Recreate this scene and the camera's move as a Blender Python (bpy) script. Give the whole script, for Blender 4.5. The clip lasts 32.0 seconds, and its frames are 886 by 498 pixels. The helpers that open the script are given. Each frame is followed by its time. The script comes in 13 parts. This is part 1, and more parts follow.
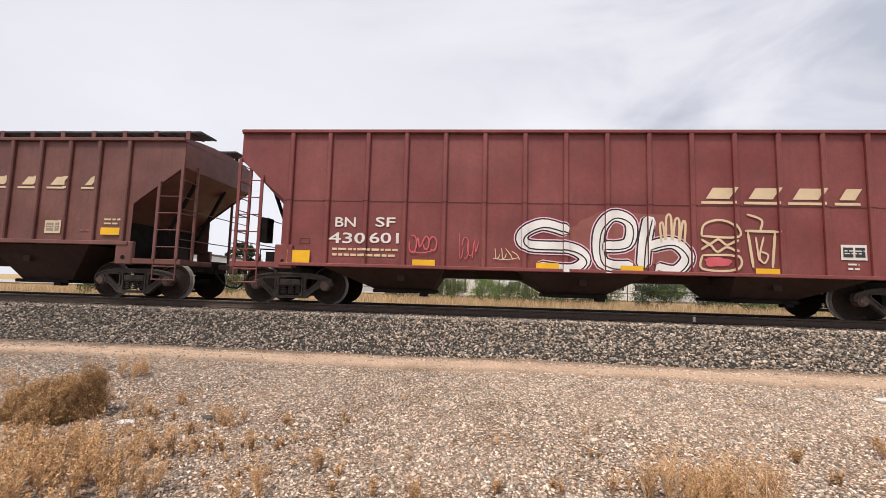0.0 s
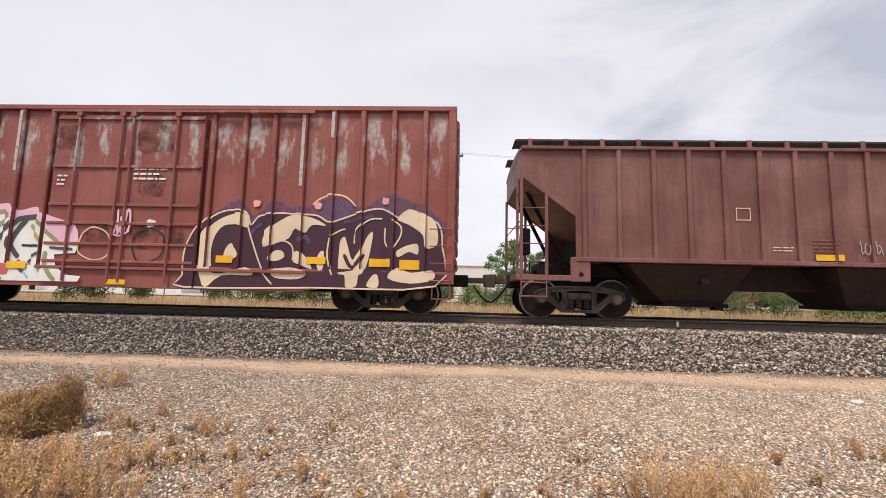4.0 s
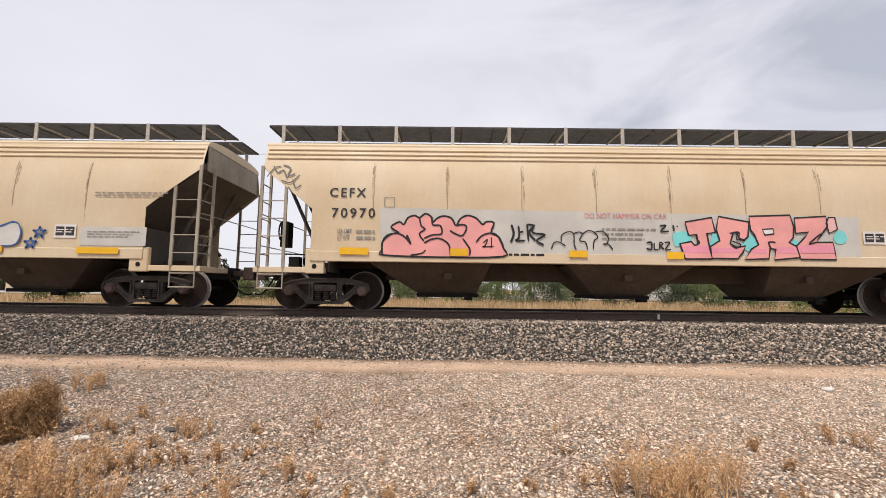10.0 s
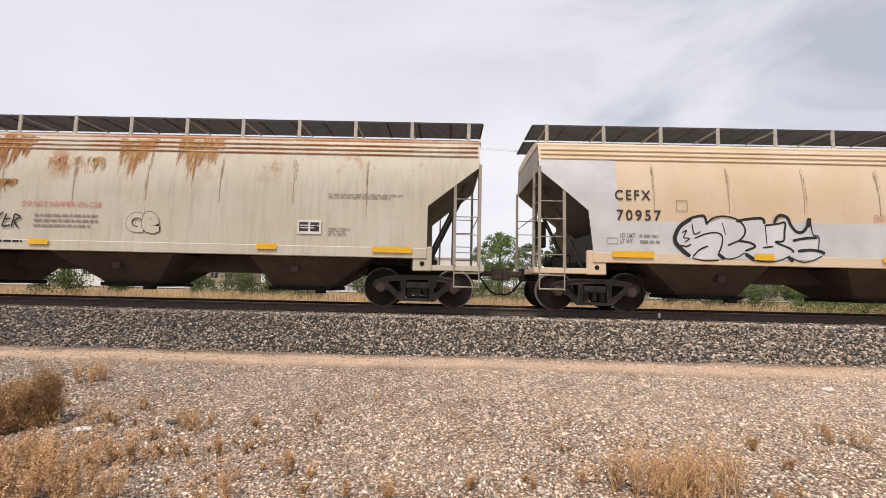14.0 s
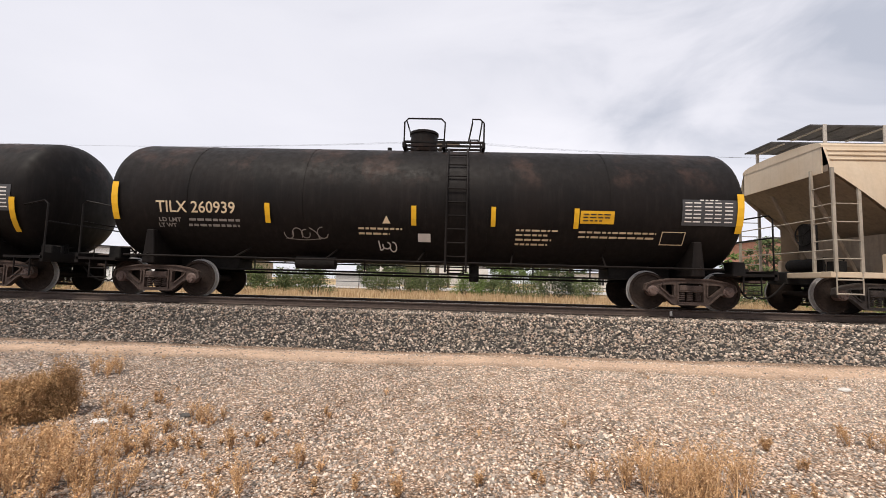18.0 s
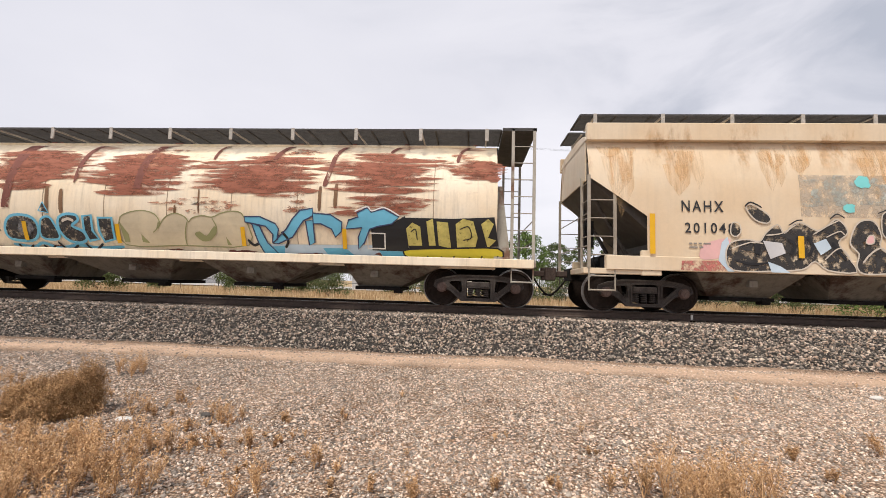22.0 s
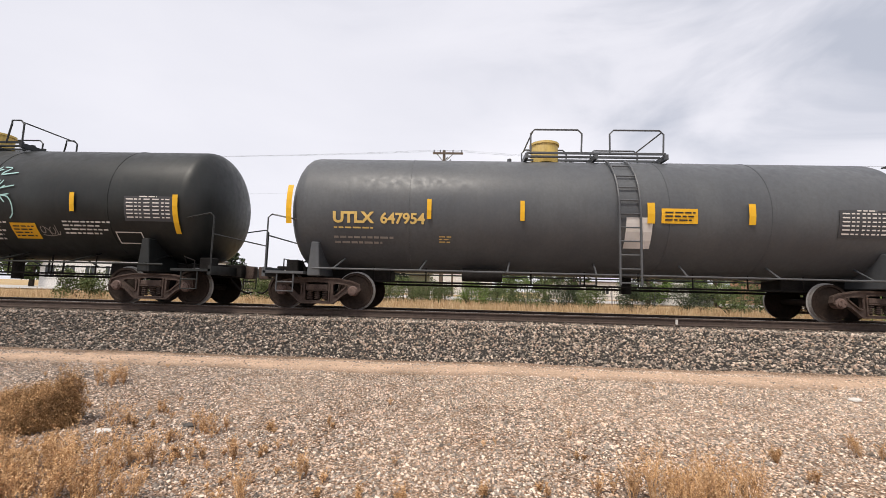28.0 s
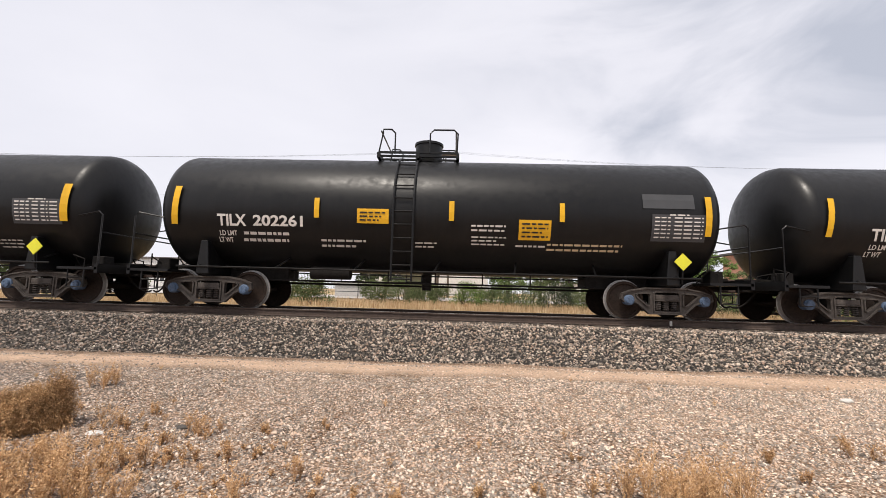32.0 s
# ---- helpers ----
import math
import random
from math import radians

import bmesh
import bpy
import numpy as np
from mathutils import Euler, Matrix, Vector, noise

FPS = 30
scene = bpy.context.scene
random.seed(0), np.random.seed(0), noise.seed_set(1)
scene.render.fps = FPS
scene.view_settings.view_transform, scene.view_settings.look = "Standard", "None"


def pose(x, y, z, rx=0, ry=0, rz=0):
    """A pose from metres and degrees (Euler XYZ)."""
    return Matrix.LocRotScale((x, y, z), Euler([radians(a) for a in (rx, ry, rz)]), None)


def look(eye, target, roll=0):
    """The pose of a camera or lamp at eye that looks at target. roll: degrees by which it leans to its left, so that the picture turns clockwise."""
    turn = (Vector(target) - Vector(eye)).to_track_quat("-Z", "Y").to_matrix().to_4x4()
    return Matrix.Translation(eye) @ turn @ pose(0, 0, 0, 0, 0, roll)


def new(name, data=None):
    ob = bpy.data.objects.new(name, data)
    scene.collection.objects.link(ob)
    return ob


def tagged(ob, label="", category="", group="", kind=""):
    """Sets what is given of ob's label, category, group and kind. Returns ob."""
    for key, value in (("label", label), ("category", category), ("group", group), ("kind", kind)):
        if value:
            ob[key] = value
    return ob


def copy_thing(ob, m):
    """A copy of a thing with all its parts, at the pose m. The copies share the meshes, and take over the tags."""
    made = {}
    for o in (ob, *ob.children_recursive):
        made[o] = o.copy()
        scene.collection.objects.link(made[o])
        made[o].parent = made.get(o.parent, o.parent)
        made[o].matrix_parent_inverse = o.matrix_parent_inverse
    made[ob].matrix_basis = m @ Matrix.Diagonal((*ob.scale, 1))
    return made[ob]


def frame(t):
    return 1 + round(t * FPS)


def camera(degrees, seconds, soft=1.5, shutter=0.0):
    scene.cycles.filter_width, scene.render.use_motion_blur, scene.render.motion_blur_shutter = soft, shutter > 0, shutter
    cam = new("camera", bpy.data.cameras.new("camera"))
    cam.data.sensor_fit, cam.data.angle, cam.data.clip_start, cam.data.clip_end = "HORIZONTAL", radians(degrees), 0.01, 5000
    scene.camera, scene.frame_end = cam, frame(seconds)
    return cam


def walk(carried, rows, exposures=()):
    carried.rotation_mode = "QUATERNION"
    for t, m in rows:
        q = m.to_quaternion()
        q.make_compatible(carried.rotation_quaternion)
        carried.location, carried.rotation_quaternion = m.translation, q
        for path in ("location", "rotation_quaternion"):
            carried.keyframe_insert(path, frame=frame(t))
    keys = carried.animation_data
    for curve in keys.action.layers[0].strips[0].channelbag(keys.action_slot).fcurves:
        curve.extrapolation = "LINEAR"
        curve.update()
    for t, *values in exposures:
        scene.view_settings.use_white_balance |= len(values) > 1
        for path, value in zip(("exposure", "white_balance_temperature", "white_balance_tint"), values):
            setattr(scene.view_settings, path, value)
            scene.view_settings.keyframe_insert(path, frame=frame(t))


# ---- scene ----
from mathutils import geometry

cam = camera(93.91, 32.0, 0.7)
PATH = [
    (0.0, pose(0, -11.162, 1.538, 95.092, -1.606, 4.065)),
    (0.5, pose(0, -11.162, 1.538, 95.210, -1.460, 3.737)),
    (1.0, pose(0, -11.162, 1.538, 95.363, -1.228, 3.299)),
    (1.5, pose(0, -11.162, 1.538, 95.511, -1.129, 2.589)),
    (2.0, pose(0, -11.162, 1.538, 95.649, -1.162, 2.034)),
    (2.5, pose(0, -11.162, 1.538, 95.800, -1.310, 1.638)),
    (4.5, pose(0, -11.162, 1.538, 96.054, -1.291, 2.623)),
    (5.0, pose(0, -11.162, 1.538, 96.142, -1.136, 2.896)),
    (5.5, pose(0, -11.162, 1.538, 96.254, -1.019, 3.113)),
    (6.0, pose(0, -11.162, 1.538, 96.422, -0.951, 3.206)),
    (6.5, pose(0, -11.162, 1.538, 96.642, -0.969, 3.178)),
    (7.0, pose(0, -11.162, 1.538, 96.920, -1.090, 3.061)),
    (7.5, pose(0, -11.162, 1.538, 97.067, -1.191, 2.874)),
    (8.0, pose(0, -11.162, 1.538, 96.992, -1.259, 2.626)),
    (8.5, pose(0, -11.162, 1.538, 96.636, -1.251, 2.289)),
    (9.0, pose(0, -11.162, 1.538, 96.144, -1.162, 1.777)),
    (9.5, pose(0, -11.162, 1.538, 95.730, -0.899, 1.155)),
    (10.0, pose(0, -11.162, 1.538, 95.479, -0.701, 0.287)),
    (10.5, pose(0, -11.162, 1.538, 95.341, -0.485, -0.514)),
    (11.0, pose(0, -11.162, 1.538, 95.315, -0.445, -0.939)),
    (11.5, pose(0, -11.162, 1.538, 95.174, -0.599, -1.042)),
    (12.0, pose(0, -11.162, 1.538, 94.950, -0.763, -0.809)),
    (12.5, pose(0, -11.162, 1.538, 94.791, -0.867, -0.528)),
    (13.0, pose(0, -11.162, 1.538, 94.793, -1.007, -0.227)),
    (13.5, pose(0, -11.162, 1.538, 94.911, -1.199, 0.116)),
    (15.5, pose(0, -11.162, 1.538, 95.023, -1.215, 1.034)),
    (16.0, pose(0, -11.162, 1.538, 94.938, -1.147, 1.133)),
    (16.5, pose(0, -11.162, 1.538, 94.850, -1.146, 1.268)),
    (17.0, pose(0, -11.162, 1.538, 94.745, -1.121, 1.365)),
    (17.5, pose(0, -11.162, 1.538, 94.616, -1.323, 1.418)),
    (18.0, pose(0, -11.162, 1.538, 94.488, -1.559, 1.723)),
    (18.5, pose(0, -11.162, 1.538, 94.449, -1.915, 2.420)),
    (19.0, pose(0, -11.162, 1.538, 94.461, -2.183, 3.294)),
    (19.5, pose(0, -11.162, 1.538, 94.409, -2.325, 4.071)),
    (20.0, pose(0, -11.162, 1.538, 94.287, -2.347, 4.462)),
    (20.5, pose(0, -11.162, 1.538, 94.152, -2.272, 4.718)),
    (21.0, pose(0, -11.162, 1.538, 94.146, -2.086, 4.648)),
    (21.5, pose(0, -11.162, 1.538, 94.380, -1.893, 4.336)),
    (22.0, pose(0, -11.162, 1.538, 94.765, -1.722, 3.852)),
    (22.5, pose(0, -11.162, 1.538, 95.124, -1.493, 3.362)),
    (23.0, pose(0, -11.162, 1.538, 95.410, -1.323, 3.072)),
    (23.5, pose(0, -11.162, 1.538, 95.694, -1.155, 2.952)),
    (24.0, pose(0, -11.162, 1.538, 95.907, -1.119, 2.992)),
    (24.5, pose(0, -11.162, 1.538, 96.094, -1.295, 3.122)),
    (25.0, pose(0, -11.162, 1.538, 96.153, -1.502, 3.385)),
    (25.5, pose(0, -11.162, 1.538, 96.098, -1.773, 3.670)),
    (26.0, pose(0, -11.162, 1.538, 96.003, -1.928, 3.847)),
    (26.5, pose(0, -11.162, 1.538, 95.934, -2.014, 3.816)),
    (28.5, pose(0, -11.162, 1.538, 95.578, -1.218, 1.629)),
    (29.0, pose(0, -11.162, 1.538, 95.531, -1.106, 1.275)),
    (29.5, pose(0, -11.162, 1.538, 95.624, -1.130, 1.164)),
    (30.0, pose(0, -11.162, 1.538, 95.797, -1.264, 1.216)),
    (30.5, pose(0, -11.162, 1.538, 96.033, -1.392, 1.310)),
    (31.0, pose(0, -11.162, 1.538, 96.187, -1.452, 1.403)),
    (31.5, pose(0, -11.162, 1.538, 96.152, -1.484, 1.527)),
    (32.0, pose(0, -11.162, 1.538, 95.865, -1.544, 1.622)),
]
# the lens opens a little for the dark cars
OPENING = [(0.0, 0.04), (6.0, 0.04), (7.5, -0.02), (16.5, -0.02), (18.0, 0.06), (20.0, 0.06), (21.0, 0.0), (26.0, -0.02), (28.5, 0.07), (32.0, 0.08)]
walk(cam, PATH, OPENING)


TRAVEL = [
    (0.0, 0.002), (0.5, 5.603), (1.0, 11.256), (1.5, 16.910), (2.0, 22.519), (2.5, 28.162),
    (3.0, 33.778), (3.5, 39.394), (4.0, 45.006), (4.5, 50.683), (5.0, 56.141), (5.5, 61.934),
    (6.0, 67.561), (6.5, 73.021), (7.0, 78.744), (7.5, 84.141), (8.0, 89.738), (8.5, 95.492),
    (9.0, 100.907), (9.5, 106.509), (10.0, 112.186), (10.5, 117.574), (11.0, 123.125), (11.5, 128.673),
    (12.0, 134.228), (12.5, 139.789), (13.0, 145.365), (13.5, 150.893), (14.0, 156.502), (14.5, 162.041),
    (15.0, 167.577), (15.5, 173.109), (16.0, 178.638), (16.5, 184.201), (17.0, 189.542), (17.5, 195.239),
    (18.0, 200.828), (18.5, 206.134), (19.0, 211.809), (19.5, 217.304), (20.0, 222.756), (20.5, 228.257),
    (21.0, 233.891), (21.5, 239.250), (22.0, 244.742), (22.5, 250.120), (23.0, 255.610), (23.5, 261.306),
    (24.0, 266.660), (24.5, 272.155), (25.0, 277.611), (25.5, 283.100), (26.0, 288.600), (26.5, 294.127),
    (27.0, 299.504), (27.5, 304.965), (28.0, 310.423), (28.5, 315.867), (29.0, 321.343), (29.5, 326.939),
    (30.0, 332.416), (30.5, 337.716), (31.0, 343.382), (31.5, 348.880), (32.0, 354.081),
]


# ---- world, sun ----
def nd(nt, kind, **kw):
    n = nt.nodes.new(kind)
    for k, v in kw.items():
        if k == "operation": n.operation = v
        elif k == "blend_type": n.blend_type = v
        elif k == "data_type": n.data_type = v
        elif k == "feature": n.feature = v
        elif k == "sky_type": n.sky_type = v
        else: n.inputs[k.replace("_", " ")].default_value = v
    return n


def sky():
    w = bpy.data.worlds.new("overcast_sky")
    w.use_nodes = True
    scene.world = w
    nt = w.node_tree
    nt.nodes.clear()
    out = nt.nodes.new("ShaderNodeOutputWorld")
    bg = nt.nodes.new("ShaderNodeBackground")
    tc = nt.nodes.new("ShaderNodeTexCoord")
    mp = nt.nodes.new("ShaderNodeMapping")
    mp.inputs["Scale"].default_value = (-1.0, 1.0, 2.6)
    nt.links.new(tc.outputs["Generated"], mp.inputs["Vector"])
    n1 = nd(nt, "ShaderNodeTexNoise", Scale=2.1, Detail=7.0, Roughness=0.52, Distortion=0.5)
    n2 = nd(nt, "ShaderNodeTexNoise", Scale=0.9, Detail=2.0)
    for n in (n1, n2):
        nt.links.new(mp.outputs["Vector"], n.inputs["Vector"])
    mul = nd(nt, "ShaderNodeMath", operation="ADD")
    nt.links.new(n1.outputs["Fac"], mul.inputs[0])
    nt.links.new(n2.outputs["Fac"], mul.inputs[1])
    ramp = nt.nodes.new("ShaderNodeValToRGB")
    el = ramp.color_ramp.elements
    el[0].position, el[0].color = 0.33, (0.44, 0.46, 0.53, 1)
    el[1].position, el[1].color = 0.62, (0.80, 0.785, 0.83, 1)
    e = el.new(0.47)
    e.color = (0.68, 0.675, 0.73, 1)
    half = nd(nt, "ShaderNodeMath", operation="MULTIPLY")
    half.inputs[1].default_value = 0.5
    nt.links.new(mul.outputs[0], half.inputs[0])
    sep = nt.nodes.new("ShaderNodeSeparateXYZ")
    nt.links.new(tc.outputs["Generated"], sep.inputs[0])
    side = nt.nodes.new("ShaderNodeMapRange")
    side.inputs["From Min"].default_value, side.inputs["From Max"].default_value = -0.15, 0.5
    side.inputs["To Min"].default_value, side.inputs["To Max"].default_value = 0.35, 1.5
    nt.links.new(sep.outputs[0], side.inputs["Value"])
    dev = nd(nt, "ShaderNodeMath", operation="SUBTRACT")
    nt.links.new(half.outputs[0], dev.inputs[0])
    dev.inputs[1].default_value = 0.50
    swing = nd(nt, "ShaderNodeMath", operation="MULTIPLY")
    nt.links.new(dev.outputs[0], swing.inputs[0])
    nt.links.new(side.outputs[0], swing.inputs[1])
    back = nd(nt, "ShaderNodeMath", operation="ADD")
    nt.links.new(swing.outputs[0], back.inputs[0])
    back.inputs[1].default_value = 0.50
    nt.links.new(back.outputs[0], ramp.inputs["Fac"])
    st = nt.nodes.new("ShaderNodeTexSky")
    st.sky_type = "NISHITA"
    st.sun_disc = False
    st.sun_elevation, st.sun_rotation = radians(58), radians(200)
    sc = nd(nt, "ShaderNodeMix", data_type="RGBA", blend_type="MIX")
    sc.inputs["Factor"].default_value = 0.94
    dim = nd(nt, "ShaderNodeMix", data_type="RGBA", blend_type="MULTIPLY")
    dim.inputs["Factor"].default_value = 1.0
    rgba = [s for s in dim.inputs if s.type == "RGBA"]
    rgba[0].default_value = rgba[1].default_value = (0.1, 0.1, 0.1, 1)
    nt.links.new(st.outputs["Color"], rgba[0])
    dim_out = [s for s in dim.outputs if s.type == "RGBA"][0]
    a, b = [s for s in sc.inputs if s.type == "RGBA"]
    nt.links.new(dim_out, a)
    nt.links.new(ramp.outputs["Color"], b)
    nt.links.new([s for s in sc.outputs if s.type == "RGBA"][0], bg.inputs["Color"])
    bg.inputs["Strength"].default_value = 1.22
    nt.links.new(bg.outputs[0], out.inputs["Surface"])
    lamp = bpy.data.lights.new("sun", "SUN")
    lamp.energy, lamp.angle, lamp.color = 3.3, radians(14), (1.0, 0.92, 0.82)
    s = new("sun", lamp)
    s.matrix_basis = look((-6, -14, 27), (0, 0, 0))


sky()
scene.view_settings.exposure = 0.0


# ---- materials ----
class Nodes:
    def __init__(self, name):
        self.m = bpy.data.materials.new(name)
        self.m.use_nodes = True
        self.t = self.m.node_tree
        self.b = self.t.nodes["Principled BSDF"]
        self.tc = self.t.nodes.new("ShaderNodeTexCoord")

    def link(self, a, b):
        self.t.links.new(a, b)

    def coords(self, scale=(1, 1, 1), space="Object"):
        m = self.t.nodes.new("ShaderNodeMapping")
        m.inputs["Scale"].default_value = scale
        self.link(self.tc.outputs[space], m.inputs["Vector"])
        return m.outputs["Vector"]

    def noise(self, scale, detail=4.0, rough=0.55, stretch=(1, 1, 1), space="Object"):
        n = self.t.nodes.new("ShaderNodeTexNoise")
        n.inputs["Scale"].default_value, n.inputs["Detail"].default_value, n.inputs["Roughness"].default_value = scale, detail, rough
        self.link(self.coords(stretch, space), n.inputs["Vector"])
        return n.outputs["Fac"]

    def ramp(self, fac, lo, hi, a=(0, 0, 0, 1), b=(1, 1, 1, 1)):
        r = self.t.nodes.new("ShaderNodeValToRGB")
        e = r.color_ramp.elements
        e[0].position, e[0].color, e[1].position, e[1].color = lo, a, hi, b
        self.link(fac, r.inputs["Fac"])
        return r.outputs["Color"]

    def mix(self, fac, a, b, kind="MIX"):
        m = self.t.nodes.new("ShaderNodeMix")
        m.data_type, m.blend_type = "RGBA", kind
        ins = [s for s in m.inputs if s.type == "RGBA"]
        if isinstance(fac, (int, float)):
            m.inputs["Factor"].default_value = fac
        else:
            self.link(fac, m.inputs["Factor"])
        for s, v in zip(ins, (a, b)):
            if isinstance(v, tuple):
                s.default_value = v if len(v) == 4 else (*v, 1)
            else:
                self.link(v, s)
        return [s for s in m.outputs if s.type == "RGBA"][0]

    def math(self, op, a, b=0.0):
        m = self.t.nodes.new("ShaderNodeMath")
        m.operation = op
        for s, v in zip(m.inputs, (a, b)):
            if isinstance(v, (int, float)):
                s.default_value = v
            else:
                self.link(v, s)
        return m.outputs[0]

    def axis(self, k):
        s = self.t.nodes.new("ShaderNodeSeparateXYZ")
        self.link(self.tc.outputs["Object"], s.inputs[0])
        return s.outputs[k]

    def band(self, z0, z1, soft=0.2, k=2):
        z = self.axis(k)
        up = self.t.nodes.new("ShaderNodeMapRange")
        up.inputs["From Min"].default_value, up.inputs["From Max"].default_value = z0 - soft, z0 + soft
        self.link(z, up.inputs["Value"])
        dn = self.t.nodes.new("ShaderNodeMapRange")
        dn.inputs["From Min"].default_value, dn.inputs["From Max"].default_value = z1 + soft, z1 - soft
        self.link(z, dn.inputs["Value"])
        return self.math("MULTIPLY", up.outputs[0], dn.outputs[0])

    def bump(self, fac, strength=0.3, dist=0.01):
        n = self.t.nodes.new("ShaderNodeBump")
        n.inputs["Strength"].default_value, n.inputs["Distance"].default_value = strength, dist
        self.link(fac, n.inputs["Height"])
        self.link(n.outputs[0], self.b.inputs["Normal"])

    def done(self, col, rough=0.6, metal=0.0, spec=0.5):
        if isinstance(col, tuple):
            self.b.inputs["Base Color"].default_value = (*col[:3], 1)
        else:
            self.link(col, self.b.inputs["Base Color"])
        if isinstance(rough, (int, float)):
            self.b.inputs["Roughness"].default_value = rough
        else:
            self.link(rough, self.b.inputs["Roughness"])
        self.b.inputs["Metallic"].default_value = metal
        self.b.inputs["Specular IOR Level"].default_value = spec
        return self.m


RUST = (0.20, 0.075, 0.03)
GRIME = (0.055, 0.045, 0.04)


def paint(name, base, fade=None, grime=0.35, rust=0.0, rust_col=RUST, rust_band=None, rust_scale=1.2, rust_stretch=(1, 1, 0.8), rust_step=0.0, rough=0.5, streak=0.4, spec=0.4, grain=1.0, rust_wave=0.10, post_step=0.0, post_off=0.0):
    """Weathered paint: broad fading, fine grain, vertical rain streaks and patches of rust."""
    n = Nodes(name)
    fade = fade or tuple(min(1, c * 1.18 + 0.02) for c in base)
    col = n.mix(n.ramp(n.noise(0.7, 3.0), 0.35, 0.68), base, fade)
    fine = n.ramp(n.noise(14.0, 6.0, 0.65), 0.3, 0.75, (1 - 0.16 * grain,) * 3 + (1,), (1 + 0.07 * grain,) * 3 + (1,))
    col = n.mix(1.0, col, fine, "MULTIPLY")
    st = n.ramp(n.noise(3.2, 5.0, 0.62, (3.0, 3.0, 0.22)), 0.48, 0.74)
    col = n.mix(n.math("MULTIPLY", st, streak), col, tuple(g * 0.6 + b * 0.35 for g, b in zip(GRIME, base)))
    gr = n.ramp(n.noise(1.6, 7.0, 0.7), 0.5, 0.8)
    col = n.mix(n.math("MULTIPLY", gr, grime), col, GRIME)
    if rust > 0:
        r = n.noise(rust_scale, 8.0, 0.68, rust_stretch)
        if rust_step > 0:
            x = n.math("MULTIPLY", n.axis(0), 2 * math.pi / rust_step)
            r = n.math("ADD", r, n.math("MULTIPLY", n.math("SINE", x), rust_wave))
        m = n.ramp(r, 0.62 - rust * 0.25, 0.70 - rust * 0.18)
        if rust_band:
            m = n.math("MULTIPLY", m, n.band(rust_band[0], rust_band[1], 0.22))
        deep = n.mix(n.ramp(n.noise(9.0, 4.0), 0.35, 0.7), rust_col, tuple(c * 0.55 for c in rust_col))
        col = n.mix(n.math("MULTIPLY", m, 0.85), col, deep)
    if post_step > 0:
        # rust creeping down one flank of each post
        ph = n.math("FRACT", n.math("MULTIPLY", n.math("ADD", n.axis(0), post_off), 1.0 / post_step))
        line = n.math("MULTIPLY", n.ramp(ph, 0.0, 0.02), n.ramp(ph, 0.085, 0.12, (1, 1, 1, 1), (0, 0, 0, 1)))
        line = n.math("MULTIPLY", line, n.ramp(n.noise(2.6, 6.0, 0.7, (1, 1, 0.8)), 0.40, 0.56))
        col = n.mix(n.math("MULTIPLY", line, 0.6), col, (0.20, 0.105, 0.062))
    n.bump(n.noise(5.0, 3.0), 0.12, 0.02)
    rg = n.ramp(n.noise(6.0, 4.0), 0.2, 0.8, (rough - 0.12,) * 3 + (1,), (rough + 0.16,) * 3 + (1,))
    return n.done(col, rg, 0.0, spec)


def decal(name, col, rough=0.6, wear=0.25, under=None):
    """Sprayed or stencilled paint, a little uneven and worn."""
    n = Nodes(name)
    under = under or tuple(c * 0.55 for c in col)
    c = n.mix(n.math("MULTIPLY", n.ramp(n.noise(6.0, 6.0, 0.7), 0.45, 0.8), wear), col, under)
    c = n.mix(1.0, c, n.ramp(n.noise(1.3, 3.0), 0.3, 0.7, (0.86, 0.86, 0.86, 1), (1.06, 1.06, 1.06, 1)), "MULTIPLY")
    return n.done(c, rough, 0.0, 0.35)


def worn(name, col, lo=0.42, hi=0.58, stretch=(1, 1, 1), scale=7.0, rough=0.65):
    """Paint or stain that has come away in patches, so that what lies under it shows."""
    n = Nodes(name)
    c = n.mix(n.ramp(n.noise(5.0, 6.0, 0.7, stretch), 0.35, 0.7), col, tuple(v * 0.62 for v in col))
    n.link(n.ramp(n.noise(scale, 7.0, 0.72, stretch), lo, hi), n.b.inputs["Alpha"])
    return n.done(c, rough, 0.0, 0.3)


def metal_mat(name, a, b, rough=0.6, scale=6.0, spec=0.4, bump=0.25):
    n = Nodes(name)
    c = n.mix(n.ramp(n.noise(scale, 6.0, 0.65), 0.32, 0.7), a, b)
    c = n.mix(n.ramp(n.noise(scale * 7, 4.0), 0.45, 0.75), c, tuple(v * 0.6 for v in a))
    n.bump(n.noise(scale * 4, 5.0), bump, 0.008)
    return n.done(c, rough, 0.0, spec)


M_TRUCK = metal_mat("truck_iron", (0.05, 0.043, 0.039), (0.105, 0.09, 0.08), 0.7, 6.0, 0.25)
M_TRUCK_BROWN = metal_mat("truck_rust", (0.055, 0.038, 0.031), (0.11, 0.078, 0.065), 0.7, 6.0, 0.25)
M_WHEEL = metal_mat("wheel_steel", (0.018, 0.0125, 0.010), (0.04, 0.027, 0.021), 0.7, 3.0, 0.15)
M_TREAD = metal_mat("wheel_tread", (0.28, 0.27, 0.26), (0.4, 0.38, 0.36), 0.35)
M_CAP = metal_mat("bearing_cap", (0.10, 0.06, 0.05), (0.17, 0.12, 0.1), 0.6)
M_CAPBLUE = metal_mat("bearing_cap_blue", (0.06, 0.10, 0.17), (0.12, 0.17, 0.26), 0.6)
M_UNDER = metal_mat("underframe_black", (0.010, 0.009, 0.0085), (0.024, 0.021, 0.019), 0.85, 6.0, 0.15)
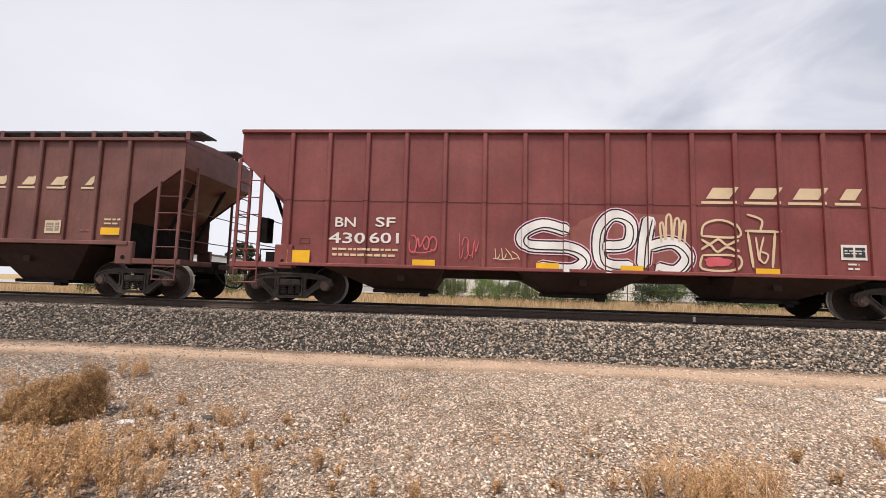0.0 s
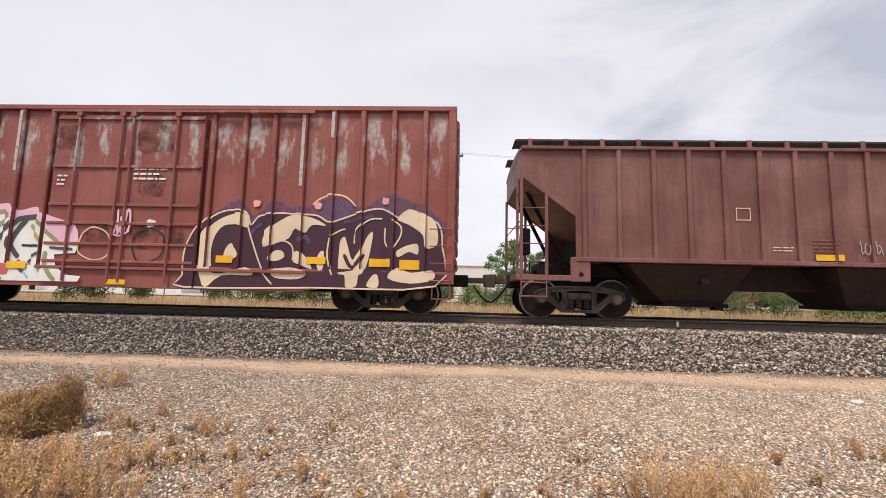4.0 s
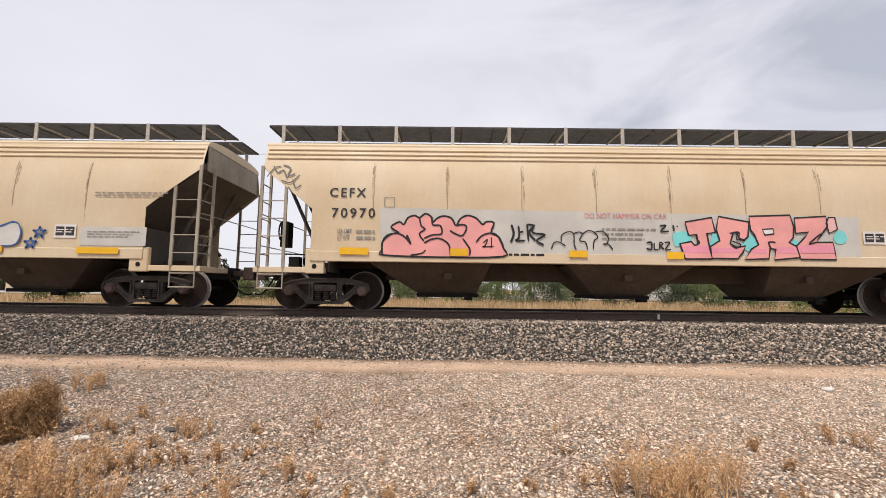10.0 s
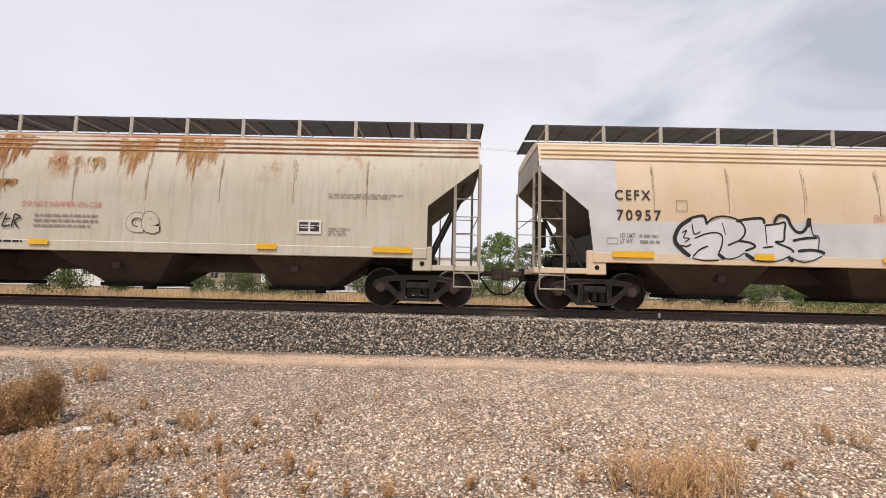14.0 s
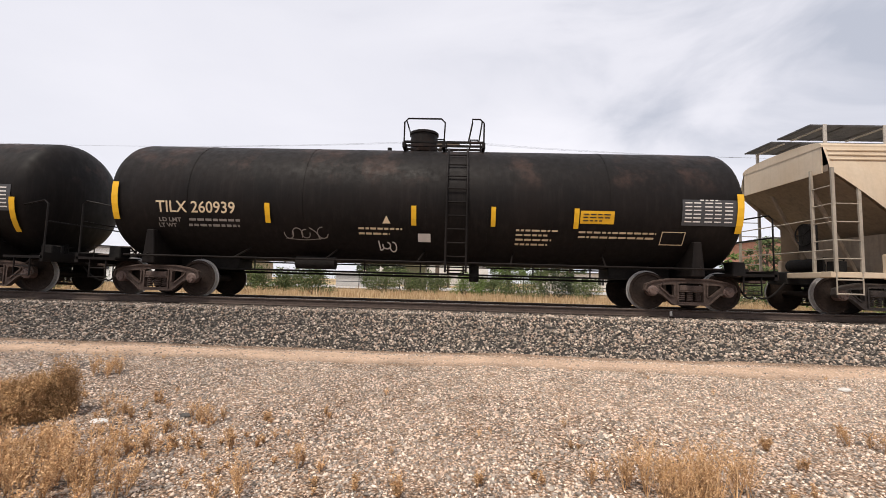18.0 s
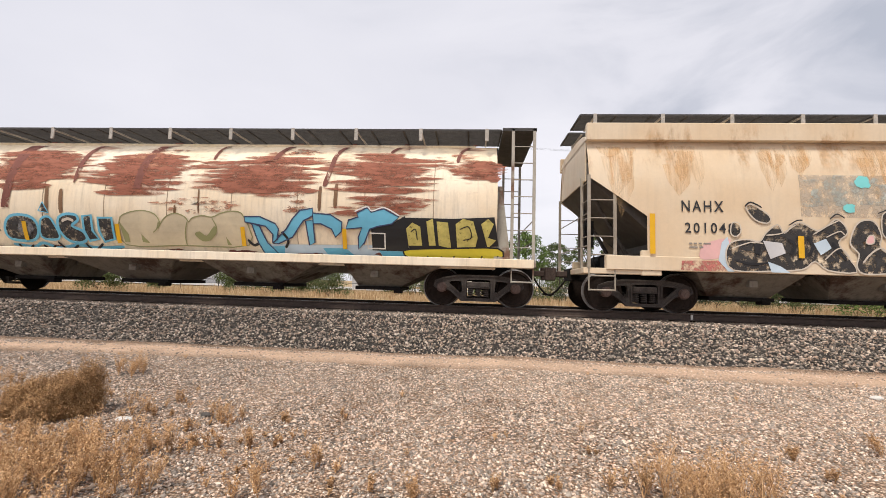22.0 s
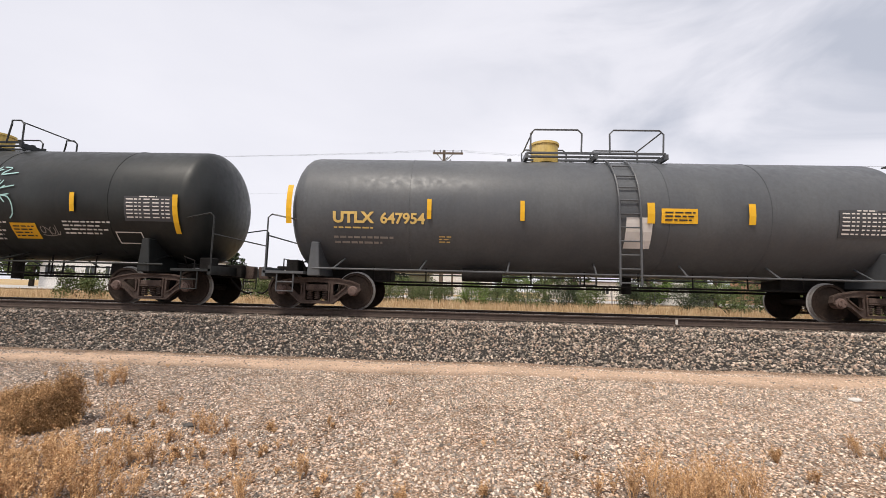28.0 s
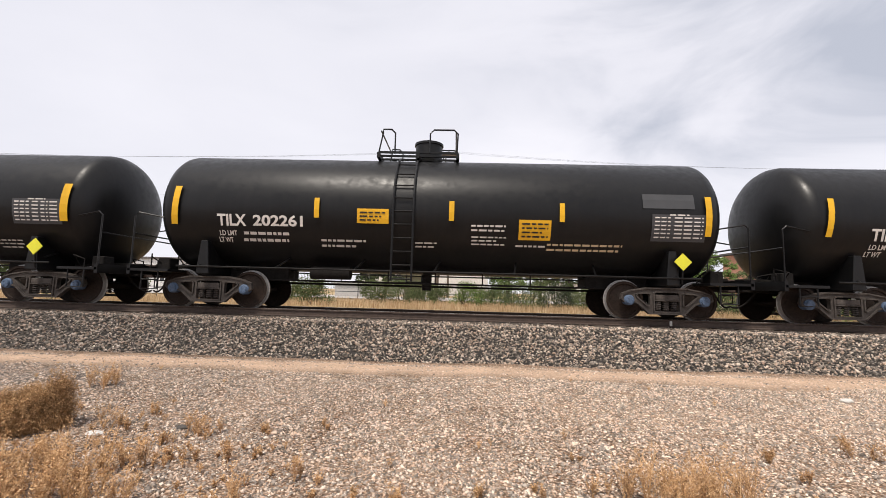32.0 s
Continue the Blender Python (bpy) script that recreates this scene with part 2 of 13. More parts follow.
M_TABLE = decal("dark_table_panel", (0.06, 0.06, 0.064), 0.6, 0.3)
M_GRATE = metal_mat("roofwalk_steel", (0.045, 0.043, 0.042), (0.09, 0.086, 0.083), 0.8)
M_RAIL = metal_mat("rail_side", (0.06, 0.042, 0.034), (0.11, 0.078, 0.062), 0.8, 9.0)
M_RAILTOP = metal_mat("rail_head", (0.36, 0.34, 0.33), (0.5, 0.48, 0.46), 0.3, 9.0)
M_TIE = metal_mat("tie_wood", (0.06, 0.045, 0.036), (0.13, 0.10, 0.08), 0.9, 8.0)
M_WHITE = decal("white_lettering", (0.72, 0.68, 0.64))
M_BLACKL = decal("black_lettering", (0.035, 0.035, 0.038))
M_GREYL = decal("grey_lettering", (0.27, 0.245, 0.22), 0.6, 0.6, (0.4, 0.36, 0.31))
M_YELLOW = decal("yellow_reflector", (0.80, 0.45, 0.02), 0.45)
M_YTXT = decal("yellow_lettering", (0.72, 0.50, 0.16))
M_PALEY = decal("pale_lettering", (0.66, 0.52, 0.34))
M_PINKL = decal("red_stencil", (0.62, 0.23, 0.20))


# ---- mesh tools ----
def box(bm, x0, x1, y0, y1, z0, z1):
    v = [bm.verts.new(p) for p in ((x0, y0, z0), (x1, y0, z0), (x1, y1, z0), (x0, y1, z0), (x0, y0, z1), (x1, y0, z1), (x1, y1, z1), (x0, y1, z1))]
    for f in ((3, 2, 1, 0), (4, 5, 6, 7), (0, 1, 5, 4), (1, 2, 6, 5), (2, 3, 7, 6), (3, 0, 4, 7)):
        bm.faces.new([v[i] for i in f])
    return v


def prism(bm, pts, y0, y1):
    """The outline pts (x, z), counter-clockwise seen from -y, drawn out from y0 to y1."""
    a = [bm.verts.new((x, y0, z)) for x, z in pts]
    b = [bm.verts.new((x, y1, z)) for x, z in pts]
    n = len(pts)
    bm.faces.new(a)
    bm.faces.new(b[::-1])
    for i in range(n):
        bm.faces.new((a[i], b[i], b[(i + 1) % n], a[(i + 1) % n]))


def rod(bm, p, q, r, n=6, r2=None):
    p, q = Vector(p), Vector(q)
    d = (q - p).normalized()
    u = d.orthogonal().normalized()
    w = d.cross(u)
    r2 = r if r2 is None else r2
    a = [bm.verts.new(p + (u * math.cos(2 * math.pi * i / n) + w * math.sin(2 * math.pi * i / n)) * r) for i in range(n)]
    b = [bm.verts.new(q + (u * math.cos(2 * math.pi * i / n) + w * math.sin(2 * math.pi * i / n)) * r2) for i in range(n)]
    for i in range(n):
        bm.faces.new((a[i], a[(i + 1) % n], b[(i + 1) % n], b[i]))
    bm.faces.new(a[::-1])
    bm.faces.new(b)


def pipe(bm, pts, r, n=6):
    """One bent tube along pts."""
    pts = [Vector(p) for p in pts]
    rings, u = [], None
    for i, p in enumerate(pts):
        d = (pts[min(i + 1, len(pts) - 1)] - pts[max(i - 1, 0)]).normalized()
        u = d.orthogonal().normalized() if u is None else (u - d * u.dot(d)).normalized()
        w = d.cross(u)
        rings.append([bm.verts.new(p + (u * math.cos(2 * math.pi * k / n) + w * math.sin(2 * math.pi * k / n)) * r) for k in range(n)])
    for a, b in zip(rings, rings[1:]):
        for k in range(n):
            bm.faces.new((a[k], a[(k + 1) % n], b[(k + 1) % n], b[k]))
    bm.faces.new(rings[0][::-1])
    bm.faces.new(rings[-1])


def spin(bm, profile, n=32, axis="y"):
    """A turned body: profile of (distance along the axis, radius)."""
    rings = []
    for a, r in profile:
        ring = []
        for i in range(n):
            c, s = math.cos(2 * math.pi * i / n) * r, math.sin(2 * math.pi * i / n) * r
            ring.append(bm.verts.new((c, a, s) if axis == "y" else (a, c, s) if axis == "x" else (c, s, a)))
        rings.append(ring)
    for p, q in zip(rings, rings[1:]):
        for i in range(n):
            bm.faces.new((p[i], p[(i + 1) % n], q[(i + 1) % n], q[i]))
    bm.faces.new(rings[0][::-1])
    bm.faces.new(rings[-1])


def frustum(bm, x0, x1, y, z0, X0, X1, Y, z1):
    """A hopper: bottom x0..x1 by -y..y at z0, top X0..X1 by -Y..Y at z1."""
    v = [bm.verts.new(p) for p in ((x0, -y, z0), (x1, -y, z0), (x1, y, z0), (x0, y, z0), (X0, -Y, z1), (X1, -Y, z1), (X1, Y, z1), (X0, Y, z1))]
    for f in ((3, 2, 1, 0), (4, 5, 6, 7), (0, 1, 5, 4), (1, 2, 6, 5), (2, 3, 7, 6), (3, 0, 4, 7)):
        bm.faces.new([v[i] for i in f])


def part(name, bm, material, parent, label="", smooth=False, bevel=0.0):
    """One mesh object under a thing or a part (or at top level)."""
    if bevel:
        bmesh.ops.recalc_face_normals(bm, faces=bm.faces)
        bmesh.ops.bevel(bm, geom=bm.edges[:], offset=bevel, segments=1, affect="EDGES", clamp_overlap=True)
    bmesh.ops.recalc_face_normals(bm, faces=bm.faces)
    me = bpy.data.meshes.new(name)
    bm.to_mesh(me)
    bm.free()
    if smooth:
        me.shade_smooth()
        me.set_sharp_from_angle(angle=radians(35))
    ob = new(name, me)
    me.materials.append(material)
    ob.parent = parent
    if label:
        ob["label"] = label
    return ob


def made(name, verts, faces, material, parent=None):
    me = bpy.data.meshes.new(name)
    me.from_pydata(verts, [], faces)
    me.update()
    me.materials.append(material)
    ob = new(name, me)
    ob.parent = parent
    return ob


# ---- ground, ballast, track ----
RAIL = 1.0


def ground_z(x, y):
    z = 0.13 * min(1, max(0, (y + 7.0) / 4.2)) if y < 0 else 0.13
    z += 0.47 * min(1, max(0, (y - 2.5) / 4.0))
    near = max(0.0, 1 - abs(y + 8) / 30)
    z += near * (0.05 * noise.noise((x * 0.35, y * 0.35, 3.1)) + 0.018 * noise.noise((x * 1.9, y * 1.9, 7.7)))
    if y > 8:
        z += 0.08 * noise.noise((x * 0.05, y * 0.05, 1.0))
    return z


def dulled(n):
    """Gravel grows greyer and darker toward -x."""
    x = n.math("ADD", n.axis(0), n.math("MULTIPLY", n.noise(0.5, 5.0, 0.6), 5.0))
    m = n.t.nodes.new("ShaderNodeMapRange")
    m.inputs["From Min"].default_value, m.inputs["From Max"].default_value = -6.0, 3.5
    n.link(x, m.inputs["Value"])
    return n.ramp(m.outputs[0], 0.0, 1.0, (0.66, 0.655, 0.66, 1), (1.05, 1.035, 1.015, 1))


def gravel_mat():
    n = Nodes("gravel_ground")
    fine = n.t.nodes.new("ShaderNodeTexVoronoi")
    fine.inputs["Scale"].default_value = 42.0
    n.link(n.coords(), fine.inputs["Vector"])
    big = n.t.nodes.new("ShaderNodeTexVoronoi")
    big.inputs["Scale"].default_value = 19.0
    n.link(n.coords(), big.inputs["Vector"])
    hue = n.t.nodes.new("ShaderNodeSeparateColor")
    n.link(fine.outputs["Color"], hue.inputs[0])
    stone = n.ramp(hue.outputs[0], 0.05, 0.95, (0.13, 0.11, 0.094, 1), (0.80, 0.69, 0.585, 1))
    warm = n.mix(n.ramp(hue.outputs[1], 0.55, 0.9), stone, (0.50, 0.35, 0.25))
    hue2 = n.t.nodes.new("ShaderNodeSeparateColor")
    n.link(big.outputs["Color"], hue2.inputs[0])
    warm = n.mix(n.ramp(hue2.outputs[0], 0.80, 0.84), warm, (0.66, 0.60, 0.54))
    dark = n.ramp(fine.outputs["Distance"], 0.25, 0.7, (1, 1, 1, 1), (0.25, 0.22, 0.20, 1))
    warm = n.mix(1.0, warm, dark, "MULTIPLY")
    warm = n.mix(1.0, warm, (0.88, 0.755, 0.65), "MULTIPLY")
    warm = n.mix(1.0, warm, dulled(n), "MULTIPLY")
    # a worn dirt track along the ballast's foot, and soil showing between stones
    wob = n.math("ADD", n.axis(1), n.math("MULTIPLY", n.math("SUBTRACT", n.noise(0.8, 6.0, 0.65), 0.5), 0.8))
    m1 = n.t.nodes.new("ShaderNodeMapRange")
    m1.inputs["From Min"].default_value, m1.inputs["From Max"].default_value = -4.1, -3.6
    n.link(wob, m1.inputs["Value"])
    m2 = n.t.nodes.new("ShaderNodeMapRange")
    m2.inputs["From Min"].default_value, m2.inputs["From Max"].default_value = -2.9, -3.2
    n.link(wob, m2.inputs["Value"])
    road = n.math("MULTIPLY", m1.outputs[0], m2.outputs[0])
    patch = n.ramp(n.noise(2.2, 6.0, 0.7), 0.40, 0.62)
    soil = n.mix(n.ramp(n.noise(25.0, 6.0, 0.7), 0.3, 0.75), (0.60, 0.41, 0.28), (0.88, 0.65, 0.485))
    soil = n.mix(0.22, soil, dark, "MULTIPLY")
    col = n.mix(n.math("MULTIPLY", road, n.math("ADD", n.math("MULTIPLY", patch, 0.3), 0.7)), warm, soil)
    col = n.mix(n.math("MULTIPLY", n.ramp(n.noise(0.45, 5.0, 0.6), 0.42, 0.7), 0.3), col, soil)
    # a stain of dark cinders beside the dirt track
    cx = n.math("POWER", n.math("ABSOLUTE", n.math("MULTIPLY", n.math("ADD", n.axis(0), 6.1), 0.62)), 2.0)
    cy = n.math("POWER", n.math("ABSOLUTE", n.math("MULTIPLY", n.math("ADD", n.axis(1), 4.75), 1.7)), 2.0)
    cin = n.math("ADD", n.math("ADD", cx, cy), n.math("MULTIPLY", n.noise(3.0, 6.0, 0.7), 1.2))
    col = n.mix(n.math("MULTIPLY", n.ramp(cin, 0.75, 1.35, (1, 1, 1, 1), (0, 0, 0, 1)), 0.8), col, (0.075, 0.068, 0.065))
    far = n.t.nodes.new("ShaderNodeMapRange")
    far.inputs["From Min"].default_value, far.inputs["From Max"].default_value = 2.0, 5.0
    n.link(n.axis(1), far.inputs["Value"])
    dry = n.mix(n.ramp(n.noise(0.35, 6.0, 0.7), 0.35, 0.7), (0.34, 0.23, 0.11), (0.50, 0.38, 0.22))
    col = n.mix(far.outputs[0], col, dry)
    n.bump(n.math("SUBTRACT", 1.0, fine.outputs["Distance"]), 1.0, 0.025)
    return n.done(col, 0.9, 0.0, 0.2)


def stone_mat(name, lo, hi, warm):
    n = Nodes(name)
    g = n.t.nodes.new("ShaderNodeNewGeometry")
    c = n.ramp(g.outputs["Random Per Island"], 0.0, 1.0, lo, hi)
    e = c.node.color_ramp.elements.new(0.72)
    e.color = warm
    e = c.node.color_ramp.elements.new(0.55)
    e.color = tuple(0.6 * a + 0.4 * b for a, b in zip(lo, hi))
    c = n.mix(1.0, c, n.ramp(n.noise(30.0, 4.0), 0.3, 0.7, (0.7, 0.7, 0.7, 1), (1.1, 1.1, 1.1, 1)), "MULTIPLY")
    return n.done(n.mix(1.0, c, dulled(n), "MULTIPLY"), 0.85, 0.0, 0.25)


M_GROUND = gravel_mat()
M_STONE = stone_mat("ballast_stone", (0.05, 0.044, 0.039, 1), (0.80, 0.70, 0.60, 1), (0.48, 0.345, 0.26, 1))
M_PEBBLE = stone_mat("gravel_stone", (0.15, 0.125, 0.105, 1), (1.0, 0.875, 0.755, 1), (0.72, 0.515, 0.38, 1))
M_BED = metal_mat("ballast_bed", (0.025, 0.022, 0.02), (0.06, 0.052, 0.046), 0.95, 12.0)


def ground():
    xs = [-1800, -900, -450, -220, -120, -80, -55, -40] + [i * 0.4 for i in range(-75, 76)] + [40, 55, 80, 120, 220, 450, 900, 1800]
    ys = [-900, -400, -150, -60, -30, -20] + [-16 + i * 0.3 for i in range(56)] + [2, 3, 4, 5, 6, 7, 8, 10, 12, 15, 18, 22, 27, 33, 40, 55, 75, 110, 180, 350, 800, 2200]
    verts = [(x, y, ground_z(x, y)) for y in ys for x in xs]
    nx = len(xs)
    faces = [(j * nx + i, j * nx + i + 1, (j + 1) * nx + i + 1, (j + 1) * nx + i) for j in range(len(ys) - 1) for i in range(nx - 1)]
    g = made("ground", verts, faces, M_GROUND)
    g.data.shade_smooth()
    tagged(g, "grey gravel ground with a worn tan dirt track", "ground", kind="structure")


def bed_z(y):
    if y < -1.72:
        return 0.80 - (-1.72 - y) * 0.62
    if y > 1.72:
        return 0.80 - (y - 1.72) * 0.35
    return 0.80


def ballast():
    bm = bmesh.new()
    prof = [(-3.05, -0.05), (-1.72, 0.77), (1.72, 0.77), (3.6, 0.1)]
    a = [bm.verts.new((-400, y, z)) for y, z in prof]
    b = [bm.verts.new((400, y, z)) for y, z in prof]
    for i in range(3):
        bm.faces.new((a[i], b[i], b[i + 1], a[i + 1]))
    bed = part("ballast_bed", bm, M_BED, None)
    tagged(bed, "dark packed bed of crushed stone under the track", "ballast", kind="structure")


OCTA = np.array([(1, 0, 0), (0, 1, 0), (-1, 0, 0), (0, -1, 0), (0, 0, 1), (0, 0, -1)], dtype=float)
OCTA_F = np.array([(0, 1, 4), (1, 2, 4), (2, 3, 4), (3, 0, 4), (1, 0, 5), (2, 1, 5), (3, 2, 5), (0, 3, 5)])


def stones(name, places, sizes, material, label, rng):
    """Loose stones, each a small sharp-edged broken lump, as one heap."""
    n = len(places)
    v = OCTA[None] * rng.uniform(0.6, 1.4, (n, 6, 1)) + rng.uniform(-0.3, 0.3, (n, 6, 3))
    v *= rng.uniform(0.65, 1.2, (n, 1, 3)) * np.array([1.0, 1.0, 0.75])
    a, b = rng.uniform(0, 6.28, n), rng.uniform(-0.7, 0.7, n)
    ca, sa, cb, sb = np.cos(a), np.sin(a), np.cos(b), np.sin(b)
    zero = np.zeros(n)
    turn = np.array([[ca, -sa * cb, sa * sb], [sa, ca * cb, -ca * sb], [zero, sb, cb]]).transpose(2, 0, 1)
    v = np.einsum("nij,nkj->nki", turn, v) * np.asarray(sizes)[:, None, None] + np.asarray(places)[:, None, :]
    faces = (OCTA_F[None] + 6 * np.arange(n)[:, None, None]).reshape(-1, 3)
    me = bpy.data.meshes.new(name)
    me.vertices.add(n * 6)
    me.vertices.foreach_set("co", v.reshape(-1))
    me.loops.add(len(faces) * 3)
    me.loops.foreach_set("vertex_index", faces.reshape(-1))
    me.polygons.add(len(faces))
    me.polygons.foreach_set("loop_start", np.arange(0, len(faces) * 3, 3))
    me.update(calc_edges=True)
    me.materials.append(material)
    return tagged(new(name, me), label, "stones", kind="stuff")


def spread_stones():
    rng = np.random.default_rng(4)
    n = 80000
    x = np.where(np.arange(n) % 5 > 0, rng.uniform(-13.5, 13.5, n), rng.uniform(-36, 36, n))
    y = np.where(np.arange(n) % 11 == 0, rng.uniform(-0.7, 2.3, n), rng.uniform(-3.25, -0.85, n))
    z = np.array([bed_z(t) for t in y]) - 0.016 + rng.uniform(-0.02, 0.018, n)
    stones("ballast_stones", np.stack([x, y, z], 1), 0.016 + 0.024 * rng.random(n) ** 1.6, M_STONE, "loose crushed grey ballast stones on the track shoulder", rng)
    n = 150000
    y = -11.16 + np.sqrt(rng.uniform(2.5 ** 2, 8.1 ** 2, n))
    x = rng.uniform(-1, 1, n) * (0.6 + (y + 11.16) * 1.2)
    wander = np.array([0.3 * noise.noise((p * 0.5, 1.0, 2.0)) for p in x])
    keep = (y + wander < -4.0) | (y + wander > -3.15) | (rng.random(n) < 0.12)
    x, y = x[keep], y[keep]
    z = np.array([ground_z(p, q) for p, q in zip(x, y)])
    size = 0.0075 + 0.0125 * rng.random(len(x)) ** 1.7
    size = np.where(rng.random(len(x)) < 0.025, rng.uniform(0.02, 0.03, len(x)), size)
    stones("gravel_stones", np.stack([x, y, z], 1), size, M_PEBBLE, "small loose grey and tan gravel stones", rng)


def track():
    for sy, nm in ((-1, "rail_near"), (1, "rail_far")):
        y = 0.755 * sy
        bm = bmesh.new()
        prof = [(-0.075, -0.172), (0.075, -0.172), (0.075, -0.160), (0.012, -0.138), (0.010, -0.05), (0.036, -0.036), (0.036, -0.008), (0.028, 0), (-0.028, 0), (-0.036, -0.008), (-0.036, -0.036), (-0.010, -0.05), (-0.012, -0.138), (-0.075, -0.160)]
        a = [bm.verts.new((-600, y + dy, RAIL + dz)) for dy, dz in prof]
        b = [bm.verts.new((600, y + dy, RAIL + dz)) for dy, dz in prof]
        for i in range(len(prof)):
            j = (i + 1) % len(prof)
            bm.faces.new((a[i], b[i], b[j], a[j]))
        r = part(nm, bm, M_RAIL, None)
        r.data.materials.append(M_RAILTOP)
        r.data.polygons[7].material_index = 1
        tagged(r, "rusty brown steel rail with a bright worn head", "rail", kind="structure")
    bm = bmesh.new()
    box(bm, -0.115, 0.115, -1.30, 1.30, 0.62, 0.822)
    tie = part("railroad_tie", bm, M_TIE, None, bevel=0.012)
    tagged(tie, "weathered dark wooden tie half buried in ballast", "railroad tie", "ties under the track")
    tie.matrix_basis = pose(-36, 0, 0)
    for i in range(1, 144):
        copy_thing(tie, pose(-36 + i * 0.5, random.uniform(-0.03, 0.03), random.uniform(-0.008, 0.004), 0, 0, random.uniform(-0.8, 0.8)))


ground()
ballast()
spread_stones()
track()


# ---- wheel trucks, couplers ----
def ring_bars(bm, pts, w, y0, y1):
    """A chain of thick flat bars along pts (x, z)."""
    for (x0, z0), (x1, z1) in zip(pts, pts[1:]):
        d = Vector((x1 - x0, z1 - z0)).normalized()
        nx, nz = -d.y * w / 2, d.x * w / 2
        e = d * w * 0.3
        prism(bm, [(x0 - e.x - nx, z0 - e.y - nz), (x1 + e.x - nx, z1 + e.y - nz), (x1 + e.x + nx, z1 + e.y + nz), (x0 - e.x + nx, z0 - e.y + nz)], y0, y1)


def side_frame_mesh(sy):
    """A cast side frame: a thick plate with three openings and raised rims."""
    outer = [(-1.09, 0.47), (-1.06, 0.62), (-0.86, 0.70), (-0.50, 0.765), (0.50, 0.765), (0.86, 0.70), (1.06, 0.62), (1.09, 0.47), (1.0, 0.40), (0.78, 0.40), (0.68, 0.36), (0.42, 0.13), (-0.42, 0.13), (-0.68, 0.36), (-0.78, 0.40), (-1.0, 0.40)]
    holes = [[(s * x, z) for x, z in ((0.71, 0.575), (0.66, 0.605), (0.44, 0.62), (0.40, 0.58), (0.40, 0.36), (0.44, 0.335), (0.48, 0.345), (0.70, 0.53))] for s in (-1, 1)]
    holes.append([(-0.29, 0.205), (0.29, 0.205), (0.29, 0.62), (0.24, 0.65), (-0.24, 0.65), (-0.29, 0.62)])
    bm = bmesh.new()
    for loop in [outer] + holes:
        vs = [bm.verts.new((x, sy * 0.965, z)) for x, z in loop]
        for a, b in zip(vs, vs[1:] + vs[:1]):
            bm.edges.new((a, b))
    bmesh.ops.triangle_fill(bm, edges=bm.edges[:], use_beauty=True, use_dissolve=False)
    ex = bmesh.ops.extrude_face_region(bm, geom=bm.faces[:])
    for g in ex["geom"]:
        if isinstance(g, bmesh.types.BMVert):
            g.co.y = sy * 1.045
    for loop in [outer] + holes:
        c = Vector((sum(p[0] for p in loop) / len(loop), sum(p[1] for p in loop) / len(loop)))
        k = -0.016 if loop is outer else 0.016
        mid = [(p[0] + k * (1 if p[0] > c.x else -1), p[1] + k * (1 if p[1] > c.y else -1)) for p in loop]
        ring_bars(bm, mid + mid[:1], 0.032, *sorted((sy * 1.03, sy * 1.078)))
    return bm


def spring_mesh(sy, x):
    bm = bmesh.new()
    n = 34
    pts = [(x + 0.062 * math.cos(i * 0.9), sy * 1.0 + 0.062 * math.sin(i * 0.9), 0.225 + 0.235 * i / n) for i in range(n)]
    pipe(bm, pts, 0.017, 5)
    return bm


def wheelset_mesh():
    bm = bmesh.new()
    for sy in (-1, 1):
        prof = [(0.66, 0.10), (0.66, 0.40), (0.665, 0.487), (0.69, 0.490), (0.705, 0.460), (0.80, 0.452), (0.802, 0.395), (0.775, 0.375), (0.765, 0.23), (0.80, 0.17), (0.815, 0.11), (0.83, 0.10)]
        spin(bm, [(sy * a, r) for a, r in prof], 36)
    spin(bm, [(-1.04, 0.085), (1.04, 0.085)], 12)
    return bm


def cap_mesh(sy):
    bm = bmesh.new()
    spin(bm, [(sy * 0.90, 0.125), (sy * 1.075, 0.125), (sy * 1.09, 0.10), (sy * 1.12, 0.095), (sy * 1.125, 0.03)], 18)
    for k in range(3):
        a = k * 2.094
        rod(bm, (0.06 * math.cos(a), sy * 1.11, 0.06 * math.sin(a)), (0.06 * math.cos(a), sy * 1.14, 0.06 * math.sin(a)), 0.018, 6)
    return bm


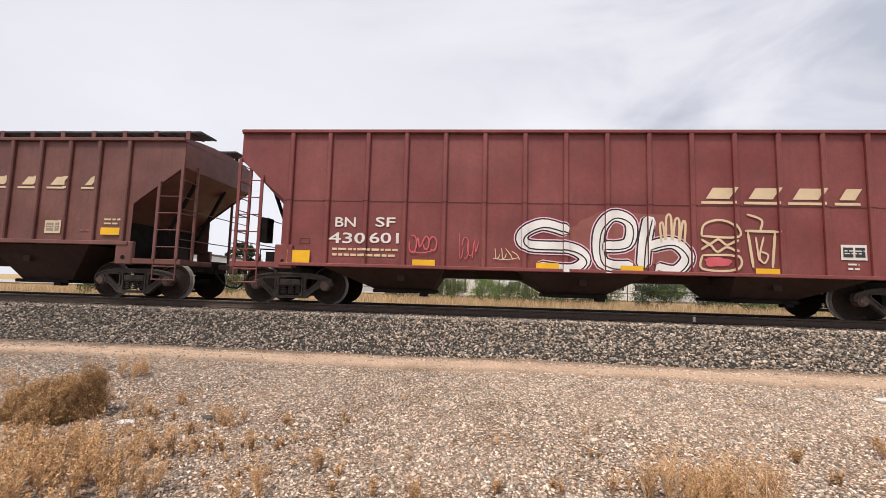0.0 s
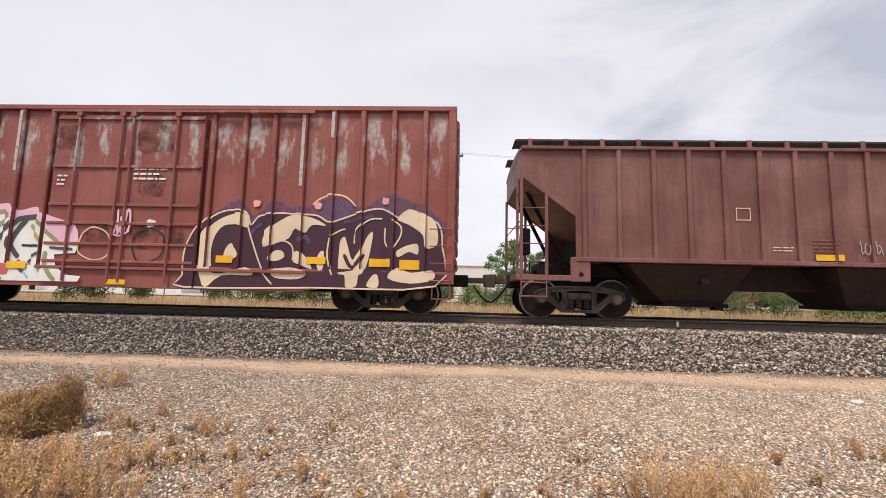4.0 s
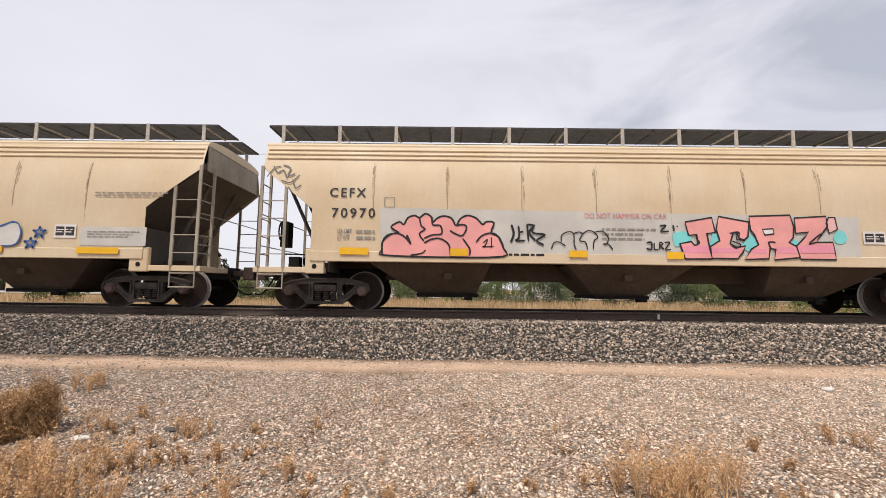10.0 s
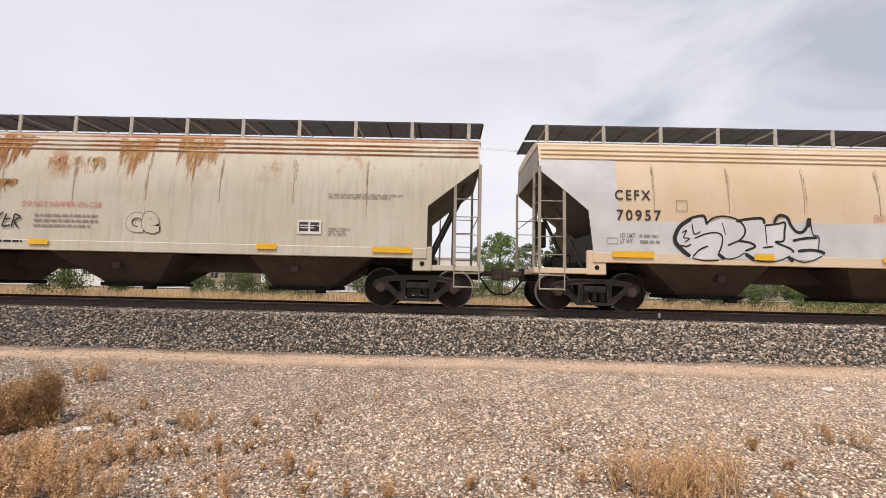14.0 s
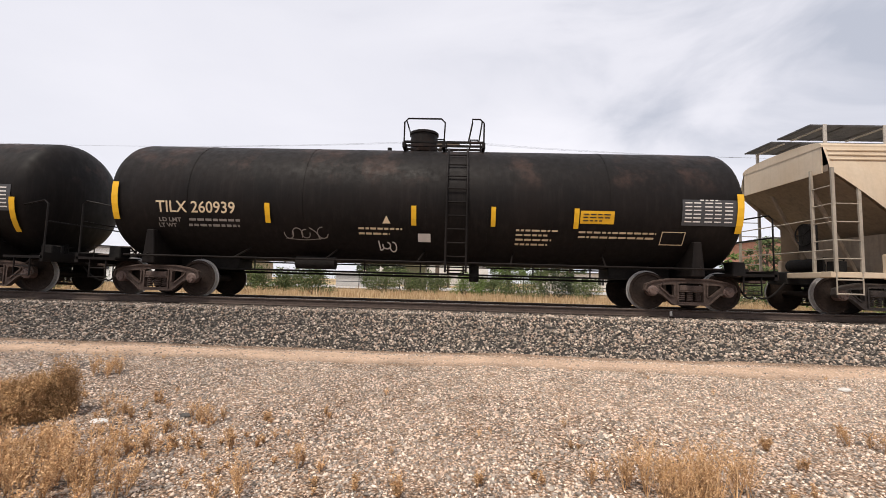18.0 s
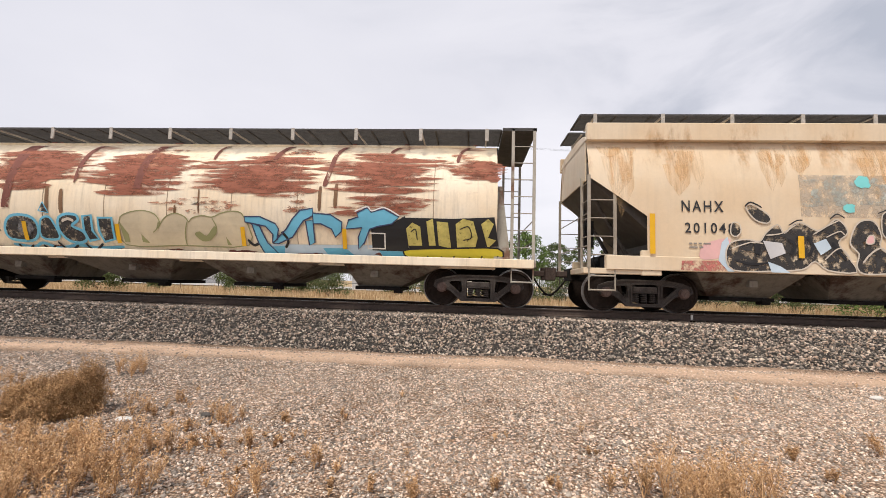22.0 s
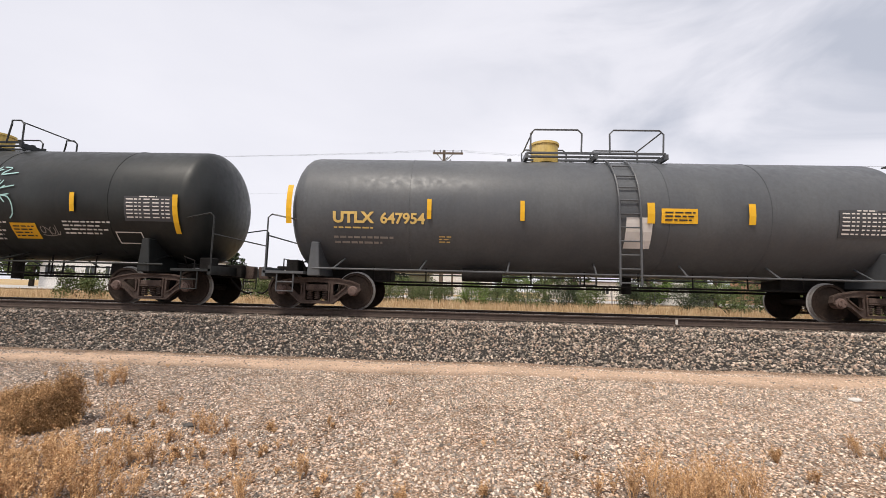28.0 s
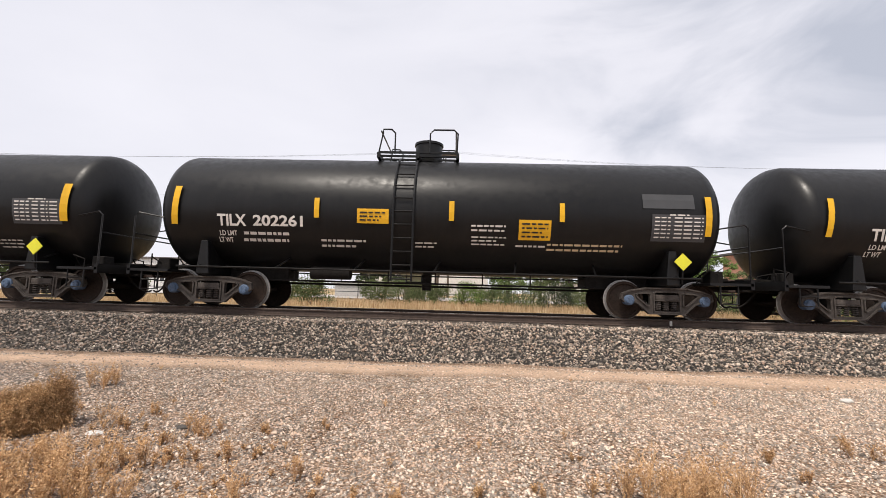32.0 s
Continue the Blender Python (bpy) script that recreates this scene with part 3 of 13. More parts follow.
def build_truck(cap, frame_mat):
    bm = bmesh.new()
    box(bm, -0.16, 0.16, -0.92, 0.92, 0.42, 0.66)
    box(bm, -0.28, 0.28, -0.35, 0.35, 0.62, 0.78)
    for x in (-0.42, 0.42):
        box(bm, x - 0.05, x + 0.05, -0.8, 0.8, 0.36, 0.46)
    truck = part("truck", bm, M_UNDER, None, "four-wheel cast steel truck under the car end", bevel=0.015)
    for sy in (-1, 1):
        part("side_frame", side_frame_mesh(sy), frame_mat, truck)
        for x in (-0.19, 0.0, 0.19):
            part("coil_spring", spring_mesh(sy, x), frame_mat, truck)
        bm = bmesh.new()
        box(bm, -0.27, 0.27, sy * 1.0 - 0.09, sy * 1.0 + 0.07, 0.47, 0.60)
        box(bm, -0.29, 0.29, sy * 1.0 - 0.09, sy * 1.0 + 0.085, 0.44, 0.475)
        part("bolster_end", bm, frame_mat, truck, bevel=0.015)
    for x in (-0.89, 0.89):
        ws = part("wheelset", wheelset_mesh(), M_WHEEL, truck, "steel wheel pair with bright treads", True)
        ws.data.materials.append(M_TREAD)
        ws.data.materials.append(cap)
        for p in ws.data.polygons:
            r = math.hypot(p.center.x, p.center.z)
            if abs(p.center.y) < 0.81 and (r > 0.44 and abs(p.center.y) > 0.69):
                p.material_index = 1
            if abs(p.center.y) > 0.8 and 0.425 < r:
                p.material_index = 1
        ws.matrix_basis = pose(x, 0, 0.457)
        for sy in (-1, 1):
            bm = cap_mesh(sy)
            for v in bm.verts:
                v.co.x += x
                v.co.z += 0.457
            part("bearing_cap", bm, cap, truck)
    return truck


TRUCKS = {}
WHEELS = []


def put_trucks(car, tc, kind="iron"):
    if kind not in TRUCKS:
        TRUCKS[kind] = build_truck(M_CAPBLUE if kind == "blue" else M_CAP, M_TRUCK_BROWN if kind == "brown" else M_TRUCK)
        first = TRUCKS[kind]
    else:
        first = copy_thing(TRUCKS[kind], pose(0, 0, 0))
    second = copy_thing(TRUCKS[kind], pose(0, 0, 0))
    for t, x in ((first, -tc / 2), (second, tc / 2)):
        t.parent = car
        t.matrix_basis = pose(x, 0, 0)
        for o in t.children:
            if o.name.startswith("wheelset"):
                WHEELS.append(o)


def put_couplers(car, sill_end, half_pitch):
    for sx in (-1, 1):
        bm = bmesh.new()
        a, b = sorted((sx * (sill_end - 0.4), sx * (half_pitch - 0.18)))
        box(bm, a, b, -0.075, 0.075, 0.80, 0.95)
        prism(bm, [(sx * (half_pitch - 0.25), 0.70), (sx * (half_pitch + 0.03), 0.70), (sx * (half_pitch + 0.05), 1.04), (sx * (half_pitch - 0.25), 1.04)][::sx], -0.16 if sx > 0 else -0.05, 0.05 if sx > 0 else 0.16)
        part("coupler", bm, M_TRUCK_BROWN, car, "rusty cast steel coupler", bevel=0.02)
        bm = bmesh.new()
        pts = [(sx * (half_pitch - 0.55 + 0.55 * k / 8), -0.28 + 0.2 * k / 8, 0.74 - 0.42 * math.sin(k / 8 * math.pi * 0.62)) for k in range(9)]
        pipe(bm, pts, 0.024, 6)
        part("air_hose", bm, M_UNDER, car, "black rubber air hose")


# ---- rail cars ----
def rail_car(name, label, category):
    e = new(name)
    e.empty_display_size = 0.5
    return tagged(e, label, category, "cars of the freight train")


def extent(z, hl, zs1, xs, zs2):
    if z >= zs1:
        return hl
    if z >= zs2:
        return xs + (hl - xs) * (z - zs2) / (zs1 - zs2)
    return xs


def side_flat(y):
    return lambda z: -y


def side_smooth(z):
    if z < 2.6:
        return -1.60
    return -1.60 + 0.27 * ((z - 2.6) / 1.4) ** 2


def side_round(z):
    if z > 2.45:
        k = min(1.0, (z - 2.45) / 1.75)
        return -1.58 * math.sqrt(max(0.02, 1 - k * k))
    return -1.58 + 0.32 * ((2.45 - z) / 1.3) ** 2


def shell(bm, zs, ext, side, sy, steps=18):
    rows = []
    for z in zs:
        e = ext(z)
        rows.append([bm.verts.new((-e + 2 * e * i / steps, -sy * side(z), z)) for i in range(steps + 1)])
    for a, b in zip(rows, rows[1:]):
        for i in range(steps):
            bm.faces.new((a[i], a[i + 1], b[i + 1], b[i]))


def roofwalk(car, hl, z0, z1, n, mat, out=1.12, inn=0.5, tilt=0.0, wide=0.055):
    for sy in (-1, 1):
        bm = bmesh.new()
        for k in range(20):
            y = sy * (inn + (out - inn) * k / 19)
            z = z1 - tilt * k / 19
            box(bm, -hl, hl, y - 0.007, y + 0.007, z - 0.04, z)
        m = int(hl * 2 / 0.8)
        for k in range(m + 1):
            x = -hl + 2 * hl * k / m
            a, b = sorted((sy * inn, sy * out))
            box(bm, x - 0.02, x + 0.02, a, b, z1 - 0.05, z1 - 0.01)
        tagged(part("running_board", bm, M_GRATE, car, "dark steel grating walkway"), kind="stuff")
        for k in range(n):
            x = -hl + 0.35 + (2 * hl - 0.7) * k / (n - 1)
            bm = bmesh.new()
            box(bm, x - wide, x + wide, sy * out - 0.012, sy * out + 0.012, z0 - 0.06, z1 - tilt + 0.01)
            a, b = sorted((sy * inn, sy * out))
            box(bm, x - 0.02, x + 0.02, a, b, z1 - 0.07, z1 - 0.03)
            part("roofwalk_bracket", bm, mat, car)


def hatches(car, hl, z, mat):
    bm = bmesh.new()
    box(bm, -hl * 0.93, hl * 0.93, -0.33, 0.33, z - 0.02, z + 0.09)
    part("trough_hatch", bm, mat, car, bevel=0.02)


def ladder(car, x, sx, sy, z0, z1, mat, w=0.56, zin=None, step=0.42, y=1.56):
    bm = bmesh.new()
    xi = x - sx * w
    for xx, zt in ((x, z1), (xi, zin or z1)):
        box(bm, xx - 0.035, xx + 0.035, sy * y - 0.02, sy * y + 0.02, z0, zt)
    z = z0 + 0.3
    while z < min(z1, zin or z1) - 0.05:
        rod(bm, (x, sy * (y + 0.01), z), (xi, sy * (y + 0.01), z), 0.013)
        z += step
    part("ladder", bm, mat, car)
    bm = bmesh.new()
    for xx in (x, xi):
        rod(bm, (xx, sy * y, z0), (xx, sy * y, z0 - 0.52), 0.016)
    for dz in (0.18, 0.50):
        rod(bm, (x, sy * y, z0 - dz), (xi, sy * y, z0 - dz), 0.018)
    part("sill_step", bm, mat, car)


def end_gear(car, hl, xs, zplat, zs1, mat, brake=-1, dark=None, rungs=None):
    """The open end of a hopper: platform, posts, ladders, hand rails, brake gear."""
    for sx in (-1, 1):
        bm = bmesh.new()
        a, b = sorted((sx * (xs - 0.3), sx * (hl + 0.12)))
        for sy in (-1, 1):
            c, d = sorted((sy * 1.28, sy * 1.56))
            box(bm, a, b, c, d, zplat - 0.13, zplat)
        c, d = sorted((sx * (hl - 0.12), sx * (hl + 0.12)))
        box(bm, c, d, -1.28, 1.28, zplat - 0.14, zplat - 0.01)
        part("end_platform", bm, mat, car, bevel=0.01)
        bm = bmesh.new()
        box(bm, *sorted((sx * (xs - 1.6), sx * (hl + 0.15))), -0.32, 0.32, 0.70, 1.02)
        part("draft_sill", bm, M_UNDER, car, bevel=0.015)
        for sy in (-1, 1):
            slope_z = zs1 - 0.38
            ladder(car, sx * hl, sx, sy, zplat, zs1 + 0.05, rungs or mat, 0.58, slope_z)
            bm = bmesh.new()
            a, b = sorted((sx * (xs - 0.32), sx * (xs + 0.12)))
            prism(bm, [(a, zplat - 0.15), (b, zplat - 0.15), (b, zplat + 0.42), (a, zplat + 0.42)] if sx > 0 else [(a, zplat - 0.15), (b, zplat - 0.15), (b, zplat + 0.42), (a, zplat + 0.42)], *sorted((sy * 1.46, sy * 1.585)))
            part("bolster_gusset", bm, mat, car, bevel=0.02)
            bm = bmesh.new()
            spin(bm, [(sy * 1.583, 0.055), (sy * 1.592, 0.055)], 14)
            for v in bm.verts:
                v.co.x += sx * (xs - 0.1)
                v.co.z += zplat + 0.02
            part("jacking_hole", bm, M_UNDER, car)
        for z in (zplat + 0.5, zplat + 1.25):
            bm = bmesh.new()
            rod(bm, (sx * (hl + 0.02), -1.5, z), (sx * (hl + 0.02), 1.5, z + 0.02), 0.014)
            part("crossover_rail", bm, rungs or mat, car)
        bm = bmesh.new()
        y = -1.02
        box(bm, sx * (hl + 0.02) - 0.03, sx * (hl + 0.02) + 0.03, y - 0.025, y + 0.025, zplat, zs1 + 0.1)
        z = zplat + 0.3
        while z < zs1:
            rod(bm, (sx * (hl + 0.02), -1.55, z), (sx * (hl + 0.02), y, z), 0.014)
            z += 0.42
        part("end_ladder", bm, rungs or mat, car)
        for y in (-0.62, 0.62):
            bm = bmesh.new()
            rod(bm, (sx * (hl - 0.25), y, zs1 - 0.1), (sx * (xs - 0.1), y, zplat), 0.05)
            part("end_brace", bm, dark or M_UNDER, car)
        bm = bmesh.new()
        xb = xs - 0.38
        box(bm, *sorted((sx * xb, sx * (xb + 0.03))), -1.36, 1.36, zplat - 0.1, zplat + 0.95)
        part("bolster_web", bm, dark or M_UNDER, car)
    bm = bmesh.new()
    x = brake * (hl - 0.15)
    n = 20
    pts = [(x, -0.55 + 0.27 * math.cos(2 * math.pi * i / n), zplat + 0.95 + 0.27 * math.sin(2 * math.pi * i / n)) for i in range(n + 1)]
    pipe(bm, pts, 0.02, 5)
    for i in range(0, n, 4):
        rod(bm, (x, -0.55, zplat + 0.95), pts[i], 0.012)
    box(bm, min(x, x - brake * 0.2), max(x, x - brake * 0.2), -0.72, -0.38, zplat + 0.55, zplat + 1.2)
    part("brake_wheel", bm, M_UNDER, car, "dark iron brake wheel and gear box", bevel=0.004)
    bm = bmesh.new()
    spin(bm, [(-0.45, 0.02), (-0.44, 0.17), (0.44, 0.17), (0.45, 0.02)], 14)
    for v in bm.verts:
        v.co.x += brake * (hl - 0.75)
        v.co.y += 0.2
        v.co.z += zplat + 0.22
    part("brake_cylinder", bm, M_UNDER, car, "dark air brake cylinder", True)
    bm = bmesh.new()
    pipe(bm, [(brake * (hl - 0.3), -0.9, zplat), (brake * (hl - 0.3), -0.9, zplat + 0.35), (brake * (hl - 0.95), -0.7, zplat + 0.35), (brake * (hl - 0.95), -0.7, zplat + 0.02)], 0.022)
    box(bm, *sorted((brake * (hl - 0.5), brake * (hl - 0.75))), -1.0, -0.75, zplat, zplat + 0.28)
    part("brake_piping", bm, M_UNDER, car)


def bays_of(kind):
    if kind == "four":
        return [(-6.3, -5.2, -4.15, -3.95), (-3.3, -2.15, -0.95, -0.35), (0.35, 0.95, 2.15, 3.3), (3.95, 4.15, 5.2, 6.3)]
    if kind == "short":
        return [(-4.25, -3.6, -2.2, -1.85), (-1.35, -0.85, 0.85, 1.35), (1.85, 2.2, 3.6, 4.25)]
    return [(-6.2, -5.05, -3.6, -3.3), (-1.5, -0.65, 0.65, 1.5), (3.3, 3.6, 5.05, 6.2)]


def hopper(name, label, spec):
    """A covered hopper wagon. spec: half length, heights over the rail, end slope, style and paint."""
    p = dict(hl=8.7, top=4.03, sill=1.40, sill_h=0.08, zs1=3.33, xs=7.4, zs2=2.38, plat=1.0, tc=14.5, pitch=18.9, style="ribbed", ribs=(), bays="three",
             walk_z=4.25, walk_n=12, truck="iron", ridge=0.14, brake=-1)
    p.update(spec)
    hl, top, sill, mat, dark = p["hl"], p["top"], p["sill"], p["mat"], p["under"]
    car = rail_car(name, label, "freight car")
    side = {"ribbed": side_flat(1.52), "smooth": side_smooth, "round": side_round}[p["style"]]
    ext = lambda z: extent(z, hl, p["zs1"], p["xs"], p["zs2"])
    levels = sorted({sill, p["zs2"], p["zs1"], top, *[sill + (top - sill) * k / 14 for k in range(15)]})
    for sy in (-1, 1):
        bm = bmesh.new()
        shell(bm, levels, ext, side, -sy, 40)
        part("side_sheet", bm, mat, car, smooth=True)
    bm = bmesh.new()
    zt = top - 0.02 if p["style"] == "ribbed" else 3.5
    inner = [(-hl + 0.02, zt), (-hl + 0.02, p["zs1"]), (-6.0 * hl / 8.7, sill - 0.03), (6.0 * hl / 8.7, sill - 0.03), (hl - 0.02, p["zs1"]), (hl - 0.02, zt)]
    if p["style"] == "round":
        for x in (-hl + 0.02, hl - 0.02):
            bm = bmesh.new()
            bm.faces.new([bm.verts.new((x, side(z) * 0.99, z)) for z in levels] + [bm.verts.new((x, -side(z) * 0.99, z)) for z in levels[::-1]])
            part("head_sheet", bm, p.get("endmat", mat), car)
    else:
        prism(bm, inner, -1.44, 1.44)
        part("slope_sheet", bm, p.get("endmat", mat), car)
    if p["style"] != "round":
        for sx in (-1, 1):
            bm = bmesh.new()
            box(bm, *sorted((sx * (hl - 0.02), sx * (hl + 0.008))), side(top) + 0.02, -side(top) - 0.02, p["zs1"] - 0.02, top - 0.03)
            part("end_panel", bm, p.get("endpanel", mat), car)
    # arched roof
    bm = bmesh.new()
    yt = -side(top)
    arch = [(-yt - 0.03, top - 0.07), (-yt - 0.03, top), (-yt * 0.7, top + p["ridge"] * 0.55), (-yt * 0.3, top + p["ridge"] * 0.9), (yt * 0.3, top + p["ridge"] * 0.9), (yt * 0.7, top + p["ridge"] * 0.55), (yt + 0.03, top), (yt + 0.03, top - 0.07)]
    if p["style"] == "smooth":
        bow = [(yt * f, top + h) for f, h in ((0.985, 0.04), (0.93, 0.08), (0.82, 0.115), (0.6, 0.15), (0.3, 0.17))]
        arch = [(-yt - 0.015, top - 0.05), (-yt - 0.015, top)] + [(-y, z) for y, z in bow] + bow[::-1] + [(yt + 0.015, top), (yt + 0.015, top - 0.05)]
    a = [bm.verts.new((-hl - 0.02, y, z)) for y, z in arch]
    b = [bm.verts.new((hl + 0.02, y, z)) for y, z in arch]
    for i in range(len(arch) - 1):
        bm.faces.new((a[i], b[i], b[i + 1], a[i + 1]))
    bm.faces.new(a)
    bm.faces.new(b)
    part("roof", bm, p.get("roofmat", mat), car)
    hatches(car, hl, top + p["ridge"], mat)
    if p.get("band"):
        for sy in (-1, 1):
            bm = bmesh.new()
            box(bm, -hl - 0.03, hl + 0.03, *sorted((sy * 1.36, sy * 1.50)), *p["band"])
            part("top_band", bm, mat, car, bevel=0.015)
    if p["walk_n"]:
        roofwalk(car, hl + p.get("walk_x", 0.08), top, p["walk_z"], p["walk_n"], p.get("bracket", mat), p.get("walk_out", 1.12), p.get("walk_in", 0.5), p.get("walk_tilt", 0.0), p.get("post_w", 0.055))
    for sy in (-1, 1):
        if p["style"] != "ribbed":
            for k, z in enumerate(p.get("beads", (3.62, 3.74, 3.86))):
                bm = bmesh.new()
                y = sy * (-side(z) + 0.012)
                rod(bm, (-hl + 0.05, y, z), (hl - 0.05, y, z), 0.022, 6)
                part("roof_bead", bm, p.get("roofmat", mat), car)
        for x in p["ribs"]:
            bm = bmesh.new()
            zb = max(sill, p["zs2"] + 0.05 if abs(x) > p["xs"] else sill)
            if p["style"] == "ribbed":
                w = p.get("rib_w", 0.055)
                a, b = sorted((sy * 1.515, sy * 1.60))
                prism(bm, [(x - w, zb), (x + w, zb), (x + w, top - 0.02), (x - w, top - 0.02)], a, b)
                part("side_post", bm, p.get("ribmat", mat), car, bevel=0.02)
            else:
                zs = [z for z in levels if z >= max(zb, p.get("seam_z", 0)) and z < 3.58]
                pipe(bm, [(x, -sy * side(z), z) for z in zs], p.get("seam_r", 0.011), 6)
                part("weld_seam", bm, p.get("ribmat", M_SEAM), car, "dark dirty weld seam")
        bm = bmesh.new()
        a, b = sorted((sy * 1.44, sy * 1.612))
        xe = p.get("sill_x", p["xs"])
        box(bm, -xe, xe, a, b, sill - p["sill_h"], sill + 0.02)
        part("side_sill", bm, p.get("sillmat", mat), car, bevel=0.012)
        if p["style"] == "ribbed":
            bm = bmesh.new()
            a, b = sorted((sy * 1.49, sy * 1.61))
            box(bm, -hl, hl, a, b, top - 0.06, top + 0.02)
            part("top_chord", bm, mat, car, bevel=0.01)
    zb = p.get("bay_top", sill - p["sill_h"])
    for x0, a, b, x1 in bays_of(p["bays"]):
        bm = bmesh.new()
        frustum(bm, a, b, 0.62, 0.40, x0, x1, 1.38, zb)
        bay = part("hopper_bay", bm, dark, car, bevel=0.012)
        bm = bmesh.new()
        box(bm, a - 0.05, b + 0.05, -0.78, 0.78, 0.33, 0.42)
        box(bm, (a + b) / 2 + 0.42, (a + b) / 2 + 0.62, -0.84, -0.6, 0.26, 0.36)
        part("outlet_gate", bm, M_UNDER, bay, "dark sliding outlet gate", bevel=0.01)
        bm = bmesh.new()
        m = (a + b) / 2
        y = -1.18
        zc = 0.40 + (zb - 0.40) * 0.62
        box(bm, m - 0.09, m + 0.09, y - 0.04, y + 0.1, zc - 0.09, zc + 0.06)
        box(bm, m - 0.35, m + 0.35, y - 0.05, y + 0.1, zc + 0.14, zc + 0.155)
        part("vibrator_bracket", bm, dark, bay)
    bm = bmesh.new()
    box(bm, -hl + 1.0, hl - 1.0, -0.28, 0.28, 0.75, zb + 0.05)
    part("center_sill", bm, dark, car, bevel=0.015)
    if p["style"] == "round":
        frame_ends(car, p)
    else:
        end_gear(car, hl, p["xs"], p["plat"], p["zs1"], p.get("gear", mat), p["brake"], p.get("endmat"), p.get("rungs"))
    put_trucks(car, p["tc"], p["truck"])
    put_couplers(car, hl, p["pitch"] / 2)
    return car, side


def frame_ends(car, p):
    mat = p.get("gear", p["mat"])
    for sx in (-1, 1):
        bm = bmesh.new()
        for sy in (-1, 1):
            a, b = sorted((sx * 7.6, sx * 8.5))
            box(bm, a, b, *sorted((sy * 1.3, sy * 1.6)), 0.97, 1.12)
        box(bm, *sorted((sx * 8.3, sx * 8.52)), -1.3, 1.3, 0.96, 1.11)
        part("end_platform", bm, mat, car, bevel=0.01)
        bm = bmesh.new()
        box(bm, *sorted((sx * 6.0, sx * 8.6)), -0.32, 0.32, 0.70, 1.02)
        part("draft_sill", bm, M_UNDER, car)
        for sy in (-1, 1):
            ladder(car, sx * 8.45, sx, sy, 1.12, 4.25, mat, 0.5, 4.25, 0.4, 1.5)
        bm = bmesh.new()
        box(bm, *sorted((sx * 7.7, sx * 8.5)), -1.52, 1.52, 4.20, 4.27)
        part("end_frame", bm, M_GRATE, car, "dark plate over the end frame")
        bm = bmesh.new()
        for sy in (-1, 1):
            prism(bm, [(sx * 7.55, 1.1), (sx * 7.95, 1.1), (sx * 7.72, 2.9), (sx * 7.55, 2.9)][::sx], *sorted((sy * 1.25, sy * 1.32)))
        part("end_stiffener", bm, mat, car)
        bm = bmesh.new()
        for z in (1.6, 2.1):
            rod(bm, (sx * 8.48, -1.5, z), (sx * 8.48, 1.5, z), 0.015)
        part("crossover_rail", bm, mat, car)


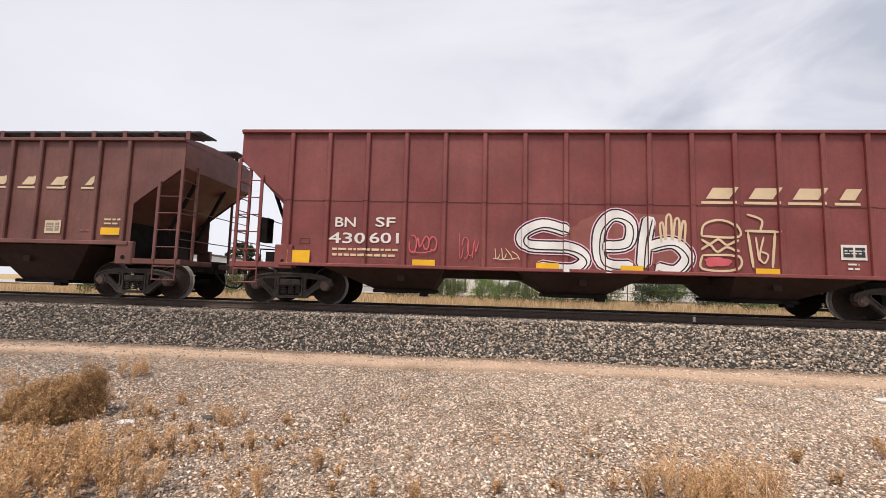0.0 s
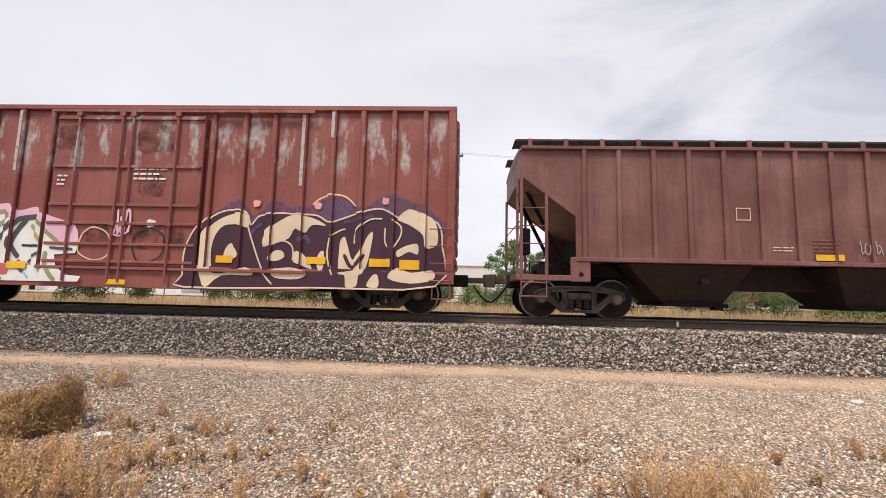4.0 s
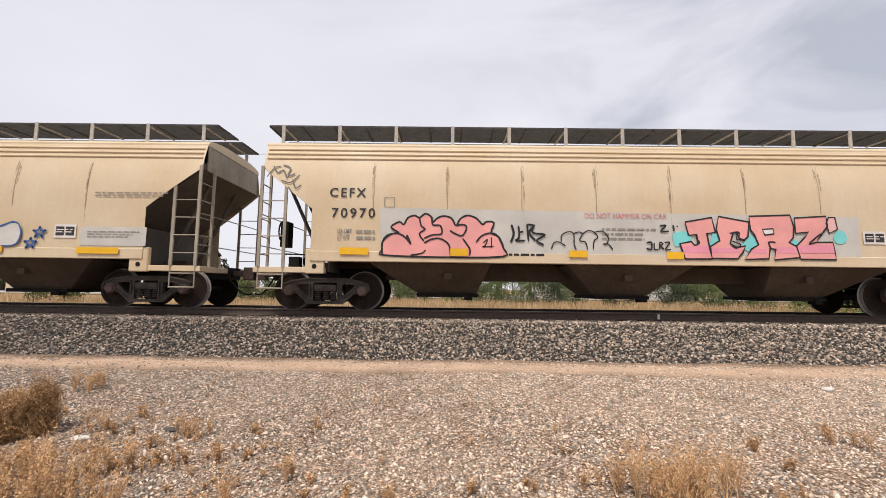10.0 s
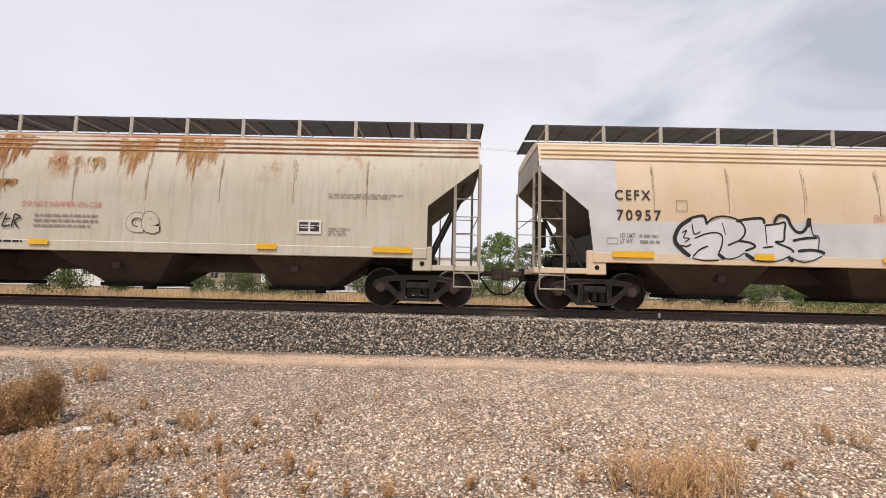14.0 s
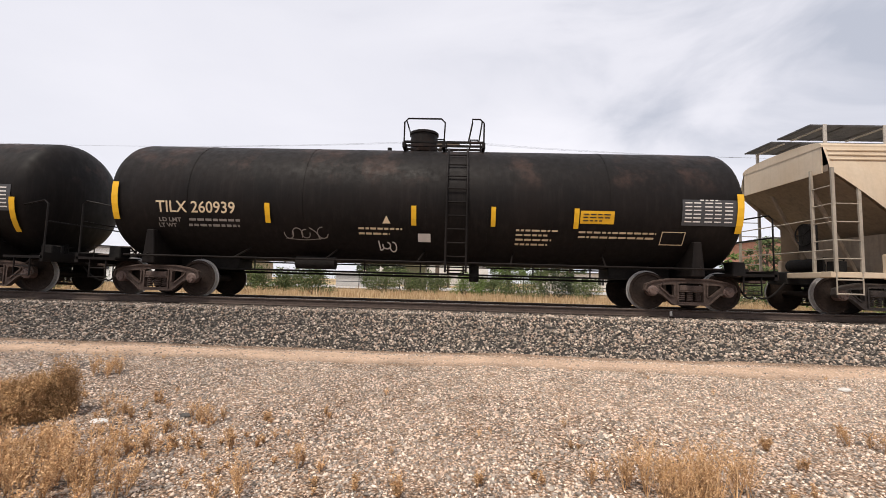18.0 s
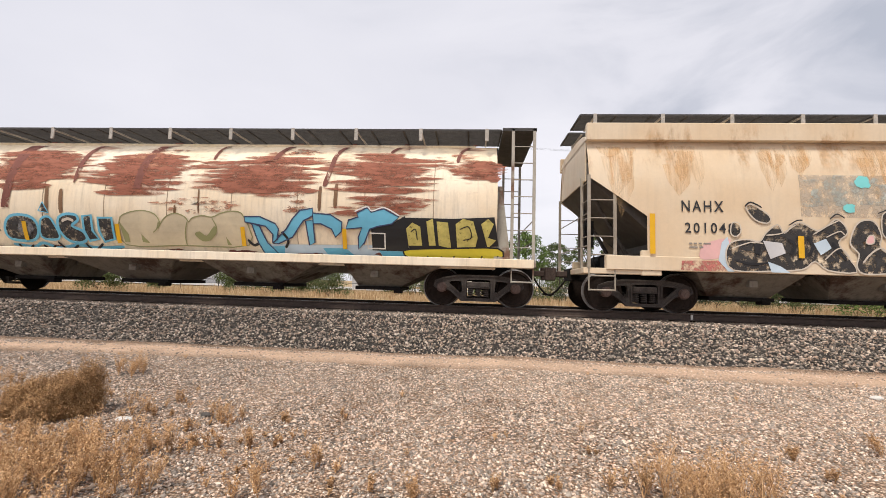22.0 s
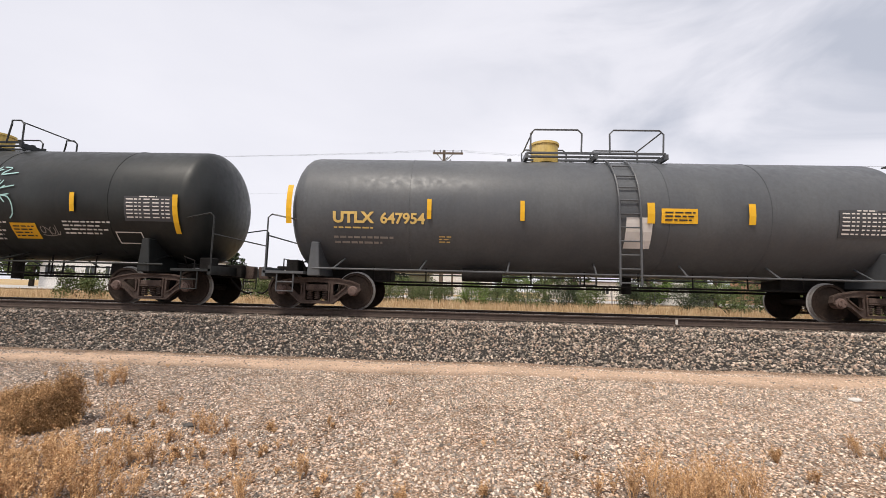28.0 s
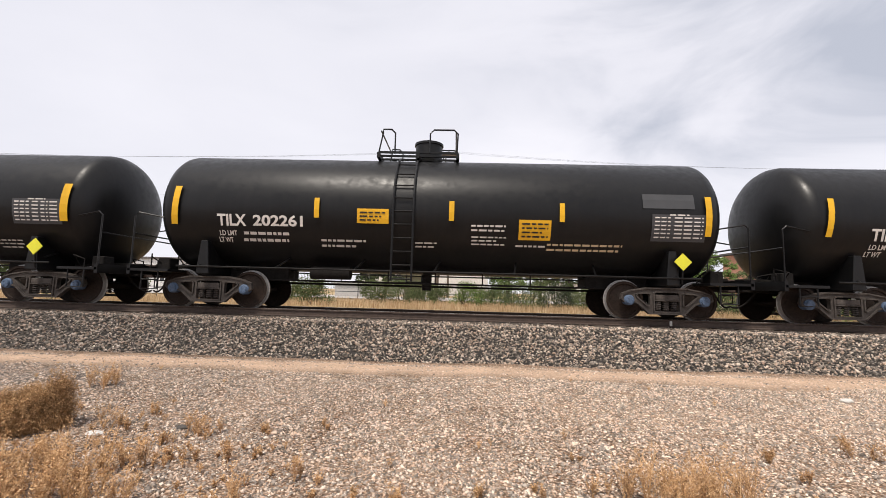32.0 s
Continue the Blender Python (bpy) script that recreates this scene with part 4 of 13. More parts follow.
def tank(name, label, spec):
    """A tank wagon: turned shell, side rail, ladder, platform with hand rails, dome."""
    p = dict(hl=7.4, r=1.53, zc=2.50, tc=11.15, pitch=15.35, ladder=-0.75, plat=(-1.55, 0.5), dome=-0.3, domemat=None, truck="brown", rail_z=0.98, gear=None, bands=())
    p.update(spec)
    hl, r, zc, mat = p["hl"], p["r"], p["zc"], p["mat"]
    car = rail_car(name, label, "tank car")
    gear = p["gear"] or mat
    head = 0.62
    prof = [(-hl + head * (1 - math.cos(math.pi / 2 * k / 9)), max(0.02, r * math.sin(math.pi / 2 * k / 9))) for k in range(10)]
    full = prof + [(-hl * 0.3, r), (hl * 0.3, r)] + [(-x, q) for x, q in prof[::-1]]
    bm = bmesh.new()
    spin(bm, full, 56, "x")
    for v in bm.verts:
        v.co.z += zc
    part("tank_shell", bm, mat, car, smooth=True)
    for x in p["bands"]:
        bm = bmesh.new()
        spin(bm, [(x - 0.02, r), (x - 0.02, r + 0.008), (x + 0.02, r + 0.008), (x + 0.02, r)], 56, "x")
        for v in bm.verts:
            v.co.z += zc
        part("weld_seam", bm, mat, car, smooth=True)
    rz = p["rail_z"]
    for sy in (-1, 1):
        bm = bmesh.new()
        rod(bm, (-hl + 0.9, sy * 1.5, rz), (hl - 0.9, sy * 1.5, rz), 0.022)
        n = 7
        for k in range(n):
            x = -hl + 1.4 + (2 * hl - 2.8) * k / (n - 1)
            rod(bm, (x, sy * 1.5, rz), (x + 0.12, sy * math.sqrt(max(0, r * r - (rz + 0.28 - zc) ** 2)), rz + 0.28), 0.022)
        part("side_rail", bm, gear, car)
        lx = p["ladder"]
        bm = bmesh.new()
        for x in (lx - 0.24, lx + 0.24):
            pts = [(x, sy * 1.58, 0.75)] + [(x, sy * (r + 0.06) * math.cos(a), zc + (r + 0.06) * math.sin(a)) for a in [0.0, 0.2, 0.4, 0.6, 0.8, 1.0, 1.2]]
            pipe(bm, pts, 0.028, 6)
        for z in [0.8 + 0.32 * k for k in range(10)]:
            a = math.asin(max(-1, min(1, (z - zc) / (r + 0.06))))
            y = sy * max((r + 0.06) * math.cos(a), 0) if z > zc else sy * 1.58
            rod(bm, (lx - 0.24, y, z), (lx + 0.24, y, z), 0.018)
        part("ladder", bm, gear, car)
    zt = zc + r
    x0, x1 = p["plat"]
    for k in range(6):
        bm = bmesh.new()
        y = -0.75 + 0.3 * k
        box(bm, x0, x1, y - 0.03, y + 0.03, zt + 0.05, zt + 0.10)
        part("platform_slat", bm, gear, car)
    for x in (x0, (x0 + x1) / 2, x1):
        bm = bmesh.new()
        box(bm, x - 0.04, x + 0.04, -0.82, 0.82, zt - 0.08, zt + 0.05)
        part("platform_bearer", bm, gear, car)
    hr = p.get("rail_h", 0.68)
    ends = [q[0] + 0.05 for q in p.get("loops", ((x0, x0, 0),))][:1] + [q[1] - 0.05 for q in p.get("loops", ((x1, x1, 0),))][-1:]
    for x in ends:
        bm = bmesh.new()
        rod(bm, (x, -0.78, zt + hr - 0.05), (x, 0.78, zt + hr - 0.05), 0.02)
        part("cross_rail", bm, gear, car)
    for sy in (-1, 1):
        for a, b, s in p.get("loops", ((x0, x0 + 0.42, 1), (x1 - 0.72, x1, 0))):
            bm = bmesh.new()
            y = sy * 0.78
            pts = [(a, y, zt + 0.05), (a + (0.1 if s else 0), y, zt + hr - 0.1), (a + 0.1, y, zt + hr), (b - 0.1, y, zt + hr), (b, y, zt + hr - 0.1), (b + (0.0 if s else -0.02), y, zt + 0.05)]
            pipe(bm, pts, 0.022, 6)
            part("hand_rail", bm, gear, car)
    bm = bmesh.new()
    d = p["dome"]
    spin(bm, [(0.0, 0.37), (0.50, 0.37), (0.51, 0.40), (0.57, 0.40), (0.59, 0.31), (0.63, 0.05)], 24, "z")
    for v in bm.verts:
        v.co.x += d
        v.co.z += zt - 0.02
    part("manway_dome", bm, p["domemat"] or mat, car, smooth=True)
    bm = bmesh.new()
    rod(bm, (d - 0.95, 0, zt - 0.02), (d - 0.95, 0, zt + 0.14), 0.06, 10)
    rod(bm, (d + 0.75, 0.1, zt - 0.02), (d + 0.75, 0.1, zt + 0.12), 0.05, 10)
    part("relief_valve", bm, gear, car)
    for sx in (-1, 1):
        tx = sx * p["tc"] / 2
        bm = bmesh.new()
        prism(bm, [(tx - 0.16, 0.80), (tx + 0.16, 0.80), (tx + 0.085, 1.62), (tx - 0.085, 1.62)], -1.40, 1.40)
        part("saddle", bm, gear, car, bevel=0.02)
        bm = bmesh.new()
        box(bm, *sorted((tx - sx * 1.7, sx * (hl + 0.45))), -0.36, 0.36, 0.72, 1.06)
        part("stub_sill", bm, M_UNDER, car, bevel=0.02)
        bm = bmesh.new()
        box(bm, *sorted((sx * (hl - 0.7), sx * (hl + 0.28))), -1.5, 1.5, 0.84, 0.90)
        box(bm, *sorted((sx * (hl + 0.22), sx * (hl + 0.3))), -1.5, 1.5, 0.76, 0.98)
        part("end_platform", bm, gear, car)
        for sy in (-1, 1):
            bm = bmesh.new()
            pipe(bm, [(sx * (hl + 0.25), sy * 1.45, 0.9), (sx * (hl + 0.25), sy * 1.45, 2.18), (sx * (hl + 0.16), sy * 1.45, 2.26), (sx * (hl - 0.5), sy * 1.38, 2.14)], 0.02)
            part("end_hand_rail", bm, gear, car)
            bm = bmesh.new()
            pipe(bm, [(sx * (hl - 0.05), sy * 1.46, 0.9), (sx * (hl - 0.05), sy * 1.46, 0.42), (sx * (hl - 0.45), sy * 1.46, 0.42), (sx * (hl - 0.45), sy * 1.46, 0.86)], 0.02)
            rod(bm, (sx * (hl - 0.45), sy * 1.46, 0.64), (sx * (hl - 0.05), sy * 1.46, 0.64), 0.018)
            part("sill_step", bm, gear, car)
        bm = bmesh.new()
        rod(bm, (sx * (hl + 0.25), -1.45, 1.75), (sx * (hl + 0.25), 1.45, 1.75), 0.02)
        part("crossover_rail", bm, gear, car)
        rng = random.Random(int(hl * 100) + sx)
        for k in range(6):
            bm = bmesh.new()
            x, y = sx * (hl - rng.uniform(-0.15, 0.45)), rng.uniform(-1.2, 0.4)
            pipe(bm, [(x, y, 0.9), (x, y, 0.9 + rng.uniform(0.12, 0.4)), (x - sx * rng.uniform(0.1, 0.4), y + rng.uniform(-0.3, 0.5), 1.2), (x - sx * 0.35, y + 0.3, 0.9)], 0.018, 5)
            part("brake_pipe", bm, M_UNDER, car)
        bm = bmesh.new()
        box(bm, *sorted((sx * (hl - 0.35), sx * (hl - 0.05))), -0.95, -0.6, 0.9, 1.2)
        part("brake_valve", bm, M_UNDER, car, "dark brake valve box", bevel=0.02)
        for sy in (-1, 1) if p.get("placard") and sx > 0 else ():
            bm = bmesh.new()
            s = 0.20
            c = (sx * (hl - 1.3), sy * 1.46, 1.36)
            q = [(c[0] - s, c[2]), (c[0], c[2] - s), (c[0] + s, c[2]), (c[0], c[2] + s)]
            prism(bm, q, *sorted((sy * 1.50, sy * 1.52)))
            part("placard", bm, p.get("placard", gear), car, p.get("placard_label", "dark empty placard holder"))
            bm = bmesh.new()
            rod(bm, (c[0], sy * 1.49, 1.2), (c[0], sy * 1.44, 0.85), 0.02)
            part("placard_stand", bm, gear, car)
    bm = bmesh.new()
    rod(bm, (-hl + 1.2, -0.55, 0.72), (hl - 1.2, -0.55, 0.72), 0.025)
    rod(bm, (-hl + 1.8, 0.5, 0.66), (hl - 1.8, 0.5, 0.66), 0.03)
    for k in range(9):
        x = -hl + 2.2 + (2 * hl - 4.4) * k / 8
        rod(bm, (x, -0.55, 0.7), (x, -0.55, 1.2), 0.018)
    part("brake_piping", bm, M_UNDER, car)
    bm = bmesh.new()
    spin(bm, [(-0.5, 0.02), (-0.49, 0.16), (0.49, 0.16), (0.5, 0.02)], 14, "x")
    for v in bm.verts:
        v.co.x += p.get("cyl", -2.6)
        v.co.y -= 0.85
        v.co.z += 0.92
    part("brake_reservoir", bm, M_UNDER, car, smooth=True)
    bm = bmesh.new()
    rod(bm, (p["ladder"] + 0.5, 0, zc - r + 0.05), (p["ladder"] + 0.5, 0, 0.55), 0.13, 14)
    part("bottom_outlet", bm, M_UNDER, car)
    put_trucks(car, p["tc"], p["truck"])
    put_couplers(car, hl + 0.1, p["pitch"] / 2)
    return car, (lambda z: -math.sqrt(max(0.05, r * r - (z - zc) ** 2)))


BOX_POSTS = (-7.95, -7.30, -6.54, -5.78, -5.05, -4.33, -3.61, -2.88, -2.08, 2.06, 2.86, 3.60, 4.34, 5.06, 5.78, 6.54, 7.30, 7.95)


def boxcar(name, label, mat, roofmat, tc=12.6, hl=8.05, top=4.95):
    car = rail_car(name, label, "boxcar")
    bm = bmesh.new()
    box(bm, -hl, hl, -1.50, 1.50, 0.95, top - 0.03)
    part("body", bm, mat, car, bevel=0.02)
    for sy in (-1, 1):
        bm = bmesh.new()
        a, b = sorted((sy * 1.505, sy * 1.60))
        box(bm, -hl, hl, a, b, top - 0.06, top + 0.06)
        part("top_chord", bm, mat, car, bevel=0.012)
        bm = bmesh.new()
        prism(bm, [(-hl, 0.72), (-6.0, 0.72), (-4.4, 0.47), (4.4, 0.47), (6.0, 0.72), (hl, 0.72), (hl, 1.0), (-hl, 1.0)], a, b)
        part("side_sill", bm, mat, car, bevel=0.012)
        for x in BOX_POSTS:
            bm = bmesh.new()
            w = 0.10 if abs(x) > 7.5 else 0.065
            box(bm, x - w, x + w, a, b, 1.0, top - 0.05)
            part("side_post", bm, mat, car, bevel=0.025)
        bm = bmesh.new()
        a2, b2 = sorted((sy * 1.55, sy * 1.64))
        box(bm, -1.85, 1.9, a2, b2, 0.98, 4.72)
        door = part("sliding_door", bm, mat, car, "ribbed sliding plug door with lock rods", bevel=0.015)
        a3, b3 = sorted((sy * 1.64, sy * 1.69))
        for z in (1.08, 1.5, 2.0, 2.45, 3.4, 4.62):
            bm = bmesh.new()
            box(bm, -1.83, 1.88, a3, b3, z - 0.035, z + 0.035)
            part("door_rib", bm, mat, door, bevel=0.01)
        for x in (-1.25, -0.15, 0.12, 1.25):
            bm = bmesh.new()
            rod(bm, (x, sy * 1.70, 0.6), (x, sy * 1.70, 4.75), 0.028)
            for z in (2.0, 4.72):
                box(bm, x - 0.06, x + 0.06, *sorted((sy * 1.66, sy * 1.74)), z - 0.06, z + 0.06)
            part("lock_rod", bm, mat, door)
        for z in (0.93, 4.82):
            bm = bmesh.new()
            box(bm, -2.0, 4.6, *sorted((sy * 1.6, sy * 1.68)), z - 0.035, z + 0.035)
            part("door_track", bm, mat, car, bevel=0.008)
    arch = [(-1.6, top), (-0.8, top + 0.09), (0, top + 0.13), (0.8, top + 0.09), (1.6, top)]
    for k in range(28):
        x0, x1 = -hl + 2 * hl * k / 28, -hl + 2 * hl * (k + 1) / 28 - 0.02
        bm = bmesh.new()
        for (y0, z0), (y1, z1) in zip(arch, arch[1:]):
            bm.faces.new([bm.verts.new(q) for q in ((x0, y0, z0), (x1, y0, z0 + 0.02), (x1, y1, z1 + 0.02), (x0, y1, z1))])
        bmesh.ops.remove_doubles(bm, verts=bm.verts, dist=1e-4)
        part("roof_panel", bm, roofmat, car)
    for sx in (-1, 1):
        for k in range(9):
            z = 1.25 + k * 0.42
            bm = bmesh.new()
            rod(bm, (sx * (hl - 0.03), -1.48, z), (sx * (hl - 0.03), 1.48, z), 0.10, 8)
            part("end_corrugation", bm, mat, car, smooth=True)
        for sy in (-1, 1):
            bm = bmesh.new()
            y = sy * 1.66
            for z in [0.8 + 0.4 * k for k in range(4)]:
                pipe(bm, [(sx * (hl - 0.08), y - sy * 0.06, z), (sx * (hl - 0.1), y, z), (sx * (hl - 0.55), y, z), (sx * (hl - 0.57), y - sy * 0.06, z)], 0.014)
            part("grab_iron", bm, mat, car)
            bm = bmesh.new()
            pipe(bm, [(sx * (hl - 0.1), sy * 1.57, 0.75), (sx * (hl - 0.1), sy * 1.57, 0.38), (sx * (hl - 0.5), sy * 1.57, 0.38), (sx * (hl - 0.5), sy * 1.57, 0.75)], 0.02)
            part("sill_step", bm, mat, car)
        bm = bmesh.new()
        box(bm, *sorted((sx * 4.5, sx * (hl + 0.35))), -0.36, 0.36, 0.70, 1.0)
        part("draft_sill", bm, M_UNDER, car)
    bm = bmesh.new()
    box(bm, -hl + 1, hl - 1, -0.28, 0.28, 0.62, 0.95)
    for k in range(7):
        x = -4.5 + 1.5 * k
        box(bm, x - 0.06, x + 0.06, -1.45, 1.45, 0.72, 0.95)
    rod(bm, (-5, -0.6, 0.5), (5, -0.6, 0.52), 0.025)
    part("underframe", bm, M_UNDER, car)
    put_trucks(car, tc, "iron")
    put_couplers(car, hl + 0.2, 9.1)
    return car, side_flat(1.505)


# ---- the train, from its leading car back ----
P_RED = paint("oxide_red_paint", (0.18, 0.042, 0.040), (0.245, 0.070, 0.064), 0.25, streak=0.3)
P_BROWN = paint("brown_hopper_paint", (0.135, 0.052, 0.044), (0.205, 0.087, 0.073), 0.3, streak=0.45)
P_BROWN2 = paint("brown_hopper_paint_faded", (0.16, 0.058, 0.05), (0.25, 0.12, 0.104), 0.3, streak=0.65)
P_MAROON = paint("maroon_hopper_paint", (0.19, 0.058, 0.052), (0.25, 0.094, 0.084), 0.18, streak=0.2)
P_MAROON_TOP = paint("maroon_roof_paint", (0.20, 0.065, 0.06), (0.24, 0.09, 0.08), 0.2, streak=0.2)
P_BOX = paint("boxcar_red_paint", (0.24, 0.062, 0.05), (0.30, 0.10, 0.082), 0.3, rust=0.42, rust_col=(0.50, 0.44, 0.42), rust_band=(3.4, 4.75), rust_scale=1.9, rust_stretch=(1.6, 1, 0.55), streak=0.3, rust_wave=0.07, rust_step=0.735)
P_BOXROOF = paint("boxcar_roof_paint", (0.45, 0.42, 0.40), None, 0.3)
P_CREAM = paint("pale_cream_paint", (0.60, 0.535, 0.41), (0.64, 0.585, 0.48), 0.06, grain=0.3, rust=0.16, rust_col=(0.38, 0.24, 0.14), rust_band=(3.85, 4.3), streak=0.12)
P_BEIGE = paint("beige_hopper_paint", (0.60, 0.465, 0.30), (0.66, 0.545, 0.39), 0.05, streak=0.06, grain=0.3)
P_BEIGE2 = paint("warm_beige_hopper_paint", (0.64, 0.485, 0.315), (0.69, 0.56, 0.41), 0.05, streak=0.06, grain=0.3)
P_TAN = paint("dusty_tan_hopper_paint", (0.53, 0.41, 0.28), (0.58, 0.48, 0.36), 0.10, streak=0.14, grain=0.4)
P_ITF = paint("pale_tan_rusted_paint", (0.52, 0.46, 0.36), (0.57, 0.52, 0.43), 0.1, grain=0.3, rust=0.30, rust_col=(0.40, 0.17, 0.055), rust_band=(3.0, 3.6), rust_scale=1.0, rust_stretch=(1.0, 1, 0.8), rust_step=1.74, streak=0.3)
P_ROOFRUST = paint("rusted_pale_roof", (0.55, 0.46, 0.35), (0.58, 0.48, 0.36), 0.1, grain=0.4, rust=0.95, rust_col=(0.45, 0.18, 0.055), rust_scale=0.8, rust_stretch=(0.7, 1, 1.0), streak=0.3)
P_NAHX = paint("yellowed_cream_paint", (0.70, 0.54, 0.36), (0.74, 0.62, 0.46), 0.05, grain=0.3, rust=0.32, rust_col=(0.60, 0.38, 0.20), rust_band=(3.3, 4.3), rust_stretch=(1.2, 1, 0.4), streak=0.12)
P_RUSTY = paint("cream_paint_peeled_to_rust", (0.84, 0.69, 0.49), (0.86, 0.77, 0.62), 0.1, grain=0.4, rust=0.30, rust_col=(0.42, 0.19, 0.11), rust_band=(2.75, 4.2), rust_scale=1.0, rust_stretch=(0.5, 1, 2.4), rust_step=1.65, rust_wave=0.07, streak=0.35)
P_SRIX = paint("beige_paint_with_rust_streaks", (0.70, 0.52, 0.34), (0.74, 0.61, 0.45), 0.08, grain=0.5, rust=0.36, rust_col=(0.33, 0.16, 0.075), rust_band=(2.9, 3.75), rust_scale=2.0, rust_stretch=(1.7, 1, 0.55), rust_step=0.8, rust_wave=0.05, streak=0.35, post_step=0.8, post_off=7.31)
P_SRIXW = paint("white_paint_with_rust_stains", (0.63, 0.61, 0.57), (0.69, 0.67, 0.63), 0.04, grain=0.3, rust=0.8, rust_col=(0.48, 0.24, 0.10), rust_band=(3.28, 3.78), rust_scale=1.3, rust_stretch=(0.9, 1, 2.6), rust_step=1.6, rust_wave=0.06, streak=0.08)
# U_DARK, U_BROWN, U_TAN: grimy bays, colour darkened further for under-car shade.
U_DARK = paint("shaded_grimy_bays", (0.035, 0.028, 0.023), (0.06, 0.047, 0.037), 0.5, spec=0.2, streak=0.5, rough=0.7)
U_BROWN = paint("shaded_grimy_brown_bays", (0.036, 0.021, 0.018), (0.06, 0.035, 0.029), 0.5, rough=0.75, spec=0.2)
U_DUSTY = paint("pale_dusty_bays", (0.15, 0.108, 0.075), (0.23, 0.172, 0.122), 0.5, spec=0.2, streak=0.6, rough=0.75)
U_TAN = paint("shaded_dusty_bays", (0.07, 0.05, 0.036), (0.118, 0.09, 0.066), 0.5, spec=0.2, streak=0.6, rough=0.75)
U_GREY = paint("grey_rusty_bays", (0.20, 0.18, 0.15), (0.30, 0.275, 0.23), 0.45, spec=0.2, rust=0.4, rust_col=(0.07, 0.032, 0.02), streak=0.6, rough=0.75)
T_BLACK = paint("black_tank_paint", (0.005, 0.005, 0.0055), (0.008, 0.008, 0.0085), 0.04, streak=0.1, rough=0.38, spec=0.3)
T_DULL = paint("sooty_black_tank_paint", (0.007, 0.0058, 0.0055), (0.012, 0.009, 0.008), 0.06, rust=0.4, rust_col=(0.05, 0.030, 0.024), rust_band=(2.9, 4.3), rust_scale=0.7, streak=0.25, rough=0.55, spec=0.13)
T_GREENB = paint("dark_green_black_tank_paint", (0.010, 0.012, 0.012), (0.026, 0.029, 0.028), 0.08, streak=0.3, rough=0.42, spec=0.35)
T_GREY = paint("grey_tank_paint", (0.075, 0.080, 0.088), (0.10, 0.105, 0.11), 0.1, streak=0.3, rough=0.45)
P_DOMEY = paint("yellow_dome_paint", (0.62, 0.42, 0.06), (0.7, 0.52, 0.2), 0.2)
P_PLACARD = decal("placard_yellow", (0.75, 0.72, 0.05))

M_SEAM = metal_mat("dirty_weld_seam", (0.36, 0.28, 0.20), (0.50, 0.40, 0.29), 0.8)
U_RUSTY = paint("rusty_brown_bays", (0.20, 0.13, 0.08), (0.29, 0.20, 0.135), 0.45, spec=0.2, rust=0.6, rust_col=(0.06, 0.03, 0.018), streak=0.6, rough=0.75)
U_LIGHTEND = paint("pale_grey_end_sheet", (0.20, 0.197, 0.18), (0.27, 0.265, 0.245), 0.2, streak=0.4)
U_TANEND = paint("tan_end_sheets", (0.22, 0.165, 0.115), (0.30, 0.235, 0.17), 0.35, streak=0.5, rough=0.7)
P_ENDPOST = paint("worn_pale_grey_posts", (0.40, 0.37, 0.31), (0.50, 0.47, 0.41), 0.3, rust=0.3, streak=0.4)
# End panels: a greyer, darker beige than the sides.
P_ENDBEIGE = paint("dark_beige_end", (0.30, 0.25, 0.185), (0.38, 0.33, 0.26), 0.35, streak=0.5)
P_RUNGS = paint("worn_tan_ladder_steel", (0.30, 0.26, 0.205), (0.42, 0.37, 0.30), 0.4, streak=0.3)
# End slope sheets and braces: shade below the slope mixed into this colour.
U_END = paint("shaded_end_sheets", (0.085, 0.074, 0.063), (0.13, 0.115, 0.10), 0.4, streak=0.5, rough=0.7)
R8 = [-7.2 + 0.8 * k for k in range(19)]
R174 = [-6.09 + 1.74 * k for k in range(8)]
CARS = {}


def place(key, made_car, x):
    car, side = made_car
    CARS[key] = (car, side, x)


P_WALKPOST = metal_mat("pale_grey_walkway_posts", (0.40, 0.37, 0.33), (0.56, 0.52, 0.47), 0.7)
CEF = dict(bracket=P_WALKPOST, walk_in=0.12, post_w=0.042, style="smooth", hl=8.75, top=4.0, sill=1.36, sill_h=0.22, zs1=3.35, xs=7.53, zs2=2.37, tc=14.6, ribs=R174, walk_z=4.58, walk_n=13, under=U_TAN, endmat=U_END, endpanel=P_ENDBEIGE, rungs=P_RUNGS, seam_z=2.36)

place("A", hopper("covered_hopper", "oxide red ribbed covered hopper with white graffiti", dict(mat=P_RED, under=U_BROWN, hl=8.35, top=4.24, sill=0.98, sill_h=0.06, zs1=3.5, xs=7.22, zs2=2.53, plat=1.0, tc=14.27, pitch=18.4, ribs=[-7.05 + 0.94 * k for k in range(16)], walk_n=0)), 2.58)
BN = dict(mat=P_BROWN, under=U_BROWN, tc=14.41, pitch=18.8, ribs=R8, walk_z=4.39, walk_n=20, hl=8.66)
place("B", hopper("covered_hopper", "brown ribbed covered hopper with pale lettering", dict(BN)), -15.91)
place("C", hopper("covered_hopper", "faded brown ribbed covered hopper with dark streaks", dict(BN, mat=P_BROWN2)), -34.94)
place("D", boxcar("boxcar", "faded red boxcar with peeling paint and graffiti", P_BOX, P_BOXROOF), -53.2)
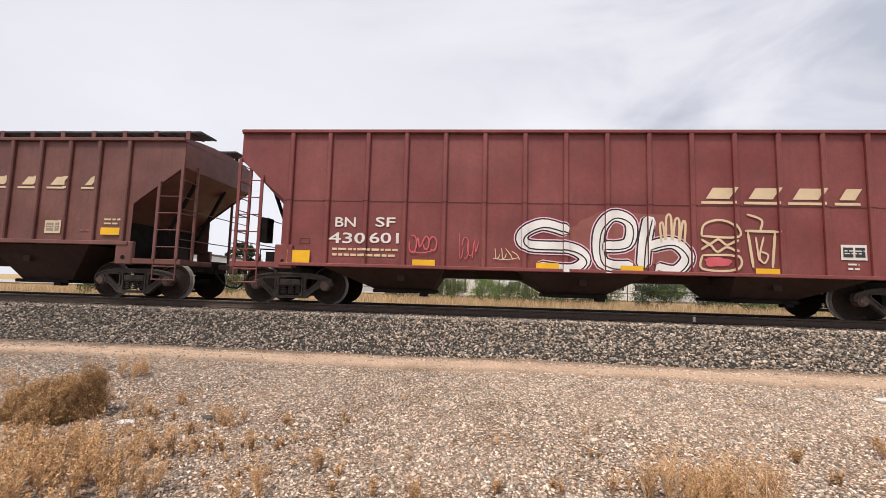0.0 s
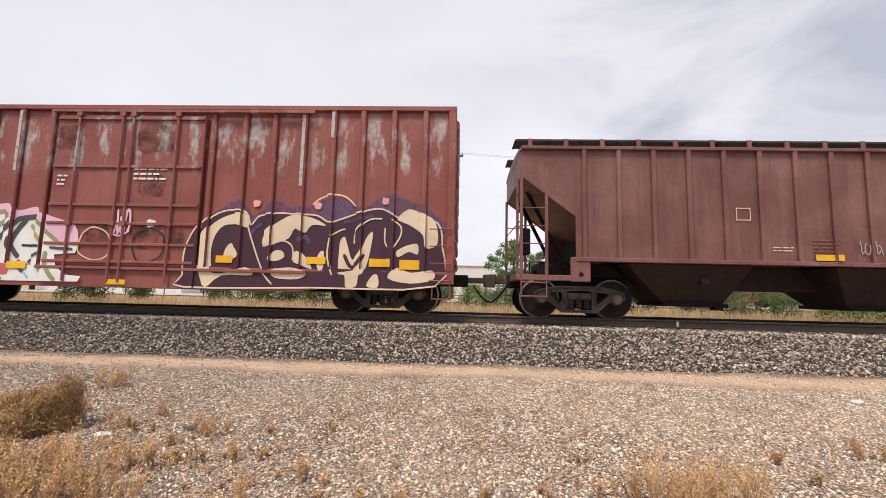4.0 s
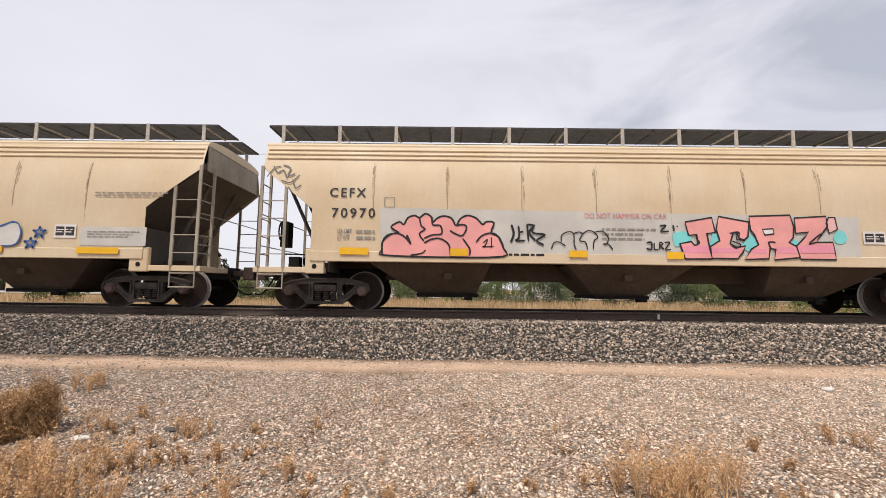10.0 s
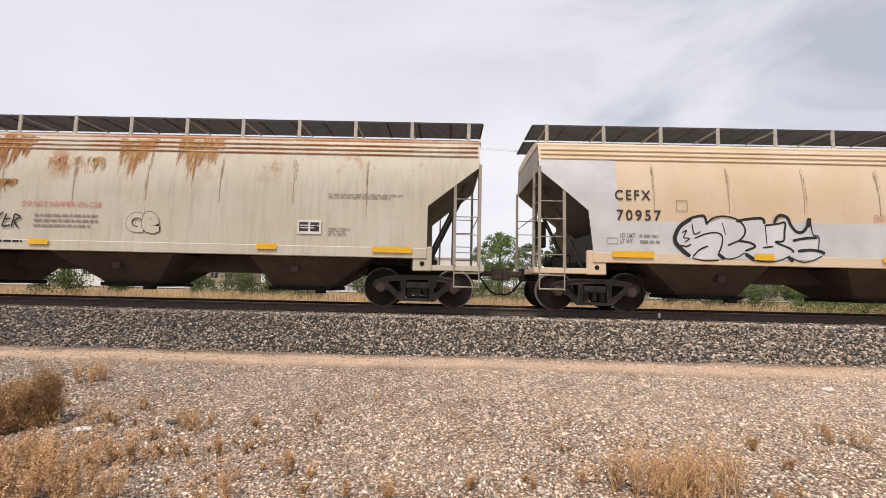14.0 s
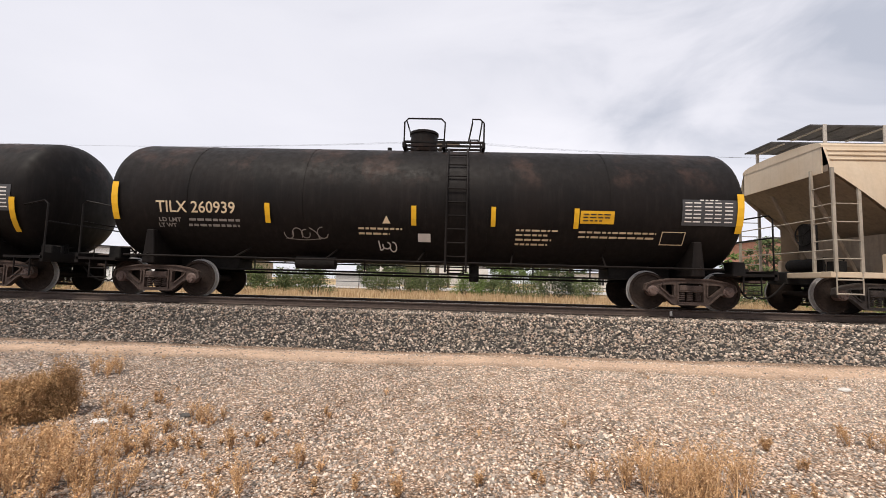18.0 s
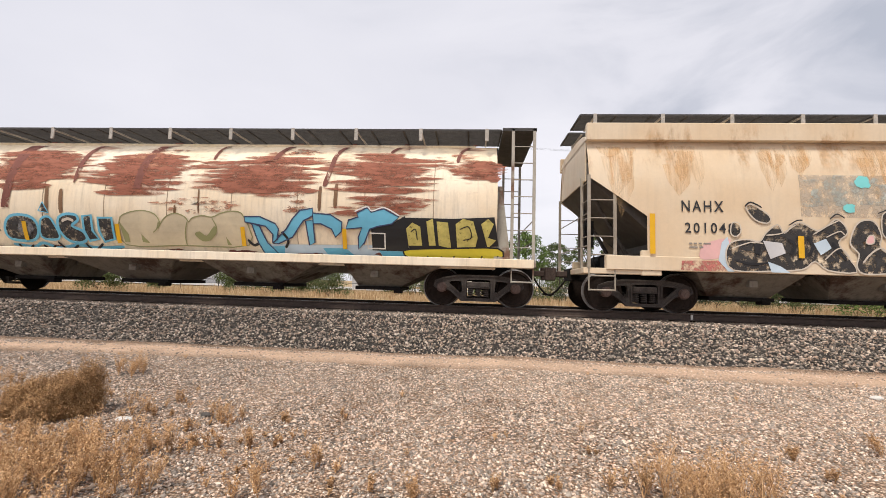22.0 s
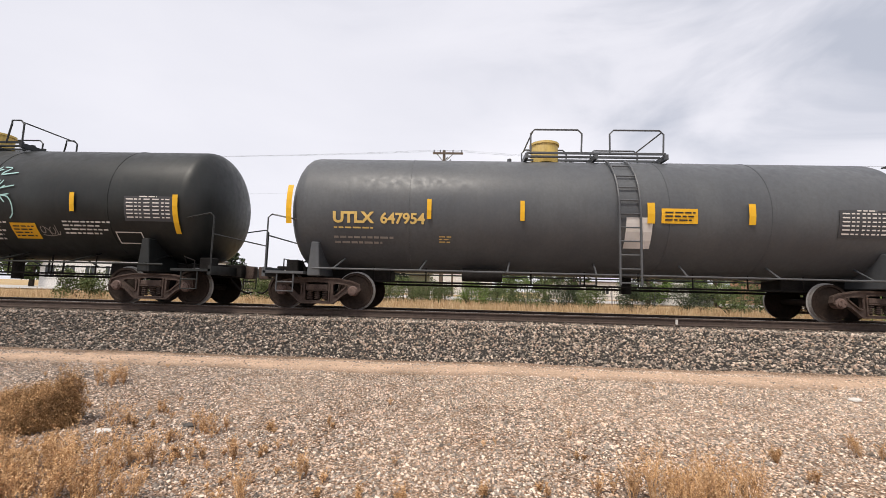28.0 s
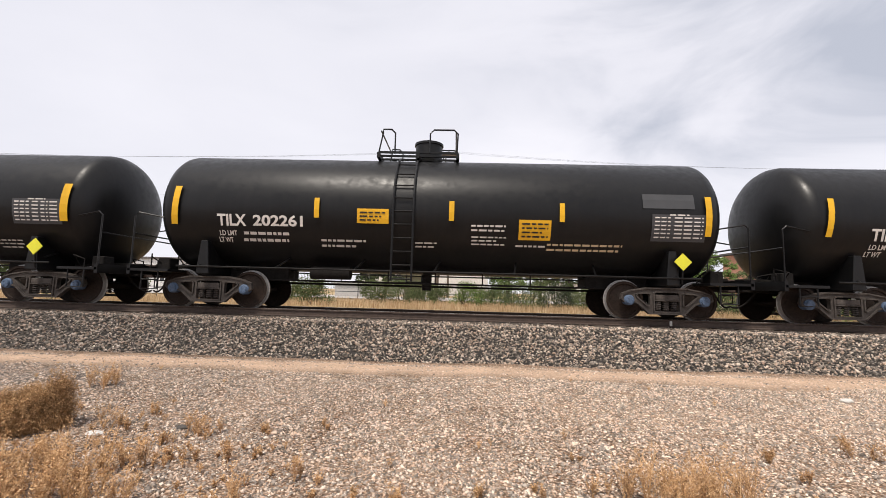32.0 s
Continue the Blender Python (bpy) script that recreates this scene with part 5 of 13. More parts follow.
place("E", hopper("covered_hopper", "maroon smooth-sided covered hopper with turquoise graffiti", dict(CEF, bracket=P_MAROON, endmat=P_MAROON, endpanel=P_MAROON, rungs=P_MAROON, mat=P_MAROON, roofmat=P_MAROON_TOP, under=U_BROWN, hl=8.42, top=4.05, sill=1.48, sill_h=0.18, zs1=3.0, xs=7.35, zs2=1.75, tc=14.44, pitch=18.4, ribs=[], walk_z=4.6, walk_n=17, beads=(3.95,))), -71.03)
place("F", hopper("covered_hopper", "pale cream covered hopper with blue and white graffiti", dict(CEF, mat=P_CREAM, under=U_DARK, hl=8.42, top=3.98, sill=1.08, sill_h=0.2, sill_x=8.45, zs1=2.8, xs=7.05, zs2=1.6, plat=0.98, tc=13.75, pitch=18.4, seam_z=1.3, ribmat=P_CREAM, seam_r=0.012, ribs=[-5.55 + 1.85 * k for k in range(7)], walk_z=4.6, walk_n=11)), -89.38)
place("G", hopper("covered_hopper", "beige covered hopper with pink graffiti on a pale band", dict(CEF, mat=P_BEIGE)), -107.8)
place("H", hopper("covered_hopper", "beige covered hopper with red and blue graffiti", dict(CEF, mat=P_BEIGE)), -126.77)
place("I", hopper("covered_hopper", "beige and pale grey covered hopper with outline graffiti", dict(CEF, mat=P_BEIGE2)), -145.6)
place("J", hopper("covered_hopper", "pale tan covered hopper with rust running from the roof", dict(CEF, mat=P_ITF, roofmat=P_ROOFRUST)), -164.5)
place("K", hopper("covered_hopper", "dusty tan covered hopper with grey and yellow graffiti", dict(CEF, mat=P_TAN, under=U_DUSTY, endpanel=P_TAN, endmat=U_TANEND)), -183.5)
LT = dict(hl=7.95, r=1.54, zc=2.50, tc=13.06, pitch=17.3, mat=T_DULL, ladder=0.9, plat=(-0.5, 1.55), dome=-0.05, loops=((-0.5, 0.55, 0), (1.15, 1.55, 1)), bands=(-5.6, -2.8, 0.15, 1.65, 4.5))
place("L", tank("tank_car", "sooty black tank car with yellow marks", dict(LT)), -201.74)
place("M", tank("tank_car", "sooty black tank car with pale lettering", dict(LT, ladder=-0.9, plat=(-1.55, 0.5), dome=0.35, loops=((-1.55, -1.15, 1), (-0.45, 0.6, 0)))), -219.03)
place("N", hopper("covered_hopper", "short yellowed cream hopper with worn graffiti", dict(CEF, endpanel=P_NAHX, mat=P_NAHX, under=U_GREY, bays="short", hl=6.68, top=4.1, sill=1.27, sill_h=0.3, sill_x=6.3, zs1=3.1, xs=5.4, zs2=2.2, tc=10.5, pitch=14.9, ribs=[], walk_z=4.78, walk_n=9, beads=(), band=(4.0, 4.42), truck="iron")), -235.4)
place("O", hopper("covered_hopper", "round-sided cream hopper peeled to rust with blue graffiti", dict(CEF, endmat=U_LIGHTEND, mat=P_RUSTY, under=U_GREY, style="round", bays="four", hl=7.6, top=4.10, ridge=0.05, sill=1.12, sill_h=0.18, sill_x=8.45, zs1=1.0, xs=7.6, zs2=0.9, tc=14.42, pitch=18.4, seam_z=1.2, ribs=[-7.1 + 1.65 * k for k in range(9)], walk_z=4.33, walk_n=10, walk_out=1.26, gear=P_ENDPOST, beads=())), -251.77)
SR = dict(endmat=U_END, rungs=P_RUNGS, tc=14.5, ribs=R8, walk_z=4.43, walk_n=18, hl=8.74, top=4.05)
place("P", hopper("covered_hopper", "rust-streaked beige ribbed covered hopper", dict(SR, mat=P_SRIX, under=U_RUSTY)), -270.3)
place("Q", hopper("covered_hopper", "white ribbed covered hopper with rust stains", dict(SR, rungs=P_SRIXW, mat=P_SRIXW, under=U_GREY, walk_n=11, tc=14.2)), -289.35)
place("R", tank("tank_car", "grey tank car with yellow lettering", dict(hl=7.55, mat=T_GREY, tc=13.3, pitch=17.2, ladder=0.75, plat=(-1.5, 2.0), dome=-0.9, domemat=P_DOMEY, loops=((-1.4, -0.1, 0), (0.6, 1.95, 0)), bands=(-4.4, 1.7, 4.0))), -307.27)
ST = dict(hl=7.04, mat=T_BLACK, placard=P_PLACARD, placard_label="yellow diamond hazard placard", truck="blue")
place("S", tank("tank_car", "dark tank car with a yellow dome and scrawled tags", dict(ST, mat=T_GREENB, zc=2.62, ladder=0.38, plat=(-0.75, 1.4), dome=-0.25, domemat=P_DOMEY, loops=((-0.75, 0.3, 0), (0.95, 1.4, 1)), truck="brown", placard=None, bands=(-3.8, -1.0, 1.5, 4.6))), -323.7)
place("T", tank("tank_car", "black tank car with yellow placards", dict(ST, dome=0.3)), -339.24)
place("U", tank("tank_car", "black tank car with white lettering", dict(ST)), -354.59)
place("V", tank("tank_car", "black tank car at the end of the visible train", dict(ST, dome=0.3)), -369.99)


# ---- lettering, signs and sprayed paint on the car sides ----
GLYPHS = {}


def glyphs(word, fat=0.0, slant=0.0, gap=1.0):
    """Flat outline letters of the built-in font, scaled to a unit box."""
    key = (word, fat, slant, gap)
    if word == "M":
        t, d = 0.24 + 0.55 * max(0.0, fat), 1.1 * max(0.0, fat)
        pts = [(0, 0), (t, 0), (t, 0.50 - d), (0.5, 0.16 - 0.5 * d), (1 - t, 0.50 - d), (1 - t, 0), (1, 0), (1, 1), (1 - t * 0.7, 1), (0.5, 0.56 + 0.5 * d), (t * 0.7, 1), (0, 1)]
        return pts, [(0, 1, 2, 11), (2, 10, 11), (2, 3, 9, 10), (3, 4, 8, 9), (4, 7, 8), (4, 5, 6, 7)], 1.0
    if key not in GLYPHS:
        c = bpy.data.curves.new("letters", "FONT")
        c.body, c.offset, c.shear, c.resolution_u = word, fat, slant, 3
        c.space_character = gap
        ob = bpy.data.objects.new("letters", c)
        me = bpy.data.meshes.new_from_object(ob)
        pts = [(v.co.x, v.co.y) for v in me.vertices]
        faces = [tuple(p.vertices) for p in me.polygons]
        bpy.data.objects.remove(ob)
        bpy.data.meshes.remove(me)
        bpy.data.curves.remove(c)
        x0, x1 = min(p[0] for p in pts), max(p[0] for p in pts)
        y0, y1 = min(p[1] for p in pts), max(p[1] for p in pts)
        GLYPHS[key] = ([((x - x0) / (x1 - x0), (y - y0) / (y1 - y0)) for x, y in pts], faces, (x1 - x0) / (y1 - y0))
    return GLYPHS[key]


ALONG = {"K": 0.16}


def on_side(key, name, pts, faces, mat, layer=0, label="", even=False):
    """Lay a flat figure (u, z) on the near side of a car, following its curve and its posts."""
    car, side, _ = CARS[key]
    bm = bmesh.new()
    pts = [(u + ALONG.get(key, 0.0), z) for u, z in pts]
    vs = [bm.verts.new((u, 0, z)) for u, z in pts]
    for f in faces:
        try:
            bm.faces.new([vs[i] for i in f])
        except ValueError:
            pass
    us, zs = [p[0] for p in pts], [p[1] for p in pts]
    LAID[key] = LAID.get(key, 0) + 1
    lift = 0.007 + 0.005 * layer + (0.0 if even else 0.0004 * (LAID[key] % 11))
    ribs = POSTS.get(key, ())
    if min(zs) < LOWEST.get(key, 0):
        bmesh.ops.bisect_plane(bm, geom=bm.verts[:] + bm.edges[:] + bm.faces[:], plane_co=(0, 0, LOWEST[key]), plane_no=(0, 0, 1), dist=1e-5, clear_inner=True)
    cut = [r + s * 0.065 for r in ribs for s in (-1, 1) if min(us) < r + s * 0.065 < max(us)]
    if key == "D":
        cut += [-1.86, 1.91]
    for x in cut:
        bmesh.ops.bisect_plane(bm, geom=bm.verts[:] + bm.edges[:] + bm.faces[:], plane_co=(x, 0, 0), plane_no=(1, 0, 0), dist=1e-5)
    if not ribs:
        z = math.ceil(min(zs) / 0.2) * 0.2
        while z < max(zs):
            bmesh.ops.bisect_plane(bm, geom=bm.verts[:] + bm.edges[:] + bm.faces[:], plane_co=(0, 0, z), plane_no=(0, 0, 1), dist=1e-5)
            z += 0.2
        for v in bm.verts:
            v.co.y = side(v.co.z) - lift
        return part(name, bm, mat, car, label)
    out = bmesh.new()
    for f in bm.faces:
        m = f.calc_center_median()
        y = -1.602 if any(abs(m.x - r) < 0.065 for r in ribs) or (key == "D" and m.z < 1.0) else side(m.z)
        if key == "D" and -1.86 < m.x < 1.91:
            y = -1.645
        out.faces.new([out.verts.new((v.co.x, y - lift, v.co.z)) for v in f.verts])
    bm.free()
    bmesh.ops.remove_doubles(out, verts=out.verts, dist=1e-5)
    return tagged(part(name, out, mat, car, label), kind="stuff" if cut else "")


POSTS, LAID = {}, {}
LOWEST = dict(A=0.93, B=1.34, C=1.34, D=0.50, E=1.31, F=0.90, G=1.15, H=1.15, I=1.15, J=1.15, K=1.15, N=0.99, O=0.96, P=1.34, Q=1.34)


def rect(key, u0, u1, z0, z1, mat, layer=0, name="painted_panel", lean=0.0, label=""):
    return on_side(key, name, [(u0, z0), (u1, z0), (u1 + lean, z1), (u0 + lean, z1)], [(0, 1, 2, 3)], mat, layer, label)


def quad(key, pts, mat, layer=0, name="painted_panel", label=""):
    return on_side(key, name, pts, [tuple(range(len(pts)))], mat, layer, label)


def txt(key, word, u0, u1, z0, z1, mat, layer=2, fat=0.012, name="lettering", gap=1.0):
    pts, faces, _ = glyphs(word, fat, 0.0, gap)
    return on_side(key, name, [(u0 + a * (u1 - u0), z0 + b * (z1 - z0)) for a, b in pts], faces, mat, layer)


def bars(key, u0, u1, z0, z1, rows, mat, layer=2, name="stencil_block"):
    """Lines of writing too small to read."""
    rng = random.Random(int(abs(u0) * 1000) + rows)
    pts, faces = [], []
    h = (z1 - z0) / rows
    for k in range(rows):
        u, z = u0, z1 - (k + 0.78) * h
        end = u1 - (rng.uniform(0, 0.3) * (u1 - u0) if k else 0)
        while u < end:
            w = min(rng.uniform(0.06, 0.2), end - u)
            n = len(pts)
            pts += [(u, z), (u + w, z), (u + w, z + h * 0.4), (u, z + h * 0.4)]
            faces.append((n, n + 1, n + 2, n + 3))
            u += w + 0.035
    return tagged(on_side(key, name, pts, faces, mat, layer), kind="stuff")


def frame_mark(key, u0, u1, z0, z1, mat, w=0.02, layer=2, name="stencil_frame"):
    pts = [(u0, z0), (u1, z0), (u1, z1), (u0, z1), (u0 + w, z0 + w), (u1 - w, z0 + w), (u1 - w, z1 - w), (u0 + w, z1 - w)]
    return on_side(key, name, pts, [(0, 1, 5, 4), (1, 2, 6, 5), (2, 3, 7, 6), (3, 0, 4, 7)], mat, layer)


def plate_sign(key, u0, u1, z0, z1, light=None, dark=None, layer=2):
    """A white inspection stencil with two black boxes."""
    rect(key, u0, u1, z0, z1, light or M_WHITE, layer, "inspection_panel")
    w, h = u1 - u0, z1 - z0
    for a, b in ((0.08, 0.46), (0.54, 0.92)):
        rect(key, u0 + a * w, u0 + b * w, z0 + 0.18 * h, z1 - 0.18 * h, dark or M_BLACKL, layer + 1, "inspection_box")
    bars(key, u0 + 0.12 * w, u0 + 0.9 * w, z0 + 0.35 * h, z1 - 0.3 * h, 2, light or M_WHITE, layer + 2)


def stroke(key, pts, w, mat, layer=6, name="sprayed_line", close=False):
    """A sprayed line along pts."""
    sm = []
    q = pts + [pts[0]] if close else pts
    n = len(q)
    for i in range(n - 1):
        p0, p1, p2, p3 = q[max(0, i - 1)], q[i], q[i + 1], q[min(n - 1, i + 2)]
        for k in range(5):
            t = k / 5
            sm.append(tuple(0.5 * (2 * b + (c - a) * t + (2 * a - 5 * b + 4 * c - d) * t * t + (3 * b - a - 3 * c + d) * t ** 3) for a, b, c, d in zip(p0, p1, p2, p3)))
    sm.append(q[-1])
    v, f = [], []
    for i, p in enumerate(sm):
        a, b = sm[max(0, i - 1)], sm[min(len(sm) - 1, i + 1)]
        d = Vector((b[0] - a[0], b[1] - a[1]))
        d = d.normalized() if d.length > 1e-6 else Vector((1, 0))
        ww = w * (0.5 if 0 < i < len(sm) - 1 else 0.3)
        v += [(p[0] - d.y * ww, p[1] + d.x * ww), (p[0] + d.y * ww, p[1] - d.x * ww)]
        if i:
            f.append((2 * i - 2, 2 * i - 1, 2 * i + 1, 2 * i))
    return on_side(key, name, v, f, mat, layer)


def blob(key, u0, u1, z0, z1, mat, layer=0, seed=1, rough=0.16, name="sprayed_cloud", n=40):
    """An uneven sprayed cloud."""
    rng = random.Random(seed)
    ph = [rng.uniform(0, 6.28) for _ in range(4)]
    cu, cz, a, b = (u0 + u1) / 2, (z0 + z1) / 2, (u1 - u0) / 2, (z1 - z0) / 2
    pts = []
    for i in range(n):
        t = 2 * math.pi * i / n
        k = 1 + rough * (math.sin(3 * t + ph[0]) * 0.5 + math.sin(5 * t + ph[1]) * 0.35 + math.sin(9 * t + ph[2]) * 0.3)
        c, s = math.cos(t), math.sin(t)
        pts.append((cu + a * k * math.copysign(abs(c) ** 0.7, c), cz + b * k * math.copysign(abs(s) ** 0.7, s)))
    pts.append((cu, cz))
    return on_side(key, name, pts, [(i, (i + 1) % n, n) for i in range(n)], mat, layer)


def sprayed(key, word, u0, u1, z0, z1, fill, line, halo=None, seed=1, fat=0.05, edge=0.05, lap=0.14, tilt=5, wild=0.12, slant=0.0, layer=1, shine=None):
    """Big bubble letters: a halo, a heavy outline and a fill, letter by letter."""
    rng = random.Random(seed)
    n = len(word)
    cell = (u1 - u0) / (n - (n - 1) * lap)
    jobs = []
    for i, ch in enumerate(word):
        a = u0 + i * cell * (1 - lap)
        lo, hi = z0 + rng.uniform(-0.02, wild * 0.4) * (z1 - z0), z1 - rng.uniform(-0.02, wild) * (z1 - z0)
        jobs.append((ch, a, a + cell, lo, hi, radians(rng.uniform(-tilt, tilt)), rng.uniform(-0.22, 0.22), rng.uniform(-0.12, 0.12)))
    for k, (ch, a, b, lo, hi, turn, taper, skew) in enumerate(jobs):
        for kind, mat, edges, lay in (("halo", halo, 1.9, 0), ("outline", line, 1.0, 1 + 0.6 * k), ("fill", fill, 0.0, 1.3 + 0.6 * k)):
            if not mat:
                continue
            pts, faces, _ = glyphs(ch, fat + edge * edges, slant)
            cu, cz = (a + b) / 2, (lo + hi) / 2
            grow = edge * edges * (hi - lo) * 1.1
            w, h = (b - a) + 2 * grow, (hi - lo) + 2 * grow
            out = []
            for x, y in pts:
                dx, dz = (x - 0.5) * w * (1 + taper * (y - 0.5)), (y - 0.5) * h * (1 + skew * (x - 0.5) * 2)
                dz += 0.06 * h * math.sin(x * 3.1 + k)
                out.append((cu + dx * math.cos(turn) - dz * math.sin(turn), cz + dx * math.sin(turn) + dz * math.cos(turn)))
            on_side(key, "graffiti_" + kind, out, faces, mat, layer + lay, even=True)


def shape(key, pts, fill, line=None, w=0.04, layer=3, smooth=True):
    """One filled figure of sprayed paint, with rounded or straight edges, and its outline."""
    sm = pts
    if smooth:
        sm, n = [], len(pts)
        for i in range(n):
            p0, p1, p2, p3 = pts[i - 1], pts[i], pts[(i + 1) % n], pts[(i + 2) % n]
            for t in (0.0, 0.33, 0.67):
                sm.append(tuple(0.5 * (2 * b + (c - a) * t + (2 * a - 5 * b + 4 * c - d) * t * t + (3 * b - a - 3 * c + d) * t ** 3) for a, b, c, d in zip(p0, p1, p2, p3)))
    tris = geometry.tessellate_polygon([[Vector((u, z, 0)) for u, z in sm]])
    on_side(key, "graffiti_fill", sm, [tuple(t) for t in tris], fill, layer)
    if line:
        v, f, n = [], [], len(sm)
        for i, p in enumerate(sm):
            a, b = sm[i - 1], sm[(i + 1) % n]
            d = Vector((b[0] - a[0], b[1] - a[1]))
            d = d.normalized() if d.length > 1e-6 else Vector((1, 0))
            v += [(p[0] - d.y * w / 2, p[1] + d.x * w / 2), (p[0] + d.y * w / 2, p[1] - d.x * w / 2)]
            j = (i + 1) % n
            f.append((2 * i, 2 * i + 1, 2 * j + 1, 2 * j))
        on_side(key, "graffiti_outline", v, f, line, layer + 1)


def streaks(key, u0, u1, z0, z1, mat, seed=1, n=40, layer=1, upright=False, thick=0.05):
    """A stain with torn edges: many thin lens-shaped runs, lying or hanging."""
    rng = random.Random(seed)
    pts, faces = [], []
    for _ in range(n):
        if upright:
            c, top = rng.uniform(u0, u1), z1 - abs(rng.gauss(0, 0.12)) * (z1 - z0)
            drop = (z1 - z0) * rng.uniform(0.25, 1.0) * (1 - 0.5 * abs(2 * (c - u0) / (u1 - u0) - 1))
            w = thick * rng.uniform(0.5, 1.6)
            lens = [(c - w, top), (c + w, top - 0.02), (c + w * 0.8, top - drop * 0.6), (c, top - drop), (c - w * 0.8, top - drop * 0.5)]
        else:
            z = z0 + (z1 - z0) * rng.random()
            k = 1 - 0.45 * abs(2 * (z - z0) / (z1 - z0) - 1) ** 2
            c = (u0 + u1) / 2 + rng.gauss(0, 0.13) * (u1 - u0)
            h, w = (u1 - u0) * 0.5 * k * rng.uniform(0.25, 0.95), thick * rng.uniform(0.5, 1.6)
            lens = [(c - h, z), (c - h * 0.4, z - w), (c + h * 0.5, z - w * 0.8), (c + h, z + w * 0.3), (c + h * 0.3, z + w), (c - h * 0.6, z + w * 0.8)]
        m = len(pts)
        pts += lens
        faces.append(tuple(range(m, m + len(lens))))
    return tagged(on_side(key, "rust_stain", pts, faces, mat, layer), kind="stuff")


def scrawl(key, u0, u1, z0, z1, mat, seed=1, w=0.025, n=9, layer=6):
    """A quick sprayed tag that cannot be read: loops, hooks and slashes."""
    rng = random.Random(seed)
    m = max(3, n // 2)
    cw, h = (u1 - u0) / m, z1 - z0
    for i in range(m):
        cu, cz = u0 + (i + 0.5) * cw, z0 + h * rng.uniform(0.4, 0.6)
        a, b = cw * rng.uniform(0.42, 0.68), h * rng.uniform(0.3, 0.5)
        kind = rng.choice("loop hook slash loop wave".split())
        if kind == "loop":
            s, e = rng.uniform(0, 6.28), rng.uniform(3.6, 5.8)
            pts = [(cu + a * math.cos(s + e * k / 7), cz + b * math.sin(s + e * k / 7)) for k in range(8)]
        elif kind == "hook":
            pts = [(cu - a * 0.3, z1), (cu - a * 0.1, cz), (cu, z0 + 0.1 * h), (cu + a * 0.6, z0 + 0.18 * h), (cu + a, cz)]
        elif kind == "slash":
            pts = [(cu - a, z1 - rng.uniform(0, 0.3) * h), (cu + a * 0.4, cz), (cu + a, z0)]
        else:
            pts = [(cu - a, cz - b), (cu - a * 0.4, cz + b), (cu + a * 0.1, cz - b * 0.3), (cu + a, cz + b * 0.8)]
        stroke(key, pts, w, mat, layer, "tag_stroke")
    if rng.random() < 0.6:
        stroke(key, [(u0, z0 + 0.1 * h), ((u0 + u1) / 2, z0), (u1, z0 + 0.2 * h)], w * 0.8, mat, layer, "tag_stroke")


def slash(key, u0, u1, z0, z1, lean=0.0, mat=None, layer=8):
    rect(key, u0, u1, z0, z1, mat or M_YELLOW, layer, "reflector_strip", lean, "yellow reflective strip")


def logo_block(key, cells, z0, z1, mat):
    """The railroad's name, as slanted blocks over underlines."""
    h = z1 - z0
    for u0, u1 in cells:
        rect(key, u0 + 0.1, u1 - 0.16, z0 + 0.32 * h, z1, mat, 2, "logo_block", 0.16)
        rect(key, u0, u1 - 0.05, z0, z0 + 0.16 * h, mat, 2, "logo_underline")


def data_block(key, u0, u1, z0, z1, back=None, mat=None):
    """The tank's test table: a panel ruled into rows and columns of small figures."""
    rect(key, u0 - 0.06, u1 + 0.06, z0 - 0.06, z1 + 0.02, M_TABLE, 1, "table_panel")
    w = u1 - u0
    bars(key, u0 + 0.3 * w, u0 + 0.7 * w, z1 - 0.02, z1 + 0.05, 1, mat or M_WHITE)
    for k in range(6):
        zz = z0 + (z1 - z0) * k / 6
        for a, b in ((0.0, 0.34), (0.40, 0.56), (0.60, 0.76), (0.80, 0.99)):
            bars(key, u0 + a * w, u0 + b * w, zz, zz + (z1 - z0) / 7.2, 1, mat or M_WHITE)


def chalk_mark(key, pts):
    """Chalk on a hopper bay, standing just off its sloped plate."""
    bm = bmesh.new()
    pipe(bm, [(u, -0.62 - 0.76 * (z - 0.40) / 0.92 - 0.012, z) for u, z in pts], 0.018, 4)
    part("chalk_mark", bm, M_GREYL, CARS[key][0])


# the marks of each car, in metres from its middle and over the rail
POSTS.update({k: R8 for k in "BCPQ"})
POSTS["A"] = [-7.05 + 0.94 * k for k in range(16)]
POSTS["D"] = BOX_POSTS

G_WHITE = decal("spray_white", (0.78, 0.77, 0.75), 0.5, 0.12)
G_BLACK = decal("spray_black", (0.02, 0.02, 0.022), 0.5, 0.15)
G_PINK = decal("spray_pink", (0.80, 0.36, 0.34), 0.5, 0.1)
G_HOTPINK = decal("spray_hot_pink", (0.78, 0.30, 0.40), 0.5, 0.1)
G_PALEPINK = decal("spray_pale_pink", (0.78, 0.47, 0.58), 0.5, 0.3, (0.7, 0.5, 0.62))
G_TEAL = decal("spray_turquoise", (0.20, 0.62, 0.62), 0.5, 0.1)
G_RED = decal("spray_red", (0.45, 0.035, 0.05), 0.5, 0.2)
G_CRIMSON = decal("spray_crimson", (0.55, 0.10, 0.12), 0.5, 0.25, (0.65, 0.3, 0.28))
G_BLUE = decal("spray_blue", (0.05, 0.12, 0.32), 0.5, 0.15)
G_SKY = decal("spray_sky_blue", (0.16, 0.48, 0.66), 0.5, 0.2)
G_PALEBLUE = decal("spray_pale_blue", (0.55, 0.66, 0.75), 0.5, 0.2)
G_NAVY = decal("spray_navy", (0.05, 0.06, 0.13), 0.5, 0.2)
G_YEL = decal("spray_yellow", (0.78, 0.66, 0.06), 0.5, 0.15)
